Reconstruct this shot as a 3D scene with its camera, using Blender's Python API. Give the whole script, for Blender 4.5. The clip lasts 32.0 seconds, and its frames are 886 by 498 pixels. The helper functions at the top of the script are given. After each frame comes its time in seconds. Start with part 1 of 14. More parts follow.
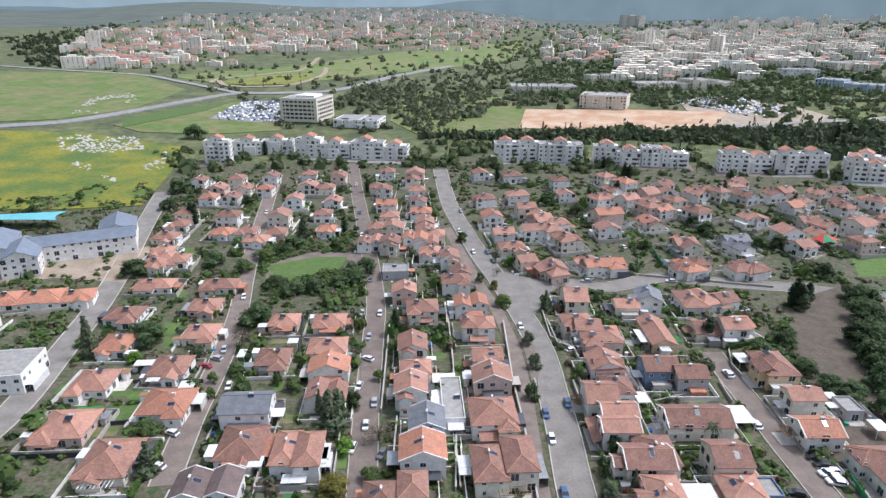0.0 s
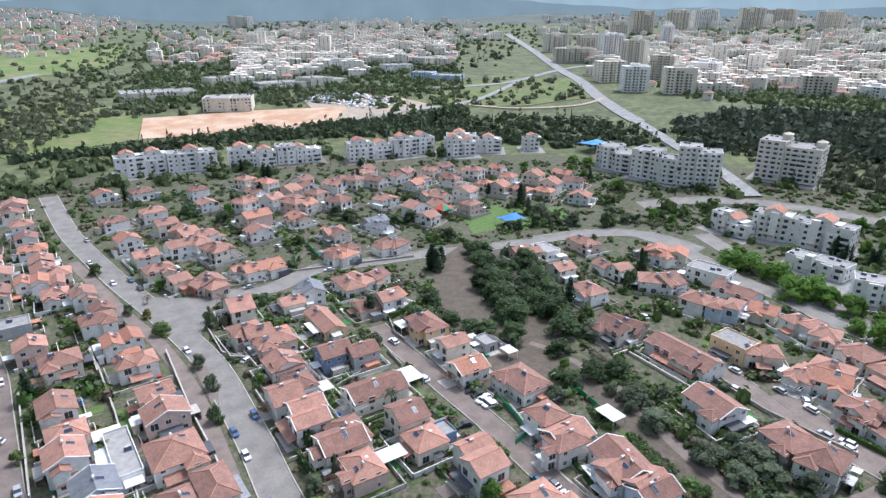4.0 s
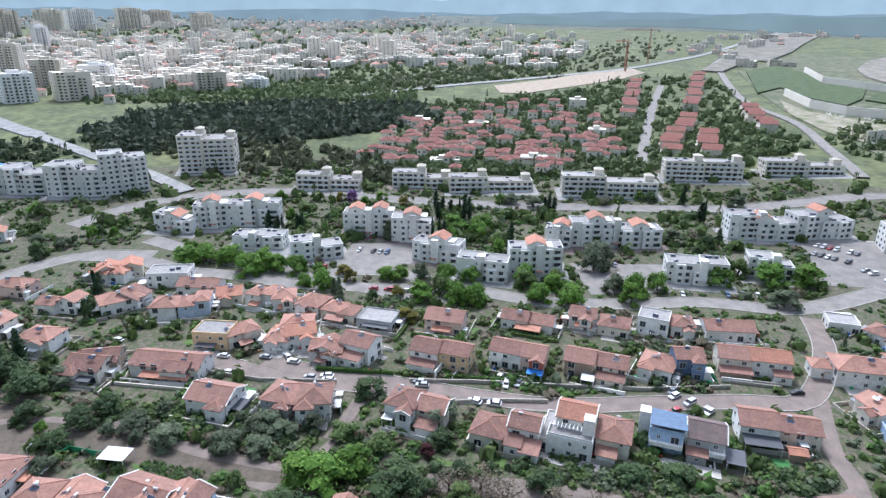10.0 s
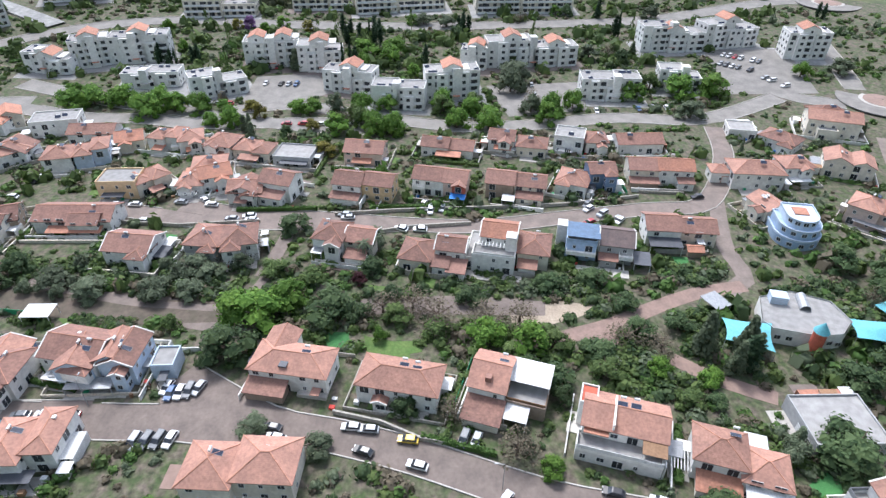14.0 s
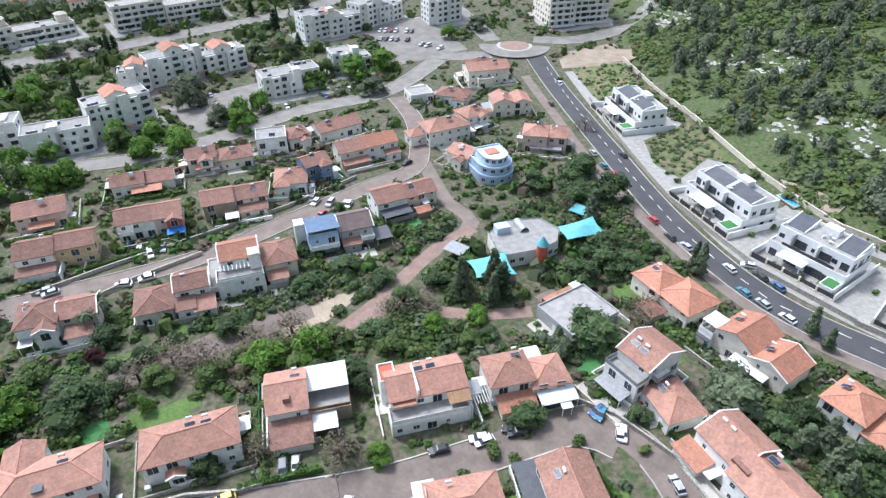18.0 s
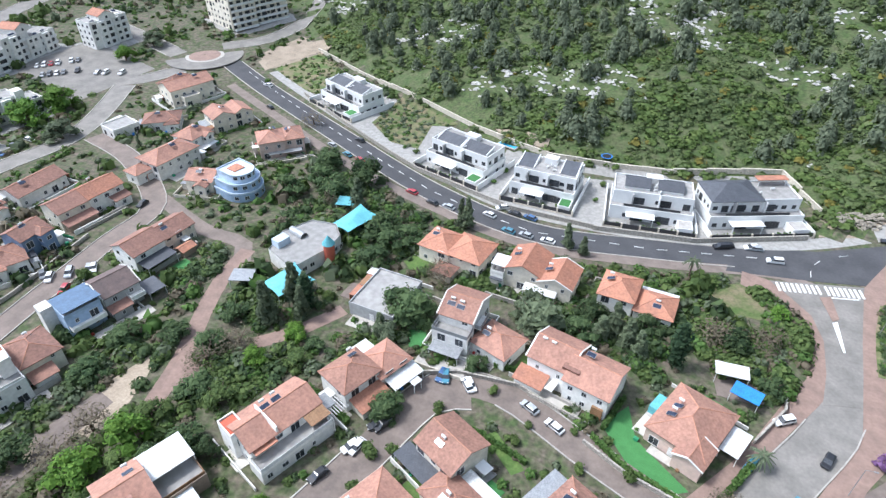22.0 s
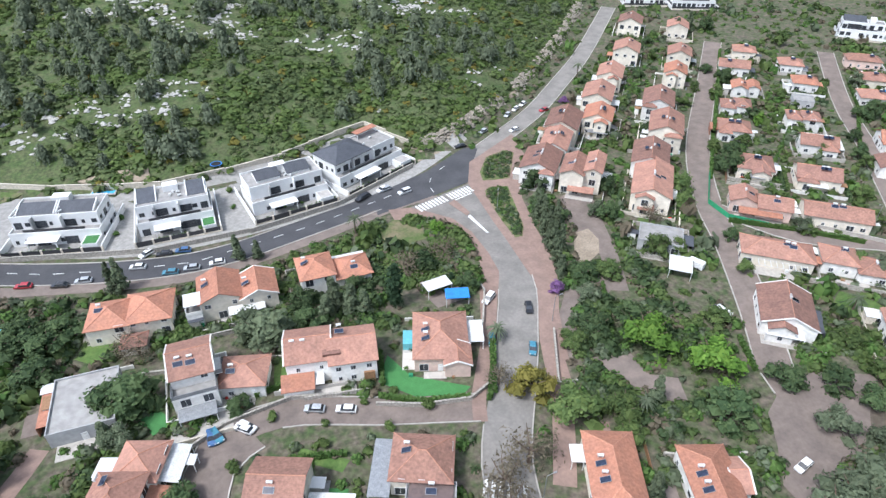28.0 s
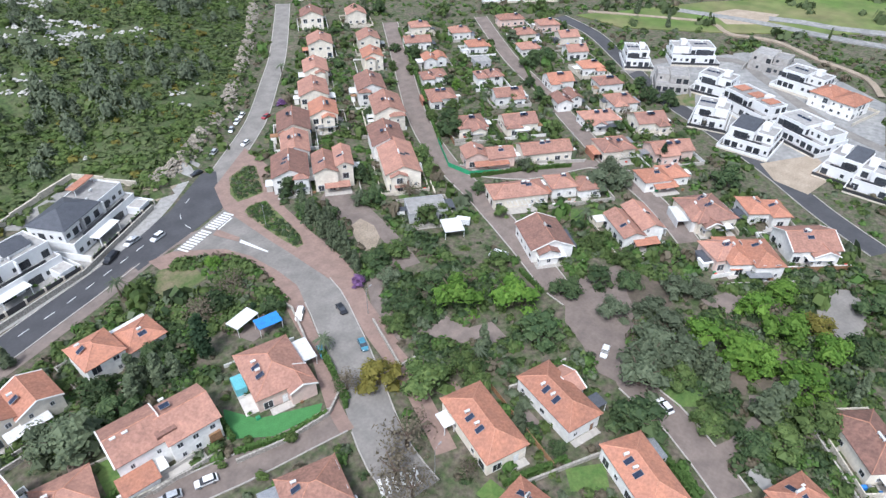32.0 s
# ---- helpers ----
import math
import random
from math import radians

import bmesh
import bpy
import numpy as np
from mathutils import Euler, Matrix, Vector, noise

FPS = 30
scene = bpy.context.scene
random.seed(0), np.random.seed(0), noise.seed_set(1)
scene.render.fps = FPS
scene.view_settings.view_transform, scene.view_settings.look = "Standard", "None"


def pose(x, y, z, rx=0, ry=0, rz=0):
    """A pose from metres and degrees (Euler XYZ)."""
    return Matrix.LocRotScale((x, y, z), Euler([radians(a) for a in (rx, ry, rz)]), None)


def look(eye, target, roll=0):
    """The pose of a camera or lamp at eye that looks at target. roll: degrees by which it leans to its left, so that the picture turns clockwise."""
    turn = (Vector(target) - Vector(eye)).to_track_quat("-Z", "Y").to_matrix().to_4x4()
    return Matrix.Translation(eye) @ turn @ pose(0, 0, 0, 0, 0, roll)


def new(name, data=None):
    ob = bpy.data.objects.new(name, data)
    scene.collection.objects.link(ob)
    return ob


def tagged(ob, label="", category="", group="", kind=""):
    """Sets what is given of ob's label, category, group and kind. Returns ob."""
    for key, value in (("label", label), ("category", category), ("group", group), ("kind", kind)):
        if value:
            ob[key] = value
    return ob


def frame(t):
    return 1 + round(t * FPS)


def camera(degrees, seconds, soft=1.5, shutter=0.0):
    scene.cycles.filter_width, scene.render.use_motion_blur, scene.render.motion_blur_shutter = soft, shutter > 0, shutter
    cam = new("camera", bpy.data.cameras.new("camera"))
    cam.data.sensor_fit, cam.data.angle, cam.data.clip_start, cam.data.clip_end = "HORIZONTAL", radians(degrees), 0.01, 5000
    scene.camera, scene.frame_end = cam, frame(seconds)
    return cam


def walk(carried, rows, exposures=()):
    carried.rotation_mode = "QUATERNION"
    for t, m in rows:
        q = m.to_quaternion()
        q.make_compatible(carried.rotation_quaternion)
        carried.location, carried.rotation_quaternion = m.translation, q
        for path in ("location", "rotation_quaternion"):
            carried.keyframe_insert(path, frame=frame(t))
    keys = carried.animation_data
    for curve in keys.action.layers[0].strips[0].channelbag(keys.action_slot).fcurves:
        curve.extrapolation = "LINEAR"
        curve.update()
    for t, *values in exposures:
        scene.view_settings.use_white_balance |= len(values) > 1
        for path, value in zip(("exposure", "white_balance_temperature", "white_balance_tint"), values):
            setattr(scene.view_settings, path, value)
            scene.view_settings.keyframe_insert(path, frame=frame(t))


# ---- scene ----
cam = camera(71.58, 32.0, soft=1.4)
EXPOSURES = [
    (0.0, 0.69, 6210, 13),
    (3.0, 0.88, 6060, 13),
    (6.0, 0.92, 5860, 12),
    (8.0, 1.01, 5810, 12),
    (11.0, 1.07, 5860, 12),
    (13.0, 1.10, 6140, 12),
    (16.0, 1.07, 6090, 11),
    (19.0, 1.13, 6030, 10),
    (24.0, 1.07, 6030, 9),
    (28.0, 0.95, 6090, 10),
    (32.0, 0.85, 6040, 11),
]

def shot(x, y, z, yaw, pitch, roll):
    """The camera at a place: yaw to the right of +y, pitch up, roll, in degrees."""
    return pose(x, y, z, 0, 0, -yaw) @ pose(0, 0, 0, 90 + pitch) @ pose(0, 0, 0, 0, 0, roll)

walk(cam, [
    (0.0, shot(-0.00, -0.00, 104.50, -0.07, -20.62, -0.08)),
    (0.5, shot(-0.00, -0.00, 104.50, 3.96, -20.64, -0.02)),
    (1.0, shot(-0.00, -0.00, 104.50, 8.32, -20.63, -0.01)),
    (1.5, shot(-0.00, 0.00, 104.50, 12.39, -20.60, 0.06)),
    (2.0, shot(-0.00, 0.00, 104.50, 16.76, -20.58, 0.07)),
    (2.5, shot(-0.00, -0.00, 104.50, 20.83, -20.57, 0.08)),
    (3.0, shot(-0.00, -0.00, 104.50, 25.19, -20.55, 0.09)),
    (3.5, shot(-0.00, 0.00, 104.50, 29.26, -20.54, 0.16)),
    (5.5, shot(0.00, -0.00, 104.50, 46.12, -20.40, 0.22)),
    (6.0, shot(0.00, 0.00, 104.50, 50.49, -20.38, 0.27)),
    (6.5, shot(0.00, -0.00, 104.50, 54.56, -20.39, 0.36)),
    (7.0, shot(-0.00, -0.00, 104.50, 58.93, -20.37, 0.37)),
    (7.5, shot(0.00, -0.00, 104.50, 63.00, -20.36, 0.41)),
    (8.0, shot(0.00, -0.00, 104.50, 67.35, -20.33, 0.39)),
    (8.5, shot(-0.00, -0.00, 104.50, 71.42, -20.34, 0.35)),
    (9.0, shot(-0.00, 0.00, 104.50, 75.75, -20.29, 0.42)),
    (9.5, shot(0.00, 0.00, 104.50, 79.80, -20.27, 0.42)),
    (10.0, shot(-0.00, 0.00, 104.50, 84.13, -20.22, 0.36)),
    (10.5, shot(0.00, -0.00, 104.50, 87.23, -20.21, 0.32)),
    (11.0, shot(0.00, 0.00, 104.50, 89.14, -20.81, 0.26)),
    (11.5, shot(0.36, 0.49, 104.43, 89.85, -22.92, 0.30)),
    (12.0, shot(0.37, 0.95, 104.28, 89.96, -26.20, 0.32)),
    (12.5, shot(0.27, 1.22, 104.12, 90.02, -29.54, 0.35)),
    (13.0, shot(0.27, 1.34, 103.91, 90.12, -32.93, 0.28)),
    (13.5, shot(0.37, 1.22, 103.74, 90.57, -35.03, 0.25)),
    (15.5, shot(-0.05, 0.02, 102.69, 104.21, -35.80, -0.38)),
    (16.0, shot(0.08, 0.53, 102.63, 108.11, -35.85, -0.39)),
    (16.5, shot(0.53, 1.56, 102.54, 111.85, -35.87, -0.33)),
    (17.0, shot(1.12, 2.97, 102.55, 115.94, -35.92, -0.30)),
    (17.5, shot(1.94, 4.39, 102.63, 119.70, -36.01, -0.26)),
    (18.0, shot(2.87, 5.93, 102.90, 123.75, -36.12, -0.30)),
    (18.5, shot(3.98, 7.40, 103.13, 127.50, -36.21, -0.29)),
    (19.0, shot(5.08, 8.84, 103.39, 131.45, -36.33, -0.35)),
    (19.5, shot(6.30, 10.27, 103.60, 135.19, -36.43, -0.35)),
    (20.0, shot(7.67, 11.69, 103.74, 139.14, -36.50, -0.30)),
    (20.5, shot(9.20, 13.09, 103.72, 142.89, -36.51, -0.24)),
    (21.0, shot(10.80, 14.48, 103.70, 146.88, -36.52, -0.22)),
    (21.5, shot(12.47, 15.72, 103.94, 150.66, -36.58, -0.14)),
    (22.0, shot(14.48, 16.84, 104.18, 154.72, -36.67, 0.05)),
    (22.5, shot(16.60, 17.78, 104.05, 158.60, -36.69, 0.23)),
    (23.0, shot(18.51, 18.74, 103.74, 162.60, -36.63, 0.32)),
    (23.5, shot(20.33, 19.59, 103.42, 166.33, -36.48, 0.31)),
    (24.0, shot(22.20, 20.25, 103.11, 170.23, -36.37, 0.31)),
    (24.5, shot(24.15, 20.74, 102.86, 173.96, -36.30, 0.40)),
    (26.5, shot(33.00, 21.76, 102.36, 189.63, -36.08, 0.43)),
    (27.0, shot(35.13, 21.64, 102.44, 193.61, -36.07, 0.30)),
    (27.5, shot(37.16, 21.34, 102.63, 197.30, -36.11, 0.31)),
    (28.0, shot(39.21, 20.82, 102.81, 201.25, -36.19, 0.31)),
    (28.5, shot(41.39, 19.98, 102.99, 205.13, -36.25, 0.39)),
    (29.0, shot(43.59, 18.87, 103.12, 209.26, -36.30, 0.50)),
    (29.5, shot(45.83, 17.84, 103.10, 213.15, -36.26, 0.56)),
    (30.0, shot(47.75, 16.66, 103.14, 217.26, -36.26, 0.69)),
    (30.5, shot(49.46, 15.42, 103.49, 221.04, -36.36, 0.73)),
    (31.0, shot(51.12, 14.11, 104.11, 225.06, -36.46, 0.72)),
    (31.5, shot(52.53, 12.89, 104.93, 228.60, -36.56, 0.62)),
    (32.0, shot(53.74, 11.79, 105.72, 232.53, -36.58, 0.75)),
], EXPOSURES)

# ---- sky, sun ----
SUN_YAW, SUN_HIGH = 74.0, 58.0
world = bpy.data.worlds.new("sky")
scene.world = world
world.use_nodes = True
wn = world.node_tree
sky = wn.nodes.new("ShaderNodeTexSky")
sky.sky_type, sky.sun_disc = "NISHITA", False
sky.sun_elevation, sky.sun_rotation = radians(SUN_HIGH), radians(SUN_YAW)
sky.air_density, sky.dust_density, sky.ozone_density = 1.0, 2.2, 2.0
cloud = wn.nodes.new("ShaderNodeHueSaturation")
cloud.inputs["Saturation"].default_value = 0.62
wn.links.new(sky.outputs[0], cloud.inputs["Color"])
wn.links.new(cloud.outputs[0], wn.nodes["Background"].inputs[0])
wn.nodes["Background"].inputs[1].default_value = 0.15
sun = new("sun", bpy.data.lights.new("sun", "SUN"))
sun.data.energy, sun.data.angle, sun.data.color = 1.7, radians(11), (1.0, 0.995, 0.985)
su, sh = radians(SUN_YAW), radians(SUN_HIGH)
sun.matrix_world = look((0, 0, 300), (-math.sin(su) * math.cos(sh), -math.cos(su) * math.cos(sh), 300 - math.sin(sh)))


# ---- materials ----
def surf(name, col, col2=None, size=1.0, rough=0.85, bump=0.15, fine=12.0, metal=0.0, vary=0.12, rows=0.0, coat=0.0, grain=0.55):
    """A procedural surface: broad stains, fine grain, a tint for each object, and rows (metres of height) for tiles."""
    m = bpy.data.materials.new(name)
    m.use_nodes = True
    t = m.node_tree
    bsdf = t.nodes["Principled BSDF"]
    co = t.nodes.new("ShaderNodeTexCoord")
    big, small = t.nodes.new("ShaderNodeTexNoise"), t.nodes.new("ShaderNodeTexNoise")
    big.inputs["Scale"].default_value, big.inputs["Detail"].default_value = 1.0 / size, 5
    small.inputs["Scale"].default_value, small.inputs["Detail"].default_value = fine, 3
    for n in (big, small):
        t.links.new(co.outputs["Object"], n.inputs["Vector"])
    mix = t.nodes.new("ShaderNodeMix")
    mix.data_type = "RGBA"
    ramp = t.nodes.new("ShaderNodeMapRange")
    ramp.inputs[1].default_value, ramp.inputs[2].default_value = 0.35, 0.65
    t.links.new(big.outputs["Fac"], ramp.inputs[0])
    t.links.new(ramp.outputs[0], mix.inputs[0])
    c2 = col2 or tuple(c * 0.75 for c in col)
    mix.inputs[6].default_value, mix.inputs[7].default_value = (*col, 1), (*c2, 1)
    hsv = t.nodes.new("ShaderNodeHueSaturation")
    info = t.nodes.new("ShaderNodeObjectInfo")
    val = t.nodes.new("ShaderNodeMapRange")
    val.inputs[3].default_value, val.inputs[4].default_value = 1 - vary, 1 + vary
    t.links.new(info.outputs["Random"], val.inputs[0])
    speck = t.nodes.new("ShaderNodeMath")
    speck.operation = "MULTIPLY_ADD"
    t.links.new(small.outputs["Fac"], speck.inputs[0])
    speck.inputs[1].default_value = grain * 2
    t.links.new(val.outputs[0], speck.inputs[2])
    less = t.nodes.new("ShaderNodeMath")
    less.operation = "SUBTRACT"
    less.inputs[1].default_value = grain
    t.links.new(speck.outputs[0], less.inputs[0])
    t.links.new(less.outputs[0], hsv.inputs["Value"])
    t.links.new(mix.outputs[2], hsv.inputs["Color"])
    t.links.new(hsv.outputs[0], bsdf.inputs["Base Color"])
    bsdf.inputs["Roughness"].default_value, bsdf.inputs["Metallic"].default_value = rough, metal
    bsdf.inputs["Coat Weight"].default_value = coat
    bp = t.nodes.new("ShaderNodeBump")
    bp.inputs["Strength"].default_value, bp.inputs["Distance"].default_value = bump, 0.1
    t.links.new(small.outputs["Fac"], bp.inputs["Height"])
    last = bp
    if rows:
        sep = t.nodes.new("ShaderNodeSeparateXYZ")
        t.links.new(co.outputs["Object"], sep.inputs[0])
        saw = t.nodes.new("ShaderNodeMath")
        saw.operation = "DIVIDE"
        saw.inputs[1].default_value = rows
        t.links.new(sep.outputs[2], saw.inputs[0])
        fr = t.nodes.new("ShaderNodeMath")
        fr.operation = "FRACT"
        t.links.new(saw.outputs[0], fr.inputs[0])
        b2 = t.nodes.new("ShaderNodeBump")
        b2.inputs["Strength"].default_value, b2.inputs["Distance"].default_value = 0.7, 0.06
        t.links.new(fr.outputs[0], b2.inputs["Height"])
        t.links.new(bp.outputs[0], b2.inputs["Normal"])
        last = b2
    t.links.new(last.outputs[0], bsdf.inputs["Normal"])
    return m


def leafy(name, col, col2, vary=0.25):
    """Leaves: a tint for each clump and each plant, a little light through them."""
    m = bpy.data.materials.new(name)
    m.use_nodes = True
    t = m.node_tree
    bsdf = t.nodes["Principled BSDF"]
    geo, info = t.nodes.new("ShaderNodeNewGeometry"), t.nodes.new("ShaderNodeObjectInfo")
    mix = t.nodes.new("ShaderNodeMix")
    mix.data_type = "RGBA"
    t.links.new(geo.outputs["Random Per Island"], mix.inputs[0])
    mix.inputs[6].default_value, mix.inputs[7].default_value = (*col, 1), (*col2, 1)
    val = t.nodes.new("ShaderNodeMapRange")
    val.inputs[3].default_value, val.inputs[4].default_value = 1 - vary, 1 + vary
    hsv = t.nodes.new("ShaderNodeHueSaturation")
    t.links.new(info.outputs["Random"], val.inputs[0])
    t.links.new(val.outputs[0], hsv.inputs["Value"])
    t.links.new(mix.outputs[2], hsv.inputs["Color"])
    t.links.new(hsv.outputs[0], bsdf.inputs["Base Color"])
    bsdf.inputs["Roughness"].default_value = 0.7
    bsdf.inputs["Specular IOR Level"].default_value = 0.2
    thin, both = t.nodes.new("ShaderNodeBsdfTranslucent"), t.nodes.new("ShaderNodeMixShader")
    t.links.new(hsv.outputs[0], thin.inputs["Color"])
    both.inputs[0].default_value = 0.3
    t.links.new(bsdf.outputs[0], both.inputs[1])
    t.links.new(thin.outputs[0], both.inputs[2])
    t.links.new(both.outputs[0], t.nodes["Material Output"].inputs["Surface"])
    return m


MAT = {
    "terracotta": surf("terracotta", (0.395, 0.208, 0.152), (0.305, 0.162, 0.122), 2.5, 0.8, 0.3, 1.7, rows=0.15, grain=0.5, vary=0.22),
    "terracotta_old": surf("terracotta_old", (0.29, 0.155, 0.118), (0.22, 0.12, 0.094), 2.0, 0.85, 0.3, 1.7, rows=0.15, grain=0.5, vary=0.2),
    "terracotta_new": surf("terracotta_new", (0.45, 0.20, 0.125), (0.36, 0.165, 0.11), 2.5, 0.75, 0.3, 1.7, rows=0.15, grain=0.5, vary=0.15),
    "tile_brown": surf("tile_brown", (0.17, 0.12, 0.11), (0.12, 0.09, 0.085), 2.0, 0.8, 0.3, 1.7, rows=0.15, grain=0.3),
    "tile_grey": surf("tile_grey", (0.20, 0.21, 0.23), (0.15, 0.16, 0.18), 2.0, 0.7, 0.3, 1.7, rows=0.15, grain=0.3),
    "school_roof": surf("grey_blue_metal_roof", (0.19, 0.22, 0.27), (0.15, 0.18, 0.225), 3.0, 0.6, 0.1, 1.7, rows=0.3, grain=0.2),
    "tile_blue": surf("tile_blue", (0.10, 0.17, 0.27), (0.08, 0.13, 0.21), 2.0, 0.6, 0.3, 1.7, rows=0.15, grain=0.3),
    "ridge": surf("ridge", (0.55, 0.27, 0.18), None, 1.0, 0.85, 0.2, 5),
    "white": surf("white_plaster", (0.79, 0.775, 0.74), (0.69, 0.67, 0.63), 2.0, 0.9, 0.1, 1.1, grain=0.25),
    "villawhite": surf("fresh_white_plaster", (0.76, 0.76, 0.75), (0.69, 0.69, 0.68), 3.0, 0.85, 0.06, 1.1, grain=0.08, vary=0.03),
    "cream": surf("cream_plaster", (0.75, 0.69, 0.585), (0.64, 0.58, 0.485), 2.0, 0.9, 0.1, 1.1, grain=0.25),
    "stone": surf("pale_stone", (0.66, 0.60, 0.50), (0.52, 0.47, 0.39), 0.8, 0.9, 0.3, 3),
    "pink": surf("pink_plaster", (0.66, 0.50, 0.43), (0.58, 0.43, 0.37), 2.0, 0.9, 0.1, 1.1, grain=0.25),
    "sand": surf("sand_plaster", (0.68, 0.50, 0.30), (0.60, 0.44, 0.27), 2.0, 0.9, 0.1, 1.1, grain=0.25),
    "blue": surf("blue_plaster", (0.36, 0.47, 0.62), (0.31, 0.41, 0.55), 2.0, 0.9, 0.1, 1.1, grain=0.25),
    "paleblue": surf("pale_blue_plaster", (0.52, 0.60, 0.70), (0.45, 0.53, 0.62), 2.0, 0.9, 0.1, 1.1, grain=0.25),
    "slate": surf("slate_blue_plaster", (0.17, 0.24, 0.36), (0.14, 0.20, 0.30), 2.0, 0.9, 0.1, 1.1, grain=0.25),
    "grey": surf("grey_plaster", (0.42, 0.42, 0.42), (0.34, 0.34, 0.34), 2.0, 0.9, 0.1, 1.1, grain=0.25),
    "brown": surf("brown_plaster", (0.34, 0.26, 0.20), (0.28, 0.21, 0.16), 2.0, 0.9, 0.1, 1.1, grain=0.25),
    "redbrick": surf("red_plaster", (0.50, 0.12, 0.07), (0.42, 0.10, 0.06), 1.0, 0.85, 0.2, 5),
    "frame": surf("white_frame", (0.75, 0.75, 0.74), None, 1.0, 0.5, 0.0, 4, vary=0.02),
    "darkframe": surf("dark_frame", (0.05, 0.05, 0.055), None, 1.0, 0.5, 0.0, 4, vary=0.02),
    "glass": surf("dark_glass", (0.03, 0.035, 0.045), (0.06, 0.065, 0.07), 0.6, 0.12, 0.0, 4, vary=0.3),
    "wood": surf("wood", (0.30, 0.17, 0.09), (0.22, 0.12, 0.06), 0.5, 0.7, 0.2, 10),
    "solar": surf("solar_glass", (0.02, 0.028, 0.05), (0.03, 0.04, 0.07), 0.8, 0.15, 0.0, 4),
    "whitemetal": surf("white_metal", (0.70, 0.70, 0.69), (0.58, 0.58, 0.57), 1.5, 0.45, 0.05, 5, vary=0.05),
    "greymetal": surf("grey_metal", (0.35, 0.36, 0.37), (0.28, 0.29, 0.30), 1.0, 0.5, 0.1, 5, metal=0.4),
    "concrete": surf("concrete", (0.44, 0.42, 0.39), (0.33, 0.31, 0.29), 1.8, 0.9, 0.25, 1.3, grain=0.24),
    "limestone": surf("limestone_paving", (0.46, 0.43, 0.39), (0.38, 0.355, 0.32), 1.2, 0.9, 0.2, 1.3, grain=0.24),
    "asphalt": surf("worn_asphalt", (0.25, 0.232, 0.21), (0.185, 0.172, 0.156), 5.0, 0.9, 0.2, 1.3, vary=0.05, grain=0.24),
    "newasphalt": surf("fresh_asphalt", (0.055, 0.055, 0.06), (0.075, 0.075, 0.08), 6.0, 0.85, 0.2, 1.3, vary=0.02, grain=0.24),
    "paver": surf("brown_paving", (0.215, 0.172, 0.148), (0.155, 0.125, 0.108), 4.0, 0.9, 0.25, 1.3, vary=0.08, grain=0.24),
    "slopeearth": surf("terraced_earth", (0.36, 0.32, 0.25), (0.17, 0.18, 0.09), 9.0, 0.95, 0.4, 0.6),
    "redpaver": surf("red_paving", (0.285, 0.195, 0.158), (0.225, 0.155, 0.128), 3.0, 0.9, 0.2, 1.3, vary=0.05, grain=0.24),
    "paint": surf("road_paint", (0.78, 0.78, 0.76), (0.62, 0.62, 0.6), 0.6, 0.8, 0.05, 6, vary=0.02),
    "lawn": surf("lawn", (0.07, 0.135, 0.03), (0.11, 0.165, 0.045), 2.0, 0.95, 0.6, 1.5, grain=0.5),
    "turf": surf("artificial_turf", (0.05, 0.17, 0.05), (0.06, 0.20, 0.06), 2.0, 0.95, 0.4, 8, grain=0.5),
    "field": surf("spring_field", (0.075, 0.125, 0.026), (0.20, 0.19, 0.022), 22.0, 0.95, 0.5, 0.5),
    "meadow": surf("rough_meadow", (0.10, 0.165, 0.035), (0.18, 0.175, 0.075), 26.0, 0.95, 0.5, 0.12, grain=0.5),
    "citywall": surf("pale_city_wall", (0.80, 0.74, 0.65), (0.70, 0.64, 0.55), 30.0, 0.9, 0.1, 2),
    "parkearth": surf("trodden_park_earth", (0.145, 0.112, 0.088), (0.095, 0.082, 0.058), 4.0, 0.95, 0.4, 1.0, grain=0.5),
    "scrubland": surf("olive_scrubland", (0.06, 0.085, 0.035), (0.155, 0.15, 0.095), 12.0, 0.95, 0.5, 0.6, grain=0.6),
    "dirt": surf("bare_earth", (0.38, 0.31, 0.235), (0.29, 0.235, 0.175), 5.0, 0.95, 0.4, 2, grain=0.5),
    "reddirt": surf("red_earth", (0.46, 0.26, 0.15), (0.56, 0.42, 0.30), 16.0, 0.95, 0.4, 1, grain=0.5),
    "rock": surf("limestone_rock", (0.60, 0.58, 0.54), (0.40, 0.385, 0.355), 0.6, 0.95, 0.6, 4),
    "flatroof": surf("weathered_flat_roof", (0.34, 0.33, 0.315), (0.25, 0.24, 0.23), 1.5, 0.9, 0.2, 1.3, grain=0.24),
    "whitepaving": surf("pale_terrace_tiles", (0.60, 0.57, 0.52), (0.50, 0.47, 0.42), 1.5, 0.85, 0.1, 1.3, grain=0.15),
    "flagstone": surf("grey_flagstones", (0.33, 0.32, 0.30), (0.25, 0.24, 0.225), 1.5, 0.9, 0.2, 1.3, grain=0.24),
    "slatepanel": surf("slate_roof_panel", (0.085, 0.09, 0.105), (0.065, 0.07, 0.082), 1.5, 0.6, 0.2, 5, vary=0.1),
    "fencedark": surf("dark_slat_fence", (0.025, 0.026, 0.03), (0.04, 0.04, 0.045), 0.5, 0.6, 0.2, 8),
    "rubble": surf("rubble_stone_wall", (0.42, 0.39, 0.34), (0.27, 0.25, 0.22), 0.5, 0.95, 0.6, 3),
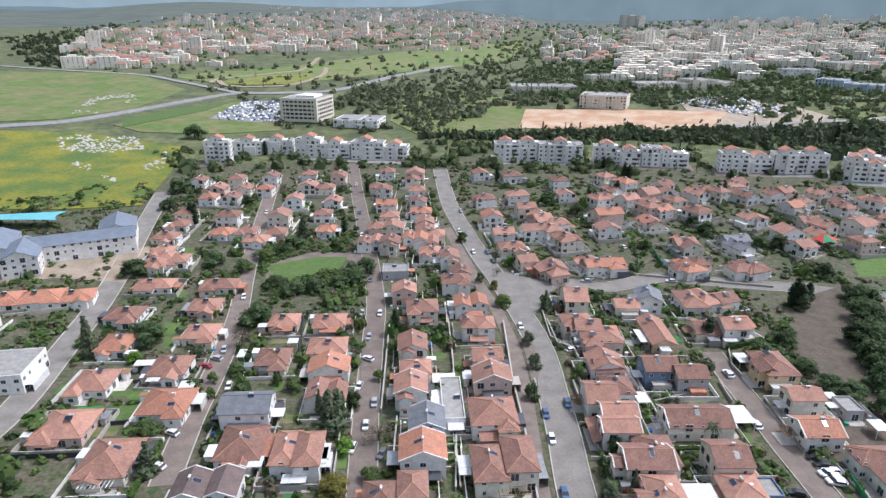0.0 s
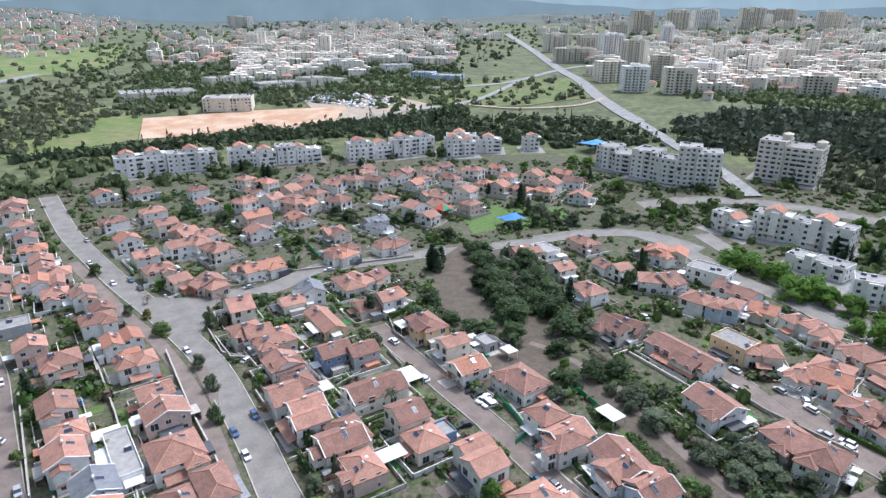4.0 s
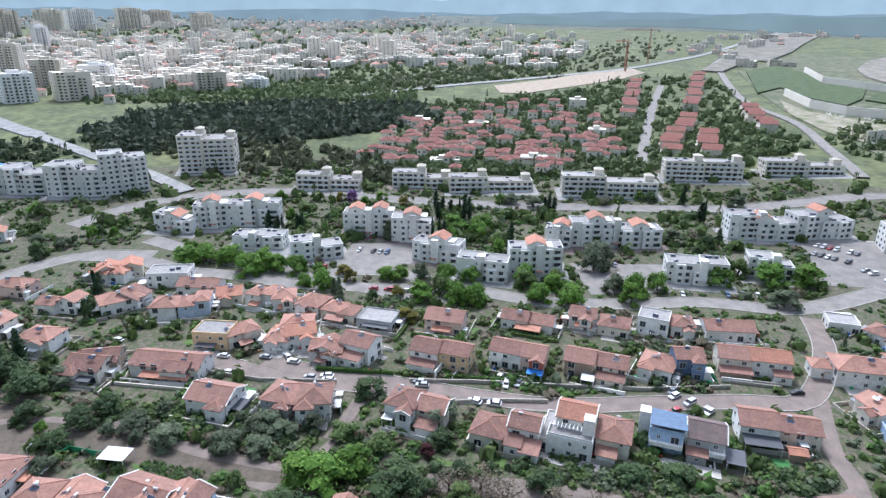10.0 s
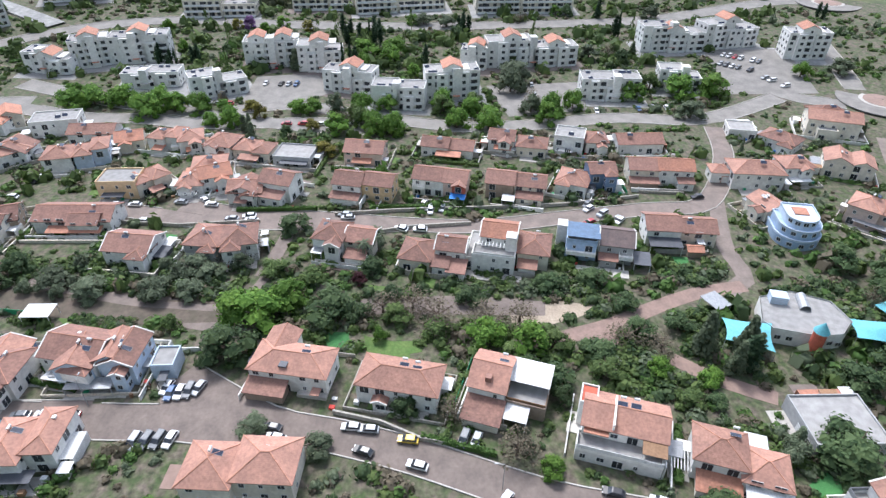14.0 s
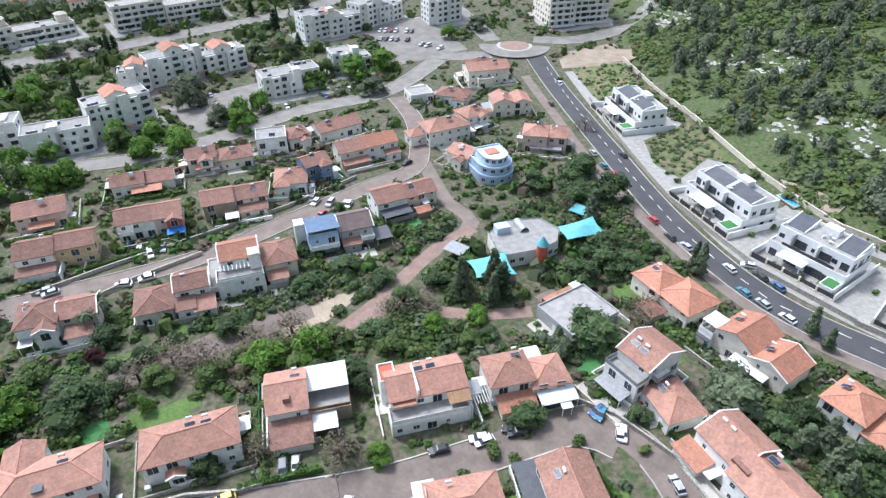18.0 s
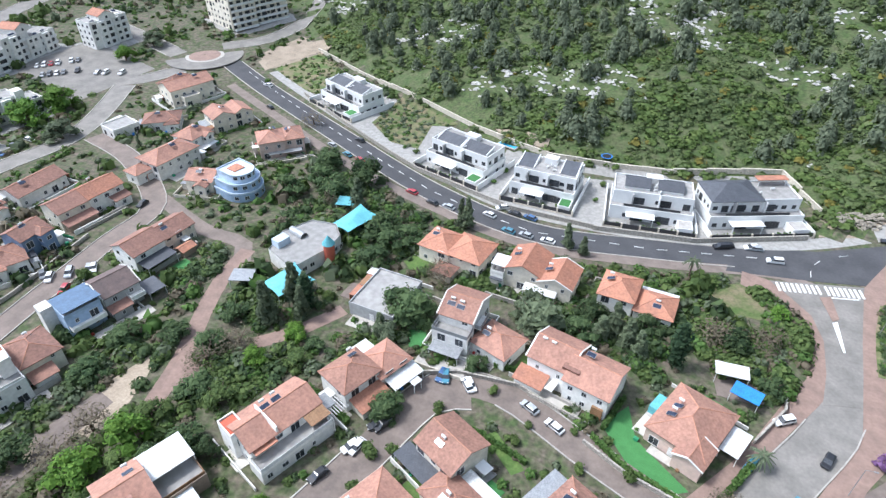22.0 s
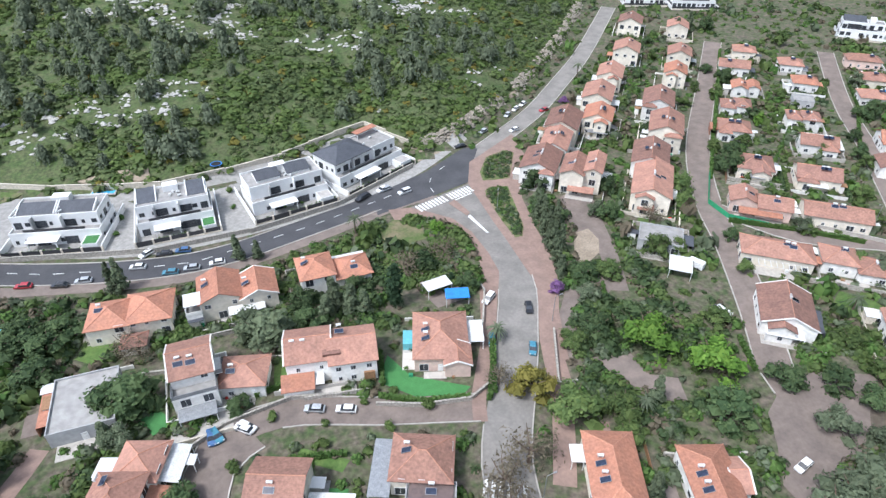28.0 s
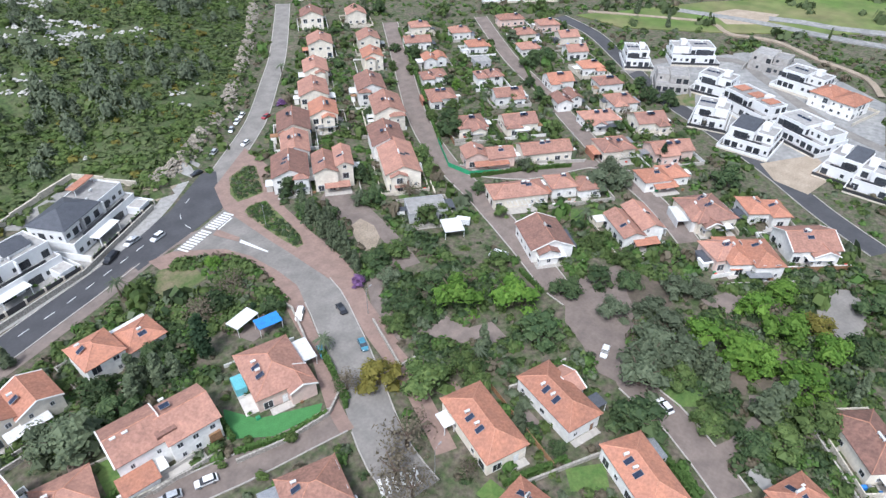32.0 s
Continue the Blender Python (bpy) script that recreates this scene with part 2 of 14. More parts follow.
    "fieldearth": surf("grassy_earth_plot", (0.075, 0.125, 0.03), (0.20, 0.165, 0.10), 4.0, 0.95, 0.5, 1.5, grain=0.5),
    "bark": surf("bark", (0.14, 0.10, 0.075), (0.10, 0.075, 0.055), 0.4, 0.95, 0.6, 10),
    "pool": surf("pool_water", (0.05, 0.35, 0.60), (0.06, 0.40, 0.65), 1.0, 0.05, 0.05, 3),
    "turquoise": surf("turquoise_cloth", (0.13, 0.42, 0.47), (0.11, 0.36, 0.41), 2.0, 0.7, 0.1, 4),
    "bluecloth": surf("blue_cloth", (0.03, 0.22, 0.62), (0.03, 0.18, 0.52), 2.0, 0.7, 0.1, 4),
    "greencloth": surf("green_cloth", (0.03, 0.30, 0.14), (0.03, 0.24, 0.11), 1.0, 0.8, 0.1, 4),
    "redcloth": surf("red_cloth", (0.55, 0.06, 0.04), (0.45, 0.05, 0.04), 1.0, 0.8, 0.1, 4),
    "tyre": surf("tyre", (0.02, 0.02, 0.02), None, 0.3, 0.9, 0.1, 8),
    "terracotta_red": surf("dark_red_tiles", (0.30, 0.115, 0.085), (0.225, 0.09, 0.07), 2.0, 0.85, 0.3, 1.7, rows=0.15, grain=0.5, vary=0.2),
    "cutrock": surf("cut_limestone", (0.42, 0.37, 0.30), (0.24, 0.215, 0.17), 0.9, 0.9, 0.5, 2.0, vary=0.2, grain=0.5),
    "yellowfield": surf("yellow_field", (0.26, 0.25, 0.05), (0.16, 0.2, 0.045), 14.0, 0.95, 0.4, 0.3, grain=0.6),
    "quarry": surf("quarry_earth", (0.25, 0.225, 0.19), (0.15, 0.145, 0.11), 16.0, 0.95, 0.5, 0.4, vary=0.1, grain=0.7),
    "hillgrass": surf("dark_hill_grass", (0.04, 0.07, 0.022), (0.075, 0.1, 0.035), 8.0, 0.95, 0.5, 0.8, grain=0.8),
    "oldroad": surf("worn_pale_asphalt", (0.30, 0.295, 0.28), (0.22, 0.22, 0.215), 6.0, 0.9, 0.3, 0.5, vary=0.05, grain=0.5),
    "lampglass": surf("lamp_glass", (0.7, 0.7, 0.68), None, 0.3, 0.15, 0.0, 8),
}
for nm, c in (("white", (0.80, 0.80, 0.80)), ("silver", (0.42, 0.44, 0.46)), ("grey", (0.13, 0.14, 0.15)), ("black", (0.018, 0.018, 0.02)), ("blue", (0.05, 0.12, 0.26)), ("red", (0.42, 0.03, 0.04)), ("yellow", (0.75, 0.52, 0.04)), ("teal", (0.06, 0.22, 0.30))):
    MAT["car_" + nm] = surf("car_paint_" + nm, c, tuple(k * 0.92 for k in c), 2.0, 0.3, 0.0, 3, coat=0.6, vary=0.05)
LEAF = {
    "dark": leafy("dark_leaves", (0.044, 0.078, 0.034), (0.098, 0.142, 0.058)),
    "mid": leafy("green_leaves", (0.066, 0.108, 0.036), (0.14, 0.195, 0.062)),
    "bright": leafy("fresh_leaves", (0.075, 0.16, 0.026), (0.16, 0.275, 0.048), 0.18),
    "olive": leafy("olive_leaves", (0.08, 0.104, 0.06), (0.15, 0.182, 0.112)),
    "pine": leafy("pine_needles", (0.085, 0.11, 0.066), (0.15, 0.185, 0.106)),
    "hillpine": leafy("hill_pine_needles", (0.092, 0.115, 0.072), (0.145, 0.172, 0.11), 0.22),
    "cypress": leafy("cypress_needles", (0.020, 0.045, 0.022), (0.045, 0.078, 0.036)),
    "yellow": leafy("yellowish_leaves", (0.13, 0.125, 0.03), (0.24, 0.21, 0.05), 0.15),
    "bare": leafy("sparse_brown_twigs", (0.13, 0.11, 0.075), (0.20, 0.17, 0.12), 0.15),
    "purple": leafy("purple_blossom", (0.14, 0.07, 0.17), (0.26, 0.14, 0.30), 0.15),
    "maroon": leafy("maroon_leaves", (0.05, 0.018, 0.022), (0.09, 0.03, 0.035), 0.15),
    "hedge": leafy("hedge_leaves", (0.052, 0.108, 0.026), (0.105, 0.175, 0.048)),
    "shrub": leafy("hill_shrub", (0.072, 0.116, 0.033), (0.126, 0.174, 0.054), 0.2),
    "far": leafy("far_tree_leaves", (0.08, 0.115, 0.05), (0.15, 0.19, 0.085), 0.2),
    "fardark": leafy("far_dark_leaves", (0.045, 0.065, 0.036), (0.085, 0.11, 0.055), 0.2),
    "farolive": leafy("far_olive_leaves", (0.09, 0.105, 0.06), (0.15, 0.165, 0.095), 0.2),
    "woodpine": leafy("far_pine_needles", (0.052, 0.072, 0.05), (0.095, 0.12, 0.076), 0.15),
    "garrigue": leafy("dark_scrub", (0.078, 0.112, 0.045), (0.134, 0.172, 0.068), 0.2),
}


# ---- mesh helpers ----
class Form:
    """Gathers faces, then becomes one mesh."""

    def __init__(self):
        self.v, self.f, self.m = [], [], []

    def face(self, pts, mat=0):
        n = len(self.v)
        self.v += [tuple(p) for p in pts]
        self.f.append(tuple(range(n, n + len(pts))))
        self.m.append(mat)

    def solid(self, pts, faces, mat=0):
        n = len(self.v)
        self.v += [tuple(p) for p in pts]
        self.f += [tuple(n + i for i in q) for q in faces]
        self.m += [mat] * len(faces)

    def box(self, x0, x1, y0, y1, z0, z1, mat=0):
        self.solid([(x0, y0, z0), (x1, y0, z0), (x1, y1, z0), (x0, y1, z0), (x0, y0, z1), (x1, y0, z1), (x1, y1, z1), (x0, y1, z1)],
                   [(0, 3, 2, 1), (4, 5, 6, 7), (0, 1, 5, 4), (1, 2, 6, 5), (2, 3, 7, 6), (3, 0, 4, 7)], mat)
        return self

    def tube(self, a, b, ra, rb, n=8, mat=0):
        a, b = Vector(a), Vector(b)
        q = (b - a).to_track_quat("Z", "Y")
        ring = [q @ Vector((math.cos(2 * math.pi * i / n), math.sin(2 * math.pi * i / n), 0)) for i in range(n)]
        pts = [a + r * ra for r in ring] + [b + r * rb for r in ring]
        self.solid(pts, [(i, (i + 1) % n, n + (i + 1) % n, n + i) for i in range(n)] + [tuple(range(n - 1, -1, -1)), tuple(range(n, 2 * n))], mat)
        return self

    def data(self, name, *mats, smooth=False):
        me = bpy.data.meshes.new(name)
        me.from_pydata(self.v, [], self.f)
        for m in mats:
            me.materials.append(m)
        if len(mats) > 1:
            me.polygons.foreach_set("material_index", self.m)
        if smooth:
            me.polygons.foreach_set("use_smooth", [True] * len(self.f))
        me.update()
        return me


def part(name, me, parent, m=None, label=""):
    ob = new(name, me)
    ob.parent = parent
    if m is not None:
        ob.matrix_basis = m
    return tagged(ob, label) if label else ob


KEEP = {}


def kept(key, make):
    if key not in KEEP:
        KEEP[key] = make()
    return KEEP[key]


def thing(name, x, y, a=0.0, label="", category="", group="", lift=0.0):
    ob = new(name)
    ob.empty_display_size = 0.5
    ob.matrix_basis = pose(x, y, ground(x, y) + lift, 0, 0, a)
    return tagged(ob, label, category, group)


EDGE = ((300, -330), (236, -268), (196, -232), (132, -197), (90, -177), (61, -169), (22, -176), (-10, -186), (-24, -165), (-42, -172), (-82, -201), (-137, -256), (-182, -308), (-300, -440))


def beyond_edge(x, y):
    """Metres past the foot of the pine hill (0 when off it)."""
    best, side = 1e9, 0
    for (ax, ay), (bx, by) in zip(EDGE, EDGE[1:]):
        ux, uy = bx - ax, by - ay
        k = max(0.0, min(1.0, ((x - ax) * ux + (y - ay) * uy) / (ux * ux + uy * uy)))
        dx, dy = x - ax - k * ux, y - ay - k * uy
        dd = dx * dx + dy * dy
        if dd < best:
            best, side = dd, ux * dy - uy * dx
    return math.sqrt(best) if side > 0 else 0.0


def ground(x, y):
    r = math.hypot(x - 20, y)
    z = 0.0
    if r > 2600 and x > 300:
        # east of the valley the land lies level towards the far ridges
        k = max(0.0, min(1.0, (math.degrees(math.atan2(x, y)) - 4) / 14))
        r = r * (1 - k) + 2600 * k
    if r > 240:
        k = min(r, 640) - 240
        z = 0.07 * k * k / (k + 60)
    if r > 640:
        z += 0.046 * (r - 640) - 0.012 * max(0.0, r - 2000)
    if y < -100:
        d = beyond_edge(x, y)
        if d > 0:
            z += min(d, 2.5) * 0.5 + 70 * math.tanh(0.0048 * d) + 1.2 * math.sin(x * 0.07) * math.sin(y * 0.05) * min(1, d / 30)
    if r > 1500:
        a = math.atan2(y, x - 20)
        z += (r - 1500) * 0.022 * (math.sin(3 * a + 0.6) * 0.6 + math.sin(7 * a + 1.9) * 0.5 + 0.25 * math.sin(17 * a))
    return z

rng = random.Random(7)
# ---- ground ----
def make_ground():
    f = Form()
    rings, r = [], 6.0
    while r < 4900:
        rings.append(r)
        r += 12 if r < 130 else 6 if r < 330 else 10 if r < 700 else 40 if r < 1500 else 150
    n = 300
    pts = [(20, 0, 0)]
    for r in rings:
        for i in range(n):
            a = 2 * math.pi * i / n
            x, y = 20 + r * math.cos(a), r * math.sin(a)
            pts.append((x, y, ground(x, y)))
    faces = [(0, 1 + i, 1 + (i + 1) % n) for i in range(n)]
    for k in range(len(rings) - 1):
        b = 1 + k * n
        faces += [(b + i, b + n + i, b + n + (i + 1) % n, b + (i + 1) % n) for i in range(n)]
    f.solid(pts, faces)
    m = surf("town_ground", (0.132, 0.107, 0.083), (0.055, 0.082, 0.028), 2.6, 0.95, 0.5, 0.9, vary=0.0, grain=1.0)
    far = surf("open_country", (0.13, 0.145, 0.06), (0.07, 0.088, 0.04), 24.0, 0.95, 0.4, 0.16, vary=0.0, grain=0.9)
    slope = surf("scrub_slope", (0.056, 0.092, 0.026), (0.09, 0.102, 0.046), 3.4, 0.95, 0.6, 1.0, vary=0.0, grain=1.0)
    for q, face in enumerate(f.f):
        px, py = (sum(f.v[i][k] for i in face) / len(face) for k in (0, 1))
        f.m[q] = 3 if math.hypot(px - 20, py) > 1900 else 2 if py < -100 and beyond_edge(px, py) > 0 else 1 if math.hypot(px - 20, py) > 440 else 0
    woodland = surf("far_woodland", (0.06, 0.082, 0.07), (0.11, 0.125, 0.095), 90.0, 0.95, 0.4, 0.05, vary=0.0)
    ob = new("ground", f.data("ground", m, far, slope, woodland, smooth=True))
    return tagged(ob, "earth and grass ground of the town, rising to hills", "ground", kind="structure")


make_ground()


def ridges():
    """Ridges beyond the valley, one behind another, far past everything else. Their haze is painted as a glowing tone,
    paler ridge by ridge.
    """
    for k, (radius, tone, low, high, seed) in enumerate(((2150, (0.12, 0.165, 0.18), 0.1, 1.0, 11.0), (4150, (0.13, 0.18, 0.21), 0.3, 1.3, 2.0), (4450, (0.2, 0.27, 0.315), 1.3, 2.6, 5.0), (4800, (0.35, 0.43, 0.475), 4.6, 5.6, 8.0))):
        m = bpy.data.materials.new("painted_haze_ridge")
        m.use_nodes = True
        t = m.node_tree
        # emission carries the haze colour; no air is modelled between
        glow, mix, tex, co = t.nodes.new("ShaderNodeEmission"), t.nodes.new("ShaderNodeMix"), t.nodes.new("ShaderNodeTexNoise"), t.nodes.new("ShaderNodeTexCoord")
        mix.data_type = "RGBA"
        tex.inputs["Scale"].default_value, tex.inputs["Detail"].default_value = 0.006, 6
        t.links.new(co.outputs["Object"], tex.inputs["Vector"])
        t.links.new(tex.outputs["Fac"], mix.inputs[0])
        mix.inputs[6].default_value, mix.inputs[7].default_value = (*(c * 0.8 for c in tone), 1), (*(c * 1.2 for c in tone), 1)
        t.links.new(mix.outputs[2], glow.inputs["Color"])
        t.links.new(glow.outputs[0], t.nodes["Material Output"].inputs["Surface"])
        f, n = Form(), 720
        top, low_line = [], []
        for i in range(n):
            a = 2 * math.pi * i / n
            u, v = math.cos(a), math.sin(a)
            wave = 0.5 + 0.5 * noise.noise((u * 3 + seed, v * 3, seed)) + 0.25 * noise.noise((u * 11 + seed, v * 11, seed)) + 0.06 * noise.noise((u * 50, v * 50, seed))
            bearing = math.degrees(math.atan2(u, v))
            mount = max(0.0, 1 - abs(bearing - 22) / 30) if k == 1 else 0.0
            e = low + (high - low) * wave + 1.5 * mount
            if k == 0:
                e -= 4 * max(0.0, abs(bearing - 106) - 17) / 6
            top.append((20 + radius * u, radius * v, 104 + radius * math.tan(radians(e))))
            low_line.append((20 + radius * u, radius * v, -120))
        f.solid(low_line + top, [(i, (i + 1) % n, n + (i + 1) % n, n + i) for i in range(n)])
        tagged(new("backdrop", f.data("backdrop", m)), "distant mountain ridge backdrop beyond the town, its blue haze painted as glow", "backdrop", kind="structure")


ridges()


LANES, KERBS, LEVELS = [], [], []


def level(lift, pts, pad):
    """A height of its own for each flat surface among its neighbours, in steps of 4 mm."""
    k = round(lift * 250)
    x0, x1 = min(p[0] for p in pts) - pad, max(p[0] for p in pts) + pad
    y0, y1 = min(p[1] for p in pts) - pad, max(p[1] for p in pts) + pad
    near = {q for q, a0, a1, b0, b1 in LEVELS if a0 < x1 and a1 > x0 and b0 < y1 and b1 > y0}
    while k in near:
        k += 1
    LEVELS.append((k, x0, x1, y0, y1))
    return k / 250


def strip(name, pts, width, mat, label, category="road", lift=0.05, close=False, edge=None):
    """A paved band along a smooth line of points, lying on the ground."""
    line = []
    lift = level(lift, pts, width)
    n = len(pts)
    for i in range(n - 1):
        p0, p1, p2, p3 = (Vector(pts[max(0, min(n - 1, j))]) for j in (i - 1, i, i + 1, i + 2))
        steps = max(2, int((p2 - p1).length / 5))
        for s in range(steps):
            u = s / steps
            line.append(0.5 * (2 * p1 + (p2 - p0) * u + (2 * p0 - 5 * p1 + 4 * p2 - p3) * u * u + (3 * p1 - p0 - 3 * p2 + p3) * u ** 3))
    line.append(Vector(pts[-1]))
    if width >= 6 and lift < 0.2:
        KERBS.append((line, width))
    f = Form()
    left, right = [], []
    for i, p in enumerate(line):
        LANES.append((p.x, p.y, width / 2, len(KERBS)))
        d = (line[min(i + 1, len(line) - 1)] - line[max(i - 1, 0)]).normalized()
        nrm = Vector((-d.y, d.x)) * width / 2
        for side, q in ((left, p + nrm), (right, p - nrm)):
            side.append((q.x, q.y, ground(q.x, q.y) + lift))
    k = len(line)
    low = [(x, y, z - lift - 0.3) for x, y, z in left + right]
    f.solid(left + right + low, [(i, k + i, k + i + 1, i + 1) for i in range(k - 1)] + [(2 * k + i, i, i + 1, 2 * k + i + 1) for i in range(k - 1)] + [(k + i, 3 * k + i, 3 * k + i + 1, k + i + 1) for i in range(k - 1)])
    ob = new(name, f.data(name, MAT[mat]))
    return tagged(ob, label, category, kind="structure")


OPEN = []


def patch(name, pts, mat, label, category="ground", lift=0.03, kind="structure"):
    """A flat area on the ground with a low edge, cut fine enough to follow it."""
    if name in ("lawn", "garden_lawn", "clearing", "plaza", "parking", "forecourt", "plot", "junction", "footway", "court", "open_field"):
        OPEN.append(pts)
    lift = level(lift, pts, 0)
    bm = bmesh.new()
    top = bm.faces.new([bm.verts.new((x, y, 0)) for x, y in pts])
    if top.normal.z < 0 or top.calc_area() and sum((pts[i][0] * pts[(i + 1) % len(pts)][1] - pts[(i + 1) % len(pts)][0] * pts[i][1]) for i in range(len(pts))) < 0:
        bmesh.ops.reverse_faces(bm, faces=bm.faces)
    bmesh.ops.triangulate(bm, faces=bm.faces)
    size = max(max(p[0] for p in pts) - min(p[0] for p in pts), max(p[1] for p in pts) - min(p[1] for p in pts))
    for _ in range(min(4, max(0, int(math.log2(max(size, 1) / 14))))):
        bmesh.ops.subdivide_edges(bm, edges=bm.edges[:], cuts=1, use_grid_fill=True)
    for v in bm.verts:
        v.co.z = ground(v.co.x, v.co.y) + lift
    out = bmesh.ops.extrude_edge_only(bm, edges=[e for e in bm.edges if e.is_boundary])
    for v in (g for g in out["geom"] if isinstance(g, bmesh.types.BMVert)):
        v.co.z -= lift + 0.3
    me = bpy.data.meshes.new(name)
    bm.to_mesh(me)
    bm.free()
    me.materials.append(MAT[mat])
    return tagged(new(name, me), label, category, kind=kind)


# ---- houses ----
FOOT = []


def stands(ob, x, y, w, d):
    """Notes the ground a volume covers."""
    p = ob.matrix_basis @ Vector((x, y, 0))
    FOOT.append((p.x, p.y, ob.matrix_basis.to_euler().z, w / 2, d / 2))


def taken(x, y, gap):
    """Whether a place lies in or near a house or a road."""
    for px, py, a, hw, hd in FOOT:
        dx, dy = x - px, y - py
        if abs(dx) + abs(dy) > 60:
            continue
        u, v = dx * math.cos(a) + dy * math.sin(a), -dx * math.sin(a) + dy * math.cos(a)
        if abs(u) < hw + gap and abs(v) < hd + gap:
            return True
    for px, py, hw, _ in LANES:
        if abs(x - px) < hw + gap and abs(y - py) < hw + gap:
            return True
    return False


EYE, FAR = (20.0, 8.0), 108.0


def window_form(w, h):
    """A framed window set into the wall: proud frame, recessed pane with a bar, one piece."""
    f = Form()
    o = [(-w / 2 - .09, -.05, -.09), (w / 2 + .09, -.05, -.09), (w / 2 + .09, -.05, h + .09), (-w / 2 - .09, -.05, h + .09)]
    i = [(-w / 2, -.05, 0), (w / 2, -.05, 0), (w / 2, -.05, h), (-w / 2, -.05, h)]
    k = [(-w / 2, -.008, 0), (-.03, -.008, 0), (.03, -.03, 0), (w / 2, -.008, 0), (w / 2, -.008, h), (.03, -.03, h), (-.03, -.008, h), (-w / 2, -.008, h)]
    e = [(x, .02, z) for x, y, z in o]
    f.solid(o + i + k + e, [(0, 1, 5, 4), (1, 2, 6, 5), (2, 3, 7, 6), (3, 0, 4, 7), (4, 5, 11, 10, 9, 8), (5, 6, 12, 11), (6, 7, 15, 14, 13, 12), (7, 4, 8, 15), (9, 10, 13, 14), (16, 17, 1, 0), (17, 18, 2, 1), (18, 19, 3, 2), (19, 16, 0, 3)], 0)
    n = len(f.v)
    f.f += [(8, 9, 14, 15), (10, 11, 12, 13)]
    f.m += [1, 1]
    return f


def window_mesh(w, h, frame="frame"):
    return kept(("window", w, h, frame), lambda: window_form(w, h).data("window", MAT[frame], MAT["glass"]))


def door_mesh(mat="wood"):
    def make():
        f = Form()
        f.box(-0.5, 0.5, -0.06, 0.02, 0, 2.1, 0)
        f.box(-0.6, -0.5, -0.09, 0.02, 0, 2.2, 1)
        f.box(0.5, 0.6, -0.09, 0.02, 0, 2.2, 1)
        f.box(-0.5, 0.5, -0.09, 0.02, 2.1, 2.2, 1)
        f.box(0.32, 0.42, -0.12, -0.06, 1.0, 1.05, 1)
        return f.data("door", MAT[mat], MAT["frame"])
    return kept(("door", mat), make)


def tank_mesh():
    def make():
        f = Form()
        f.tube((-0.55, 0, 0.55), (0.55, 0, 0.55), 0.28, 0.28, 12)
        for x in (-0.4, 0.4):
            f.box(x - 0.03, x + 0.03, -0.2, 0.2, 0, 0.35)
        return f.data("water_tank", MAT["whitemetal"])
    return kept("tank", make)


def panel_mesh():
    def make():
        f = Form()
        f.box(-1.0, 1.0, -0.6, 0.6, 0.0, 0.06, 1)
        f.box(-0.94, 0.94, -0.54, 0.54, 0.06, 0.068, 0)
        return f.data("solar_panel", MAT["solar"], MAT["greymetal"])
    return kept("panel", make)


def roof_forms(w, d, h, kind, over=0.45, pitch=0.44):
    """Roof body and ridge caps over a w x d block with its eaves at h; also the gable height."""
    f, c = Form(), Form()
    long_x = (w >= d or kind == "side") and kind != "front"
    L, S = (w, d) if long_x else (d, w)
    l, s = L / 2 + over, S / 2 + over
    rise = pitch * s
    e, t = h - pitch * over, 0.16
    k = 0.0 if kind in ("gable", "front", "side") else min(s, l - 0.2)
    P = lambda a, b, z: (a, b, z) if long_x else (-b, a, z)
    r0, r1 = (-(l - k), 0, e + rise + t), (l - k, 0, e + rise + t)
    top = [P(-l, -s, e + t), P(l, -s, e + t), P(l, s, e + t), P(-l, s, e + t), P(*r0), P(*r1)]
    low = [P(-l, -s, e), P(l, -s, e), P(l, s, e), P(-l, s, e), P(r0[0], 0, e + rise), P(r1[0], 0, e + rise)]
    faces = [(0, 1, 5, 4), (2, 3, 4, 5), (7, 6, 10, 11), (9, 8, 11, 10), (6, 7, 1, 0), (8, 9, 3, 2)]
    if k:
        faces += [(1, 2, 5), (3, 0, 4), (8, 7, 11), (6, 9, 10), (7, 8, 2, 1), (9, 6, 0, 3)]
    else:
        faces += [(7, 11, 5, 1), (11, 8, 2, 5), (9, 10, 4, 3), (10, 6, 0, 4)]
    f.solid(top + low, faces)
    up = Vector((0, 0, 0.03))
    edges = [(4, 5)] + ([] if kind in ("gable", "front", "side") else [(0, 4), (3, 4), (1, 5), (2, 5)])
    c.held = []
    for a, b in edges:
        va, vb = Vector(top[a]) + up, Vector(top[b]) + up
        if (vb - va).length > 0.3:
            c.held.append((len(c.v), a))
            c.tube(va, vb, 0.11, 0.11, 5)
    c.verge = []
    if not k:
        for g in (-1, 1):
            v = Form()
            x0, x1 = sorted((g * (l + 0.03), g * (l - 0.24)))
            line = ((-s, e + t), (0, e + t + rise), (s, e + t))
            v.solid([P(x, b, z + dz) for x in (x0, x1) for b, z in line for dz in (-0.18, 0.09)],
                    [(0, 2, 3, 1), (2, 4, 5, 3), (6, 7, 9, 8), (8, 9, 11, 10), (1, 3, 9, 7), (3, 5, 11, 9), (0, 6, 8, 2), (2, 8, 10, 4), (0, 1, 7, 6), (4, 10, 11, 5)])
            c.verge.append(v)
    return f, c, rise - pitch * over


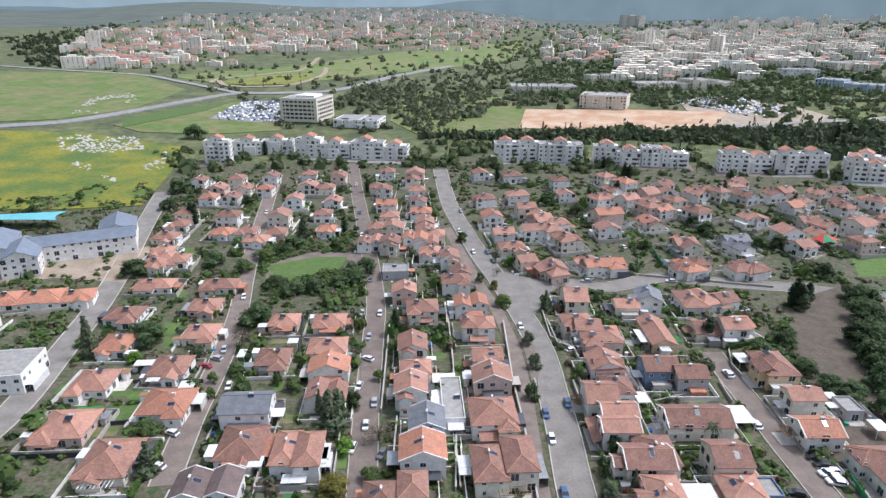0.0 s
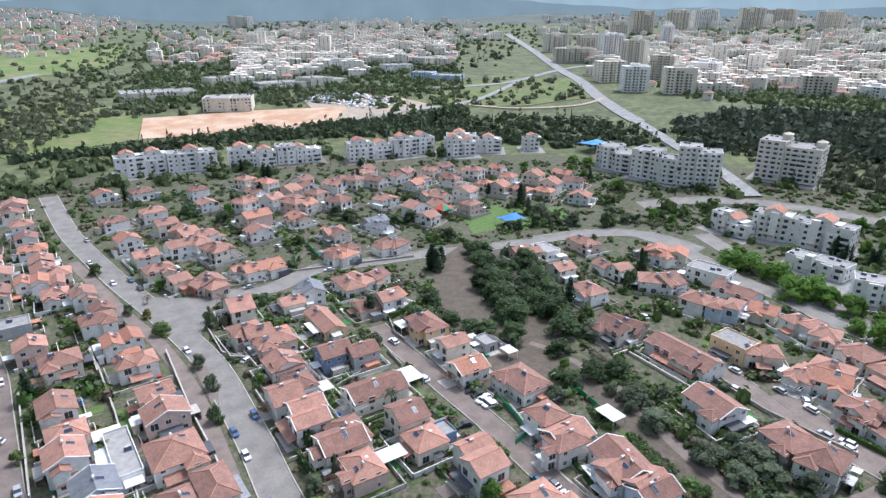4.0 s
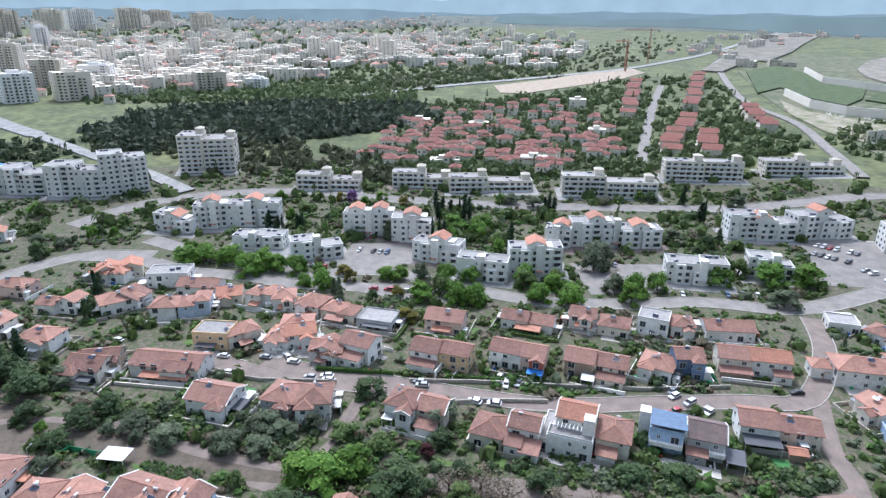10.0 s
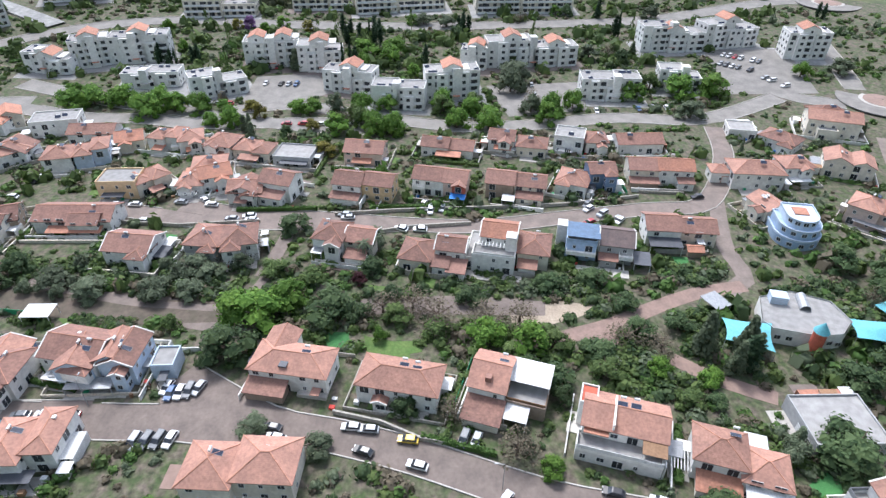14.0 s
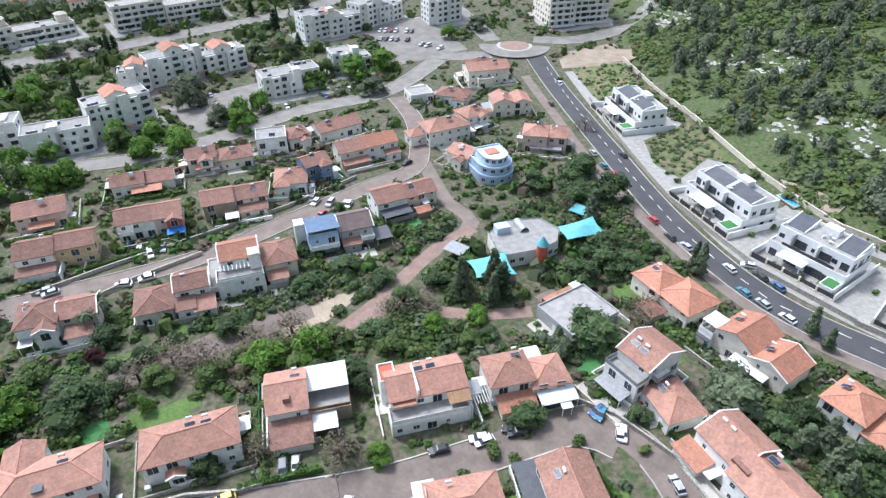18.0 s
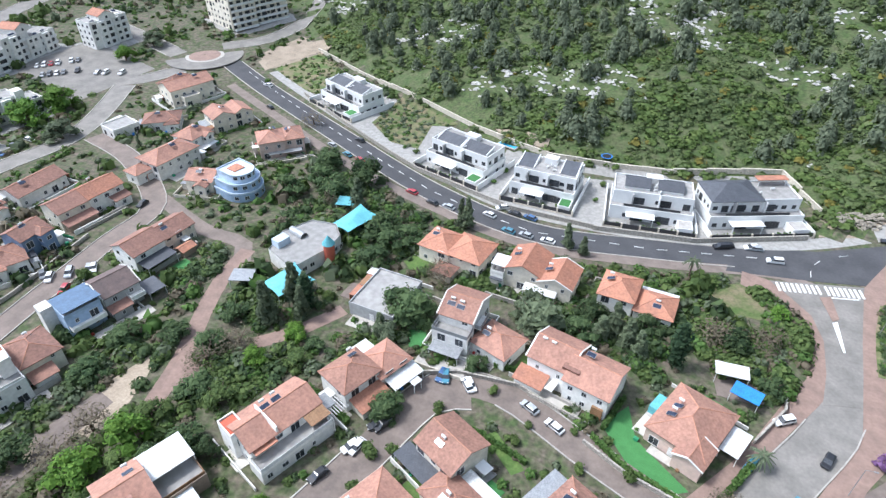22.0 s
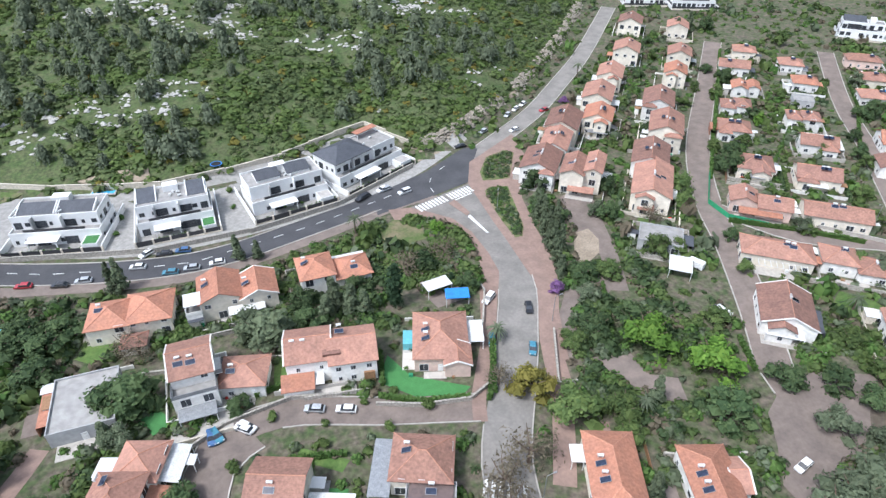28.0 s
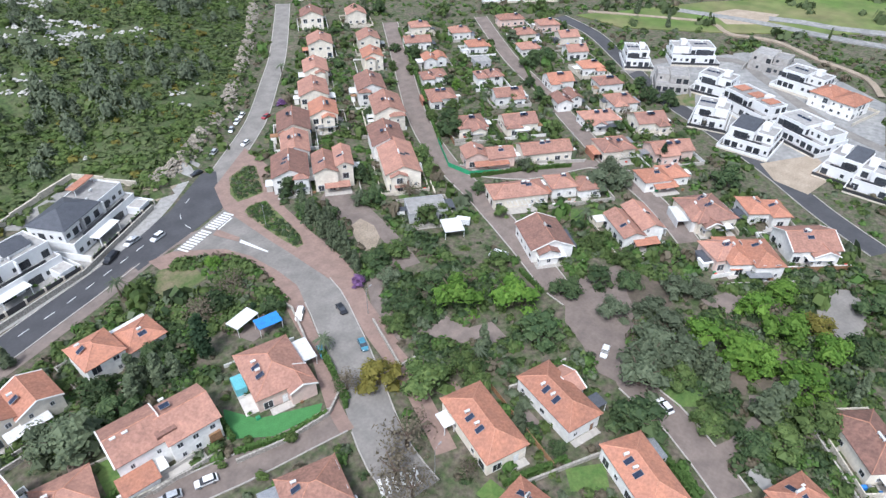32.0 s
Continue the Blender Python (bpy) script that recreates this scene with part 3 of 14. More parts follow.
def block(ob, x, y, w, d, h, kind, wall, roof, z0=0.0, over=0.45, trim=True):
    """One volume of a house: wall with plinth, roof, ridge caps. Gives its roof."""
    top = None
    m = pose(x, y, 0)
    if z0 == 0:
        stands(ob, x, y, w, d)
    f = Form()
    f.box(-w / 2, w / 2, -d / 2, d / 2, z0 - (0.4 if z0 == 0 else 0), h - 0.02)
    if kind in ("hip", "gable", "front", "side"):
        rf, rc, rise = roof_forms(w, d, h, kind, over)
        if kind != "hip":
            if w >= d and kind == "gable" or kind == "side":
                for s in (-1, 1):
                    f.solid([(s * w / 2, -d / 2, h - 0.05), (s * w / 2, d / 2, h - 0.05), (s * w / 2, 0, h + rise - 0.06), (s * (w / 2 - 0.25), -d / 2, h - 0.05), (s * (w / 2 - 0.25), d / 2, h - 0.05), (s * (w / 2 - 0.25), 0, h + rise - 0.06)], [(0, 1, 2), (5, 4, 3), (0, 2, 5, 3), (1, 4, 5, 2)])
            else:
                for s in (-1, 1):
                    f.solid([(-w / 2, s * d / 2, h - 0.05), (w / 2, s * d / 2, h - 0.05), (0, s * d / 2, h + rise - 0.06), (-w / 2, s * (d / 2 - 0.25), h - 0.05), (w / 2, s * (d / 2 - 0.25), h - 0.05), (0, s * (d / 2 - 0.25), h + rise - 0.06)], [(0, 1, 2), (5, 4, 3), (0, 2, 5, 3), (1, 4, 5, 2)])
        cap = MAT["ridge" if roof.startswith("terra") else roof]
        n0 = len(rf.v)
        rf.v += rc.v
        join = {n0 + k: a for k, a in rc.held}
        rf.f += [tuple(join.get(n0 + i, n0 + i) for i in q) for q in rc.f]
        rf.m += [1] * len(rc.f)
        top = part("roof", rf.data("roof", MAT[roof], cap), ob, m, {"terracotta": "salmon clay tile roof", "terracotta_new": "bright orange clay tile roof", "terracotta_old": "weathered brown-red tile roof"}.get(roof, "tiled roof"))
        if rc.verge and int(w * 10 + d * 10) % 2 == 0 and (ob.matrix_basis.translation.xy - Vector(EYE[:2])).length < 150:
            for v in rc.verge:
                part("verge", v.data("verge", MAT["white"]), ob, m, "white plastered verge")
    elif kind == "flat":
        p = Form()
        t, e = 0.2, 0.55
        for a in ((-w / 2 - .03, w / 2 + .03, -d / 2 - .03, -d / 2 + t), (-w / 2 - .03, w / 2 + .03, d / 2 - t, d / 2 + .03), (-w / 2 - .03, -w / 2 + t, -d / 2 + t, d / 2 - t), (w / 2 - t, w / 2 + .03, -d / 2 + t, d / 2 - t)):
            p.box(*a, h - 0.15, h + e)
        part("parapet", p.data("parapet", MAT[wall]), ob, m)
        g = Form().box(-w / 2 + t, w / 2 - t, -d / 2 + t, d / 2 - t, h - 0.02, h + 0.08)
        part("flat_roof", g.data("flat_roof", MAT["flatroof"]), ob, m)
    elif kind == "shed":
        o = over
        p = Form()
        p.solid([(-w / 2 - o, -d / 2 - o, h), (w / 2 + o, -d / 2 - o, h), (w / 2 + o, d / 2, h + 0.25 * d), (-w / 2 - o, d / 2, h + 0.25 * d), (-w / 2 - o, -d / 2 - o, h + .15), (w / 2 + o, -d / 2 - o, h + .15), (w / 2 + o, d / 2, h + 0.25 * d + .15), (-w / 2 - o, d / 2, h + 0.25 * d + .15)],
                [(0, 3, 2, 1), (4, 5, 6, 7), (0, 1, 5, 4), (1, 2, 6, 5), (2, 3, 7, 6), (3, 0, 4, 7)])
        part("lean_to_roof", p.data("lean_to_roof", MAT[roof]), ob, m)
    part("wall", f.data("wall", MAT[wall]), ob, m)
    return top


def openings(ob, x, y, w, d, z0, h, r, door=False, frame="frame", every=3.2, big=0.3):
    """Windows, storey by storey, on the walls of a volume that can be seen."""
    mw = ob.matrix_basis
    far = math.hypot(mw.translation.x - EYE[0], mw.translation.y - EYE[1]) > FAR
    joined = Form()
    n_st = max(1, round((h - z0) / 2.9))
    for nx, ny in ((0, -1), (1, 0), (-1, 0), (0, 1)):
        length = w if ny else d
        c = Vector((x + nx * w / 2, y + ny * d / 2, 0))
        wc = mw @ c
        wn_ = mw.to_3x3() @ Vector((nx, ny, 0))
        if wn_.x * (EYE[0] - wc.x) + wn_.y * (EYE[1] - wc.y) <= 0.15 * math.hypot(EYE[0] - wc.x, EYE[1] - wc.y):
            continue
        rz = math.degrees(math.atan2(ny, nx)) + 90
        n = max(1, int(length / every))
        for st in range(n_st):
            zz = z0 + st * 2.9
            for i in range(n):
                u = (i + 0.5) / n * length - length / 2 + r.uniform(-0.25, 0.25)
                along = Vector((-ny, nx, 0)) * u
                p = c + along
                if door and st == 0 and i == n // 2 and ny == -1 and not far:
                    part("door", door_mesh(r.choice(("wood", "darkframe", "frame"))), ob, pose(p.x, p.y, zz + 0.02, 0, 0, rz))
                    continue
                if r.random() < 0.2:
                    continue
                ww, wh = (1.9, 2.0) if r.random() < big else r.choice(((1.3, 1.1), (1.0, 1.1), (0.7, 1.0)))
                at = pose(p.x, p.y, zz + (0.25 if wh > 1.5 else 1.0), 0, 0, rz)
                if far:
                    o = window_form(ww, wh)
                    n0 = len(joined.v)
                    joined.v += [tuple(at @ Vector(v)) for v in o.v]
                    joined.f += [tuple(n0 + i for i in q) for q in o.f]
                    joined.m += o.m
                else:
                    part("window", window_mesh(ww, wh, frame), ob, at)
    if joined.f:
        tagged(part("glazing", joined.data("glazing", MAT[frame], MAT["glass"]), ob), kind="stuff")


def heater_mesh(gap=1.1, tilt=35):
    """Tank and panel in one, for houses far off."""
    def make():
        f = Form().tube((-0.55, 0, 0.55), (0.55, 0, 0.55), 0.28, 0.28, 8)
        m = pose(0, -gap, 0.5, tilt)
        g = Form().box(-1.0, 1.0, -0.6, 0.6, 0.0, 0.06, 1)
        f.solid([m @ Vector(v) for v in g.v], g.f, 1)
        return f.data("solar_heater", MAT["whitemetal"], MAT["solar"])
    return kept(("heater", gap), make)


def on_roof(ob, x, y, w, d, h, r, n=1, flat=False, steep=False):
    """Solar water heaters: a white tank and a dark panel on the roof."""
    q = ob.matrix_basis.translation
    far = math.hypot(q.x - EYE[0], q.y - EYE[1]) > 175
    for _ in range(n):
        u, v = r.uniform(-0.28, 0.28) * w, r.uniform(-0.3, 0.3) * d
        if flat:
            if far:
                part("solar_heater", heater_mesh(), ob, pose(x + u, y + v, h + 0.1, 0, 0, r.uniform(-8, 8)))
                continue
            part("water_tank", tank_mesh(), ob, pose(x + u, y + v, h + 0.1, 0, 0, r.uniform(0, 40)))
            part("solar_panel", panel_mesh(), ob, pose(x + u, y + v - 1.1, h + 0.5, 35, 0, r.uniform(-8, 8)))
            continue
        S = min(w, d) / 2
        if steep:
            S = w / 2
        if w >= d and not steep:
            v = -abs(v)
            z = h + 0.44 * (S - abs(v)) + 0.14
            if abs(u) > w / 2 - (S - abs(v)):
                u *= 0.3
            if far:
                part("solar_heater", heater_mesh(1.3, 23.7), ob, pose(x + u, y - 0.5, h + 0.44 * S - 0.15))
                continue
            part("solar_panel", panel_mesh(), ob, pose(x + u, y + v, z + 0.06, 23.7))
            if S > 2.6:
                part("water_tank", tank_mesh(), ob, pose(x + u, y + v * 0.25 + 0.1, h + 0.44 * (S - abs(v * 0.25)) + 0.12))
        else:
            s = 1 if u > 0 else -1
            u = s * max(abs(u), 1.2)
            z = h + 0.44 * (S - abs(u)) + 0.14
            v *= 0.5
            if far:
                part("solar_heater", heater_mesh(1.3, 23.7), ob, pose(x + s * 0.5, y + v, h + 0.44 * S - 0.15, 0, 0, s * 90))
                continue
            part("solar_panel", panel_mesh(), ob, pose(x + u, y + v, z + 0.06, 0, s * 23.7))
            if S > 2.6:
                part("water_tank", tank_mesh(), ob, pose(x, y + v, h + 0.44 * S + 0.1, 0, 0, 90))


ROOFWORD = {"terracotta": "salmon tiled", "terracotta_old": "weathered red tiled", "terracotta_new": "bright orange tiled", "tile_brown": "dark brown tiled", "tile_grey": "grey tiled", "tile_blue": "blue tiled"}
WALLWORD = {"white": "white plastered", "cream": "cream plastered", "stone": "pale stone", "pink": "pinkish plastered", "sand": "sand-coloured", "blue": "blue painted", "paleblue": "pale blue", "slate": "slate-blue", "grey": "grey plastered", "brown": "brown plastered", "redbrick": "red"}


HOMES = []


def house(x, y, a, w, d, h=5.6, kind="hip", roof="terracotta", wall="white", seed=1, wing=None, name="house", heaters=1, plan=""):
    """A family house. wing: (side, w, d, h, kind): F front, L left, R right, B back, as seen from the front."""
    r = random.Random(seed * 7919 + 13)
    dist = math.hypot(x - EYE[0], y - EYE[1])
    st = "two-storey" if h > 4.5 else "single-storey"
    what = "flat-roofed" if kind == "flat" else ROOFWORD[roof]
    ob = thing(name, x, y, a, f"{st} {WALLWORD[wall]} {what} family house in its garden", "house", "family houses")
    HOMES.append((x, y, a, w, d))
    if kind == "hip" and not plan and dist > 115 and seed % 5 < 2:
        kind = "gable"
    tiled = kind in ("hip", "gable", "front", "side")
    style = r.choice(("pair", "cross", "ell", "pair", "plain")) if tiled and not wing and dist < 275 else "plain"
    if style == "pair" and w < 10.5 or kind == "front" and style != "pair":
        style = "cross" if kind != "front" else "plain"
    style = plan or style
    if style == "pair":
        k, off, up = r.uniform(0.44, 0.58), r.choice((-1, 1)) * r.uniform(0.9, 2.2), r.choice((0.0, 0.4, -0.7, 0.9))
        for px, pw, py, ph in ((-w / 2 + w * k / 2, w * k + 0.1, off / 2, h), (w / 2 - w * (1 - k) / 2, w * (1 - k), -off / 2, h + up)):
            cover_of = block(ob, px, py, pw, d - 0.6, ph, kind, wall, roof)
            openings(ob, px, py, pw, d - 0.6, 0, ph, r, door=px < 0)
    else:
        cover_of = block(ob, 0, 0, w, d, h, kind, wall, roof)
        openings(ob, 0, 0, w, d, 0, h, r, door=True)
    if style in ("cross", "ell"):
        ww, out = w * r.uniform(0.36, 0.5), r.uniform(1.4, 2.8)
        px = (w / 2 - ww / 2 - 0.3) * r.choice((-1, 1)) * (1 if style == "ell" else 0.6)
        wd, wh = out + d / 2, h - r.choice((0.0, 0.35, 0.7))
        py = -d / 2 - out + wd / 2
        block(ob, px, py, ww, wd, wh, "gable" if style == "cross" else "hip", wall, roof)
        openings(ob, px, -d / 2 - out / 2, ww, out, 0, wh, r)
    if wing:
        side, ww, wd, wh, wk = wing
        sx = {"L": -1, "R": 1}.get(side, 0)
        sy = {"F": -1, "B": 1}.get(side, 0)
        off = r.uniform(-0.25, 0.25)
        px = sx * (w / 2 + ww / 2 - 0.3) if sx else off * w
        py = sy * (d / 2 + wd / 2 - 0.3) if sy else off * d
        block(ob, px, py, ww, wd, wh, wk, wall, roof)
        openings(ob, px, py, ww, wd, 0, wh, r)
    if heaters:
        if style == "pair":
            on_roof(ob, -w / 2 + w * k / 2, off / 2, w * k, d - 0.6, h, r, 1, False, kind == "front")
            if heaters > 1:
                on_roof(ob, w / 2 - w * (1 - k) / 2, -off / 2, w * (1 - k), d - 0.6, h + up, r, 1, False, kind == "front")
        else:
            on_roof(ob, 0, 0, w, d, h, r, heaters, kind == "flat", kind == "front")
    if dist < 300 and r.random() < 0.6:
        aw, ad, s = r.uniform(2.2, 3.4), d * r.uniform(0.35, 0.7), r.choice((-1, 1))
        f = Form().box(-aw / 2, aw / 2, -ad / 2, ad / 2, 2.45, 2.58).box(s * aw / 2 - 0.08, s * aw / 2 + 0.08, -ad / 2, ad / 2, -0.2, 2.45)
        part("side_roof", f.data("side_roof", MAT[r.choice(("whitemetal", "whitemetal", "greymetal", "terracotta_new", "limestone", "slatepanel"))]), ob, pose(s * (w / 2 + aw / 2 - 0.05), r.uniform(-0.15, 0.15) * d, 0))
    if dist > 215:
        return ob
    # a paved terrace, and a lean-to roof, porch or pergola over it
    pw, pd = w * r.uniform(0.4, 0.75), r.uniform(2.4, 3.6)
    px, py = r.uniform(-0.1, 0.1) * w, -d / 2 - pd / 2 - 0.02
    f = Form().box(-pw / 2 - 0.6, pw / 2 + 0.6, -pd / 2 - 0.8, pd / 2, -0.3, 0.14)
    part("terrace", kept(("terrace", round(pw), round(pd)), lambda: f.data("terrace", MAT["limestone"])), ob, pose(px, py, 0))
    pick = r.random()
    if wing and wing[0] == "F" or style in ("cross", "ell", "pair") and pick > 0.75 or pick > 0.85:
        return ob
    f = Form()
    if pick < 0.35 and tiled:
        z = 2.75
        f.solid([(-pw / 2, -pd / 2, z - 0.5), (pw / 2, -pd / 2, z - 0.5), (pw / 2, pd / 2, z + 0.2), (-pw / 2, pd / 2, z + 0.2), (-pw / 2, -pd / 2, z - 0.38), (pw / 2, -pd / 2, z - 0.38), (pw / 2, pd / 2, z + 0.32), (-pw / 2, pd / 2, z + 0.32)],
                [(0, 3, 2, 1), (4, 5, 6, 7), (0, 1, 5, 4), (1, 2, 6, 5), (2, 3, 7, 6), (3, 0, 4, 7)])
        nm, mt = "lean_to_roof", r.choice(("terracotta_new", roof, roof))
    elif pick < 0.6:
        f.box(-pw / 2, pw / 2, -pd / 2, pd / 2, 2.5, 2.6)
        nm, mt = "porch_roof", r.choice(("whitemetal", "greymetal", "frame", "slatepanel"))
    else:
        # one welded frame: two beams with the slats let into them
        n = 9
        vs, fs = [], []
        for i in range(n):
            u = -pw / 2 + pw * i / (n - 1)
            q = len(vs)
            for zz in (2.5, 2.62):
                vs += [(u - 0.06, -pd / 2, zz), (u + 0.06, -pd / 2, zz), (u + 0.06, pd / 2, zz), (u - 0.06, pd / 2, zz)]
            fs += [(q, q + 3, q + 2, q + 1), (q + 4, q + 5, q + 6, q + 7), (q + 1, q + 2, q + 6, q + 5), (q + 3, q, q + 4, q + 7)]
            if i:
                o = q - 8
                fs += [(o + 1, q, q + 4, o + 5), (o + 2, o + 6, q + 7, q + 3)]
        f.solid(vs, fs)
        nm, mt = "pergola", r.choice(("wood", "frame", "frame"))
    part(nm, f.data(nm, MAT[mt]), ob, pose(px, py, 0))
    if dist < 125:
        pm = "frame" if mt.startswith("terra") else mt
        for s in (-1, 1):
            part("post", kept(("post", pm), lambda: Form().box(-0.07, 0.07, -0.07, 0.07, -0.2, 2.5).data("post", MAT[pm])), ob, pose(px + s * (pw / 2 - 0.1), py - pd / 2 + 0.1, -0.15))
        if tiled:
            part("chimney", kept("chimney", lambda: Form().box(-0.3, 0.3, -0.3, 0.3, -1.2, 0.5).box(-0.38, 0.38, -0.38, 0.38, 0.5, 0.6).data("chimney", MAT["white"])), cover_of, pose(r.uniform(-0.1, 0.1) * w, d * 0.18, h + 0.44 * min(w, d) * 0.25))
    return ob


def home(x, y, a, label, seed, blocks, extras=()):
    """A house built from its own list of volumes (dx, dy, w, d, z0, eaves, kind, wall, roof) and of small pieces round them."""
    r = random.Random(seed * 7919 + 13)
    ob = thing("house", x, y, a, label, "house", "family houses")
    HOMES.append((x, y, a, blocks[0][2], blocks[0][3]))
    for i, (dx, dy, w, d, z0, h, kind, wall, roof) in enumerate(blocks):
        block(ob, dx, dy, w, d, h, kind, wall, roof, z0)
        if h - z0 > 2.4:
            openings(ob, dx, dy, w, d, z0, h, r, door=i == 0)
    for what, dx, dy, *more in extras:
        if what == "sheet":
            w, d, z, tilt, mat = more
            part("sheet_roof", Form().box(-w / 2, w / 2, -d / 2, d / 2, 0, 0.12).data("sheet_roof", MAT[mat]), ob, pose(dx, dy, z, tilt))
            for u in (-1, 1):
                part("post", kept("homepost", lambda: Form().box(-0.07, 0.07, -0.07, 0.07, -3.2, 0).data("post", MAT["frame"])), ob, pose(dx + u * (w / 2 - 0.2), dy - d / 2 + 0.2, z - 0.15))
        elif what == "heater":
            z, rx, ry, turn = more
            part("solar_panel", panel_mesh(), ob, pose(dx, dy, z, 0, 0, turn) @ pose(0, 0, 0, rx, ry))
            part("water_tank", tank_mesh(), ob, pose(dx, dy, z, 0, 0, turn) @ pose(0, 1.1, 0.32))
        elif what == "box":
            w, d, z0, z1, mat, nm = more
            part(nm, Form().box(-w / 2, w / 2, -d / 2, d / 2, z0, z1).data(nm, MAT[mat]), ob, pose(dx, dy, 0))
        elif what == "rail":
            w, d, z, mat = more
            f = Form()
            f.box(-w / 2, w / 2, -d / 2, -d / 2 + 0.08, z, z + 1.0).box(-w / 2, -w / 2 + 0.08, -d / 2 + 0.08, d / 2, z, z + 1.0).box(w / 2 - 0.08, w / 2, -d / 2 + 0.08, d / 2, z, z + 1.0)
            part("balcony_rail", f.data("balcony_rail", MAT[mat]), ob, pose(dx, dy, 0))
        elif what == "slats":
            w, d, z, n, mat = more
            for i in range(n):
                part("pergola_beam", kept(("pbeam", round(d, 1), mat), lambda: Form().box(-0.08, 0.08, -d / 2, d / 2, 0, 0.16).data("pergola_beam", MAT[mat])), ob, pose(dx - w / 2 + w * i / (n - 1), dy, z))
    return ob


def villa(x, y, a, w=14, d=12, seed=1, style="white"):
    """A new cube villa: a wide ground floor, a set-back upper floor of two volumes, parapets, roof panels, deep dark windows, a walled court."""
    r = random.Random(seed)
    word = {"white": "new white cubic flat-roofed villa with dark windows and roof solar panels", "concrete": "unfinished grey concrete villa shell with open window holes", "tiled": "new white terraced villa with small orange tiled roof pieces", "slate": "new white villa with sloping dark slate roof pieces"}[style]
    ob = thing("modern_villa", x, y, a, word, "house", "modern villas")
    k = r.choice((-1, 1))
    wall = "concrete" if style == "concrete" else "villawhite"
    frames = "darkframe"
    block(ob, 0, 0.3, w, d, 3.3, "flat", wall, wall)
    block(ob, -k * w * 0.2, 0.9, w * 0.56, d * 0.84, 6.7, "flat", wall, wall, 3.3)
    block(ob, k * w * 0.28, 1.6, w * 0.38, d * 0.66, 6.2, "flat", wall, wall, 3.3)
    openings(ob, 0, 0.3, w, d, 0, 3.1, r, True, frames, 2.7, 0.7)
    openings(ob, -k * w * 0.2, 0.9, w * 0.56, d * 0.84, 3.4, 6.3, r, False, frames, 2.6, 0.6)
    openings(ob, k * w * 0.28, 1.6, w * 0.38, d * 0.66, 3.4, 5.9, r, False, frames, 2.6, 0.6)
    if style == "tiled":
        for u in (-0.34, 0.0, 0.3):
            rf, rc, rise = roof_forms(w * 0.2, d * 0.4, 7.3, "hip", 0.2)
            part("tile_roof", rf.data("tile_roof", MAT["terracotta_new"]), ob, pose(u * w, 1.2, 0), "small orange tiled hip roof")
            part("roof_room", Form().box(-w * 0.09, w * 0.09, -d * 0.18, d * 0.18, 6.2, 7.3).data("roof_room", MAT[wall]), ob, pose(u * w, 1.2, 0))
    elif style == "slate" or style == "white" and r.random() < 0.35:
        f = Form()
        hw, hd = w * 0.25, d * 0.36
        f.solid([(-hw, -hd, 0), (hw, -hd, 0), (hw, hd, 0), (-hw, hd, 0), (-hw, -hd, 0.15), (hw, -hd, 0.15), (hw, hd, 1.7), (-hw, hd, 1.7)], [(4, 5, 6, 7), (0, 1, 5, 4), (1, 2, 6, 5), (2, 3, 7, 6), (3, 0, 4, 7)])
        part("slate_roof", f.data("slate_roof", MAT["slatepanel"]), ob, pose(-k * w * 0.2, 0.9, 6.8), "sloping dark slate roof")
    elif style == "white":
        for i in range(3):
            part("solar_panel", panel_mesh(), ob, pose(-k * w * 0.2 - 2.1 + i * 2.1, 1.2, 7.0, 12))
        part("water_tank", tank_mesh(), ob, pose(-k * w * 0.2 + 1.0, 3.0, 6.8))
    if style != "concrete":
        part("stair_house", Form().box(-1.3, 1.3, -1.6, 1.6, 6.2, 8.6).data("stair_house", MAT[wall]), ob, pose(k * w * 0.2, d * 0.18, 0))
        part("balcony_rail", Form().box(-w * 0.3, w * 0.3, -d / 2 + 0.5, -d / 2 + 0.56, 3.8, 4.5).data("balcony_rail", MAT["fencedark"]), ob)
        part("loggia", window_form(w * 0.3, 2.3).data("loggia", MAT["darkframe"], MAT["glass"]), ob, pose(-k * w * 0.2, -d * 0.42 + 0.87, 3.7))
        part("front_fence", Form().box(-w / 2 - 1, w / 2 + 1, -d / 2 - 3.9, -d / 2 - 3.7, 0.6, 1.6).data("front_fence", MAT[r.choice(("fencedark", "villawhite", "fencedark"))]), ob)
        part("fence_base", Form().box(-w / 2 - 1, w / 2 + 1, -d / 2 - 3.95, -d / 2 - 3.65, -0.4, 0.6).data("fence_base", MAT["stone"]), ob)
    for q in (-1, 1):
        part("side_wall", Form().box(-0.15, 0.15, -d / 2 - 3.6, d / 2 + 1.5, -0.4, 1.8).data("side_wall", MAT[wall]), ob, pose(q * (w / 2 + 0.9), 0, 0))
    return ob


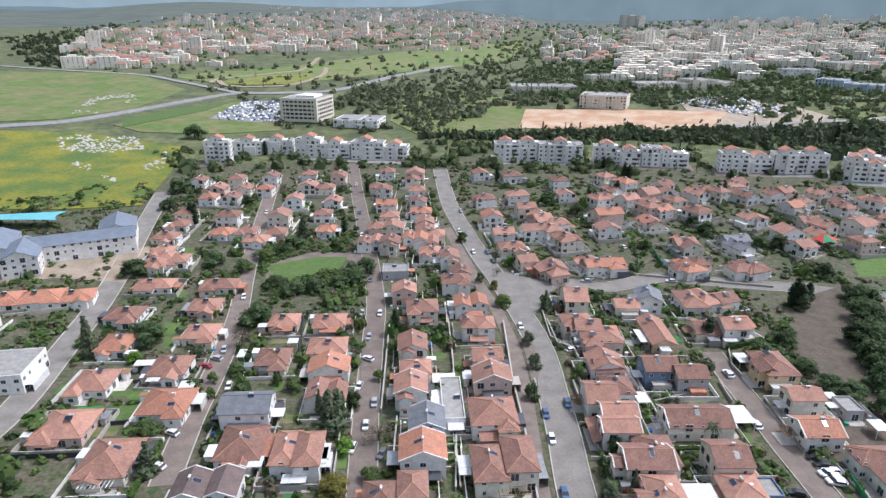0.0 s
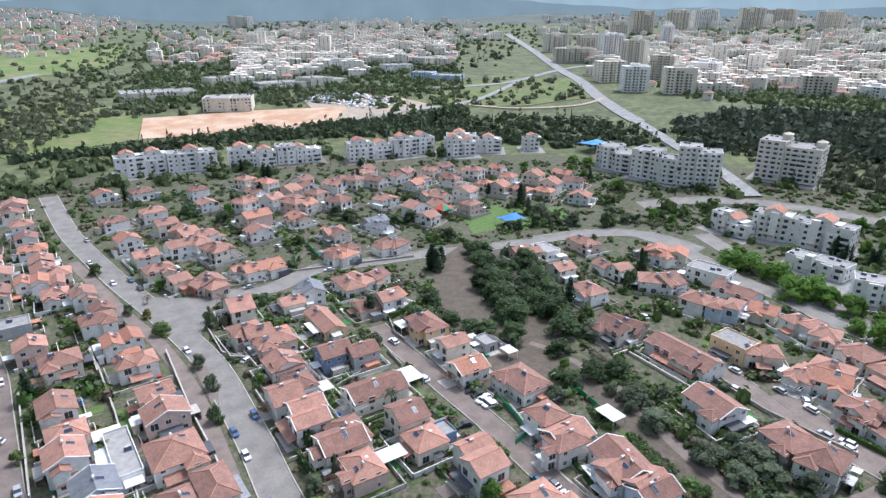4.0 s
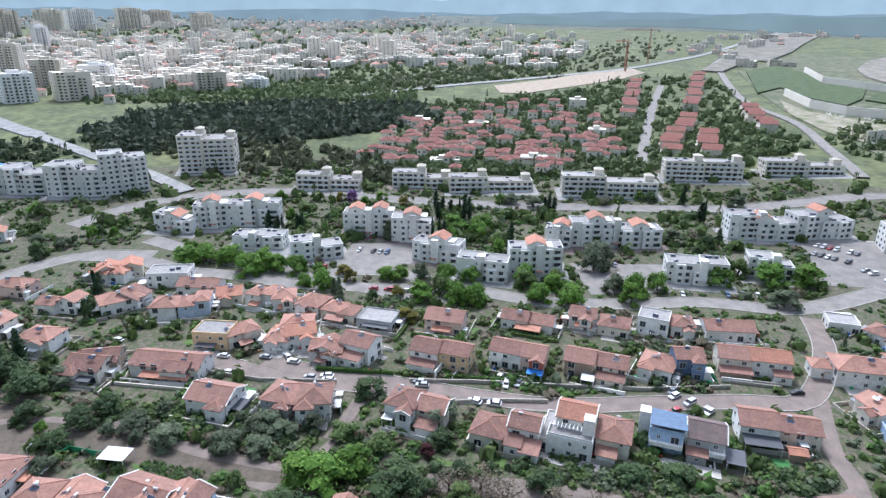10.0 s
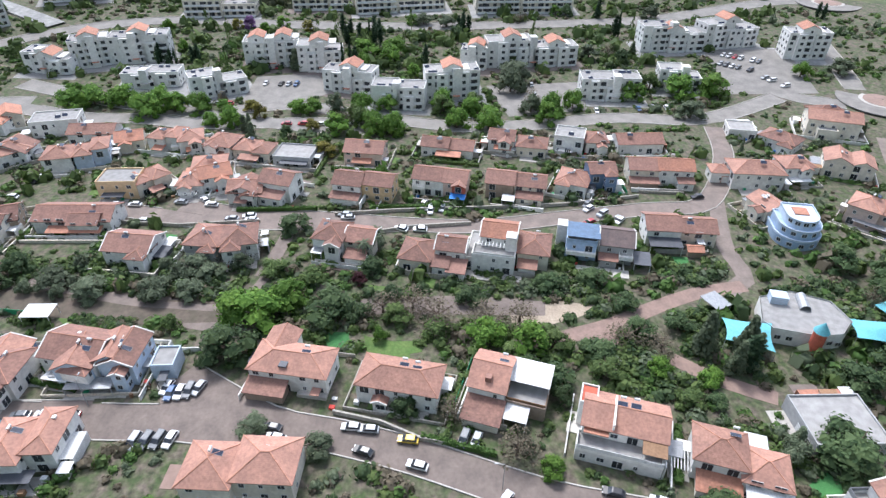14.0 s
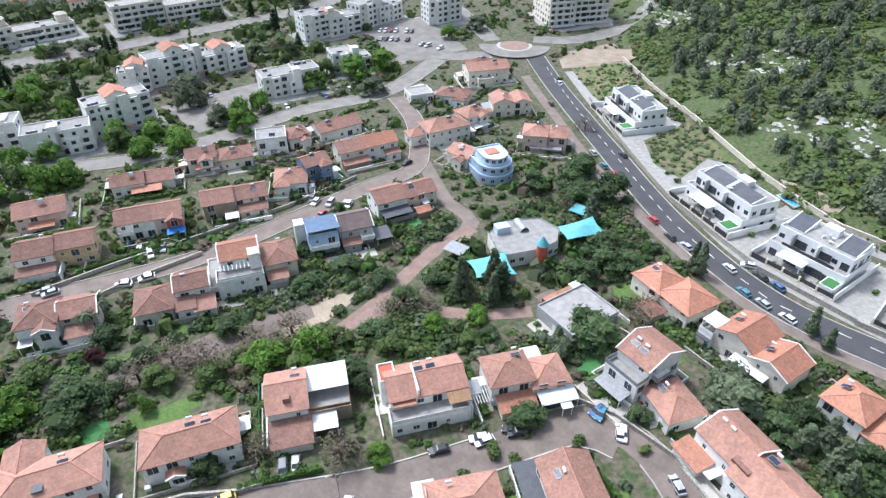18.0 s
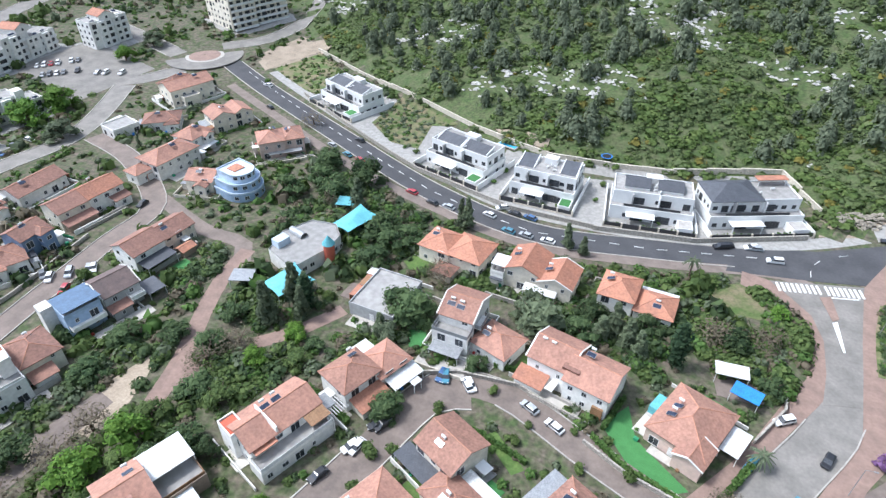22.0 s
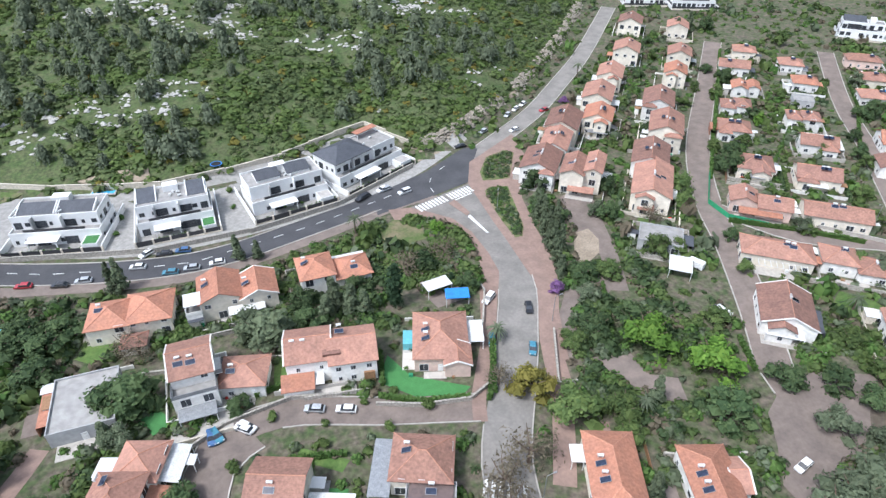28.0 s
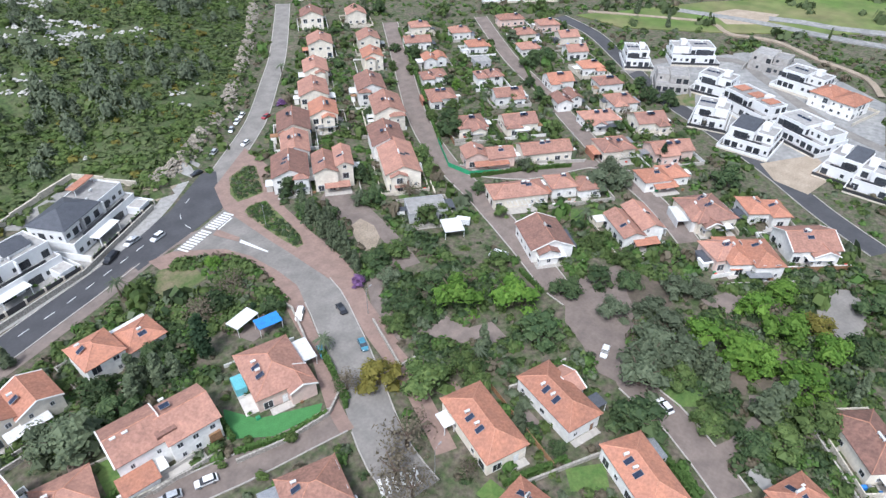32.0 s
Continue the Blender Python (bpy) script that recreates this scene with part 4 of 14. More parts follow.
def grand_villa(x, y, a, w, d, style, seed):
    """A white villa on the street below the hill: tall base, set-back upper storey, slate roof pieces, walls, dark fences, gates, steps."""
    r = random.Random(seed)
    look_of = ("two sloping slate roof panels", "two small slate gables", "slate hip roof and tiled pergola", "a long row of slate panels")[style]
    ob = thing("modern_villa", x, y, a, f"white terraced villa with {look_of}", "house", "modern villas")
    h1, h2 = 4.0, 7.9
    block(ob, 0, 0, w, d, h1, "flat", "villawhite", "villawhite")
    block(ob, 0, d * 0.1, w * 0.96, d * 0.8, h2, "flat", "villawhite", "villawhite", h1)
    openings(ob, 0, 0, w, d, 0, h1, r, True, "darkframe", 3.0, 0.5)
    openings(ob, 0, d * 0.1, w * 0.96, d * 0.8, h1 + 0.1, h2, r, False, "darkframe", 2.8, 0.3)
    yf = d * 0.1 - d * 0.4
    # wide dark loggias in the front
    for i, u in enumerate((-0.16, 0.16)):
        part("loggia", kept("loggia1", lambda: window_form(3.4, 2.3).data("loggia", MAT["darkframe"], MAT["glass"])), ob, pose(u * w, -d / 2 - 0.02, 0.2))
        part("loggia", kept("loggia2", lambda: window_form(3.0, 2.1).data("loggia", MAT["darkframe"], MAT["glass"])), ob, pose(u * w, yf - 0.03, h1 + 0.45))
        part("fin", Form().box(u * w - 2.1, u * w - 1.75, yf - 1.5, yf, h1, h2 + 0.2).data("fin", MAT["villawhite" if i else "grey"]), ob)
    part("balcony_rail", Form().box(-w * 0.34, w * 0.34, -d / 2 + 0.25, -d / 2 + 0.31, h1 + 0.5, h1 + 1.35).data("balcony_rail", MAT["fencedark"]), ob)
    # things on the roof
    t = h2 + 0.1
    if style in (0, 1, 3):
        for s in (-1, 1):
            cx = s * w * (0.33 if style == 0 else 0.2 if style == 1 else 0.22)
            pw, pd = (w * 0.24, d * 0.52) if style == 0 else (w * 0.3, d * 0.5) if style == 1 else (w * 0.4, d * 0.34)
            if style == 1:
                rf, rc, rise = roof_forms(pw, pd, t + 0.9, "gable", 0.2)
                part("slate_roof", rf.data("slate_roof", MAT["slatepanel"]), ob, pose(cx, d * 0.12, 0), "dark slate gable roof")
                part("roof_room", Form().box(-pw / 2, pw / 2, -pd / 2, pd / 2, t, t + 0.88).data("roof_room", MAT["villawhite"]), ob, pose(cx, d * 0.12, 0))
            else:
                f = Form()
                f.solid([(-pw / 2, -pd / 2, 0.1), (pw / 2, -pd / 2, 0.1), (pw / 2, pd / 2, 1.5), (-pw / 2, pd / 2, 1.5), (-pw / 2, pd / 2, 0), (pw / 2, pd / 2, 0), (-pw / 2, -pd / 2, 0), (pw / 2, -pd / 2, 0)],
                        [(0, 1, 2, 3), (3, 2, 5, 4), (0, 3, 4, 6), (1, 7, 5, 2), (0, 6, 7, 1)])
                part("slate_roof", f.data("slate_roof", MAT["slatepanel"]), ob, pose(cx, d * (0.14 if style == 0 else -0.02), t), "dark slate roof panel")
                for q0, q1 in ((-pw / 2 - 0.3, -pw / 2), (pw / 2, pw / 2 + 0.3)):
                    rim = Form()
                    rim.solid([(q0, -pd / 2 - .2, 0), (q1, -pd / 2 - .2, 0), (q1, pd / 2 + .2, 0), (q0, pd / 2 + .2, 0), (q0, -pd / 2 - .2, 0.35), (q1, -pd / 2 - .2, 0.35), (q1, pd / 2 + .2, 1.75), (q0, pd / 2 + .2, 1.75)], [(4, 5, 6, 7), (0, 1, 5, 4), (1, 2, 6, 5), (2, 3, 7, 6), (3, 0, 4, 7)])
                    part("roof_rim", rim.data("roof_rim", MAT["villawhite"]), ob, pose(cx, d * (0.14 if style == 0 else -0.02), t))
        part("stair_house", Form().box(-w * 0.1, w * 0.1, d * 0.22, d * 0.44, t, t + 2.0).data("stair_house", MAT["villawhite"]), ob)
    else:
        rf, rc, rise = roof_forms(w * 0.55, d * 0.85, t + 0.5, "hip", 0.3)
        part("slate_roof", rf.data("slate_roof", MAT["slatepanel"]), ob, pose(-w * 0.21, d * 0.06, 0), "large dark slate hip roof")
        part("tiled_pergola", Form().box(w * 0.12, w * 0.46, d * 0.28, d * 0.48, t + 2.0, t + 2.2).data("tiled_pergola", MAT["terracotta_new"]), ob)
        for u in (0.14, 0.44):
            part("post", kept("gvp", lambda: Form().box(-0.1, 0.1, -0.1, 0.1, 0, 2.1).data("post", MAT["villawhite"])), ob, pose(u * w, d * 0.3, t))
    for i in range(4):
        part("water_tank", tank_mesh(), ob, pose(r.uniform(-0.1, 0.4) * w * (1 if style == 2 else 0.3), d * r.uniform(-0.2, 0.35), t, 0, 0, r.uniform(0, 90)))
    # forecourt: porch, walls, fence panels between piers, gate, steps, planting boxes
    yo = -d / 2 - 5.2
    part("porch_roof", Form().box(-w * 0.3, w * 0.05, -d / 2 - 3.2, -d / 2 + 0.1, 2.9, 3.05).data("porch_roof", MAT["villawhite"]), ob)
    for u in (-0.28, 0.03):
        part("post", kept("gvpost", lambda: Form().box(-0.13, 0.13, -0.13, 0.13, -0.2, 2.9).data("post", MAT["villawhite"])), ob, pose(u * w, -d / 2 - 2.9, 0))
    n = 5
    for i in range(n + 1):
        u = -w / 2 - 1.2 + (w + 2.4) * i / n
        part("pier", kept("gvpier", lambda: Form().box(-0.25, 0.25, -0.25, 0.25, -0.3, 1.9).data("pier", MAT["stone"])), ob, pose(u, yo, 0))
        if i < n:
            L = (w + 2.4) / n - 0.5
            gate = i == seed % n
            part("gate" if gate else "fence_panel", Form().box(0, L, -0.06, 0.06, 0.1 if gate else 0.5, 1.7).data("fence_panel", MAT["fencedark"]), ob, pose(u + 0.25, yo, 0), "dark slatted metal panel")
            if not gate:
                part("fence_base", Form().box(0, L, -0.15, 0.15, -0.3, 0.5).data("fence_base", MAT["stone"]), ob, pose(u + 0.25, yo, 0))
                g = Form()
                for _ in range(26):
                    leaf_quad(g, Vector((r.uniform(0, L), r.uniform(0.3, 1.2), r.uniform(0.4, 1.4))), 0.4, r)
                part("planting", g.data("planting", LEAF[r.choice(("mid", "hedge", "dark"))]), ob, pose(u + 0.25, yo, 0))
    for s in (-1, 1):
        part("side_wall", Form().box(s * (w / 2 + 1.2) - 0.15, s * (w / 2 + 1.2) + 0.15, yo, d / 2 + 4, -0.3, 2.2).data("side_wall", MAT["villawhite"]), ob)
    part("carport_box", Form().box(w * 0.32, w * 0.5, -d / 2 - 4.6, -d / 2 - 0.1, -0.2, 2.5).data("carport_box", MAT["villawhite"]), ob)
    part("roof_turf", Form().box(w * 0.335, w * 0.485, -d / 2 - 4.4, -d / 2 - 0.4, 2.5, 2.54).data("roof_turf", MAT["turf" if style in (3, 0) else "concrete"]), ob)
    for i in range(3):
        part("step", Form().box(-w * 0.1, w * 0.02, yo + 0.6 + i * 0.35, yo + 0.95 + i * 0.35, -0.1, 0.17 * (i + 1)).data("step", MAT["limestone"]), ob)
    return ob


def apartment(x, y, a, w, d, floors=4, wall="white", caps=2, bays=3, seed=1, cap_roof="terracotta_new", label=""):
    """A block of flats in two staggered halves, with bays, window rows, parapets, tanks and tiled roof turrets."""
    r = random.Random(seed * 31 + 5)
    h = floors * 2.95
    dist = math.hypot(x - EYE[0], y - EYE[1])
    ob = thing("apartment_building", x, y, a, label or f"{WALLWORD[wall]} {floors}-storey apartment block with flat roof and solar tanks", "apartment building", "apartment blocks")
    k, off, less = r.uniform(0.42, 0.6), r.choice((-1.4, 1.4)), (2.95 if floors > 2 and r.random() < 0.6 else 0.0)
    halves = ((-w / 2 + w * k / 2, w * k, 0.0, h), (w / 2 - w * (1 - k) / 2, w * (1 - k), off, h - less))
    for px, pw, py, ph in halves:
        block(ob, px, py, pw, d, ph, "flat", wall, wall)
        openings(ob, px, py, pw, d, 0, ph, r, True, "darkframe", 3.2, 0.12)
    bw = w / (bays * 2 + 1)
    g, rails = Form(), Form()
    banded = wall == "cream" and dist < 460 and w > 34
    if dist < 460 and (floors < 8 or banded):
        c, q = math.cos(radians(a)), math.sin(radians(a))
        ring = [(x + u * c - v * q, y + u * q + v * c) for u, v in ((-w / 2 - 3, -d / 2 - 7), (w / 2 + 3, -d / 2 - 7), (w / 2 + 3, d / 2 + 4), (-w / 2 - 3, d / 2 + 4))]
        patch("forecourt", ring, r.choice(("oldroad", "flagstone", "paver", "oldroad")), "paved ground round an apartment block", "ground", 0.04)
        if banded:
            # long stepped blocks: a balcony band on each storey, square turrets with pointed roofs
            for px, pw, py, ph in halves:
                for st in range(round(ph / 2.95)):
                    back = min(1.6, st * 0.5)
                    rails.box(px - pw * 0.46, px + pw * 0.46, py - d / 2 - 2.6 + back, py - d / 2, st * 2.95 - 0.2, st * 2.95)
                    rails.box(px - pw * 0.46, px + pw * 0.46, py - d / 2 - 2.6 + back, py - d / 2 - 2.45 + back, st * 2.95, st * 2.95 + 0.95)
                    for i in range(int(pw / 4.2)):
                        u = px - pw * 0.44 + 4.2 * i
                        g.box(u, u + 1.9, py - d / 2 - 0.05, py - d / 2, st * 2.95 + 0.5, st * 2.95 + 2.1)
                tagged(part("balcony", rails.data("balcony", MAT["villawhite"]), ob, None, "white balcony bands"), kind="stuff")
                rails = Form()
                block(ob, px + pw * 0.36, py + d * 0.1, 5.2, 5.2, ph + 3.4, "hip", wall, "stone", ph, 0.3)
    for i in range(0 if banded else bays):
        bx = -w / 2 + bw * (2 * i + 1.5)
        px, pw, py, ph = halves[0] if bx < -w / 2 + w * k else halves[1]
        hh = ph - (0.0 if r.random() < 0.6 else 2.95)
        f = Form().box(-bw / 2, bw / 2, -1.1, 0.3, -0.4, hh)
        part("bay", f.data("bay", MAT[wall]), ob, pose(bx, py - d / 2, 0))
        for st in range(max(1, round(hh / 2.95)) if dist < 460 else 0):
            rails.box(bx + bw * 0.5, bx + bw * 1.3, py - d / 2 - 1.3, py - d / 2, st * 2.95 - 0.18, st * 2.95)
            rails.box(bx + bw * 0.5, bx + bw * 1.3, py - d / 2 - 1.3, py - d / 2 - 1.18, st * 2.95, st * 2.95 + 0.95)
            g.box(bx + bw * 0.7, bx + bw * 1.1, py - d / 2 - 0.05, py - d / 2, st * 2.95 + 0.5, st * 2.95 + 2.1)
            at = pose(bx, py - d / 2 - 1.1, st * 2.95 + 1.0)
            o = window_form(1.3, 1.1)
            n0 = len(g.v)
            g.v += [tuple(at @ Vector(v)) for v in o.v]
            g.f += [tuple(n0 + q for q in face) for face in o.f]
            g.m += o.m
    if g.f:
        tagged(part("glazing", g.data("glazing", MAT["darkframe"], MAT["glass"]), ob), kind="stuff")
    if rails.f:
        tagged(part("balcony", rails.data("balcony", MAT["villawhite"]), ob, None, "white balcony rails"), kind="stuff")
    for i in range(caps):
        cx = -w / 2 + w * (i + 0.5) / caps + r.uniform(-1, 1)
        px, pw, py, ph = halves[0] if cx < -w / 2 + w * k else halves[1]
        cw = min(8.4, w / caps * 0.6)
        block(ob, cx, py - d * 0.06, cw, d * 0.86, ph + 2.2, "front", wall, cap_roof, ph, 0.25)
        part("gable_window", Form().box(-0.5, 0.5, -0.06, 0.0, 0.4, 1.7).data("gable_window", MAT["glass"]), ob, pose(cx, py - d * 0.49, ph))
        part("roof_terrace", Form().box(-1.6, 1.6, -d * 0.3, d * 0.3, 0, 0.9).data("roof_terrace", MAT[wall]), ob, pose(cx + cw * 0.5 + 1.7, py, ph))
    if dist < 330:
        sx = -w / 2 + w * k
        part("stair_tower", Form().box(-1.6, 1.6, -2.0, 2.0, -0.3, h + 2.3).data("stair_tower", MAT[wall]), ob, pose(sx, -d / 2 + 0.6, 0))
        part("canopy", Form().box(-1.5, 1.5, -1.6, 0, 2.4, 2.55).data("canopy", MAT[cap_roof if caps else "concrete"]), ob, pose(sx, -d / 2 - 1.4, 0))
    n = min(7, int(w / 4))
    g = Form()
    for i in range(n):
        px, pw, py, ph = halves[i % 2]
        u, v = px + r.uniform(-0.42, 0.42) * pw, py + r.choice((-0.3, 0.32)) * d
        if dist > 190:
            at = pose(u, v, ph + 0.1, 0, 0, r.uniform(-20, 20))
            o = heater_mesh()
            n0 = len(g.v)
            g.v += [tuple(at @ q.co) for q in o.vertices]
            g.f += [tuple(n0 + q for q in p.vertices) for p in o.polygons]
            g.m += [p.material_index for p in o.polygons]
            continue
        part("water_tank", tank_mesh(), ob, pose(u, v, ph + 0.1, 0, 0, r.uniform(0, 90)))
        if r.random() < 0.7:
            part("solar_panel", panel_mesh(), ob, pose(u, v - 1.0 * (1 if v > 0 else -1), ph + 0.5, 30))
    if g.f:
        tagged(part("roof_plant", g.data("roof_plant", MAT["whitemetal"], MAT["solar"]), ob), kind="stuff")
    return ob


# ---- cars ----
def car_meshes(kind, paint):
    def make():
        L, W, H = {"car": (4.3, 1.75, 1.46), "suv": (4.5, 1.85, 1.68), "van": (5.3, 2.0, 2.3)}[kind]
        w = W / 2
        belt = H * 0.6
        body = Form()
        front, rear = -L / 2, L / 2
        prof = [(front, 0.3), (front + 0.02, 0.62), (front + 0.15, belt - 0.12), (front + 1.15, belt), (rear - 0.45, belt + 0.02), (rear - 0.06, belt - 0.08), (rear, 0.6), (rear, 0.3)]
        if kind == "van":
            prof = [(front, 0.35), (front + 0.05, 0.9), (front + 0.6, 1.15), (front + 1.2, H * 0.98), (rear - 0.1, H), (rear, H - 0.2), (rear, 0.6), (rear, 0.35)]
        n = len(prof)
        inset = [0.16, 0.05, 0.06, 0.04, 0.04, 0.06, 0.05, 0.12]
        pts = [(p, -(w - i), z) for (p, z), i in zip(prof, inset)] + [(p, (w - i), z) for (p, z), i in zip(prof, inset)]
        body.solid(pts, [(i, (i + 1) % n, n + (i + 1) % n, n + i) for i in range(n)] + [tuple(range(n - 1, -1, -1)), tuple(range(n, 2 * n))])
        glass, top = Form(), body
        if kind != "van":
            a0, a1, b1, b0 = front + 1.0, front + 1.75, rear - (0.75 if kind == "car" else 0.35), rear - 0.28
            ins = 0.22
            g = [(a0, -(w - .09), belt), (b0, -(w - .09), belt), (b0, w - .09, belt), (a0, w - .09, belt), (a1, -(w - ins), H - 0.05), (b1, -(w - ins), H - 0.05), (b1, w - ins, H - 0.05), (a1, w - ins, H - 0.05)]
            glass.solid(g, [(0, 1, 5, 4), (1, 2, 6, 5), (2, 3, 7, 6), (3, 0, 4, 7)])
            top.solid([(a1 - .04, -(w - ins + .02), H - 0.06), (b1 + .04, -(w - ins + .02), H - 0.06), (b1 + .04, w - ins + .02, H - 0.06), (a1 - .04, w - ins + .02, H - 0.06), (a1 + .15, -(w - ins - .1), H), (b1 - .15, -(w - ins - .1), H), (b1 - .15, w - ins - .1, H), (a1 + .15, w - ins - .1, H)],
                      [(0, 1, 5, 4), (1, 2, 6, 5), (2, 3, 7, 6), (3, 0, 4, 7), (4, 5, 6, 7)])
        else:
            glass.box(front + 0.62, front + 1.5, -w + 0.03, w - 0.03, 1.25, 1.9)
            glass.solid([(front + 0.58, -(w - .2), 1.2), (front + 0.58, w - .2, 1.2), (front + 1.12, w - .25, H - .25), (front + 1.12, -(w - .25), H - .25)], [(0, 3, 2, 1)])
            top.box(front + 1.3, rear - 0.2, -w + 0.25, w - 0.25, H, H + 0.03)
        return body.data("body", MAT["car_" + paint]), glass.data("glass", MAT["glass"]), L, W
    return kept((kind, paint), make)


def wheel_mesh():
    return kept("wheel", lambda: Form().tube((0, -0.11, 0), (0, 0.11, 0), 0.32, 0.32, 14).data("wheel", MAT["tyre"]))


def rim_mesh():
    return kept("rim", lambda: Form().tube((0, -0.118, 0), (0, 0.118, 0), 0.19, 0.19, 10).data("rim", MAT["greymetal"]))


def car(x, y, a, paint="white", kind="car"):
    words = {"car": "hatchback", "suv": "sport utility car", "van": "panel van"}[kind]
    ob = thing(kind if kind != "suv" else "car", x, y, a, f"{paint} parked {words} beside the kerb", "van" if kind == "van" else "car", "parked cars", 0.06)
    body, glass, L, W = car_meshes(kind, paint)
    part("body", body, ob)
    part("glass", glass, ob, None, "dark car glass")
    if math.hypot(x - EYE[0], y - EYE[1]) > 130:
        return ob
    for u in (-0.31, 0.30):
        for s in (-1, 1):
            wheel = part("wheel", wheel_mesh(), ob, pose(u * L, s * (W / 2 - 0.11), 0.32))
            if math.hypot(x - EYE[0], y - EYE[1]) < 85:
                part("rim", rim_mesh(), wheel)
    for s in (-1, 1) if math.hypot(x - EYE[0], y - EYE[1]) < 95 else ():
        part("headlight", kept("headlight", lambda: Form().box(-0.06, 0.1, -0.18, 0.18, -0.07, 0.07).data("headlight", MAT["lampglass"])), ob, pose(-L / 2 + 0.05, s * (W / 2 - 0.3), 0.66))
    return ob


# ---- plants ----
def leaf_quad(f, p, size, r, out=None):
    """A small uneven leaf spray; with out it lies roughly across that outward direction."""
    s = size * r.uniform(0.6, 1.25)
    if out is None:
        q = Euler((r.uniform(-0.9, 0.9), r.uniform(-0.9, 0.9), r.uniform(0, 6.3))).to_matrix()
    else:
        n = out.normalized() + Vector((r.uniform(-.6, .6), r.uniform(-.6, .6), r.uniform(-.3, .7)))
        q = n.to_track_quat("Z", "Y").to_matrix() @ Matrix.Rotation(r.uniform(0, 6.3), 3, "Z")
    c = [q @ Vector(v) for v in ((-s, -s * .7, 0), (s * .2, -s, s * .25), (s, s * .5, 0), (-s * .3, s, s * .2))]
    f.face([p + v for v in c])


def crown_mesh(kind, seed):
    """A crown about 1 wide and 1 high, from its foot at 0: clumps of small leaves on an uneven outline, over a darker inner mass."""
    def make():
        r = random.Random(seed * 101 + len(kind))
        f = Form()
        lobes = []
        if kind == "cypress":
            for i in range(9):
                z = 0.06 + i * 0.1
                lobes.append((Vector((r.uniform(-.02, .02), r.uniform(-.02, .02), z)), (0.13 * math.sin(math.pi * min(1, (i + 1.6) / 10.5)) ** 0.8 * 1.1, 0.09)))
            n, s = 40, 0.028
        elif kind == "conifer":
            for i in range(8):
                z = 0.12 + i * 0.11
                rad = 0.30 * (1 - i / 9)
                for k in range(3):
                    an = r.uniform(0, 6.3)
                    lobes.append((Vector((math.cos(an) * rad * .5, math.sin(an) * rad * .5, z)), (rad * 0.7, 0.07)))
            n, s = 22, 0.042
        elif kind == "pine":
            for i in range(13):
                an, z = i * 2.4 + r.uniform(-.5, .5), 0.26 + 0.055 * i
                q = r.uniform(0.12, 0.36) * (1.15 - 0.9 * (z - 0.26))
                lobes.append((Vector((math.cos(an) * q, math.sin(an) * q, z)), (r.uniform(0.16, 0.24) * (1.3 - 0.6 * z), r.uniform(0.07, 0.12))))
            n, s = 30, 0.05
        elif kind == "bush":
            for i in range(6):
                an, q = r.uniform(0, 6.3), r.uniform(0.0, 0.3)
                lobes.append((Vector((math.cos(an) * q, math.sin(an) * q, r.uniform(0.2, 0.55))), (r.uniform(0.2, 0.3), r.uniform(0.2, 0.32))))
            n, s = 30, 0.075
        else:
            while len(lobes) < 18:
                an, q = r.uniform(0, 6.3), 0.36 * math.sqrt(r.uniform(0, 1))
                c = Vector((math.cos(an) * q, math.sin(an) * q, 0.80 - 3.3 * q * q + r.uniform(-0.4, 0.04)))
                if all((c - o[0]).length > 0.1 for o in lobes):
                    lobes.append((c, (r.uniform(0.13, 0.2), r.uniform(0.14, 0.21))))
            n, s = (50, 0.029) if kind != "sparse" else (30, 0.022)
        for c, (rx, rz) in lobes:
            if kind != "sparse":
                k = 0.84
                pts = [c + Vector(v) for v in ((rx * k, 0, 0), (-rx * k, 0, 0), (0, rx * k, 0), (0, -rx * k, 0), (0, 0, rz * k), (0, 0, -rz * k))]
                f.solid(pts, [(0, 2, 4), (2, 1, 4), (1, 3, 4), (3, 0, 4), (2, 0, 5), (1, 2, 5), (3, 1, 5), (0, 3, 5)])
            for _ in range(n):
                d = Vector((r.gauss(0, 1), r.gauss(0, 1), r.gauss(0.25, 1))).normalized() * r.uniform(0.72, 1.08)
                leaf_quad(f, c + Vector((d.x * rx, d.y * rx, d.z * rz)), s, r, d + (c - Vector((0, 0, 0.4))) * 1.6)
        return f
    return kept(("crownform", kind, seed), make)


def trunk_mesh(kind, seed):
    def make():
        r = random.Random(seed)
        f = Form()
        if kind in ("cypress", "conifer", "pine"):
            f.tube((0, 0, -0.05), (0.0, 0, 0.4), 0.022, 0.016, 7)
            f.tube((0, 0, 0.4), (0.01, 0, 0.85), 0.016, 0.004, 6)
            for i in range(5 if kind == "pine" else 0):
                an, z = i * 2.3, 0.35 + 0.1 * i
                f.tube((0, 0, z), (math.cos(an) * 0.22, math.sin(an) * 0.22, z + 0.1), 0.009, 0.003, 5)
        else:
            f.tube((0, 0, -0.05), (0.01, 0, 0.36), 0.035, 0.025, 8)
            for i in range(5):
                an = i * 1.257 + r.uniform(-.3, .3)
                mid = (math.cos(an) * 0.14, math.sin(an) * 0.14, 0.52)
                f.tube((0.01, 0, 0.33), mid, 0.017, 0.011, 6)
                f.tube(mid, (math.cos(an) * 0.26, math.sin(an) * 0.26, 0.72), 0.011, 0.004, 5)
        return f.data("trunk", MAT["bark"])
    return kept(("trunk", kind, seed), make)


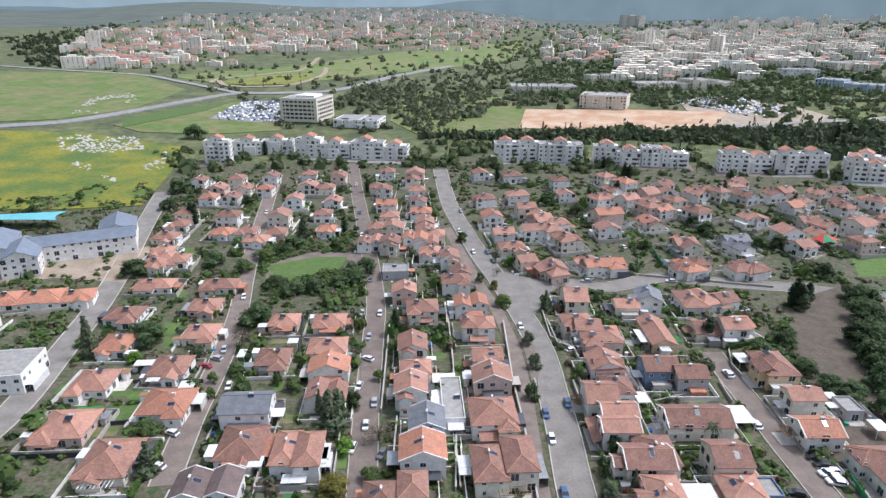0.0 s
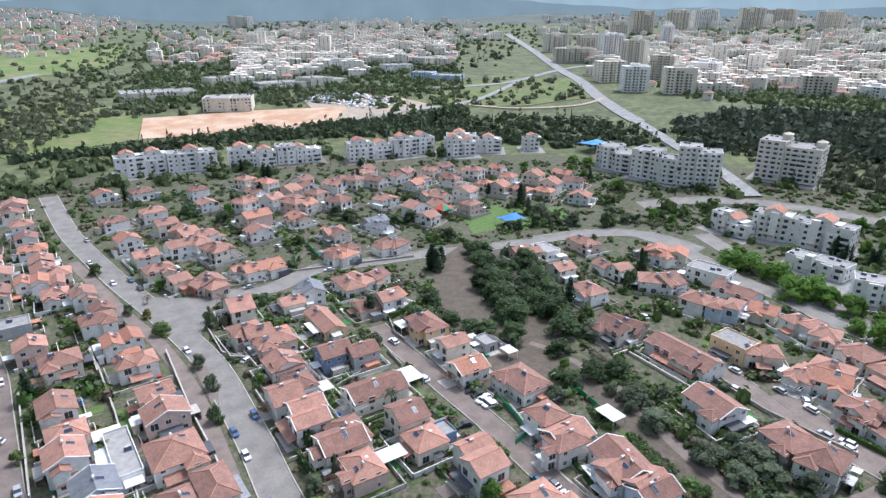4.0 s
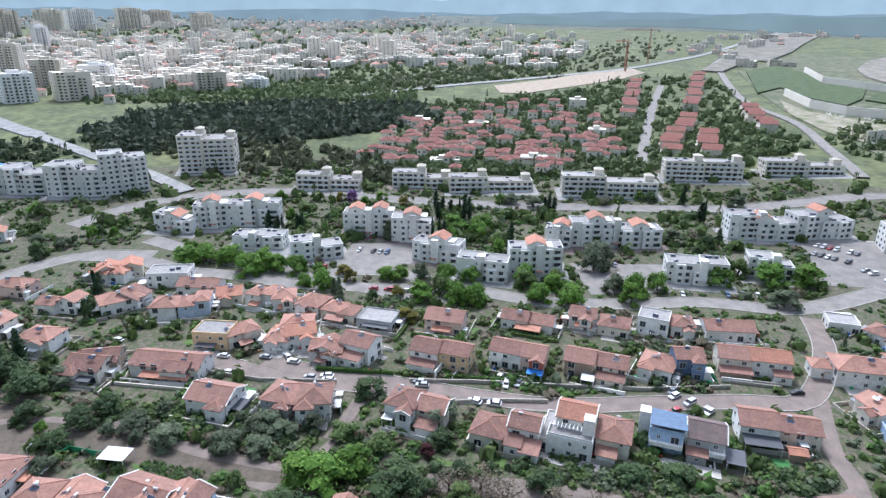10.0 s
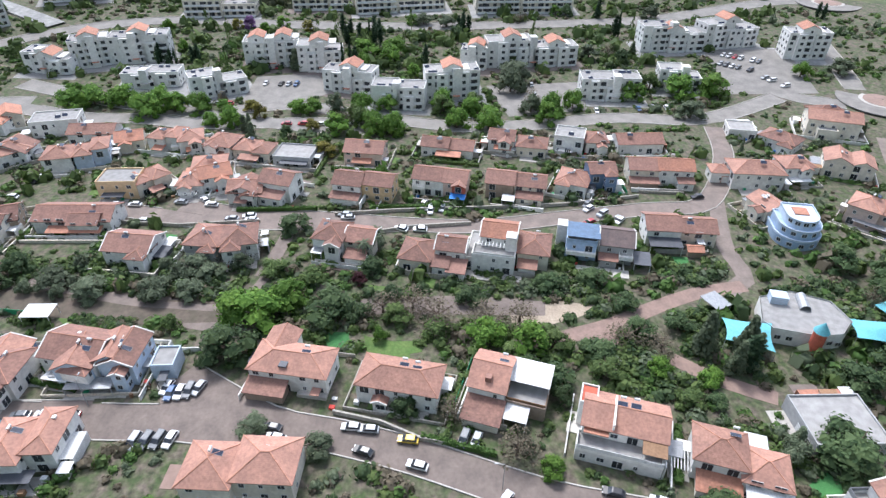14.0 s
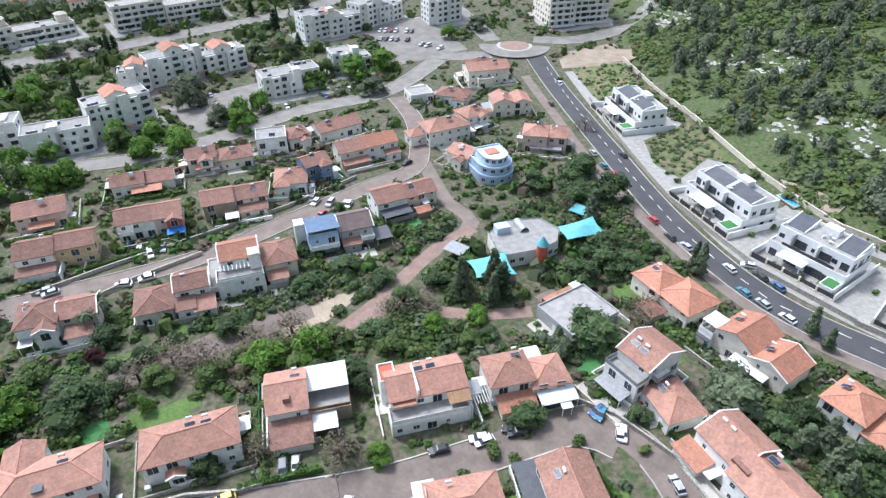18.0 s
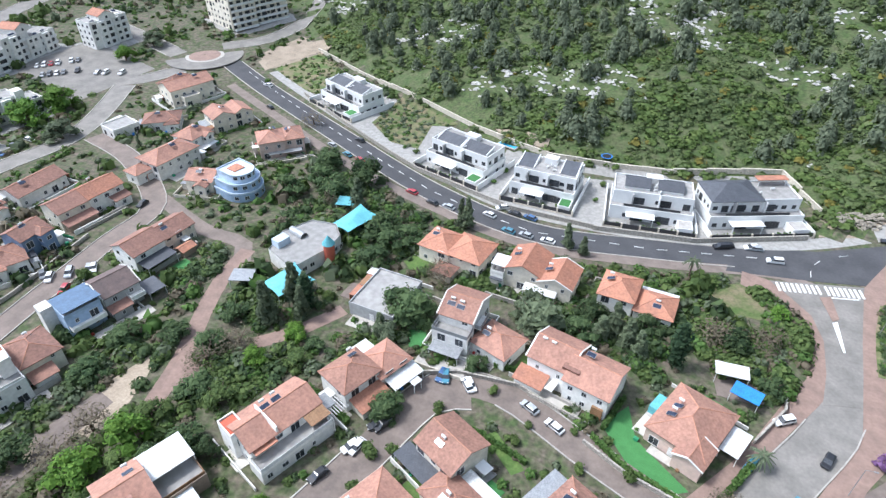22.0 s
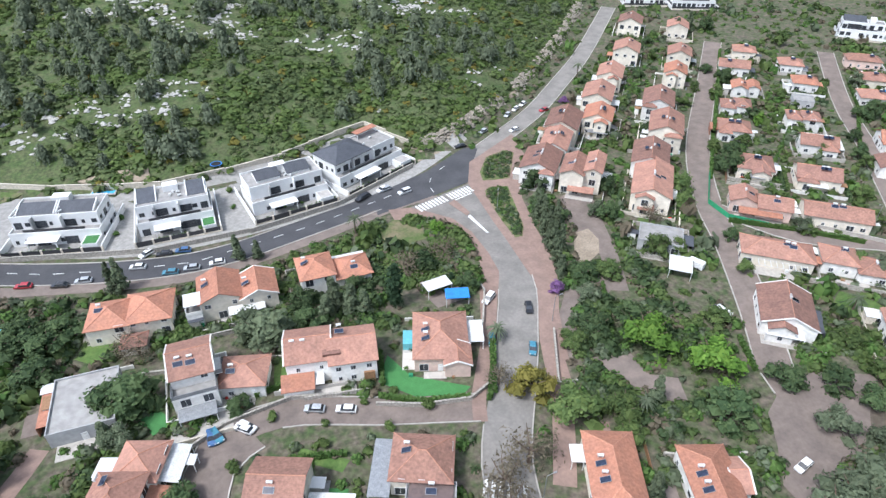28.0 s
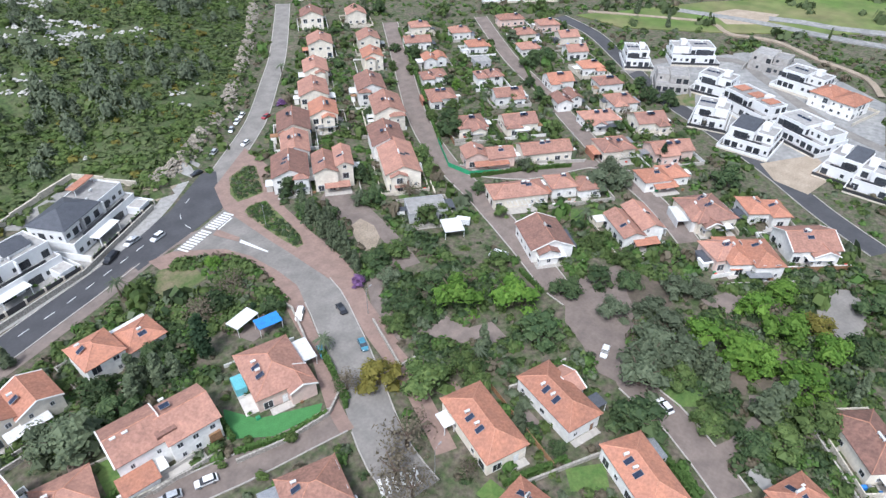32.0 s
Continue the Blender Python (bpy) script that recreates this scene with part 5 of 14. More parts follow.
TREEWORD = {"dark": "dark green", "mid": "green", "bright": "fresh bright green", "olive": "grey-green olive", "pine": "dark pine", "cypress": "dark columnar cypress", "yellow": "yellowish-green", "bare": "half-bare brownish", "purple": "purple blossoming", "hillpine": "grey-green pine", "maroon": "maroon-leaved", "shrub": "green hillside"}


def tree(x, y, h=6.0, w=5.0, leaf="mid", kind="round", seed=None, name=""):
    seed = int(abs(x * 7 + y * 13)) if seed is None else seed
    v = seed % 3
    name = name or {"cypress": "cypress_tree", "conifer": "conifer_tree", "pine": "pine_tree"}.get(kind, {"olive": "olive_tree", "bright": "street_tree", "bare": "bare_tree", "mid": "garden_tree"}.get(leaf, "tree"))
    ob = new(name, trunk_mesh(kind, v))
    ob.matrix_basis = pose(x, y, ground(x, y), 0, 0, (seed * 77) % 360) @ Matrix.Diagonal((w, w, h, 1))
    crown = kept(("crown", kind, leaf, v), lambda: crown_mesh(kind, v).data("crown", LEAF[leaf]))
    part("crown", crown, ob)
    form = {"cypress": "tree", "conifer": "conical tree", "pine": "tree", "sparse": "tree with thin crown"}.get(kind, "broad-crowned tree")
    return tagged(ob, f"{TREEWORD[leaf]} {form} standing among the gardens", "tree", "trees")


def bush(x, y, s=2.0, leaf="mid", seed=0, h=None):
    v = seed % 3
    ob = new("bush", kept(("bushcrown", leaf, v), lambda: crown_mesh("bush", v).data("bush", LEAF[leaf])))
    ob.matrix_basis = pose(x, y, ground(x, y) - 0.05 * s, 0, 0, (seed * 67) % 360) @ Matrix.Diagonal((s * 1.15, s * 1.15, (h or s * 0.85) * 1.1, 1))
    return tagged(ob, f"{TREEWORD.get(leaf, 'green')} rounded garden bush on the ground", "bush", "bushes")


def palm(x, y, h=6.0, seed=0):
    def make_t():
        f = Form()
        for i in range(6):
            f.tube((0, 0, i / 6 - 0.03), (0, 0, (i + 1) / 6), 0.05, 0.042, 8)
        return f.data("trunk", MAT["bark"])

    def make_c():
        r = random.Random(4)
        f = Form()
        for i in range(22):
            an, lift = i * 2.4, r.uniform(-0.3, 0.9)
            prev = Vector((0, 0, 0))
            d = Vector((math.cos(an), math.sin(an), 0))
            side = Vector((-d.y, d.x, 0))
            for k in range(5):
                u = (k + 1) / 5
                p = d * u * 2.6 + Vector((0, 0, lift * u * 2.0 - 1.7 * u * u))
                wd = 0.34 * (1 - 0.7 * u)
                f.face([prev - side * wd * 1.1, prev, p, p - side * wd + Vector((0, 0, -0.12))])
                f.face([prev, prev + side * wd * 1.1, p + side * wd + Vector((0, 0, -0.12)), p])
                prev = p
        return f.data("crown", LEAF["olive"])
    ob = new("palm_tree", kept("palmtrunk", make_t))
    ob.matrix_basis = pose(x, y, ground(x, y), 0, 0, seed * 50) @ Matrix.Diagonal((5, 5, h, 1))
    c = part("crown", kept("palmcrown", make_c), ob)
    c.matrix_basis = Matrix.Translation((0, 0, 0.99)) @ Matrix.Diagonal((0.2, 0.2, 1 / h, 1))
    return tagged(ob, "date palm with arching grey-green fronds", "palm tree", "trees")


def hedge(x0, y0, x1, y1, w=0.9, h=1.4, leaf="hedge"):
    """A clipped hedge along a line."""
    d = math.hypot(x1 - x0, y1 - y0)
    r = random.Random(int(d * 100))
    f = Form()
    f.box(0, d, -w * 0.38, w * 0.38, -0.1, h * 0.88)
    for _ in range(int(d * 15)):
        u, s = r.uniform(0, d), r.random()
        p = Vector((u, r.uniform(-w / 2, w / 2), h)) if s < 0.45 else Vector((u, r.choice((-w / 2, w / 2)) * 0.95, r.uniform(0.1, h)))
        leaf_quad(f, p, 0.3, r)
    ob = new("hedge", f.data("hedge", LEAF[leaf]))
    ob.matrix_basis = pose(x0, y0, ground(x0, y0), 0, 0, math.degrees(math.atan2(y1 - y0, x1 - x0)))
    return tagged(ob, "clipped dark green garden hedge along a boundary", "hedge", "hedges")


def wall_line(pts, h=1.1, t=0.25, mat="limestone", label="pale stone garden wall along the street", name="garden_wall", category="wall", cap=True):
    """A low wall with a coping along a line."""
    f = Form()
    for (ax, ay), (bx, by) in zip(pts, pts[1:]):
        a, b = Vector((ax, ay)), Vector((bx, by))
        n = max(1, int((b - a).length / 8))
        for i in range(n):
            p, q = a.lerp(b, i / n), a.lerp(b, (i + 1) / n)
            d = (q - p).normalized()
            s = Vector((-d.y, d.x)) * t / 2
            z = min(ground(*p), ground(*q))
            zt = max(ground(*p), ground(*q)) + h
            for k, lo, hi in ((1.0, z - 0.3, zt), (1.5, zt, zt + 0.08)) if cap else ((1.0, z - 0.3, zt),):
                c = [p - s * k, q - s * k, q + s * k, p + s * k]
                f.solid([(v.x, v.y, lo) for v in c] + [(v.x, v.y, hi) for v in c], [(0, 3, 2, 1), (4, 5, 6, 7), (0, 1, 5, 4), (1, 2, 6, 5), (2, 3, 7, 6), (3, 0, 4, 7)])
    return tagged(new(name, f.data(name, MAT[mat])), label, category, "garden walls")


def street_lamp(x, y, a=0.0, h=8.0):
    ob = thing("street_lamp", x, y, a, "slender grey street lamp with one curved arm", "street lamp", "street lamps")
    part("pole", kept(("pole", h), lambda: Form().tube((0, 0, -0.2), (0, 0, h), 0.09, 0.05, 8).data("pole", MAT["greymetal"])), ob)
    part("arm", kept(("arm", h), lambda: Form().tube((0, 0, h), (1.4, 0, h + 0.3), 0.045, 0.04, 6).data("arm", MAT["greymetal"])), ob)
    part("lamp_head", kept(("head", h), lambda: Form().box(1.2, 1.9, -0.14, 0.14, h + 0.24, h + 0.36).data("lamp_head", MAT["greymetal"])), ob)
    return ob
# ---- distance ----
def inside(poly, a, b):
    c = False
    for (ax, ay), (bx, by) in zip(poly, poly[1:] + poly[:1]):
        if (ay > b) != (by > b) and a < (bx - ax) * (b - ay) / (by - ay) + ax:
            c = not c
    return c


def spread(poly, n, r):
    """Places inside an area given by (bearing, 1000 / distance), evenly as seen from afar."""
    a0, a1 = min(p[0] for p in poly), max(p[0] for p in poly)
    b0, b1 = min(p[1] for p in poly), max(p[1] for p in poly)
    got = 0
    for _ in range(n * 12):
        a, b = r.uniform(a0, a1), r.uniform(b0, b1)
        if inside(poly, a, b):
            got += 1
            d = 1000 / b
            yield d * math.sin(radians(a)), d * math.cos(radians(a)), a, d
            if got >= n:
                return


def city(poly, n, tiled, seed):
    """A distant district: houses with tiled roofs, or flats, with their windows."""
    r = random.Random(seed)
    w, rf, win = Form(), Form(), Form()
    lean = r.uniform(-20, 20)
    for x, y, a, d in spread(poly, n, r):
        # houses stand in rows along the slope
        step = 0.16 if d > 900 else 0.1
        d = 1000 / ((round(1000 / d / step) + r.uniform(-0.4, 0.4)) * step)
        x, y = d * math.sin(radians(a)), d * math.cos(radians(a))
        z = ground(x, y)
        house_like = r.random() < tiled
        k = 0.75 if d < 700 else 1.0
        if r.random() < 0.3:
            continue
        sx, sy, h = r.uniform(9, 16) * k, r.uniform(9, 14) * k, r.uniform(5, 7.5)
        if not house_like:
            sx, sy, h = r.uniform(13, 30) * k, r.uniform(11, 18) * k, r.choice((6, 9, 9, 9, 12, 12, 15)) * k
            if r.random() < 0.015 and d > 900:
                sx, sy, h = 20, 20, r.uniform(22, 34)
        m = pose(x, y, z, 0, 0, lean * 0.4 + r.uniform(-5, 5) - a)
        o = Form().box(-sx / 2, sx / 2, -sy / 2, sy / 2, -4, h)
        if not house_like:
            o.box(-sx * 0.2, sx * 0.15, -sy * 0.25, sy * 0.2, h, h + 2.4)
        w.solid([m @ Vector(v) for v in o.v], o.f)
        if house_like:
            o = roof_forms(sx, sy, h, "hip", 0.4)[0]
            rf.solid([m @ Vector(v) for v in o.v], o.f)
        for nx, ny, length, off in ((0, -1, sx, sy), (1, 0, sy, sx), (-1, 0, sy, sx), (0, 1, sx, sy)):
            nrm = m.to_3x3() @ Vector((nx, ny, 0))
            if nrm.x * x + nrm.y * y > -0.2 * d:
                continue
            cols = max(2, int(length / 5.5))
            for st in range(max(1, int(h / 3))):
                for i in range(cols):
                    if r.random() < 0.2:
                        continue
                    u = -length / 2 + length * (i + 0.5) / cols
                    hw = r.uniform(0.45, 0.9)
                    q = [(u - hw, 0.9), (u + hw, 0.9), (u + hw, 2.3), (u - hw, 2.3)]
                    win.face([m @ Vector((nx * (off / 2 + 0.05) - ny * s, ny * (off / 2 + 0.05) + nx * s, st * 3 + t)) for s, t in q])
    tagged(new("distant_houses", w.data("distant_houses", MAT["citywall"])), "pale houses of a distant hillside district", "houses", kind="stuff")
    if rf.f:
        tagged(new("distant_roofs", rf.data("distant_roofs", MAT["terracotta_red" if seed == 7 else "terracotta"])), "red tiled roofs of a distant district", "roofs", kind="stuff")
    tagged(new("distant_windows", win.data("distant_windows", MAT["glass"])), "dark windows of a distant district", "windows", kind="stuff")


def tower(x, y, a, w, d, floors, wall):
    """A block of flats in the far town: stepped front, balconies, window rows, roof house."""
    r = random.Random(int(x))
    ob = thing("apartment_building", x, y, a, f"{WALLWORD[wall]} {floors}-storey apartment block in the far town", "apartment building", "far apartment blocks")
    h, n = floors * 3.05, max(2, int(w / 9))
    f, g, b = Form(), Form(), Form()
    f.box(-w / 2, w / 2, -d / 2, d / 2, -6, h)
    bay = w / (2 * n + 1)
    for i in range(n):
        u = -w / 2 + bay * (2 * i + 1)
        top = h - 3.05 * r.choice((0, 0, 1, 2))
        part("bay", Form().box(u, u + bay, -d / 2 - 2.2, -d / 2, -6, top).data("bay", MAT[wall]), ob)
        for k in range(int(top / 3.05)):
            b.box(u - bay * 0.55, u, -d / 2 - 1.6, -d / 2, k * 3.05 - 0.15, k * 3.05 + 0.9)
            g.box(u - bay * 0.5, u - bay * 0.05, -d / 2 - 0.06, -d / 2, k * 3.05 + 0.95, k * 3.05 + 2.5)
            g.box(u + bay * 0.25, u + bay * 0.75, -d / 2 - 2.26, -d / 2 - 2.2, k * 3.05 + 0.9, k * 3.05 + 2.3)
    for side in (-1, 1):
        for k in range(floors):
            for q in (-0.25, 0.2):
                g.box(side * w / 2 - 0.06, side * w / 2 + 0.06, d * q - 0.8, d * q + 0.8, k * 3.05 + 0.9, k * 3.05 + 2.3)
    part("wall", f.data("wall", MAT[wall]), ob)
    tagged(part("glazing", g.data("glazing", MAT["glass"]), ob, None, "dark window rows"), kind="stuff")
    tagged(part("balcony", b.data("balcony", MAT[wall]), ob), kind="stuff")
    part("stair_house", Form().box(-w * 0.2, w * 0.15, -d * 0.2, d * 0.25, h, h + 3).box(w * 0.2, w * 0.38, -d * 0.3, 0, h, h + 1.6).data("stair_house", MAT[wall]), ob)
    stands(ob, 0, 0, w, d + 4)


def crane(x, y, h, turn):
    """A tower crane: braced mast, cab, long jib with ties, counter-jib and ballast."""
    ob = thing("tower_crane", x, y, turn, "orange tower crane standing on a building site", "crane")
    mast, jib = Form(), Form()
    for u, v in ((-1, -1), (1, -1), (1, 1), (-1, 1)):
        mast.box(u * 1.1 - 0.25, u * 1.1 + 0.25, v * 1.1 - 0.25, v * 1.1 + 0.25, -2, h)
    for k in range(int(h / 3)):
        for v in (-1.1, 1.1):
            mast.tube((-1.1, v, k * 3), (1.1, v, k * 3 + 3), 0.15, 0.15, 4)
            mast.tube((v, -1.1, k * 3 + 3), (v, 1.1, k * 3), 0.15, 0.15, 4)
    reach = h * 0.85
    for v in (-0.7, 0.7):
        jib.box(-reach * 0.3, reach, v - 0.2, v + 0.2, h, h + 0.4)
    jib.box(-reach * 0.3, reach, -0.2, 0.2, h + 1.5, h + 1.9)
    for k in range(int(reach / 3)):
        jib.tube((k * 3, -0.7, h + 0.2), (k * 3 + 1.5, 0, h + 1.7), 0.13, 0.13, 4)
        jib.tube((k * 3 + 1.5, 0, h + 1.7), (k * 3 + 3, 0.7, h + 0.2), 0.13, 0.13, 4)
    part("mast", mast.data("mast", MAT["terracotta_new"]), ob)
    part("jib", jib.data("jib", MAT["terracotta_new"]), ob)
    part("peak", Form().tube((0, 0, h), (0, 0, h * 1.14), 0.8, 0.2, 4).tube((0, 0, h * 1.14), (reach * 0.7, 0, h + 1.8), 0.12, 0.12, 4).tube((0, 0, h * 1.14), (-reach * 0.28, 0, h + 1.8), 0.12, 0.12, 4).data("peak", MAT["terracotta_new"]), ob)
    part("ballast", Form().box(-reach * 0.32, -reach * 0.24, -1.2, 1.2, h - 2.2, h).data("ballast", MAT["concrete"]), ob)
    part("cab", Form().box(0.8, 2.8, 0.9, 2.6, h - 2.2, h).data("cab", MAT["whitemetal"]), ob)


def car_field(poly, seed):
    """Rows of cars too far off to count, joined by colour."""
    r = random.Random(seed)
    f = Form().box(-2.1, 2.1, -0.85, 0.85, 0.25, 0.85)
    f.solid([(-1.2, -.75, .85), (1.5, -.75, .85), (1.5, .75, .85), (-1.2, .75, .85), (-.6, -.62, 1.4), (1.1, -.62, 1.4), (1.1, .62, 1.4), (-.6, .62, 1.4)], [(4, 5, 6, 7), (0, 1, 5, 4), (1, 2, 6, 5), (2, 3, 7, 6), (3, 0, 4, 7)])
    shape, rows = shape_of(f), {k: Mass() for k in ("white", "silver", "blue")}
    x0, y0 = min(p[0] for p in poly), min(p[1] for p in poly)
    x1, y1 = max(p[0] for p in poly), max(p[1] for p in poly)
    for i in range(int((x1 - x0) / 2.8)):
        for j in range(int((y1 - y0) / 8)):
            x, y = x0 + i * 2.8 + r.uniform(-.3, .3), y0 + j * 8 + r.choice((0, 0, 4.6)) + r.uniform(-.4, .4)
            if inside(tuple(poly), x, y) and r.random() < 0.8:
                rows[r.choice(("white", "white", "silver", "blue"))].add(shape, x, y, ground(x, y) + 0.65, 1.0, 1.0, 1.57 + r.uniform(-.05, .05))
    for paint, m in rows.items():
        tagged(new("parked_cars", m.data("parked_cars", MAT["car_" + paint])), f"rows of {paint} cars in a distant car park", "cars", kind="stuff")


def terraced_rows(rows):
    """Stepped rows of tall tiled town houses on the slope, each unit with its own roof, windows and balcony."""
    w, rf, win = Form(), Form(), Form()
    for (ax, ay), (bx, by), n in rows:
        turn = math.degrees(math.atan2(by - ay, bx - ax)) - 90
        for i in range(n):
            u = (i + 0.5) / n
            x, y = ax + (bx - ax) * u, ay + (by - ay) * u
            length = math.hypot(bx - ax, by - ay) / n
            d = min(length * 0.84, 13)
            m = pose(x, y, ground(x, y) - i % 2 * 1.3, 0, 0, turn) @ pose(i % 3 * 1.3 - 1.3, 0, 0)
            o = Form().box(-7, 7, -d / 2, d / 2, -3, 7.4).box(-8.2, -7, -d * 0.4, d * 0.1, -3, 3.4).box(7, 8.0, -d * 0.3, d * 0.3, -3, 4.6)
            w.solid([m @ Vector(v) for v in o.v], o.f)
            o = roof_forms(14, d, 7.4, "side", 0.4)[0]
            rf.solid([m @ Vector(v) for v in o.v], o.f)
            for st in range(2):
                for c in (-4.6, -1.6, 1.6, 4.6):
                    at = m @ pose(c, -d / 2, st * 3.1 + 1.0)
                    win.face([at @ Vector(v) for v in ((-0.7, -0.05, 0), (0.7, -0.05, 0), (0.7, -0.05, 1.3), (-0.7, -0.05, 1.3))])
    tagged(new("terraced_houses", w.data("terraced_houses", MAT["cream"])), "cream walls of stepped town house rows on the slope", "houses", kind="stuff")
    tagged(new("terraced_roofs", rf.data("terraced_roofs", MAT["terracotta_red"])), "dark red tiled roofs of stepped town house rows", "roofs", kind="stuff")
    tagged(new("terraced_windows", win.data("terraced_windows", MAT["glass"])), "dark windows of stepped town house rows", "windows", kind="stuff")


def roundabout(x, y):
    """A ring of road round a planted island with a pale kerb."""
    f, g, k = Form(), Form(), Form()
    n = 40
    ring = lambda r, z: [(x + r * math.cos(2 * math.pi * i / n), y + r * math.sin(2 * math.pi * i / n), ground(x, y) + z) for i in range(n)]
    for form, r0, r1, z0, z1 in ((f, 9.0, 18.0, 0.07, 0.07), (k, 7.4, 9.0, 0.2, 0.2), (g, 0.4, 7.4, 0.7, 0.3)):
        form.solid(ring(r0, z0) + ring(r1, z1) + ring(r1, -0.3), [(i, n + i, n + (i + 1) % n, (i + 1) % n) for i in range(n)] + [(n + i, 2 * n + i, 2 * n + (i + 1) % n, n + (i + 1) % n) for i in range(n)])
    tagged(new("roundabout_road", f.data("roundabout_road", MAT["asphalt"])), "worn grey roundabout ring road", "road", kind="structure")
    tagged(new("roundabout_kerb", k.data("roundabout_kerb", MAT["limestone"])), "pale stone kerb ring of the roundabout", "kerb", kind="structure")
    tagged(new("roundabout_island", g.data("roundabout_island", MAT["redpaver"])), "brown mounded roundabout island", "ground", kind="structure")
    LANES.append((x, y, 18, 0))


# ---- special pieces ----
def kindergarten(x, y, a):
    ob = thing("kindergarten", x, y, a, "white kindergarten with grey flat roof and red turret with turquoise cone", "building")
    f, g = Form(), Form()
    ring = [(-9, 0), (-7, -2.5), (3, -3), (9, -1), (12, 4), (9, 11), (0, 13), (-8, 9)]
    n = len(ring)
    f.solid([(u, v, -0.4) for u, v in ring] + [(u, v, 4.6) for u, v in ring], [(i, (i + 1) % n, n + (i + 1) % n, n + i) for i in range(n)])
    g.solid([(u * 0.97, v * 0.97 + 0.1, 4.3) for u, v in ring], [tuple(range(n))])
    part("wall", f.data("wall", MAT["white"]), ob)
    part("flat_roof", g.data("flat_roof", MAT["flatroof"]), ob)
    part("roof_box", Form().box(-6, -2, 7, 10, 4.2, 6.4).data("roof_box", MAT["paleblue"]), ob, label="pale blue roof box")
    vault = Form()
    for i in range(8):
        t0, t1 = math.pi * i / 8, math.pi * (i + 1) / 8
        vault.solid([(2 - 1.3 * math.cos(t), v, 4.3 + 1.4 * math.sin(t)) for t in (t0, t1) for v in (6, 11.5)], [(0, 2, 3, 1)])
    part("barrel_vault", vault.data("barrel_vault", MAT["greymetal"], smooth=True), ob)
    part("turret", Form().tube((2.5, -3.8, -0.4), (2.5, -3.8, 6.6), 1.5, 1.5, 18).data("turret", MAT["redbrick"], smooth=False), ob, label="red plastered round turret")
    part("turret_roof", Form().tube((2.5, -3.8, 6.6), (2.5, -3.8, 9.2), 1.8, 0.05, 18).data("turret_roof", MAT["turquoise"]), ob, label="turquoise cone roof")
    for k in range(5):
        part("window", window_mesh(1.3, 1.1), ob, pose(-5.5 + 2.6 * k if k < 3 else 4.2 + 1.8 * (k - 2), -2.75 if k < 3 else -2.3, 1.6, 0, 0, -3 if k < 3 else 18))
    stands(ob, 1, 5, 20, 16)


def round_house(x, y, a):
    ob = thing("house", x, y, a, "blue three-storey house with curved white-banded terraces and flat roof", "house", "family houses")
    for i, (r, z0, z1) in enumerate(((6.4, -0.4, 2.9), (5.8, 2.9, 5.7), (4.4, 5.7, 8.2))):
        f, p = Form(), Form()
        m = 20
        arc = [(r * math.cos(math.pi + math.pi * k / m), 3 + r * math.sin(math.pi + math.pi * k / m)) for k in range(m + 1)] + [(r, 9), (-r, 9)]
        n = len(arc)
        f.solid([(u, v, z0) for u, v in arc] + [(u, v, z1) for u, v in arc], [(k, (k + 1) % n, n + (k + 1) % n, n + k) for k in range(n)] + [tuple(range(n, 2 * n))])
        part("storey", f.data("storey", MAT["blue" if i < 2 else "paleblue"]), ob)
        q = [(u * 1.03, 3 + (v - 3) * 1.03) for u, v in arc]
        p.solid([(u, v, z1 - 0.1) for u, v in q] + [(u, v, z1 + 0.45) for u, v in q] + [(u * 0.95, 3 + (v - 3) * 0.95, z1 + 0.45) for u, v in q] + [(u * 0.95, 3 + (v - 3) * 0.95, z1 - 0.1) for u, v in q], [(k + o, (k + 1) % n + o, (k + 1) % n + n + o, k + n + o) for k in range(n) for o in (0, n, 2 * n)])
        part("parapet", p.data("parapet", MAT["paleblue"]), ob)
        for k in range(5):
            t = math.pi * (1.18 + 0.16 * k)
            part("window", window_mesh(1.3, 1.1), ob, pose(r * math.cos(t), 3 + r * math.sin(t), z0 + 1.3, 0, 0, math.degrees(t) + 90))
    part("tile_strip", Form().box(-2, 2, 3, 7, 8.2, 8.5).data("tile_strip", MAT["terracotta_new"]), ob)
    stands(ob, 0, 3, 14, 13)


def sail(x, y, a, w, d, mat, h=4):
    """A tensile shade cloth on poles."""
    ob = thing("shade_sail", x, y, a, {"turquoise": "turquoise stretched shade sail on poles", "bluecloth": "bright blue shade canopy on poles"}[mat], "shade sail")
    f, n = Form(), 8
    z = lambda u, v: h + 1.6 * (1 - abs(u)) * (1 - abs(v)) + 0.5 * u * v
    k = lambda u, v: (w / 2 * u * (0.88 + 0.12 * v * v), d / 2 * v * (0.88 + 0.12 * u * u), z(u, v))
    g = [k(-1 + 2 * i / n, -1 + 2 * j / n) for j in range(n + 1) for i in range(n + 1)]
    f.solid(g, [(j * (n + 1) + i, j * (n + 1) + i + 1, (j + 1) * (n + 1) + i + 1, (j + 1) * (n + 1) + i) for j in range(n) for i in range(n)])
    part("cloth", f.data("cloth", MAT[mat], smooth=True), ob)
    for u in (-1, 1):
        for v in (-1, 1):
            px, py, pz = k(u, v)
            part("pole", Form().tube((px, py, -0.2), (px, py, pz + 0.2), 0.09, 0.07, 8).data("pole", MAT["greymetal"]), ob)


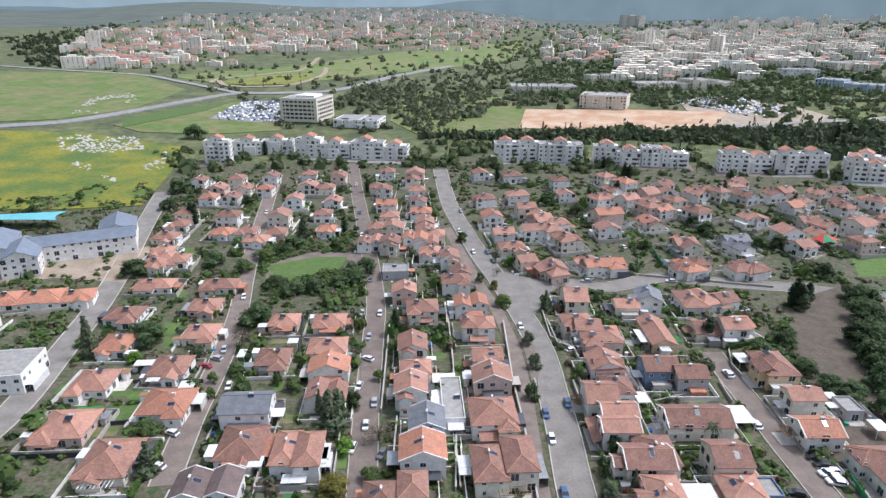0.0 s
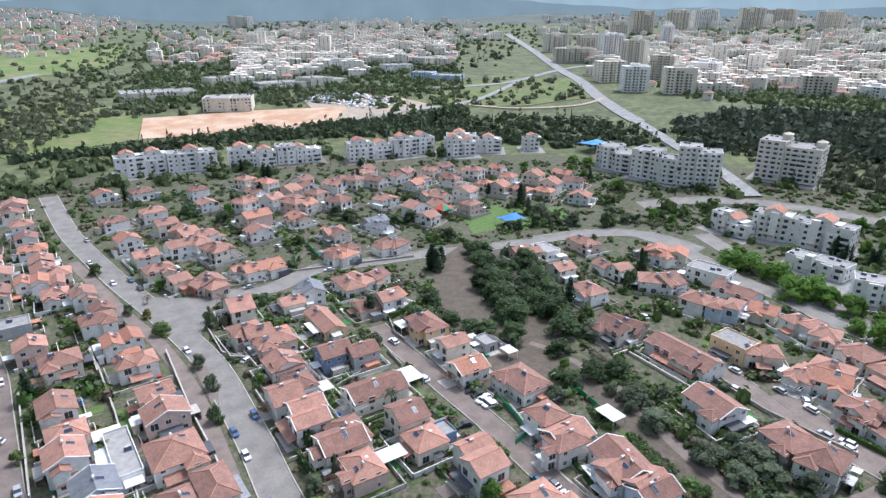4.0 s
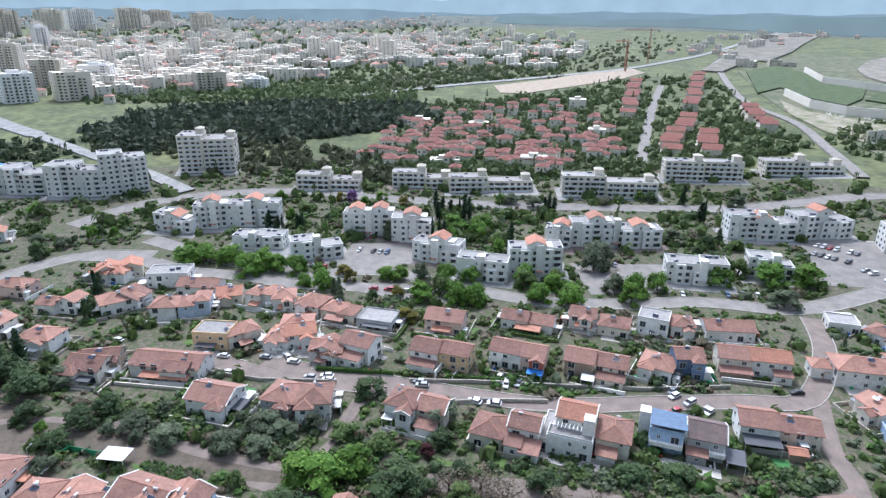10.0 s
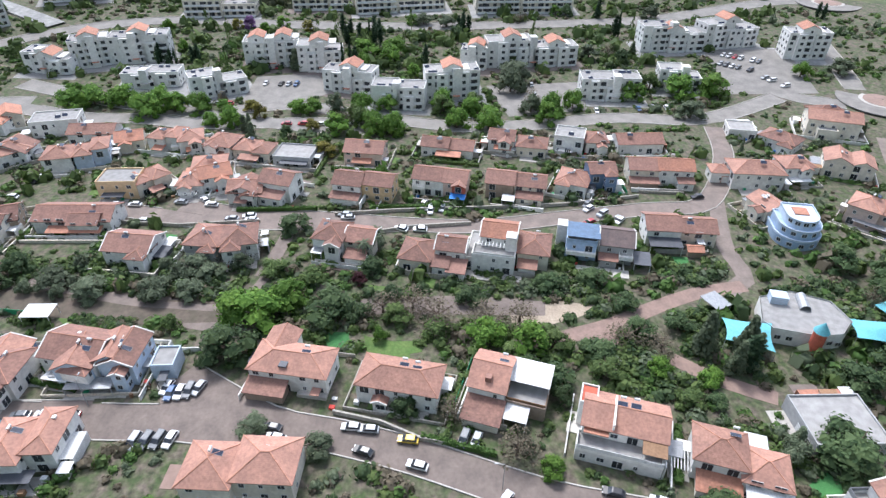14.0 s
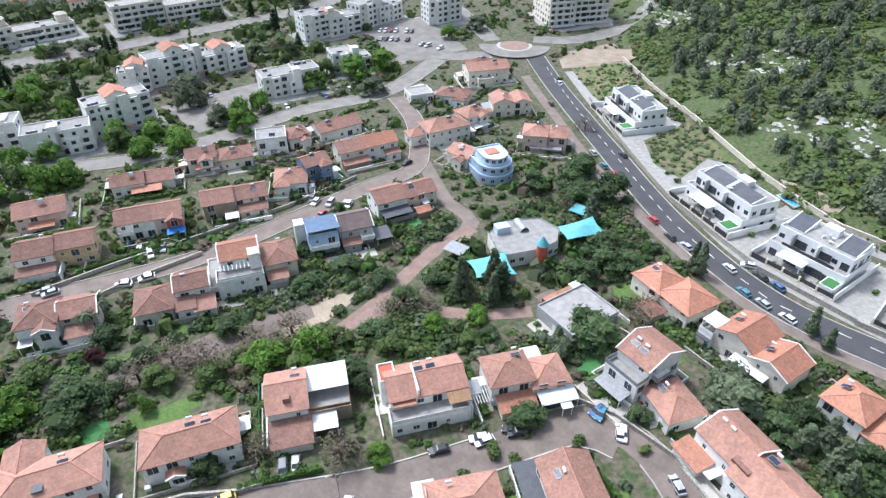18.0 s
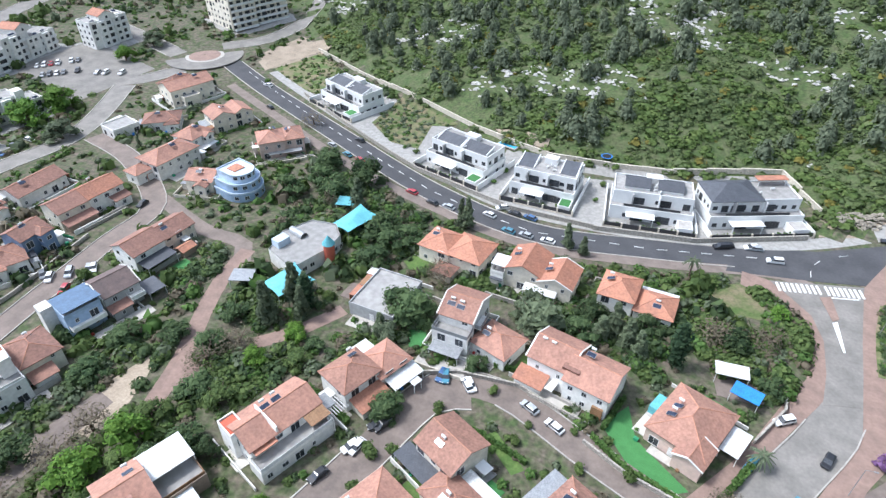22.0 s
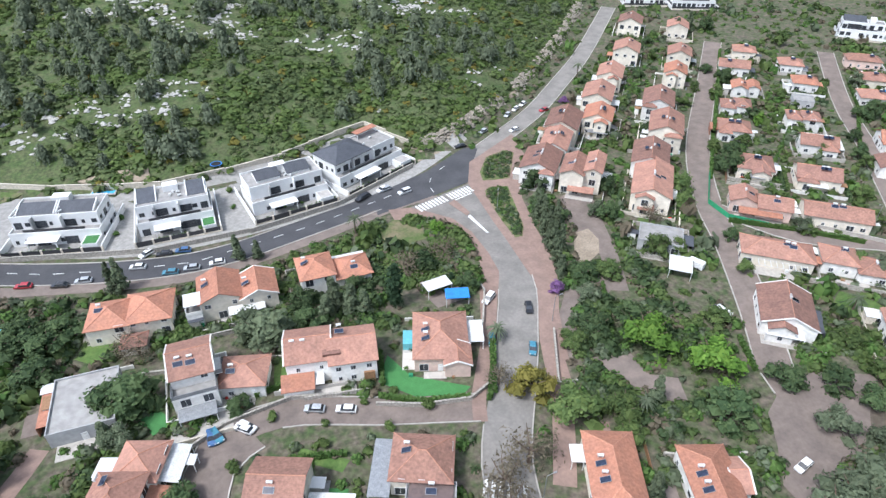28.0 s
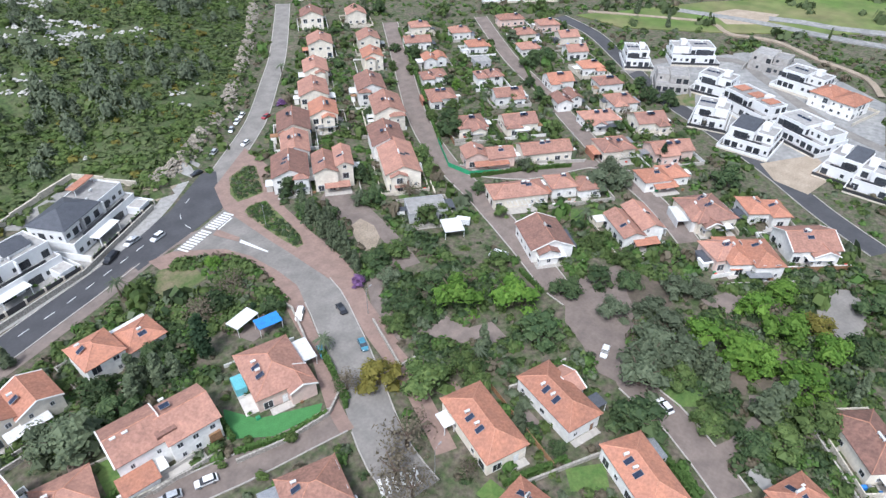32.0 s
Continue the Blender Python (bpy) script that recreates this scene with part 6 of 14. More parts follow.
def playground(x, y, a):
    ob = thing("playground_canopy", x, y, a, "red and green pointed playground canopy on poles", "playground")
    for i in range(6):
        t0, t1 = math.pi * i / 3, math.pi * (i + 1) / 3
        f = Form()
        f.solid([(0, 0, 6.5), (7 * math.cos(t0), 7 * math.sin(t0), 3.6), (5 * math.cos((t0 + t1) / 2), 5 * math.sin((t0 + t1) / 2), 4.2), (7 * math.cos(t1), 7 * math.sin(t1), 3.6)], [(0, 1, 2), (0, 2, 3)])
        part("cloth", f.data("cloth", MAT["redcloth" if i % 2 else "greencloth"]), ob)
        part("pole", kept("ppole", lambda: Form().tube((0, 0, -0.2), (0, 0, 3.6), 0.08, 0.07, 8).data("pole", MAT["greymetal"])), ob, pose(6.9 * math.cos(t0), 6.9 * math.sin(t0), 0))


def carport(x, y, a, w, d, mat="whitemetal"):
    ob = thing("carport", x, y, a, {"whitemetal": "white", "slatepanel": "dark grey", "greymetal": "grey", "bluecloth": "bright blue", "turquoise": "turquoise"}[mat] + " flat sheet roof over a terrace on posts", "carport", "white shade roofs")
    part("roof_sheet", Form().box(-w / 2, w / 2, -d / 2, d / 2, 2.8, 2.92).data("roof_sheet", MAT[mat]), ob)
    for u in (-1, 1):
        for v in (-1, 1):
            part("post", kept("cpost", lambda: Form().box(-0.06, 0.06, -0.06, 0.06, -0.2, 2.8).data("post", MAT["frame"])), ob, pose(u * (w / 2 - 0.2), v * (d / 2 - 0.2), 0))


def fence_cloth(pts):
    return wall_line(pts, 1.7, 0.08, "greencloth", "green cloth screen fence round a garden", "screen_fence", "fence", False)


def swimming_pool(x, y, a, w, d):
    ob = thing("swimming_pool", x, y, a, "small bright blue garden swimming pool with pale rim", "pool")
    part("rim", Form().box(-w / 2 - 0.4, w / 2 + 0.4, -d / 2 - 0.4, d / 2 + 0.4, -0.2, 0.25).data("rim", MAT["limestone"]), ob)
    part("water", Form().box(-w / 2, w / 2, -d / 2, d / 2, 0.0, 0.27).data("water", MAT["pool"]), ob)


def trampoline(x, y, a):
    ob = thing("trampoline", x, y, a, "round trampoline with dark mat and blue rim", "trampoline")
    part("mat", Form().tube((0, 0, 0.85), (0, 0, 0.9), 1.6, 1.6, 20).data("mat", MAT["tyre"]), ob)
    f = Form()
    for i in range(20):
        t0, t1 = 2 * math.pi * i / 20, 2 * math.pi * (i + 1) / 20
        f.solid([(r * math.cos(t), r * math.sin(t), 0.95) for r in (1.6, 2.0) for t in (t0, t1)], [(0, 2, 3, 1)])
    part("rim", f.data("rim", MAT["bluecloth"]), ob)
    for i in range(6):
        t = math.pi * i / 3
        part("leg", kept("tleg", lambda: Form().tube((0, 0, -0.2), (0, 0, 0.95), 0.04, 0.04, 6).data("leg", MAT["greymetal"])), ob, pose(1.9 * math.cos(t), 1.9 * math.sin(t), 0))


def school(x, y, a):
    ob = thing("school", x, y, a, "white school wings with blue metal gable roofs beside a building site", "school")
    r = random.Random(3)
    for px, py, w, d, h in ((0, 4, 44, 13, 8), (-22, -4, 14, 22, 8), (14, 18, 16, 22, 8), (-34, 12, 14, 26, 8)):
        block(ob, px, py, w, d, h, "gable", "white", "school_roof", 0.0, 0.5)
        openings(ob, px, py, w, d, 0, h, r)


def office(x, y, a, w, d):
    ob = thing("office_building", x, y, a, "cream five-storey office building with dark recessed window bands", "office building")
    block(ob, 0, 0, w, d, 19, "flat", "cream", "cream")
    for nm, ln, rz, off in (("front", w, 0, d), ("side", d, 90, w), ("side", d, -90, w)):
        for st in range(5):
            f = Form().box(-ln * 0.42, ln * 0.42, -0.1, 0.1, 0, 1.7)
            at = pose(0, 0, 0, 0, 0, rz) @ pose(0, -off / 2, 2.2 + st * 3.4)
            part("window_band", f.data("window_band", MAT["glass"]), ob, at)
            for i in range(7):
                part("pier", kept("opier", lambda: Form().box(-0.5, 0.5, -0.2, 0.1, 0, 1.7).data("pier", MAT["cream"])), ob, at @ pose(-ln * 0.36 + i * ln * 0.12, 0, 0))
    part("roof_house", Form().box(-w * 0.2, w * 0.3, -d * 0.2, d * 0.3, 19, 21).data("roof_house", MAT["white"]), ob)


def zebra(ends, n):
    """White crossing bars laid between two points."""
    a, b = Vector(ends[0]), Vector(ends[1])
    d = (b - a).normalized()
    ob = new("crosswalk")
    ob.matrix_basis = pose(a.x, a.y, 0.0, 0, 0, math.degrees(math.atan2(d.y, d.x)))
    tagged(ob, "white painted zebra crossing bars on the road", "crosswalk", kind="structure")
    step = (b - a).length / (n * 2 - 1)
    for i in range(n * 2 - 1):
        if i % 2 == 0:
            part("bar", kept(("bar", n, round(step, 2)), lambda: Form().box(0, step, -1.8, 1.8, -0.05, 0.22).data("bar", MAT["paint"])), ob, pose(i * step, 0, 0))


def dashes(pts):
    """A broken white lane line."""
    ob = new("lane_line")
    tagged(ob, "broken white lane line on the asphalt", "road marking", kind="structure")
    for p, q in zip(pts, pts[1:]):
        a, b = Vector(p), Vector(q)
        n = max(1, int((b - a).length / 6))
        for i in range(n):
            c = a.lerp(b, (i + 0.5) / n)
            part("dash", kept("dash", lambda: Form().box(-1.4, 1.4, -0.08, 0.08, -0.05, 0.22).data("dash", MAT["paint"])), ob, pose(c.x, c.y, ground(c.x, c.y), 0, 0, math.degrees(math.atan2(b.y - a.y, b.x - a.x))))


def terraces(pts):
    return wall_line(pts, 8.5, 1.0, "citywall", "high pale retaining wall on the terraced slope", "retaining_wall", "wall", False)


def car_row(x0, y0, x1, y1, n, a, seed):
    r = random.Random(seed)
    for i in range(n):
        u = (i + 0.5) / n
        if r.random() < 0.15:
            continue
        car(x0 + (x1 - x0) * u, y0 + (y1 - y0) * u, a + r.uniform(-3, 3), r.choice(("white", "white", "silver", "grey", "black", "blue", "red", "white")), r.choice(("car", "car", "suv")))


class Mass:
    """Gathers many turned and scaled copies of a few plant shapes into one mesh."""

    def __init__(self):
        self.v, self.n, self.f = [], 0, []

    def add(self, shape, x, y, z, sx, sz, turn):
        pts, quads = shape
        c, s = math.cos(turn), math.sin(turn)
        q = np.empty_like(pts)
        q[:, 0], q[:, 1], q[:, 2] = x + sx * (c * pts[:, 0] - s * pts[:, 1]), y + sx * (s * pts[:, 0] + c * pts[:, 1]), z + sz * pts[:, 2]
        self.v.append(q)
        self.f.append(quads + self.n)
        self.n += len(pts)

    def data(self, name, mat):
        me = bpy.data.meshes.new(name)
        if self.v:
            v, f = np.concatenate(self.v), np.concatenate(self.f)
            me.vertices.add(len(v))
            me.vertices.foreach_set("co", v.astype(np.float32).ravel())
            me.loops.add(f.size)
            me.loops.foreach_set("vertex_index", f.astype(np.int32).ravel())
            me.polygons.add(len(f))
            me.polygons.foreach_set("loop_start", np.arange(0, f.size, 4, dtype=np.int32))
        me.materials.append(mat)
        me.update(calc_edges=True)
        me.validate()
        return me


def shape_of(form):
    """A form's quads alone, as arrays."""
    quads = [q if len(q) == 4 else (q[0], q[1], q[2], q[2]) for q in form.f if len(q) == 4]
    return np.array([tuple(v) for v in form.v]), np.array(quads)


def clump_shapes(n, size, count, seed, tall=0.95):
    r = random.Random(seed)
    out = []
    for _ in range(count):
        f = Form()
        f.box(-0.5, 0.5, -0.5, 0.5, -0.1, 0.6 * tall)
        for _ in range(n):
            d3 = Vector((r.gauss(0, 1), r.gauss(0, 1), abs(r.gauss(0.2, 1)))).normalized() * r.uniform(0.75, 1.15)
            leaf_quad(f, Vector((d3.x, d3.y, d3.z * tall)), size, r, d3)
        out.append(shape_of(f))
    return out


def pine_shapes(n, count, seed):
    """Tiers of needle clumps on a thin trunk, about 2 wide and 1 high."""
    r = random.Random(seed)
    out = []
    for _ in range(count):
        f = Form()
        f.box(-0.03, 0.03, -0.03, 0.03, -0.1, 0.7)
        for k in range(6):
            u, a = k / 6, k * 2.4 + r.uniform(-.6, .6)
            q = r.uniform(0.25, 0.62) * (1 - 0.75 * u)
            cx, cy, cz, rad = q * math.cos(a), q * math.sin(a), 0.3 + 0.58 * u + r.uniform(-.05, .05), r.uniform(0.42, 0.6) * (1 - 0.35 * u)
            for _ in range(n // 6):
                b, w = r.uniform(0, 6.3), math.sqrt(r.uniform(0.0, 1)) * rad
                leaf_quad(f, Vector((cx + w * math.cos(b), cy + w * math.sin(b), cz + 0.12 * (1 - w * w / rad / rad) + r.uniform(-.03, .03))), 0.145, r)
        out.append(shape_of(f))
    return out


GREEN = {k: Mass() for k in ("mid", "dark", "olive", "shrub", "hedge", "bare")}
FINE, ROUGH, SCRUB = clump_shapes(32, 0.23, 10, 1), clump_shapes(9, 0.5, 8, 2), clump_shapes(17, 0.3, 10, 3)


def shrub_clump(mass, x, y, s, r, shapes=FINE, flat=1.0):
    mass.add(r.choice(shapes), x, y, ground(x, y), s, s * flat * r.uniform(0.8, 1.15), r.uniform(0, 6.3))


TALL = pine_shapes(40, 4, 9)


def woods(poly, n, leaf, seed):
    """A far wood or grove: many trunks and rough crowns."""
    r = random.Random(seed + 50)
    f = Mass()
    for x, y, a, d in spread(poly, int(n * (3.4 if leaf == "pine" else 2.6)), r):
        s = r.uniform(2.0, 4.0) * (1.25 if leaf == "pine" else 1.0)
        if taken(x, y, 1.0):
            continue
        if r.random() < 0.14:
            f.add(r.choice(TALL), x, y, ground(x, y) - 0.5, s * 0.55, s * 3.2, r.uniform(0, 6.3))
        else:
            f.add(r.choice(ROUGH), x, y, ground(x, y) - 0.5, s * 1.15, s * r.uniform(1.3, 2.0), r.uniform(0, 6.3))
    tagged(new("distant_trees", f.data("distant_trees", LEAF[{"pine": "woodpine", "mid": "far", "dark": "fardark", "bright": "mid"}.get(leaf, "farolive")])), "distant wood of dark trees on the slopes", "trees", kind="stuff")


def outcrops(poly, n, seed):
    """Pale rocks scattered over an open hill."""
    r, f = random.Random(seed), Form()
    for x, y, a, d in spread(poly, n, r):
        if noise.noise((x * 0.03, y * 0.03, 1.0)) < 0:
            continue
        s, z = r.uniform(0.6, 2.2), ground(x, y) + 0.4
        ring = [(x + s * r.uniform(.6, 1.3) * math.cos(k), y + s * r.uniform(.5, 1) * math.sin(k), z) for k in (0, 1.2, 2.5, 3.8, 5.1)]
        f.solid(ring + [(x, y, z + s * r.uniform(.4, .8))], [(i, (i + 1) % 5, 5) for i in range(5)])
    tagged(new("field_rocks", f.data("field_rocks", MAT["rock"])), "pale limestone rocks on the green hill", "rocks", kind="stuff")


THICKETS = []


def thicket(poly, n, leaf):
    THICKETS.append((poly, n, leaf))


# ---- the town ----
strip('road', ((231.8, -200.8), (197.8, -184.2), (138.6, -157.1), (91.6, -136.7), (54.2, -128.4), (20.8, -134.8), (-13.9, -145.3), (-35.4, -154.6)), 9.0, 'newasphalt', 'fresh dark asphalt road curving below the hill', 'road', 0.060)
strip('road_hill', ((-32.0, -151.6), (-56.6, -168.2), (-81.0, -186.1), (-109.6, -213.1), (-136.4, -238.9), (-185.2, -292.0)), 7.8, 'asphalt', 'pale worn asphalt road climbing along the hill', 'road', 0.055)
strip('road_main', ((-26.6, -106.5), (-26.0, -97.0), (-23.4, -86.6), (-18.2, -76.2), (-13.2, -66.8), (-7.2, -56.6), (-2.0, -48.2), (2.0, -40.2), (4.6, -31.0)), 9.6, 'asphalt', 'worn grey asphalt avenue with parking bays', 'road', 0.050)
strip('street', ((1.4, -55.0), (10.2, -57.9), (21.5, -61.6), (35.3, -66.9), (44.7, -67.9), (53.9, -64.2), (59.1, -49.4)), 7.0, 'paver', 'brown paved residential street', 'road', 0.045)
strip('street', ((46.3, -64.8), (54.3, -59.4), (58.9, -42.7), (64.3, -21.9), (74.2, 1.9), (79.7, 18.3), (84.2, 33.6), (97.8, 54.2)), 8.0, 'paver', 'brown paved residential street', 'road', 0.042)
strip('street', ((86.6, 86.4), (85.0, 63.2), (83.4, 45.2), (75.2, 25.1)), 9.0, 'paver', 'brown paved parking street', 'road', 0.040)
strip('street', ((170.2, 75.6), (164.0, 53.1), (160.5, 25.9), (157.1, 7.1), (155.0, -17.4), (159.0, -45.2), (163.0, -71.8), (166.3, -92.1), (196.1, -110.4), (223.3, -117.5)), 7.0, 'paver', 'brown paved residential street', 'road', 0.044)
strip('street', ((243.6, 80.1), (249.9, 53.6), (240.5, 26.5), (226.9, -13.1), (227.1, -44.5), (233.0, -80.1), (230.6, -115.6), (250.4, -157.1)), 9.0, 'asphalt', 'grey street along the apartment blocks', 'road', 0.043)
strip('street', ((89.2, 179.9), (88.6, 164.3), (88.8, 150.4), (88.6, 130.0), (89.0, 113.1), (88.2, 94.6), (87.7, 81.2), (87.4, 71.0)), 7.0, 'paver', 'brown paved residential street', 'road', 0.041)
strip('avenue', ((30.6, 90.0), (31.0, 109.0), (31.2, 120.0), (32.1, 136.0), (32.4, 154.0), (32.6, 180.5), (29.6, 206.0), (23.2, 240.6), (17.7, 264.0), (10.0, 302.0), (3.0, 342.0), (-2.4, 407.0)), 8.8, 'asphalt', 'worn grey avenue between house rows', 'road', 0.050)
strip('pavement', ((22.6, 108.0), (22.8, 122.0), (23.4, 139.0), (24.0, 157.0), (23.6, 181.0), (20.6, 209.0), (14.4, 238.0), (9.2, 266.0), (1.6, 303.0)), 4.6, 'paver', 'brown paved footway with street trees beside the avenue', 'pavement', 0.070)
patch('footway', ((27.0, 162.5), (27.0, 190.5), (29.0, 189.0), (30.6, 184.0), (30.4, 169.0), (29.0, 164.0)), 'paver', 'brown paved tree bay in the avenue', 'pavement', 0.16)
patch('junction', ((33.5, 206.0), (38.0, 216.0), (43.0, 228.0), (48.0, 231.5), (48.0, 240.5), (38.0, 241.0), (29.0, 247.5), (24.0, 250.0), (20.0, 236.0), (26.0, 208.0)), 'asphalt', 'worn asphalt junction of the avenue', 'road', 0.06)
strip('street', ((40.0, 236.0), (53.0, 235.6), (68.3, 232.6), (92.4, 242.0), (112.4, 237.3), (153.6, 229.0)), 9.0, 'asphalt', 'grey cross street', 'road', 0.046)
strip('street', ((150.0, 229.6), (172.0, 222.5), (197.2, 214.8)), 8.0, 'asphalt', 'grey cross street', 'road', 0.047)
# houses round the near street, each of its own build
home(96.3, 28.8, -102, "two-storey white house with brown-red roof, back wing and tiled porch", 1, ((0, 0, 17.2, 8.7, 0, 5.6, "hip", "white", "terracotta"), (-4.6, 3.9, 6.4, 9.5, 0, 5.6, "front", "white", "terracotta"), (-4.2, -6.2, 8.3, 3.8, 0, 2.4, "shed", "brown", "terracotta_old")), (("box", -1.0, -2.4, 1.8, 2.6, 6.4, 6.75, "slatepanel", "roof_panel"), ("heater", 3.0, 0.6, 7.4, 20, 0, 0), ("box", 5.5, -5.0, 6.5, 1.4, -0.2, 0.9, "limestone", "terrace_wall"), ("box", 6.6, -5.6, 2.0, 2.2, 2.3, 2.5, "terracotta", "porch_roof"), ("box", -9.6, -4.0, 0.3, 9.0, -0.2, 1.5, "white", "side_wall")))
home(90.8, 5.3, -104, "two-storey white semi-detached house with hipped brown-red roof", 2, ((0, 0, 17.3, 8.8, 0, 5.6, "hip", "white", "terracotta"), (-3.2, -5.2, 2.8, 2.0, 0, 2.9, "front", "white", "terracotta")), (("heater", 0.5, 1.2, 7.3, 20, 0, 0), ("heater", 3.4, 0.8, 7.3, 20, 0, 0), ("box", -1.0, -5.6, 5.5, 2.4, -0.2, 0.5, "limestone", "terrace"), ("rail", -1.0, -5.6, 5.5, 2.4, 0.5, "white"), ("box", 4.6, -5.8, 5.0, 2.6, -0.2, 0.3, "limestone", "terrace"), ("box", 1.6, -4.8, 0.3, 1.6, -0.2, 2.6, "cream", "wall_fin")))
home(90.7, -14.2, -110, "two-storey white house with brown-red roofs and white terrace awning", 3, ((0, 0, 7.7, 10.6, 0, 6.0, "side", "white", "terracotta"), (0.2, -8.2, 7.5, 5.6, 0, 2.4, "shed", "cream", "terracotta_old"), (8.2, -0.6, 8.4, 9.0, 0, 3.4, "flat", "brown", "terracotta")), (("sheet", 8.2, 2.0, 8.6, 6.6, 6.0, 4, "whitemetal"), ("sheet", 6.9, -6.6, 4.9, 5.0, 3.0, 6, "whitemetal"), ("rail", 8.2, -2.4, 8.2, 4.6, 3.5, "wood"), ("heater", 2.0, 2.2, 7.6, -20, 0, 0), ("box", 0, -3.4, 1.3, 1.4, 6.6, 8.0, "terracotta_old", "dormer"), ("box", -4.6, -3, 0.3, 14, -0.2, 2.1, "white", "side_wall")))
home(77.4, -39.1, -109, "two-storey white house with long tiled roof above a white balcony", 4, ((0, 0.6, 15.9, 9.0, 0, 6.0, "side", "white", "terracotta"), (-0.4, -5.6, 16.3, 4.6, 0, 3.1, "flat", "white", "terracotta"), (-7.4, 3.2, 3.4, 5.0, 0, 6.6, "flat", "white", "terracotta")), (("box", -5.2, -4.4, 4.8, 1.6, 5.1, 5.3, "terracotta_new", "porch_roof"), ("box", -7.4, 3.2, 2.8, 4.4, 6.75, 6.8, "redbrick", "roof_floor"), ("rail", -0.4, -5.8, 16.2, 4.2, 3.6, "whitemetal"), ("box", -2.2, -0.6, 0.35, 7.6, 6.6, 8.2, "white", "roof_verge"), ("heater", -1.0, 1.4, 8.0, 16, 0, 0), ("heater", 1.6, 1.6, 8.0, 16, 0, 0), ("slats", 1.8, -8.0, 3.4, 0.2, 0.3, 6, "whitemetal"), ("sheet", 5.8, -5.0, 4.6, 4.6, 5.6, 5, "wood"), ("box", 8.1, -5.0, 0.3, 5.6, 0, 4.0, "white", "wall_fin")))
home(70.2, -55.2, -110, "white house with stepped tiled hip roofs, orange porch and grey awning", 5, ((0, 0, 9.4, 8.4, 0, 6.0, "hip", "white", "terracotta"), (8.2, -1.4, 8.2, 8.0, 0, 4.6, "hip", "white", "terracotta"), (0.2, -6.2, 7.4, 3.9, 0, 2.3, "shed", "cream", "terracotta_new")), (("sheet", 8.8, -6.4, 8.2, 5.2, 3.3, 9, "whitemetal"), ("sheet", 9.8, -9.6, 2.4, 1.8, 2.6, 6, "whitemetal"), ("sheet", 7.0, 4.6, 4.2, 3.4, 4.4, 0, "whitemetal"), ("heater", 2.4, 2.2, 7.4, -18, 0, 0), ("slats", -6.4, -2.0, 3.6, 6.0, 2.6, 7, "whitemetal"), ("box", -6.4, -2.0, 4.0, 7.0, -0.2, 0.2, "limestone", "terrace")))
home(55.8, -82.0, 180, "three-storey white house with reddish roof, balconies and pergola", 6, ((0, 0.6, 8.4, 10.6, 0, 8.2, "side", "white", "terracotta"), (0, -6.2, 8.8, 3.6, 0, 5.3, "flat", "white", "terracotta")), (("rail", 0, -6.3, 8.8, 3.6, 5.85, "greymetal"), ("sheet", -0.2, -9.6, 7.4, 3.4, 2.6, 6, "greymetal"), ("heater", -2.2, -2.0, 9.6, 23.7, 0, 0), ("heater", 0.2, -2.2, 9.5, 23.7, 0, 0), ("rail", 4.6, -0.8, 2.2, 4.8, 5.4, "greymetal"), ("box", 4.6, -0.8, 2.2, 4.8, 5.2, 5.4, "white", "balcony_slab"), ("box", 0, -11.0, 12.0, 7.0, -0.2, 0.25, "limestone", "terrace"), ("box", 0.0, -14.6, 12.0, 0.3, -0.2, 1.0, "stone", "terrace_wall")))
home(45.9, -79.2, 164, "single-storey white house with salmon hip roof beside a tall house", 7, ((0, 0, 9.5, 8.4, 0, 3.8, "hip", "white", "terracotta"),), (("heater", -2.4, -1.4, 5.4, 20, 0, 0), ("box", -1.0, -5.2, 7.0, 1.8, -0.2, 0.2, "limestone", "terrace")))
home(31.9, -79.2, 170, "large white house with stepped salmon gable roofs and red porch", 8, ((0, 0, 9.6, 10.2, 0, 6.6, "side", "white", "terracotta"), (9.4, -1.2, 9.9, 10.6, 0, 6.2, "side", "white", "terracotta"), (-2.6, -7.0, 6.2, 3.8, 0, 2.4, "shed", "white", "terracotta_new")), (("box", 5.0, -3.0, 3.8, 3.6, 6.6, 7.6, "terracotta_old", "roof_terrace"), ("heater", -3.2, -1.6, 8.0, 23.7, 0, 0), ("heater", -1.0, -1.7, 8.0, 23.7, 0, 0), ("heater", 7.0, 0.8, 8.7, 10, 0, 0), ("box", 1.6, -6.6, 2.6, 3.0, 2.4, 2.6, "white", "porch_roof"), ("box", 5.0, -8.2, 9.0, 3.2, -0.2, 0.4, "limestone", "terrace"), ("box", 5.4, -9.8, 14.0, 0.3, -0.2, 1.1, "rubble", "terrace_wall"), ("box", 12.6, -6.9, 2.4, 0.5, 0.0, 3.0, "wood", "garage_door")))
home(3.0, -73.7, 161, "single-storey pink house with wide salmon hip roof above a lawn", 10, ((0, 0.6, 11.8, 14.6, 0, 4.2, "hip", "pink", "terracotta"), (3.6, -5.6, 5.6, 6.0, 0, 3.9, "front", "pink", "terracotta")), (("heater", -3.4, 0.6, 5.9, 0, -23.7, 0), ("heater", -3.4, -2.2, 5.9, 0, -23.7, 0), ("sheet", 8.2, 3.0, 3.8, 7.0, 2.7, 2, "whitemetal"), ("box", -1.4, -8.0, 5.0, 2.0, -0.2, 0.15, "limestone", "terrace"), ("box", -7.4, 2.0, 2.4, 4.4, -0.2, 2.2, "turquoise", "garden_shed")))
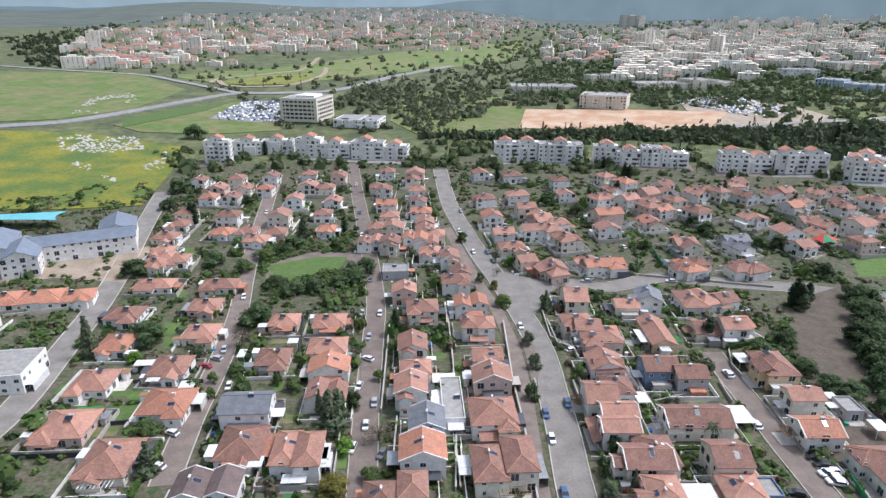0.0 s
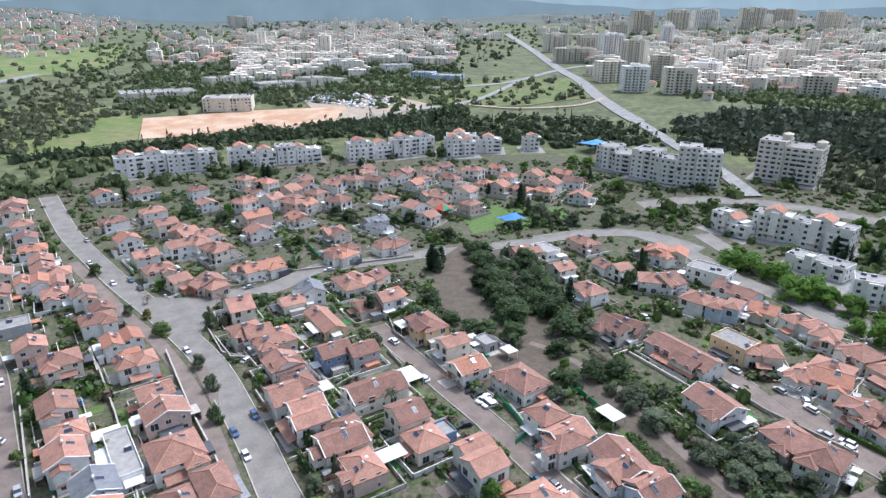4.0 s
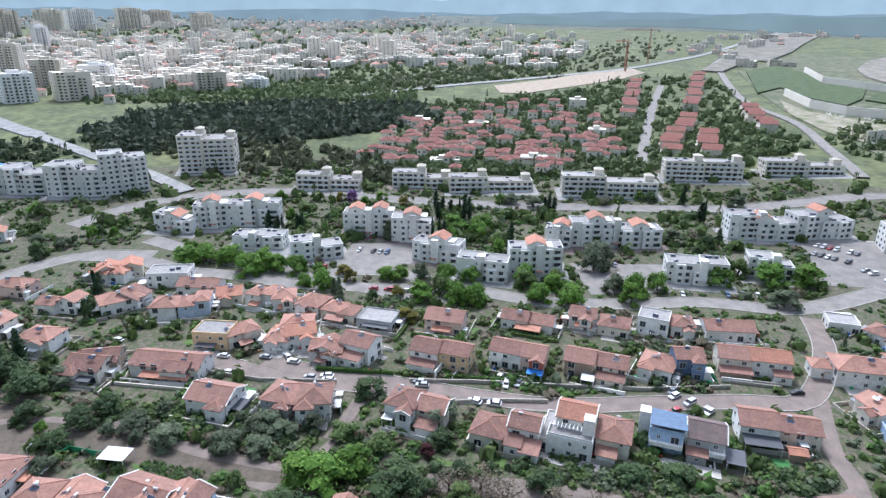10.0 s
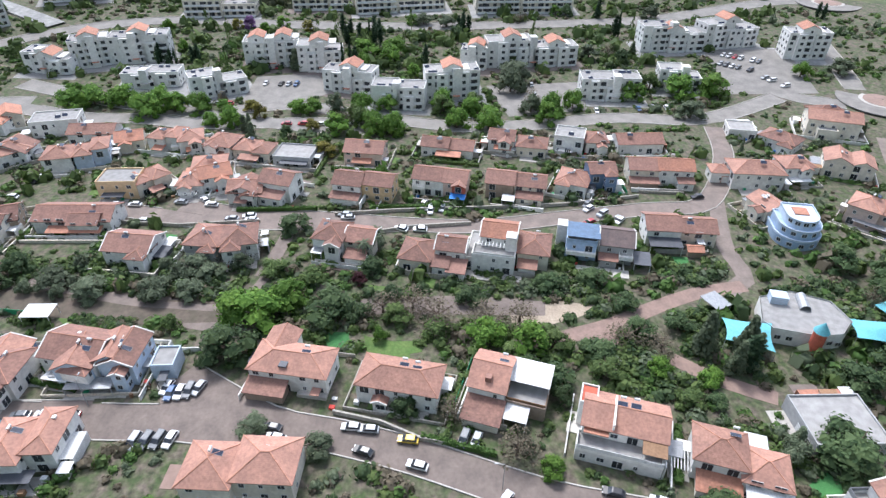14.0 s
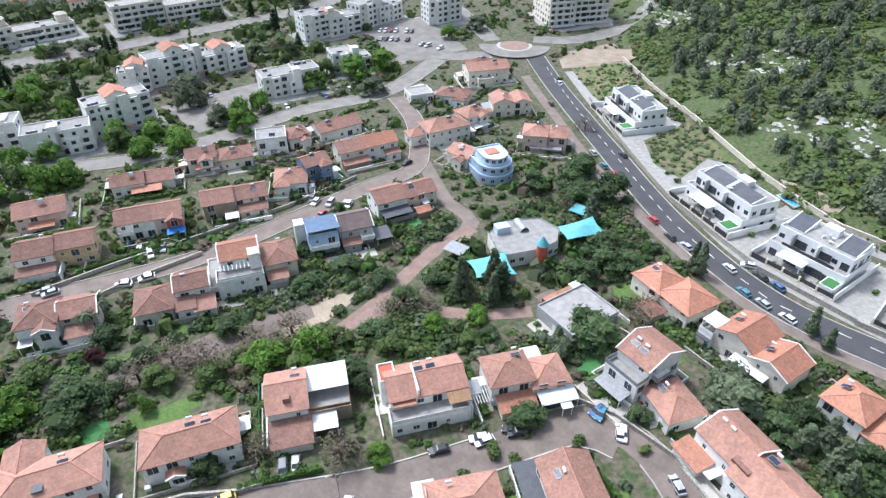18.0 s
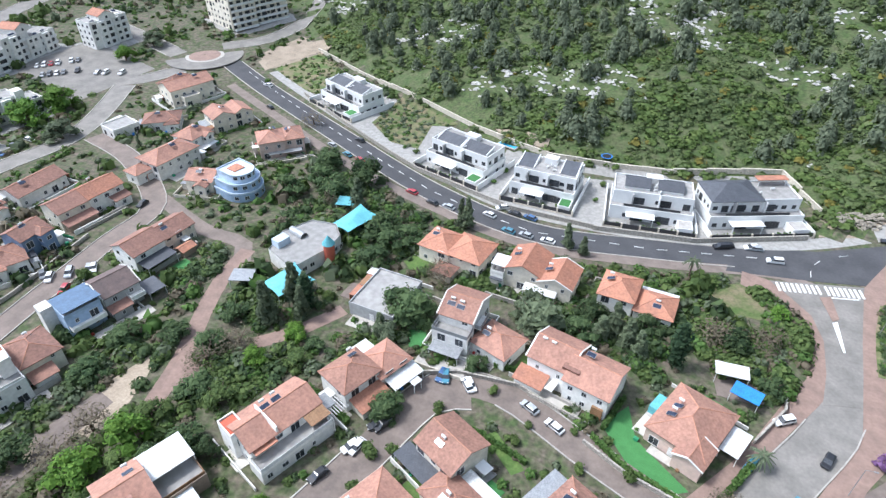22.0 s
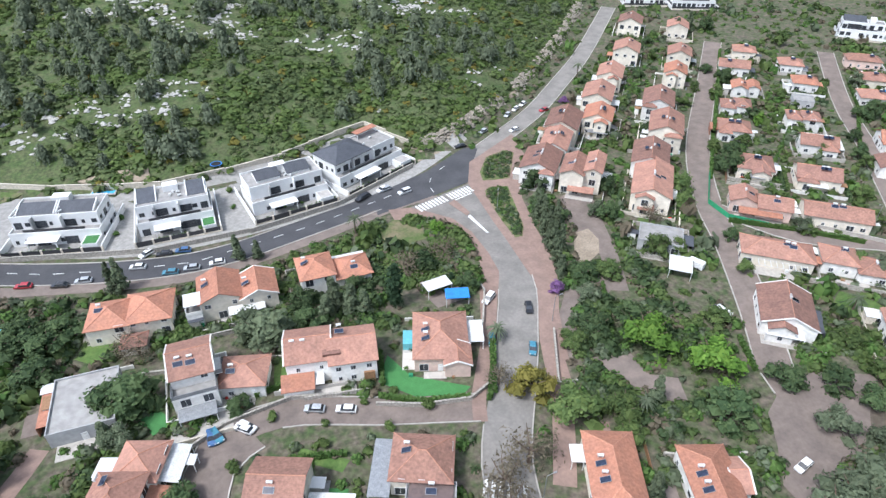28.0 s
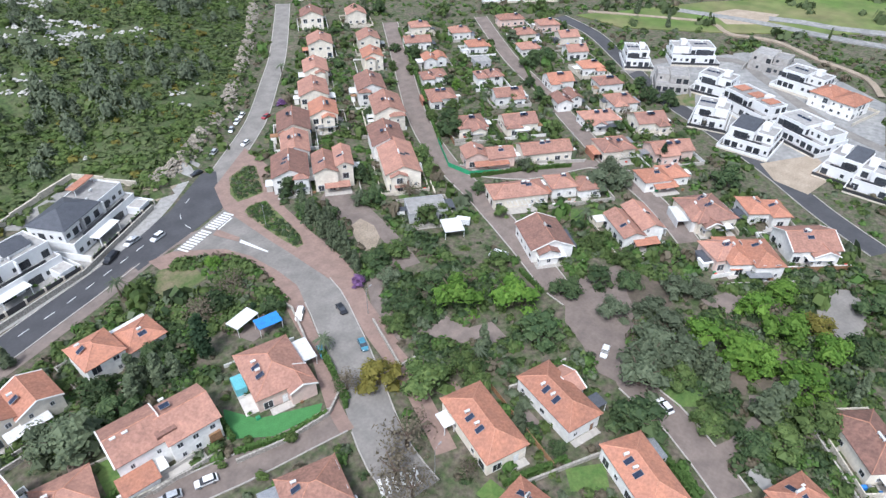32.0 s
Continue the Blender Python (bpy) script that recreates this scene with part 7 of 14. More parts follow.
home(73.2, -107.3, 174, "two-storey cream house with two orange hip roofs and red shed", 11, ((0, 0, 9.2, 9.6, 0, 5.0, "hip", "cream", "terracotta_new"), (8.6, 0.8, 10.2, 10.6, 0, 5.0, "hip", "cream", "terracotta_new"), (5.6, -7.8, 5.2, 4.2, 0, 2.6, "hip", "cream", "terracotta_old")), (("heater", -2.0, 0.0, 6.6, 20, 0, 0), ("box", 6.4, -6.2, 8.0, 3.0, -0.2, 0.15, "limestone", "terrace")))
home(48.4, -106.9, 179, "two-storey cream house with twin orange gables and white awnings", 12, ((0, 0.6, 9.7, 10.4, 0, 5.8, "front", "cream", "terracotta_new"), (9.0, -0.8, 8.6, 9.6, 0, 5.4, "front", "cream", "terracotta_new"), (-6.4, -2.6, 3.6, 6.0, 0, 3.6, "flat", "white", "terracotta")), (("sheet", -6.4, -2.6, 4.0, 4.6, 6.1, 4, "whitemetal"), ("sheet", 5.6, -6.4, 8.6, 2.6, 3.2, 12, "whitemetal"), ("heater", 6.2, -1.5, 7.0, 0, -23.7, 0), ("heater", -3.2, 1.0, 7.0, 0, -23.7, 0), ("rail", -6.4, -3.6, 3.6, 4.0, 3.7, "white")))
home(24.6, -107.8, 179, "white house with two stepped orange hip roofs below the road", 13, ((0, 0, 8.6, 9.6, 0, 5.6, "hip", "white", "terracotta_new"), (9.2, -0.6, 9.0, 8.6, 0, 3.7, "hip", "white", "terracotta_new")), (("heater", -2.6, 0.2, 7.2, 0, -23.7, 0), ("heater", 9.6, -2.6, 4.9, 23.7, 0, 0), ("sheet", 9.4, 5.0, 9.0, 1.8, 3.0, 0, "whitemetal"), ("box", 8.0, -5.6, 5.0, 2.0, -0.2, 0.2, "limestone", "terrace")))
home(43.3, -48.2, 157, "house with red-brown roofs, dark grey carport sheet and white awning", 76, ((0, 0, 9.7, 9.6, 0, 5.8, "side", "cream", "terracotta"), (7.0, -6.6, 9.2, 7.0, 0, 3.7, "hip", "cream", "terracotta")), (("sheet", -0.4, -6.6, 13.6, 4.2, 2.9, 3, "slatepanel"), ("sheet", 9.4, -1.4, 8.4, 3.0, 2.9, 0, "whitemetal"), ("heater", -0.8, -2.4, 7.1, 23.7, 0, 0), ("heater", 7.2, -8.4, 4.9, 23.7, 0, 0), ("box", 7.6, 1.6, 8.0, 2.4, -0.2, 0.12, "turf", "lawn_strip")))
home(17.6, -44.6, 156, "house with salmon hip roof, grey sheet roof and brown annex", 77, ((0, 0, 11.0, 9.6, 0, 4.8, "hip", "cream", "terracotta"), (2.0, -6.6, 9.0, 5.0, 0, 3.4, "flat", "grey", "terracotta")), (("sheet", -7.4, -1.4, 4.0, 12.0, 3.3, 2, "greymetal"), ("heater", -3.0, 0.4, 6.3, 0, -23.7, 0), ("box", 2.0, -6.6, 8.0, 4.4, 3.5, 3.9, "tile_brown", "flat_tiles"), ("heater", 2.0, -6.4, 4.2, 15, 0, 0)))
home(50.5, -30.5, -112, "single-storey white house with salmon hip roof and white entrance roof", 79, ((0, 0, 13.0, 10.6, 0, 4.4, "hip", "white", "terracotta"),), (("sheet", -6.6, 5.0, 4.2, 3.6, 3.4, 0, "whitemetal"), ("heater", -2.4, 2.6, 5.6, -20, 0, 0), ("box", 0.0, 7.4, 15.0, 0.3, -0.2, 1.3, "stone", "garden_wall")))
home(-14.2, -29.5, 157, "long single-storey house with bright orange hip roof and solar heaters", 129, ((0, 0, 9.1, 17.5, 0, 4.2, "hip", "cream", "terracotta_new"),), (("heater", -2.6, 1.0, 5.5, 0, -23.7, 0), ("heater", -2.4, -2.4, 5.6, 0, -23.7, 0), ("sheet", -6.0, 5.0, 2.6, 4.0, 2.6, 0, "frame"), ("box", 2.0, -9.8, 4.6, 1.8, -0.2, 0.2, "limestone", "terrace")))
home(-29.6, -20.9, 160, "long single-storey house with bright orange hip roof and red side wing", 130, ((0, 0, 8.4, 16.4, 0, 4.2, "hip", "white", "terracotta_new"), (5.0, 2.6, 3.2, 7.0, 0, 3.3, "side", "white", "terracotta")), (("heater", -2.2, 1.6, 5.4, 0, -23.7, 0), ("heater", -2.2, -1.6, 5.4, 0, -23.7, 0), ("sheet", 6.6, -4.6, 3.6, 3.4, 2.5, 0, "slatepanel"), ("box", 0, -9.2, 7.0, 1.6, -0.2, 0.2, "limestone", "terrace")))
home(-23.3, 1.0, 148, "long single-storey house with bright orange hip roof and white solar tanks", 131, ((0, 0, 8.7, 15.6, 0, 4.2, "hip", "white", "terracotta_new"),), (("heater", -2.2, 2.4, 5.4, 0, -23.7, 0), ("heater", -2.2, -0.6, 5.4, 0, -23.7, 0), ("sheet", 5.6, 4.6, 3.0, 5.2, 2.6, 0, "greymetal")))
# house rows beyond the green strip
home(144.6, 21.2, -104, "two-storey white house with brown-red hip roofs and tiled porch", 61, ((-4.2, 0, 8.6, 9.4, 0, 6.0, "hip", "white", "terracotta_old"), (4.2, 1.0, 8.2, 8.2, 0, 5.2, "side", "cream", "terracotta_old"), (-2.2, -5.4, 4.2, 3.4, 0, 5.6, "front", "white", "terracotta_old"), (4.2, -5.4, 5.4, 3.6, 0, 2.4, "shed", "white", "terracotta_old")), (("heater", -6, 1, 7.2, 20, 0, 0), ("sheet", -6.8, -6, 3.2, 3, 2.8, 4, "greymetal"), ("box", 0, -8.8, 14, 3, -0.2, 0.2, "redpaver", "terrace")))
home(137.6, -3.4, -104, "cream house of low hip roof beside taller gabled wing", 62, ((-4.6, -0.6, 8.6, 10.0, 0, 4.2, "hip", "cream", "terracotta_old"), (4.6, 1.6, 8.0, 7.6, 0, 6.2, "side", "white", "terracotta_old"), (2.6, -4.2, 4.2, 4.0, 0, 3.2, "shed", "white", "terracotta_old"), (7.0, -4.6, 4.6, 4.8, 0, 2.6, "shed", "white", "terracotta_old")), (("heater", 3, 0.4, 7.4, 20, 0, 0), ("box", -9.6, 0, 0.3, 12, -0.2, 1.6, "white", "side_wall")))
home(139.2, -25.4, -104, "white three-storey house with stacked terraces and orange tiled roof", 63, ((-4.0, 0.6, 9.6, 8.6, 0, 8.6, "side", "white", "terracotta_new"), (-4.6, -6.2, 11.6, 5.0, 0, 5.4, "flat", "white", "white"), (-10.6, -1.0, 3.6, 13, 0, 3.2, "flat", "white", "white"), (5.8, 0.6, 8.4, 10.4, 0, 5.2, "hip", "cream", "terracotta_old"), (4.6, -6.2, 4.6, 3.2, 0, 2.4, "shed", "white", "terracotta")), (("box", -0.4, -3.7, 2.8, 3.2, 5.4, 10.0, "white", "stair_house"), ("rail", -4.6, -6.2, 11.2, 4.6, 5.5, "white"), ("slats", -5.6, -5.6, 7.0, 2.6, 7.4, 8, "whitemetal"), ("box", -4, -10.6, 15, 3.6, -0.2, 0.25, "limestone", "terrace"), ("heater", 6.4, 2.4, 6.4, 20, 0, 0)))
home(140.4, -50.0, -104, "blue and grey double house with blue roof and white stair tower", 64, ((-5.0, -0.4, 8.4, 8.8, 0, 6.4, "flat", "blue", "white"), (4.6, 0.4, 9.0, 9.4, 0, 6.0, "side", "grey", "tile_brown"), (2.6, -5.6, 4.6, 2.6, 0, 2.6, "shed", "grey", "terracotta_old")), (("sheet", -4.6, -0.4, 9.0, 8.8, 7.3, -5, "tile_blue"), ("box", -10.6, 2.4, 2.8, 3.4, -0.2, 7.4, "white", "stair_tower"), ("box", -5, -5.9, 8, 2.2, 3.0, 3.2, "white", "balcony"), ("rail", -5, -5.9, 8, 2.2, 3.2, "white"), ("box", 7.2, -5.5, 3.6, 2.4, 3.0, 3.2, "white", "balcony"), ("rail", 7.2, -5.5, 3.6, 2.4, 3.2, "frame"), ("sheet", 11.8, -4, 4.6, 6, 2.6, 3, "slatepanel"), ("box", 0, -9, 17, 3.6, -0.2, 0.2, "limestone", "terrace")))
home(146.6, -74.6, -97, "white double house with brown tiled gables and glass pergola", 65, ((-4.8, 0, 9.6, 9.4, 0, 5.8, "side", "white", "terracotta_old"), (5.2, 0.4, 10.2, 8.6, 0, 5.0, "side", "cream", "terracotta_old"), (3.6, -7.8, 4.0, 3, 0, 2.2, "gable", "brown", "terracotta_new")), (("sheet", -4.6, -6.9, 9.2, 4.4, 3.2, 5, "slatepanel"), ("box", -3, -11.4, 9, 4, -0.2, 0.12, "turf", "lawn_strip"), ("heater", 3, -1, 6.4, 20, 0, 0)))
# third row
home(175.0, 18.0, -104, "white and sand double house with brown tiled gable roofs", 66, ((-4.8, 0, 9.2, 9.6, 0, 5.8, "side", "white", "terracotta_old"), (4.8, 0.8, 9.8, 8.8, 0, 6.0, "side", "sand", "terracotta_old"), (-4.8, -6.4, 9.0, 3.2, 0, 2.4, "shed", "white", "terracotta_old")), (("box", 1.0, -6.6, 0.3, 6, -0.2, 2.4, "white", "side_wall"), ("box", 7.0, -6.4, 5, 5, -0.2, 0.15, "redpaver", "terrace"), ("heater", -3, 1, 7.2, 20, 0, 0)))
home(177.6, -6.9, -104, "white and red double house with long brown tiled roof", 67, ((-3.6, 0, 10.2, 9.4, 0, 5.8, "side", "white", "terracotta_old"), (5.2, -0.2, 7.3, 9.4, 0, 5.8, "side", "pink", "terracotta_old"), (6.8, -5.4, 4.2, 2.4, 3.0, 5.4, "front", "redbrick", "terracotta_old")), (("sheet", 6.8, -7.6, 5, 3.4, 2.5, 5, "bluecloth"), ("box", -6.4, -5.7, 4, 1.8, 2.9, 3.1, "white", "balcony"), ("rail", -6.4, -5.7, 4, 1.8, 3.1, "white")))
home(174.4, -31.0, -104, "brown and cream double house with brown tiled gables", 68, ((-4.7, 0, 9, 9.6, 0, 5.6, "side", "brown", "terracotta_old"), (4.8, 0.6, 9.8, 9, 0, 5.2, "side", "cream", "terracotta_old"), (5, -5.7, 8, 3.4, 0, 2.6, "shed", "cream", "terracotta_old")), (("sheet", -1.4, -8, 4, 3.6, 2.6, 3, "whitemetal"), ("box", 6, -10, 8, 0.3, -0.2, 1.4, "white", "garden_wall"), ("heater", 6, -1, 6.6, 20, 0, 0)))
house(177.2, -50.9, -115, 10.1, 10.3, 4.2, seed=29)
house(179.2, -59.9, -88, 8.5, 8.0, 6.5, 'hip', 'terracotta_old', 'slate', 30)
home(182.2, -80.6, -97, "cream and white double house with brown and orange tiled roofs", 69, ((-5.4, 0, 9.6, 9.2, 0, 5.8, "side", "cream", "terracotta_old"), (5.2, 0, 11.4, 9.0, 0, 6.0, "side", "white", "terracotta_new"), (-5.4, -6.2, 9, 3, 0, 2.4, "shed", "brown", "terracotta_old"), (8.2, -6, 5, 3, 0, 2.8, "shed", "white", "terracotta_old")), (("box", -5.4, -9.4, 9, 0.3, -0.2, 1.5, "white", "garden_wall"), ("heater", 5, 2, 7.2, -20, 0, 0)))
house(179.0, -112.5, -97, 16.7, 10.3, 6.0, seed=33, wing=('L', 6, 6, 4, 'hip'))
house(152.5, -139.1, -135, 15.5, 10.3, 6.5, 'hip', 'terracotta', 'pink', 34, heaters=2)
# fourth row
house(204.3, -10.7, -104, 18.5, 9.2, 4.2, 'hip', 'terracotta_old', 'white', 35)
house(208.3, -30.8, -104, 9.3, 9.2, 5.0, 'hip', 'terracotta_old', 'white', 36)
house(204.0, -41.3, -104, 10.6, 9.2, 4.0, 'hip', 'terracotta_old', 'cream', 37)
house(206.0, -55.5, -109, 10.6, 9.2, 6.5, 'flat', 'terracotta', 'white', 38)
house(206.3, -65.1, -93, 8.0, 9.2, 4.5, 'hip', 'terracotta_old', 'white', 39)
house(205.3, -80.8, -90, 16.6, 9.2, 4.2, 'hip', 'terracotta_old', 'white', 40)
house(200.2, 19.1, -100, 13.6, 10.3, 5.0, 'gable', 'terracotta_old', 'pink', 41)
house(207.2, 70.9, -107, 10.2, 10.3, 5.0, seed=42)
house(203.8, 59.1, -103, 13.8, 9.2, 4.0, 'hip', 'terracotta', 'cream', 43)
house(199.8, 44.1, -100, 13.4, 10.3, 3.5, 'flat', 'terracotta', 'grey', 44, heaters=0)
house(174.6, 55.6, -98, 8.7, 9.2, 4.5, 'hip', 'terracotta_old', 'white', 45)
house(176.2, 45.1, -109, 10.7, 9.2, 6.5, 'hip', 'terracotta_old', 'white', 46, ('F', 8, 4, 3.3, 'shed'))
house(189.8, 71.3, -81, 10.9, 10.3, 5.0, 'hip', 'terracotta', 'pink', 47)
house(205.7, -135.5, -141, 13.1, 9.2, 4.0, 'hip', 'terracotta_old', 'white', 48)
house(216.3, -124.7, -103, 10.1, 9.2, 3.4, 'flat', 'terracotta', 'white', 49, heaters=0)
house(216.4, -160.3, -110, 18.5, 10.3, 7.0, 'gable', 'terracotta', 'cream', 50, ('F', 7, 4, 4, 'flat'))
house(184.2, -148.2, -116, 15.7, 10.3, 6.0, 'hip', 'terracotta', 'cream', 51)
# rows towards the park
house(96.9, 90.2, -95, 7.0, 10.0, 5.5, 'hip', 'terracotta_old', 'white', 52)
house(102.1, 76.6, -103, 13.6, 10.0, 6.0, 'gable', 'terracotta_old', 'white', 53)
house(100.3, 66.0, -95, 7.2, 10.0, 6.0, 'gable', 'terracotta_old', 'paleblue', 54)
house(70.4, 34.3, -95, 20.3, 10.0, 5.5, 'hip', 'terracotta', 'cream', 55)
house(77.9, 76.3, -90, 12.7, 11.0, 5.5, seed=56)
house(143.5, 80.0, -99, 13.1, 10.3, 5.0, 'gable', 'terracotta_old', 'white', 57)
house(145.2, 60.2, -99, 9.6, 10.3, 5.5, 'hip', 'terracotta_old', 'grey', 58)
house(144.5, 51.1, -81, 9.5, 10.3, 6.0, 'hip', 'terracotta_old', 'white', 59)
house(160.2, 102.3, -92, 22.6, 10.3, 4.5, 'hip', 'terracotta_old', 'white', 60)
house(159.7, 125.6, -73, 11.7, 10.3, 4.5, 'hip', 'terracotta_old', 'brown', 61)
house(179.2, 96.8, -90, 12.3, 9.2, 6.0, 'flat', 'terracotta', 'sand', 62, heaters=0)
house(181.5, 89.2, -45, 10.9, 9.2, 5.0, 'hip', 'terracotta', 'cream', 63)
house(180.5, 74.5, -90, 8.4, 9.2, 4.0, seed=64)
house(183.1, 67.9, -69, 9.7, 9.2, 5.5, 'hip', 'terracotta_new', 'white', 65)
house(175.0, 55.8, -90, 10.7, 9.2, 4.2, seed=66)
house(201.5, 145.6, -48, 15.1, 10.3, 5.0, seed=67)
house(198.1, 124.9, -80, 9.5, 10.3, 5.5, seed=68)
house(201.4, 115.0, -73, 10.9, 10.3, 5.5, 'hip', 'terracotta', 'paleblue', 69)
house(219.0, 121.6, -90, 16.6, 9.2, 4.5, seed=70)
house(213.6, 106.8, -74, 9.4, 9.2, 4.0, 'hip', 'terracotta_new', 'cream', 71)
house(212.4, 92.2, -104, 10.8, 9.2, 5.5, seed=72)
house(210.4, 83.5, -73, 8.7, 9.2, 5.5, seed=73)
house(226.9, 138.8, -79, 17.0, 10.3, 6.0, 'flat', 'terracotta', 'white', 74, heaters=2)
house(230.5, 163.9, -61, 17.7, 10.3, 5.0, 'hip', 'terracotta_new', 'cream', 75)
# rows along the hill road
house(-173.3, -254.1, 141, 11.5, 13.8, 6.6, 'gable', 'terracotta_old', 'cream', 78)
house(-149.2, -222.1, 141, 11.5, 13.8, 6.6, 'gable', 'terracotta', 'cream', 79)
house(-125.3, -199.4, 141, 10.3, 15.0, 6.6, 'gable', 'terracotta', 'cream', 80)
house(-107.2, -180.9, 141, 11.5, 16.2, 6.6, 'gable', 'terracotta', 'cream', 81)
house(-95.6, -162.6, 141, 10.3, 12.5, 6.6, 'gable', 'terracotta_new', 'cream', 82, heaters=2)
house(-79.9, -161.7, 141, 11.5, 16.2, 7.1, 'gable', 'terracotta_old', 'cream', 83, heaters=2)
house(-69.3, -148.8, 141, 9.2, 15.0, 6.6, 'gable', 'terracotta', 'white', 84, heaters=2)
house(-57.6, -138.0, 141, 11.5, 15.0, 6.1, 'gable', 'terracotta_old', 'white', 85, heaters=2)
house(-67.7, -128.3, 141, 12.6, 13.8, 7.1, 'gable', 'terracotta', 'cream', 86, heaters=2)
house(-193.0, -240.4, 141, 10.3, 12.5, 5.6, 'gable', 'terracotta', 'cream', 87)
house(-169.8, -209.0, 141, 10.3, 12.5, 6.1, 'gable', 'terracotta', 'cream', 88)
house(-153.4, -191.0, 141, 9.2, 11.2, 6.6, 'gable', 'terracotta_new', 'cream', 89)
house(-126.6, -167.1, 141, 11.5, 16.2, 6.6, 'gable', 'terracotta_old', 'white', 90)
house(-113.7, -145.5, 141, 11.5, 17.5, 7.1, 'gable', 'terracotta', 'cream', 91, heaters=2)
house(-94.1, -128.1, 141, 11.5, 16.2, 6.6, 'gable', 'terracotta_old', 'white', 92, heaters=2)
house(-84.3, -113.7, 141, 11.5, 21.2, 6.1, 'gable', 'terracotta', 'cream', 93, heaters=2)
house(-203.7, -203.6, 141, 10.0, 9.0, 4.0, 'hip', 'terracotta', 'cream', 94)
house(-186.2, -190.7, 141, 13.0, 9.0, 4.0, seed=95)
house(-174.4, -170.2, 141, 11.0, 9.0, 4.0, 'hip', 'terracotta_new', 'white', 96)
house(-156.3, -156.0, 141, 11.0, 9.0, 4.0, 'hip', 'terracotta_old', 'white', 97)
house(-141.1, -139.9, 141, 11.0, 10.0, 4.0, seed=98, heaters=2)
house(-126.5, -114.0, 141, 11.0, 11.0, 4.2, 'hip', 'terracotta_old', 'cream', 99, heaters=2)
house(-110.5, -94.8, 141, 17.0, 9.0, 4.0, 'hip', 'terracotta', 'pink', 100, heaters=2)
house(-126.5, -81.2, 141, 18.0, 9.0, 4.0, 'hip', 'terracotta', 'cream', 101, heaters=2)
house(-211.4, -182.4, 141, 10.0, 9.0, 4.0, seed=102)
house(-201.4, -164.3, 141, 10.0, 9.0, 4.0, 'hip', 'terracotta_new', 'white', 103)
house(-171.9, -136.8, 141, 11.0, 9.0, 4.0, 'hip', 'terracotta_old', 'white', 104, heaters=2)
house(-160.4, -119.1, 141, 12.0, 9.0, 4.0, seed=105, heaters=2)
house(-140.8, -101.3, 141, 13.0, 10.0, 4.0, 'hip', 'terracotta_old', 'cream', 106, heaters=2)
house(-244.3, -172.2, 141, 14.0, 8.0, 4.0, 'hip', 'terracotta', 'pink', 107)
house(-230.9, -154.6, 141, 10.0, 9.0, 4.0, 'hip', 'terracotta', 'cream', 108)
house(-215.1, -142.2, 141, 10.0, 9.0, 4.0, seed=109)
house(-189.3, -110.7, 141, 11.0, 10.0, 4.0, 'hip', 'terracotta_new', 'white', 110, heaters=2)
house(-171.6, -97.0, 141, 11.0, 10.0, 4.0, 'hip', 'terracotta_old', 'white', 111, heaters=2)
house(-163.7, -78.0, 141, 14.0, 10.0, 4.0, seed=112, heaters=2)
house(-145.0, -62.7, 141, 13.0, 11.0, 4.2, 'hip', 'terracotta_old', 'cream', 113, heaters=2)
house(-250.3, -152.0, 141, 11.0, 9.0, 4.0, 'hip', 'terracotta', 'pink', 114)
house(-241.3, -135.0, 141, 10.0, 9.0, 4.0, 'hip', 'terracotta', 'cream', 115)
house(-226.4, -122.2, 141, 10.0, 9.0, 4.0, seed=116)
house(-212.9, -106.9, 141, 10.0, 9.0, 4.0, 'hip', 'terracotta_new', 'white', 117, heaters=2)
house(-200.2, -92.0, 141, 11.0, 9.0, 4.0, 'hip', 'terracotta_old', 'white', 118, heaters=2)
house(-184.9, -78.6, 141, 11.0, 10.0, 4.0, seed=119, heaters=2)
house(-174.2, -62.2, 141, 12.0, 10.0, 4.0, 'hip', 'terracotta_old', 'cream', 120, heaters=2)
house(-155.1, -46.2, 141, 15.0, 9.0, 4.2, 'hip', 'terracotta', 'pink', 121, heaters=2)
house(-95.5, -73.0, 141, 18.0, 9.0, 4.0, 'hip', 'terracotta', 'cream', 122, heaters=2)
house(-111.3, -61.6, 141, 16.0, 9.0, 4.0, seed=123, heaters=2)
house(-135.6, -40.8, 141, 17.0, 9.0, 4.0, 'hip', 'terracotta_new', 'white', 124, heaters=2)
house(-78.8, -53.2, 141, 12.0, 14.0, 4.2, 'hip', 'terracotta_old', 'white', 125, heaters=2)
house(-101.3, -35.8, 141, 13.0, 14.0, 4.2, seed=126, heaters=2)
house(-122.1, -21.6, 141, 13.0, 14.0, 4.2, 'hip', 'terracotta_old', 'cream', 127, heaters=2)
house(-104.6, -10.2, 141, 10.0, 9.0, 4.0, 'hip', 'terracotta', 'pink', 128, heaters=2)
house(-3.6, -13.3, 85, 7.3, 8.0, 4.2, 'hip', 'terracotta_new', 'cream', 132, heaters=2)
house(-36.0, 24.8, 63, 5.8, 9.0, 4.2, 'hip', 'terracotta_new', 'cream', 133, heaters=2)
house(-70.5, -90.4, 141, 12.0, 9.0, 3.2, 'flat', 'terracotta', 'grey', 135, heaters=0)
house(-187.6, -151.6, 141, 8.0, 7.0, 3.0, 'flat', 'terracotta', 'grey', 136, heaters=0)
house(-121.0, -22.0, 131, 11.0, 12.0, 4.2, seed=137, heaters=2)
house(-134.2, -7.7, 131, 12.0, 10.0, 4.2, 'hip', 'terracotta_new', 'white', 138, heaters=2)
house(-106.8, -4.5, 131, 14.0, 13.0, 4.2, 'hip', 'terracotta_new', 'white', 139, heaters=2)
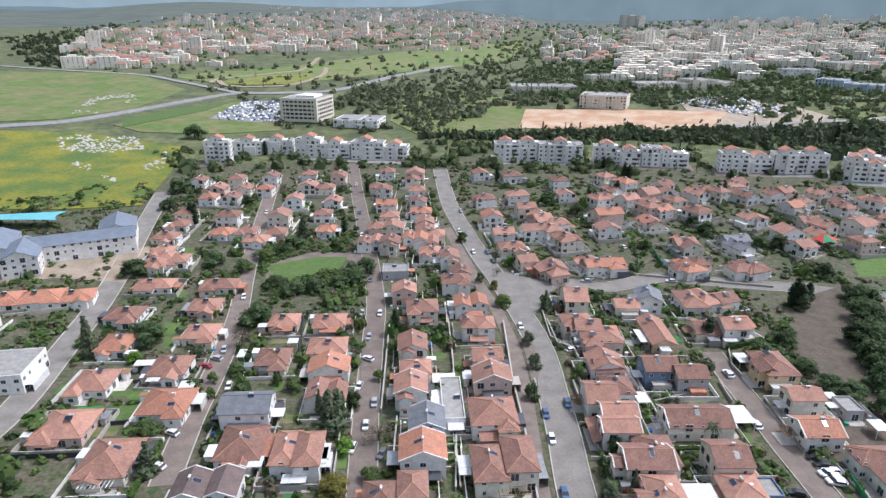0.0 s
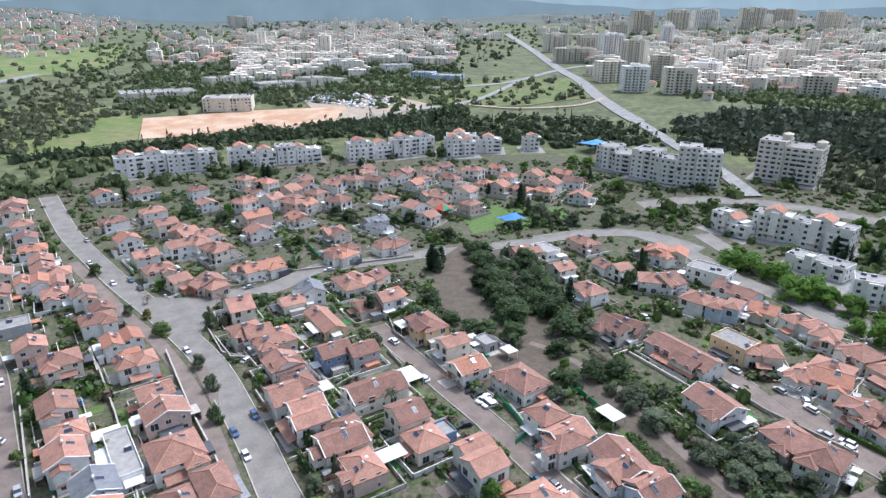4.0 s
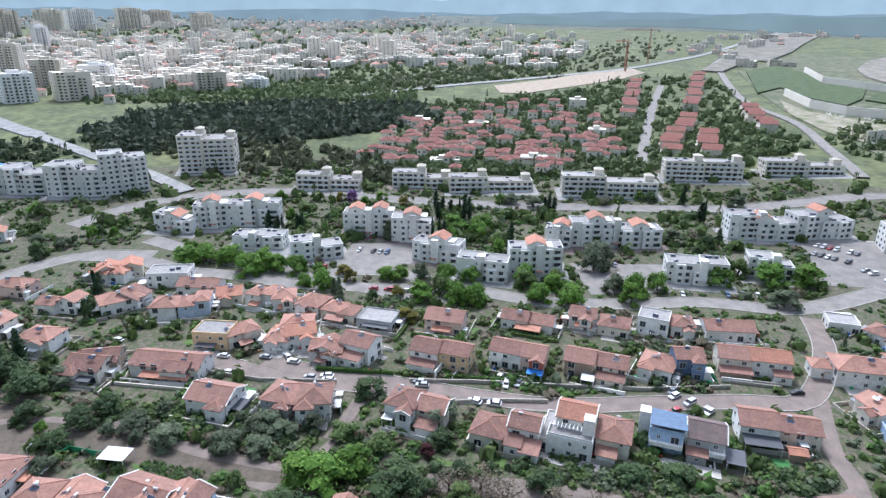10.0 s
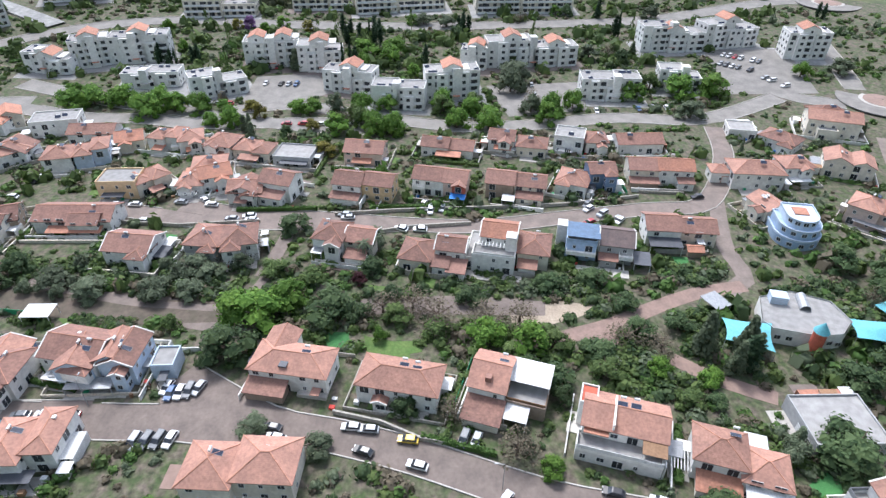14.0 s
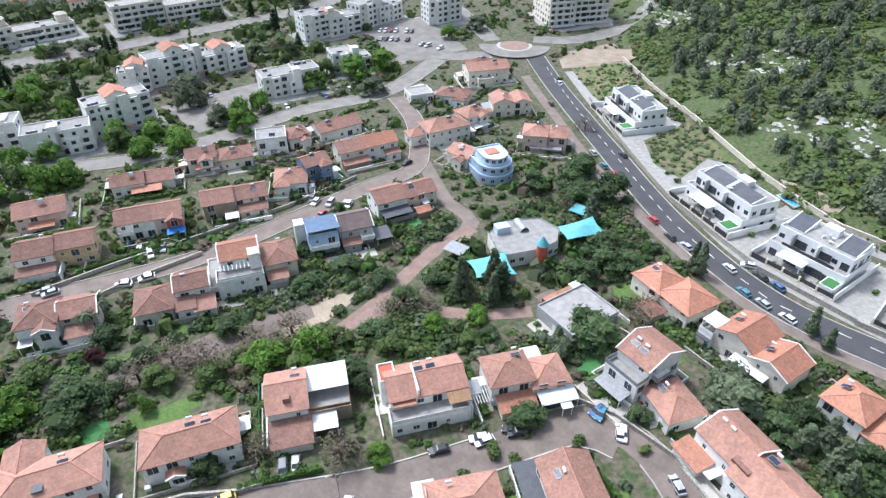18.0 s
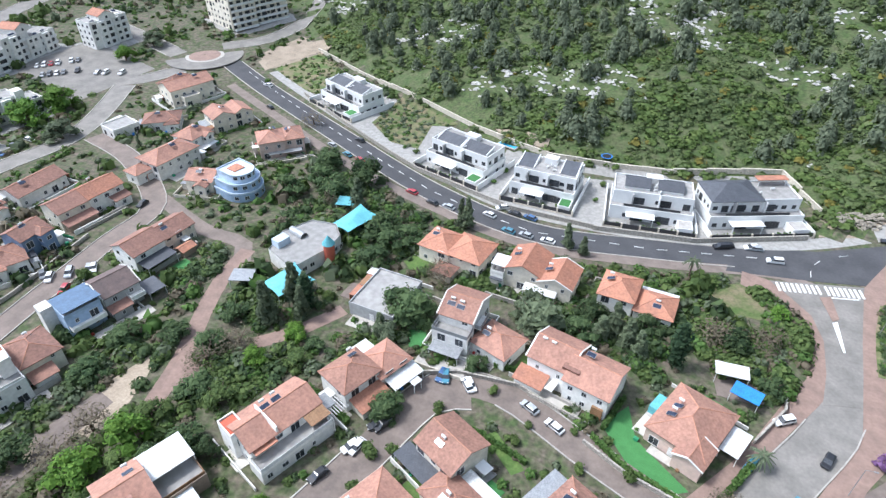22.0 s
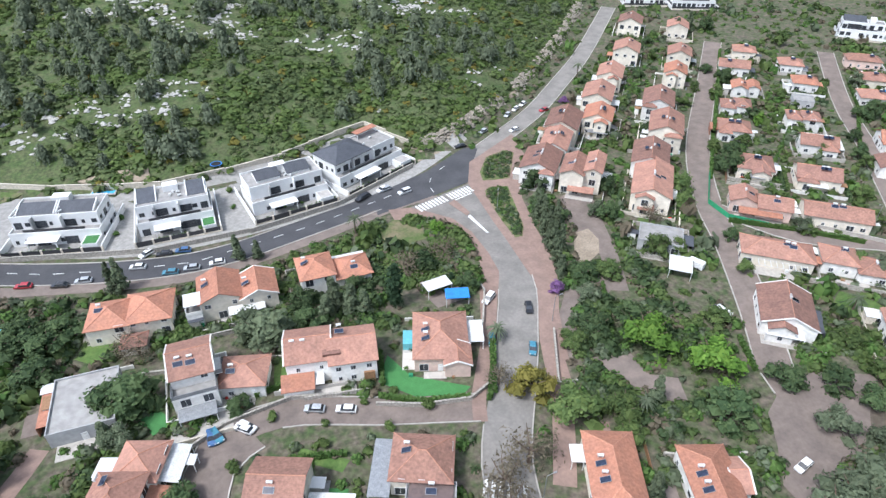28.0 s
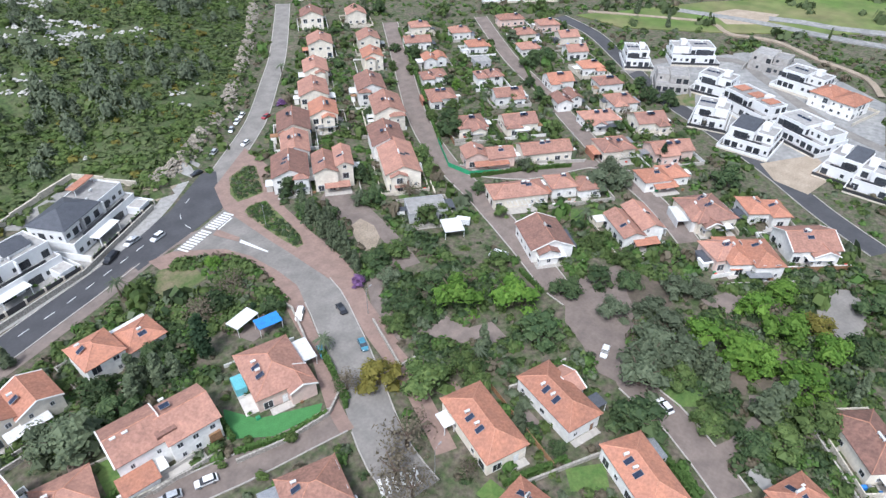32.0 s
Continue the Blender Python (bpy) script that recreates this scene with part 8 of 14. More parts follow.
house(-124.3, 6.9, 131, 14.0, 12.0, 4.2, seed=140, heaters=2)
house(-58.0, 33.5, 131, 9.0, 14.0, 4.2, 'hip', 'terracotta_old', 'cream', 141, heaters=2)
# northern rows
house(-100.9, 137.3, 3, 13.0, 12.2, 3.1, 'hip', 'terracotta', 'pink', 142, plan='ell')
house(-82.4, 123.7, 3, 12.0, 14.3, 3.1, 'hip', 'terracotta', 'cream', 143, plan='cross')
house(-104.7, 158.5, 3, 11.0, 11.2, 3.1, seed=144, plan='ell')
house(-109.4, 181.3, 3, 10.0, 11.2, 3.1, 'hip', 'terracotta_new', 'white', 145, plan='cross')
house(-117.2, 203.3, 3, 12.0, 10.2, 3.1, 'hip', 'terracotta_old', 'white', 146, plan='ell')
house(-117.2, 228.6, 3, 15.0, 9.2, 3.1, seed=147, plan='cross')
house(-91.1, 229.3, 3, 14.0, 9.2, 3.1, 'hip', 'terracotta_old', 'cream', 148, plan='ell')
house(-90.1, 210.4, 3, 11.0, 10.2, 3.1, 'hip', 'terracotta', 'pink', 149, plan='cross')
house(-83.8, 189.2, 3, 11.0, 10.2, 3.1, 'hip', 'terracotta', 'cream', 150, plan='ell')
house(-85.2, 166.8, 3, 11.0, 11.2, 3.1, seed=151, plan='cross')
house(-78.2, 147.7, 3, 13.0, 12.2, 3.1, 'hip', 'terracotta_new', 'white', 152, plan='ell')
house(-51.5, 129.5, 3, 11.0, 13.3, 3.1, 'hip', 'terracotta_old', 'white', 153, plan='cross')
house(-36.2, 125.1, 3, 12.0, 13.3, 4.5, seed=154)
house(-54.5, 172.0, 3, 10.0, 10.2, 3.1, 'hip', 'terracotta_old', 'cream', 155, plan='ell')
house(-57.2, 197.7, 3, 10.0, 9.2, 3.1, 'hip', 'terracotta', 'pink', 156, plan='cross')
house(-40.9, 197.6, 3, 11.0, 9.2, 3.1, 'hip', 'terracotta', 'cream', 157, plan='ell')
house(-37.9, 176.8, 3, 12.0, 10.2, 4.5, seed=158)
house(-35.3, 164.6, 3, 12.0, 8.2, 4.5, 'front', 'terracotta_new', 'white', 159)
house(-33.3, 149.6, 3, 11.0, 9.2, 5.0, 'front', 'terracotta_old', 'white', 160)
house(-10.2, 176.9, 3, 9.0, 10.2, 5.5, seed=161)
house(-7.9, 204.4, 3, 11.0, 10.2, 5.5, 'hip', 'terracotta_old', 'cream', 162)
house(-15.5, 219.6, 3, 9.0, 8.2, 5.5, 'front', 'terracotta', 'pink', 163)
house(-8.6, 161.9, 3, 9.0, 8.2, 5.5, 'hip', 'terracotta', 'cream', 164)
house(-9.5, 151.8, 3, 9.0, 9.2, 6.0, seed=165)
house(-5.2, 123.9, 3, 11.0, 9.2, 6.0, 'front', 'terracotta_new', 'white', 166)
house(-10.8, 109.4, 3, 14.0, 9.2, 5.5, 'hip', 'terracotta_old', 'white', 167)
house(13.2, 140.4, 3, 12.0, 12.2, 5.0, seed=168)
house(14.5, 120.7, 3, 15.0, 13.3, 5.0, 'hip', 'terracotta_old', 'cream', 169)
house(14.2, 157.7, 3, 11.0, 8.2, 5.5, 'front', 'terracotta', 'pink', 170)
house(13.6, 169.6, 3, 9.0, 8.2, 5.5, 'hip', 'terracotta', 'cream', 171)
house(11.7, 190.8, 3, 11.0, 9.2, 5.5, seed=172)
house(10.1, 209.2, 3, 12.0, 9.2, 5.5, 'front', 'terracotta_new', 'white', 173)
house(4.8, 229.1, 3, 11.0, 9.2, 5.5, 'hip', 'terracotta_old', 'white', 174)
house(2.5, 254.8, 3, 8.0, 9.2, 6.0, seed=175)
house(7.1, 239.3, 3, 8.0, 8.2, 5.0, 'front', 'terracotta_old', 'cream', 176)
house(52.5, 182.4, 3, 13.0, 8.2, 4.5, 'hip', 'terracotta', 'pink', 177)
house(46.4, 192.9, 3, 10.0, 9.2, 5.5, 'hip', 'terracotta', 'cream', 178)
house(49.5, 165.1, 3, 10.0, 9.2, 5.5, 'front', 'terracotta', 'white', 179)
house(-53.8, 142.7, 3, 13.0, 10.2, 6.0, 'gable', 'tile_grey', 'white', 180)
house(-4.5, 135.7, 3, 9.0, 9.2, 6.0, 'hip', 'tile_grey', 'paleblue', 181)
house(-54.0, 112.1, 3, 14.0, 9.2, 5.5, 'gable', 'tile_brown', 'white', 182)
house(-20.7, 244.8, 3, 11.0, 9.2, 3.5, 'flat', 'terracotta_old', 'grey', 183)
house(2.3, 148.6, 3, 6.0, 20.4, 3.4, 'flat', 'terracotta', 'white', 184)
# far northern rows
house(-133.9, 279.9, -1, 11.0, 9.7, 3.1, 'hip', 'terracotta', 'cream', 185, plan='cross')
house(-133.7, 296.6, -1, 9.0, 9.7, 3.1, 'hip', 'terracotta', 'white', 186, plan='ell')
house(-109.2, 287.3, -1, 11.0, 9.7, 3.1, 'hip', 'terracotta_new', 'white', 187, plan='cross')
house(-110.9, 303.7, -1, 11.0, 9.7, 6.0, 'hip', 'terracotta_old', 'white', 188)
house(-119.7, 335.5, -1, 9.0, 9.7, 4.5, 'front', 'terracotta', 'white', 189)
house(-115.8, 346.4, 3, 9.0, 9.7, 6.0, 'front', 'terracotta_old', 'cream', 190)
house(-123.2, 255.8, -1, 9.0, 9.7, 3.1, 'hip', 'terracotta', 'pink', 191, plan='ell')
house(-126.2, 249.2, -1, 11.0, 9.7, 3.1, 'hip', 'terracotta', 'cream', 192, plan='cross')
house(-118.0, 254.2, 5, 9.0, 9.7, 3.1, 'hip', 'terracotta', 'white', 193, plan='ell')
house(-132.1, 334.6, -1, 9.0, 9.7, 4.5, 'hip', 'terracotta_new', 'white', 194)
house(-148.5, 363.9, 3, 9.0, 9.7, 4.5, 'hip', 'terracotta_old', 'white', 195)
house(-128.3, 262.9, -1, 9.0, 9.7, 3.1, 'hip', 'terracotta', 'white', 196, plan='cross')
house(-133.5, 305.6, -1, 9.0, 9.7, 6.0, 'hip', 'terracotta_old', 'cream', 197)
house(-83.0, 288.6, -1, 9.0, 9.7, 3.1, 'hip', 'terracotta', 'pink', 198, plan='ell')
house(-85.1, 305.1, -1, 11.0, 9.7, 6.0, 'front', 'terracotta', 'cream', 199)
house(-83.0, 331.3, 3, 9.0, 9.7, 6.0, 'front', 'terracotta', 'white', 200)
house(-58.7, 293.4, -1, 9.0, 9.7, 3.1, 'hip', 'terracotta_new', 'white', 201, plan='cross')
house(-63.8, 311.9, 3, 9.0, 9.7, 4.5, 'hip', 'terracotta_old', 'white', 202)
house(-61.7, 331.9, -1, 9.0, 9.7, 4.5, 'front', 'terracotta', 'white', 203)
house(-70.7, 355.7, -1, 11.0, 9.7, 4.5, 'hip', 'terracotta_old', 'cream', 204)
house(-65.1, 374.8, -1, 9.0, 9.7, 6.0, 'hip', 'terracotta', 'pink', 205)
house(-81.3, 358.5, -1, 11.0, 9.7, 4.5, 'front', 'terracotta', 'cream', 206)
house(-84.8, 381.2, 5, 9.0, 9.7, 4.5, seed=207)
house(-104.9, 351.8, -1, 9.0, 9.7, 4.5, 'hip', 'terracotta_new', 'white', 208)
house(-106.4, 371.4, -1, 9.0, 9.7, 6.0, 'front', 'terracotta_old', 'white', 209)
house(-35.0, 275.2, -1, 11.0, 9.7, 4.5, 'front', 'terracotta', 'white', 210)
house(-25.2, 271.6, -1, 9.0, 9.7, 6.0, 'hip', 'terracotta_old', 'cream', 211)
house(-33.3, 293.9, 5, 9.0, 9.7, 4.5, 'hip', 'terracotta', 'pink', 212)
house(-25.7, 294.0, -1, 11.0, 9.7, 4.5, 'front', 'terracotta', 'cream', 213)
house(-28.0, 306.2, -1, 9.0, 9.7, 6.0, seed=214)
house(-31.4, 328.1, -1, 11.0, 9.7, 4.5, 'hip', 'terracotta_new', 'white', 215)
house(-35.1, 352.7, -1, 9.0, 9.7, 4.5, 'front', 'terracotta_old', 'white', 216)
house(-36.1, 389.3, 1, 9.0, 9.7, 4.5, seed=217)
house(-39.6, 357.9, 5, 9.0, 9.7, 4.5, 'hip', 'terracotta_old', 'cream', 218)
house(-8.1, 275.6, -1, 11.0, 9.7, 4.5, 'front', 'terracotta', 'pink', 219)
house(-9.3, 290.4, 3, 9.0, 9.7, 4.5, 'front', 'terracotta', 'cream', 220)
house(-9.6, 301.5, 3, 9.0, 9.7, 4.5, seed=221)
house(-12.2, 316.7, -1, 11.0, 9.7, 4.5, 'hip', 'terracotta_new', 'white', 222)
house(-14.3, 333.1, -1, 9.0, 9.7, 4.5, 'front', 'terracotta_old', 'white', 223)
house(-15.5, 348.6, 5, 9.0, 9.7, 6.0, seed=224)
house(-19.3, 372.9, -1, 9.0, 9.7, 4.5, 'hip', 'terracotta_old', 'cream', 225)
house(-17.9, 382.2, -1, 11.0, 9.7, 6.0, 'front', 'terracotta', 'pink', 226)
house(-4.2, 284.4, -1, 9.0, 9.7, 4.5, 'hip', 'terracotta', 'cream', 227)
house(-6.5, 263.1, -1, 9.0, 9.7, 4.5, seed=228)
house(-13.5, 276.8, -1, 11.0, 9.7, 6.0, 'front', 'terracotta_new', 'white', 229)
house(-97.3, 289.4, -1, 9.0, 9.7, 3.1, 'hip', 'terracotta_old', 'white', 230, plan='ell')
house(-90.1, 278.7, -1, 11.0, 9.7, 3.1, seed=231, plan='cross')
house(-125.5, 365.4, -1, 9.0, 9.7, 6.0, 'hip', 'terracotta_old', 'cream', 232)
house(-132.5, 349.9, -1, 11.0, 9.7, 4.5, 'front', 'terracotta', 'pink', 233)
house(31.5, 268.5, 9, 12.0, 9.2, 4.5, 'hip', 'terracotta', 'cream', 234)
house(29.2, 286.6, 9, 10.0, 9.2, 4.5, seed=235)
house(25.0, 306.6, 9, 10.0, 9.2, 6.0, 'front', 'terracotta_new', 'white', 236)
house(23.1, 338.1, 15, 12.0, 9.2, 4.5, 'hip', 'terracotta_old', 'white', 237)
house(57.8, 299.5, 9, 12.0, 9.2, 4.5, seed=238)
house(58.9, 275.0, 9, 12.0, 9.2, 6.0, 'front', 'terracotta_old', 'cream', 239)
house(50.3, 307.9, 9, 12.0, 9.2, 4.5, 'front', 'terracotta', 'pink', 240)
house(44.3, 319.5, 9, 10.0, 9.2, 6.0, 'hip', 'terracotta', 'cream', 241)
house(42.0, 340.4, 9, 12.0, 9.2, 6.0, seed=242)
house(23.5, 386.2, 9, 10.0, 9.2, 4.5, 'front', 'terracotta_new', 'white', 243)
house(42.9, 381.2, 9, 12.0, 9.2, 4.5, 'hip', 'terracotta_old', 'white', 244)
house(44.6, 287.9, 9, 12.0, 9.2, 6.0, seed=245)
house(47.3, 244.8, 9, 10.0, 9.2, 4.5, 'front', 'terracotta_old', 'cream', 246)
house(115.0, 330.7, 9, 10.0, 9.2, 4.5, 'hip', 'terracotta', 'pink', 247)
house(136.1, 315.8, 9, 12.0, 9.2, 4.5, 'hip', 'terracotta', 'cream', 248)
house(158.1, 301.5, 9, 10.0, 9.2, 4.5, 'front', 'terracotta', 'white', 249)
house(105.5, 299.6, 9, 10.0, 9.2, 4.5, 'front', 'terracotta_new', 'white', 250)
house(149.7, 347.4, 9, 10.0, 9.2, 4.5, 'hip', 'terracotta_old', 'white', 251)
house(196.5, 324.8, 9, 10.0, 9.2, 4.5, seed=252)
house(214.3, 318.5, 9, 10.0, 9.2, 4.5, 'front', 'terracotta_old', 'cream', 253)
house(207.8, 289.4, 9, 10.0, 9.2, 6.0, 'hip', 'terracotta', 'pink', 254)
house(183.7, 295.5, 9, 10.0, 9.2, 4.5, 'hip', 'terracotta', 'cream', 255)
house(81.7, 291.0, 9, 12.0, 9.2, 4.5, 'front', 'terracotta', 'white', 256)
house(88.9, 334.2, 9, 12.0, 9.2, 6.0, 'hip', 'terracotta_new', 'white', 257)
house(70.7, 366.3, 9, 10.0, 9.2, 6.0, 'hip', 'terracotta_old', 'white', 258)
house(129.7, 346.7, 9, 10.0, 9.2, 4.5, 'front', 'terracotta', 'white', 259)
house(114.1, 268.1, 9, 10.0, 9.2, 4.5, 'front', 'terracotta_old', 'cream', 260)
house(112.7, 271.6, 9, 10.0, 9.2, 4.5, 'hip', 'terracotta', 'pink', 261)
house(172.2, 354.2, 9, 10.0, 9.2, 4.5, 'hip', 'terracotta', 'cream', 262)
house(187.2, 337.3, 9, 10.0, 9.2, 4.5, 'front', 'terracotta', 'white', 263)
house(232.3, 323.2, 9, 10.0, 9.2, 4.5, 'hip', 'terracotta_new', 'white', 264)
house(223.1, 338.9, 9, 10.0, 9.2, 4.5, 'hip', 'terracotta_old', 'white', 265)
house(70.2, 344.3, 9, 10.0, 9.2, 4.5, 'front', 'terracotta', 'white', 266)
house(108.1, 364.0, 9, 10.0, 9.2, 4.5, 'hip', 'terracotta_old', 'cream', 267)
house(193.5, 266.4, 9, 10.0, 9.2, 6.0, 'hip', 'terracotta', 'pink', 268)
house(179.8, 278.3, 9, 10.0, 9.2, 4.5, 'front', 'terracotta', 'cream', 269)
house(165.2, 279.2, 9, 12.0, 9.2, 6.0, 'front', 'terracotta', 'white', 270)
house(69.5, 248.4, 8, 17.0, 9.2, 4.5, 'hip', 'terracotta_new', 'white', 271)
house(106.4, 245.7, 11, 17.0, 8.2, 4.0, 'hip', 'terracotta_old', 'white', 272)
house(130.2, 243.2, 11, 17.0, 8.2, 4.0, 'hip', 'terracotta_old', 'white', 273)
house(137.5, 273.9, 11, 12.0, 9.2, 4.5, 'gable', 'tile_grey', 'grey', 274)
house(85.4, 306.9, 11, 14.0, 10.2, 7.0, 'hip', 'terracotta_new', 'pink', 275)
# streets south of the avenue
house(49.9, 213.8, -91, 12.9, 8.5, 5.5, 'front', 'terracotta', 'cream', 276)
house(49.4, 189.4, -91, 8.3, 8.5, 5.5, 'gable', 'terracotta', 'white', 277)
house(55.4, 187.9, -91, 6.4, 8.5, 4.0, 'hip', 'terracotta_new', 'white', 278)
house(50.2, 163.8, -91, 8.3, 8.5, 5.0, 'front', 'terracotta_old', 'white', 279)
house(44.1, 148.4, -91, 11.0, 8.5, 5.5, 'front', 'terracotta', 'white', 280)
house(49.0, 121.2, -91, 9.2, 11.4, 5.5, 'hip', 'terracotta_old', 'cream', 281)
house(49.6, 110.6, -91, 10.1, 8.5, 4.5, 'hip', 'terracotta', 'pink', 282)
house(68.2, 208.8, -91, 8.3, 8.5, 4.2, 'front', 'terracotta', 'cream', 283)
house(98.9, 214.7, -71, 14.0, 9.2, 4.0, seed=284)
house(101.2, 191.1, -71, 9.0, 9.2, 5.0, 'hip', 'terracotta_new', 'white', 285)
house(107.1, 214.2, -71, 9.0, 8.2, 4.0, 'front', 'terracotta_old', 'white', 286)
house(63.8, 252.1, -71, 10.0, 9.2, 4.0, seed=287)
house(73.5, 249.4, -71, 10.0, 9.2, 4.0, 'hip', 'terracotta_old', 'cream', 288)
house(46.6, 243.1, -71, 15.0, 8.2, 4.0, 'hip', 'terracotta', 'pink', 289)
house(36.2, 253.0, -71, 9.0, 8.2, 4.5, 'front', 'terracotta', 'cream', 290)
house(113.2, 271.5, -71, 13.0, 8.2, 4.0, seed=291)
house(106.4, 246.6, -71, 15.0, 8.2, 4.0, 'hip', 'terracotta_new', 'white', 292)
house(131.1, 244.4, -71, 14.0, 8.2, 4.0, 'hip', 'terracotta_old', 'white', 293)
house(135.9, 265.4, -71, 12.0, 8.2, 4.5, 'gable', 'tile_grey', 'white', 294)
house(105.3, 299.8, -71, 13.0, 8.2, 4.0, 'hip', 'terracotta_old', 'cream', 295)
house(50.7, 303.9, -71, 11.0, 9.2, 5.0, 'front', 'terracotta', 'pink', 296)
house(57.9, 275.1, -71, 12.0, 10.2, 6.0, 'hip', 'terracotta', 'cream', 297)
house(52.9, 287.1, -71, 10.0, 9.2, 6.0, seed=298)
house(77.6, 212.2, -101, 10.0, 9.2, 6.0, 'gable', 'tile_grey', 'white', 299)
house(130.2, 355.2, -66, 10.0, 9.2, 6.0, 'front', 'terracotta_old', 'white', 300)
house(145.2, 341.8, -66, 12.0, 9.2, 4.5, seed=301)
house(157.8, 341.3, -60, 10.0, 9.2, 6.0, 'hip', 'terracotta_old', 'cream', 302)
house(118.2, 345.5, -66, 12.0, 9.2, 4.5, 'front', 'terracotta', 'pink', 303)
house(100.4, 373.3, -66, 10.0, 9.2, 6.0, 'hip', 'terracotta', 'cream', 304)
house(98.6, 350.0, -60, 10.0, 9.2, 4.5, seed=305)
house(117.0, 317.3, -66, 10.0, 9.2, 4.5, 'front', 'terracotta_new', 'white', 306)
house(133.0, 309.2, -66, 12.0, 9.2, 6.0, 'hip', 'terracotta_old', 'white', 307)
house(159.6, 303.3, -60, 12.0, 9.2, 4.5, seed=308)
house(175.4, 359.4, -66, 12.0, 9.2, 4.5, 'front', 'terracotta_old', 'cream', 309)
house(194.9, 342.3, -66, 10.0, 9.2, 4.5, 'front', 'terracotta', 'pink', 310)
house(211.3, 335.8, -66, 10.0, 9.2, 4.5, 'hip', 'terracotta', 'cream', 311)
house(212.9, 313.5, -66, 10.0, 9.2, 4.5, seed=312)
house(187.9, 318.2, -66, 10.0, 9.2, 4.5, 'front', 'terracotta_new', 'white', 313)
house(233.3, 317.4, -66, 10.0, 9.2, 6.0, 'hip', 'terracotta_old', 'white', 314)
house(251.1, 316.5, -66, 10.0, 9.2, 4.5, 'hip', 'terracotta_new', 'white', 315)
house(226.5, 283.6, -66, 12.0, 9.2, 6.0, 'front', 'terracotta_new', 'cream', 316)
house(235.8, 273.7, -66, 12.0, 9.2, 4.5, 'hip', 'terracotta_new', 'pink', 317)
house(245.5, 264.2, -66, 12.0, 9.2, 4.5, 'hip', 'terracotta_new', 'cream', 318)
house(256.3, 270.5, -66, 12.0, 9.2, 6.0, 'front', 'terracotta_new', 'white', 319)
house(256.7, 245.6, -60, 12.0, 9.2, 4.5, 'front', 'terracotta_new', 'white', 320)
house(274.0, 268.2, -66, 12.0, 9.2, 4.5, 'hip', 'terracotta_old', 'white', 321)
house(87.0, 332.2, -66, 10.0, 9.2, 6.0, seed=322)
house(82.8, 307.8, -66, 12.0, 9.2, 6.0, 'front', 'terracotta_old', 'cream', 323)
house(110.9, 319.4, -66, 12.0, 9.2, 6.0, 'hip', 'terracotta', 'pink', 324)
house(186.0, 286.2, -66, 10.0, 9.2, 6.0, 'hip', 'terracotta', 'cream', 325)
house(164.7, 265.4, -66, 10.0, 9.2, 4.5, 'front', 'terracotta', 'white', 326)
house(224.6, 294.9, -66, 10.0, 9.2, 4.5, 'hip', 'terracotta_new', 'white', 327)
house(242.8, 295.0, -66, 10.0, 9.2, 6.0, 'hip', 'terracotta_new', 'white', 328)
house(203.5, 286.3, -66, 12.0, 9.2, 6.0, 'front', 'terracotta', 'white', 329)
house(258.4, 288.5, -66, 12.0, 9.2, 6.0, 'front', 'terracotta_new', 'cream', 330)
house(279.4, 283.9, -66, 12.0, 9.2, 4.5, 'hip', 'terracotta_new', 'pink', 331)
house(127.8, 327.9, -66, 10.0, 9.2, 6.0, 'hip', 'terracotta', 'cream', 332)
house(103.0, 331.7, -66, 10.0, 9.2, 6.0, 'front', 'terracotta', 'white', 333)
house(109.7, 361.9, -66, 12.0, 9.2, 6.0, 'hip', 'terracotta_new', 'white', 334)
house(170.5, 336.5, -66, 12.0, 9.2, 4.5, 'hip', 'terracotta_old', 'white', 335)
# lane with the blue house
house(65.4, 163.0, -90, 9.0, 10.0, 6.0, 'front', 'terracotta_old', 'slate', 336, plan='plain')
house(73.4, 159.1, -90, 8.0, 9.0, 5.6, 'front', 'terracotta_old', 'grey', 337, plan='plain')
house(67.6, 138.7, -90, 10.0, 17.0, 4.4, 'front', 'terracotta_old', 'cream', 338, plan='plain')
house(68.5, 121.7, -90, 10.0, 8.5, 6.0, 'front', 'terracotta_old', 'cream', 339, plan='plain')
house(67.9, 111.6, -90, 9.0, 9.0, 4.2, 'hip', 'terracotta', 'cream', 340, plan='plain')
house(74.4, 96.4, -90, 14.0, 9.0, 6.0, 'gable', 'terracotta', 'white', 341, plan='pair')
house(101.2, 164.3, -90, 14.0, 9.5, 5.2, 'hip', 'terracotta_old', 'sand', 342, plan='cross')
house(100.5, 147.0, -90, 7.0, 9.0, 6.0, 'gable', 'terracotta', 'cream', 343, plan='plain')
house(97.3, 133.9, -90, 9.0, 10.0, 4.6, 'front', 'terracotta_new', 'white', 344, plan='plain')
house(106.8, 119.1, -90, 14.0, 10.5, 4.4, 'hip', 'terracotta_old', 'white', 345, plan='ell')
house(99.5, 100.7, -90, 8.5, 8.5, 6.0, seed=346, plan='plain')
house(99.3, 92.7, -90, 9.0, 11.0, 5.0, 'front', 'terracotta', 'slate', 347, plan='plain')
house(52.3, 124.5, -90, 11.0, 9.0, 4.6, 'hip', 'terracotta_old', 'cream', 348, plan='plain')
house(46.3, 136.7, -90, 14.0, 10.0, 5.6, 'gable', 'terracotta', 'white', 349, plan='pair')
house(50.5, 153.6, -90, 9.0, 8.0, 4.4, 'hip', 'terracotta_old', 'white', 350, plan='plain')
house(73.2, 188.4, -90, 19.0, 8.0, 3.4, 'gable', 'terracotta', 'sand', 351, plan='plain')
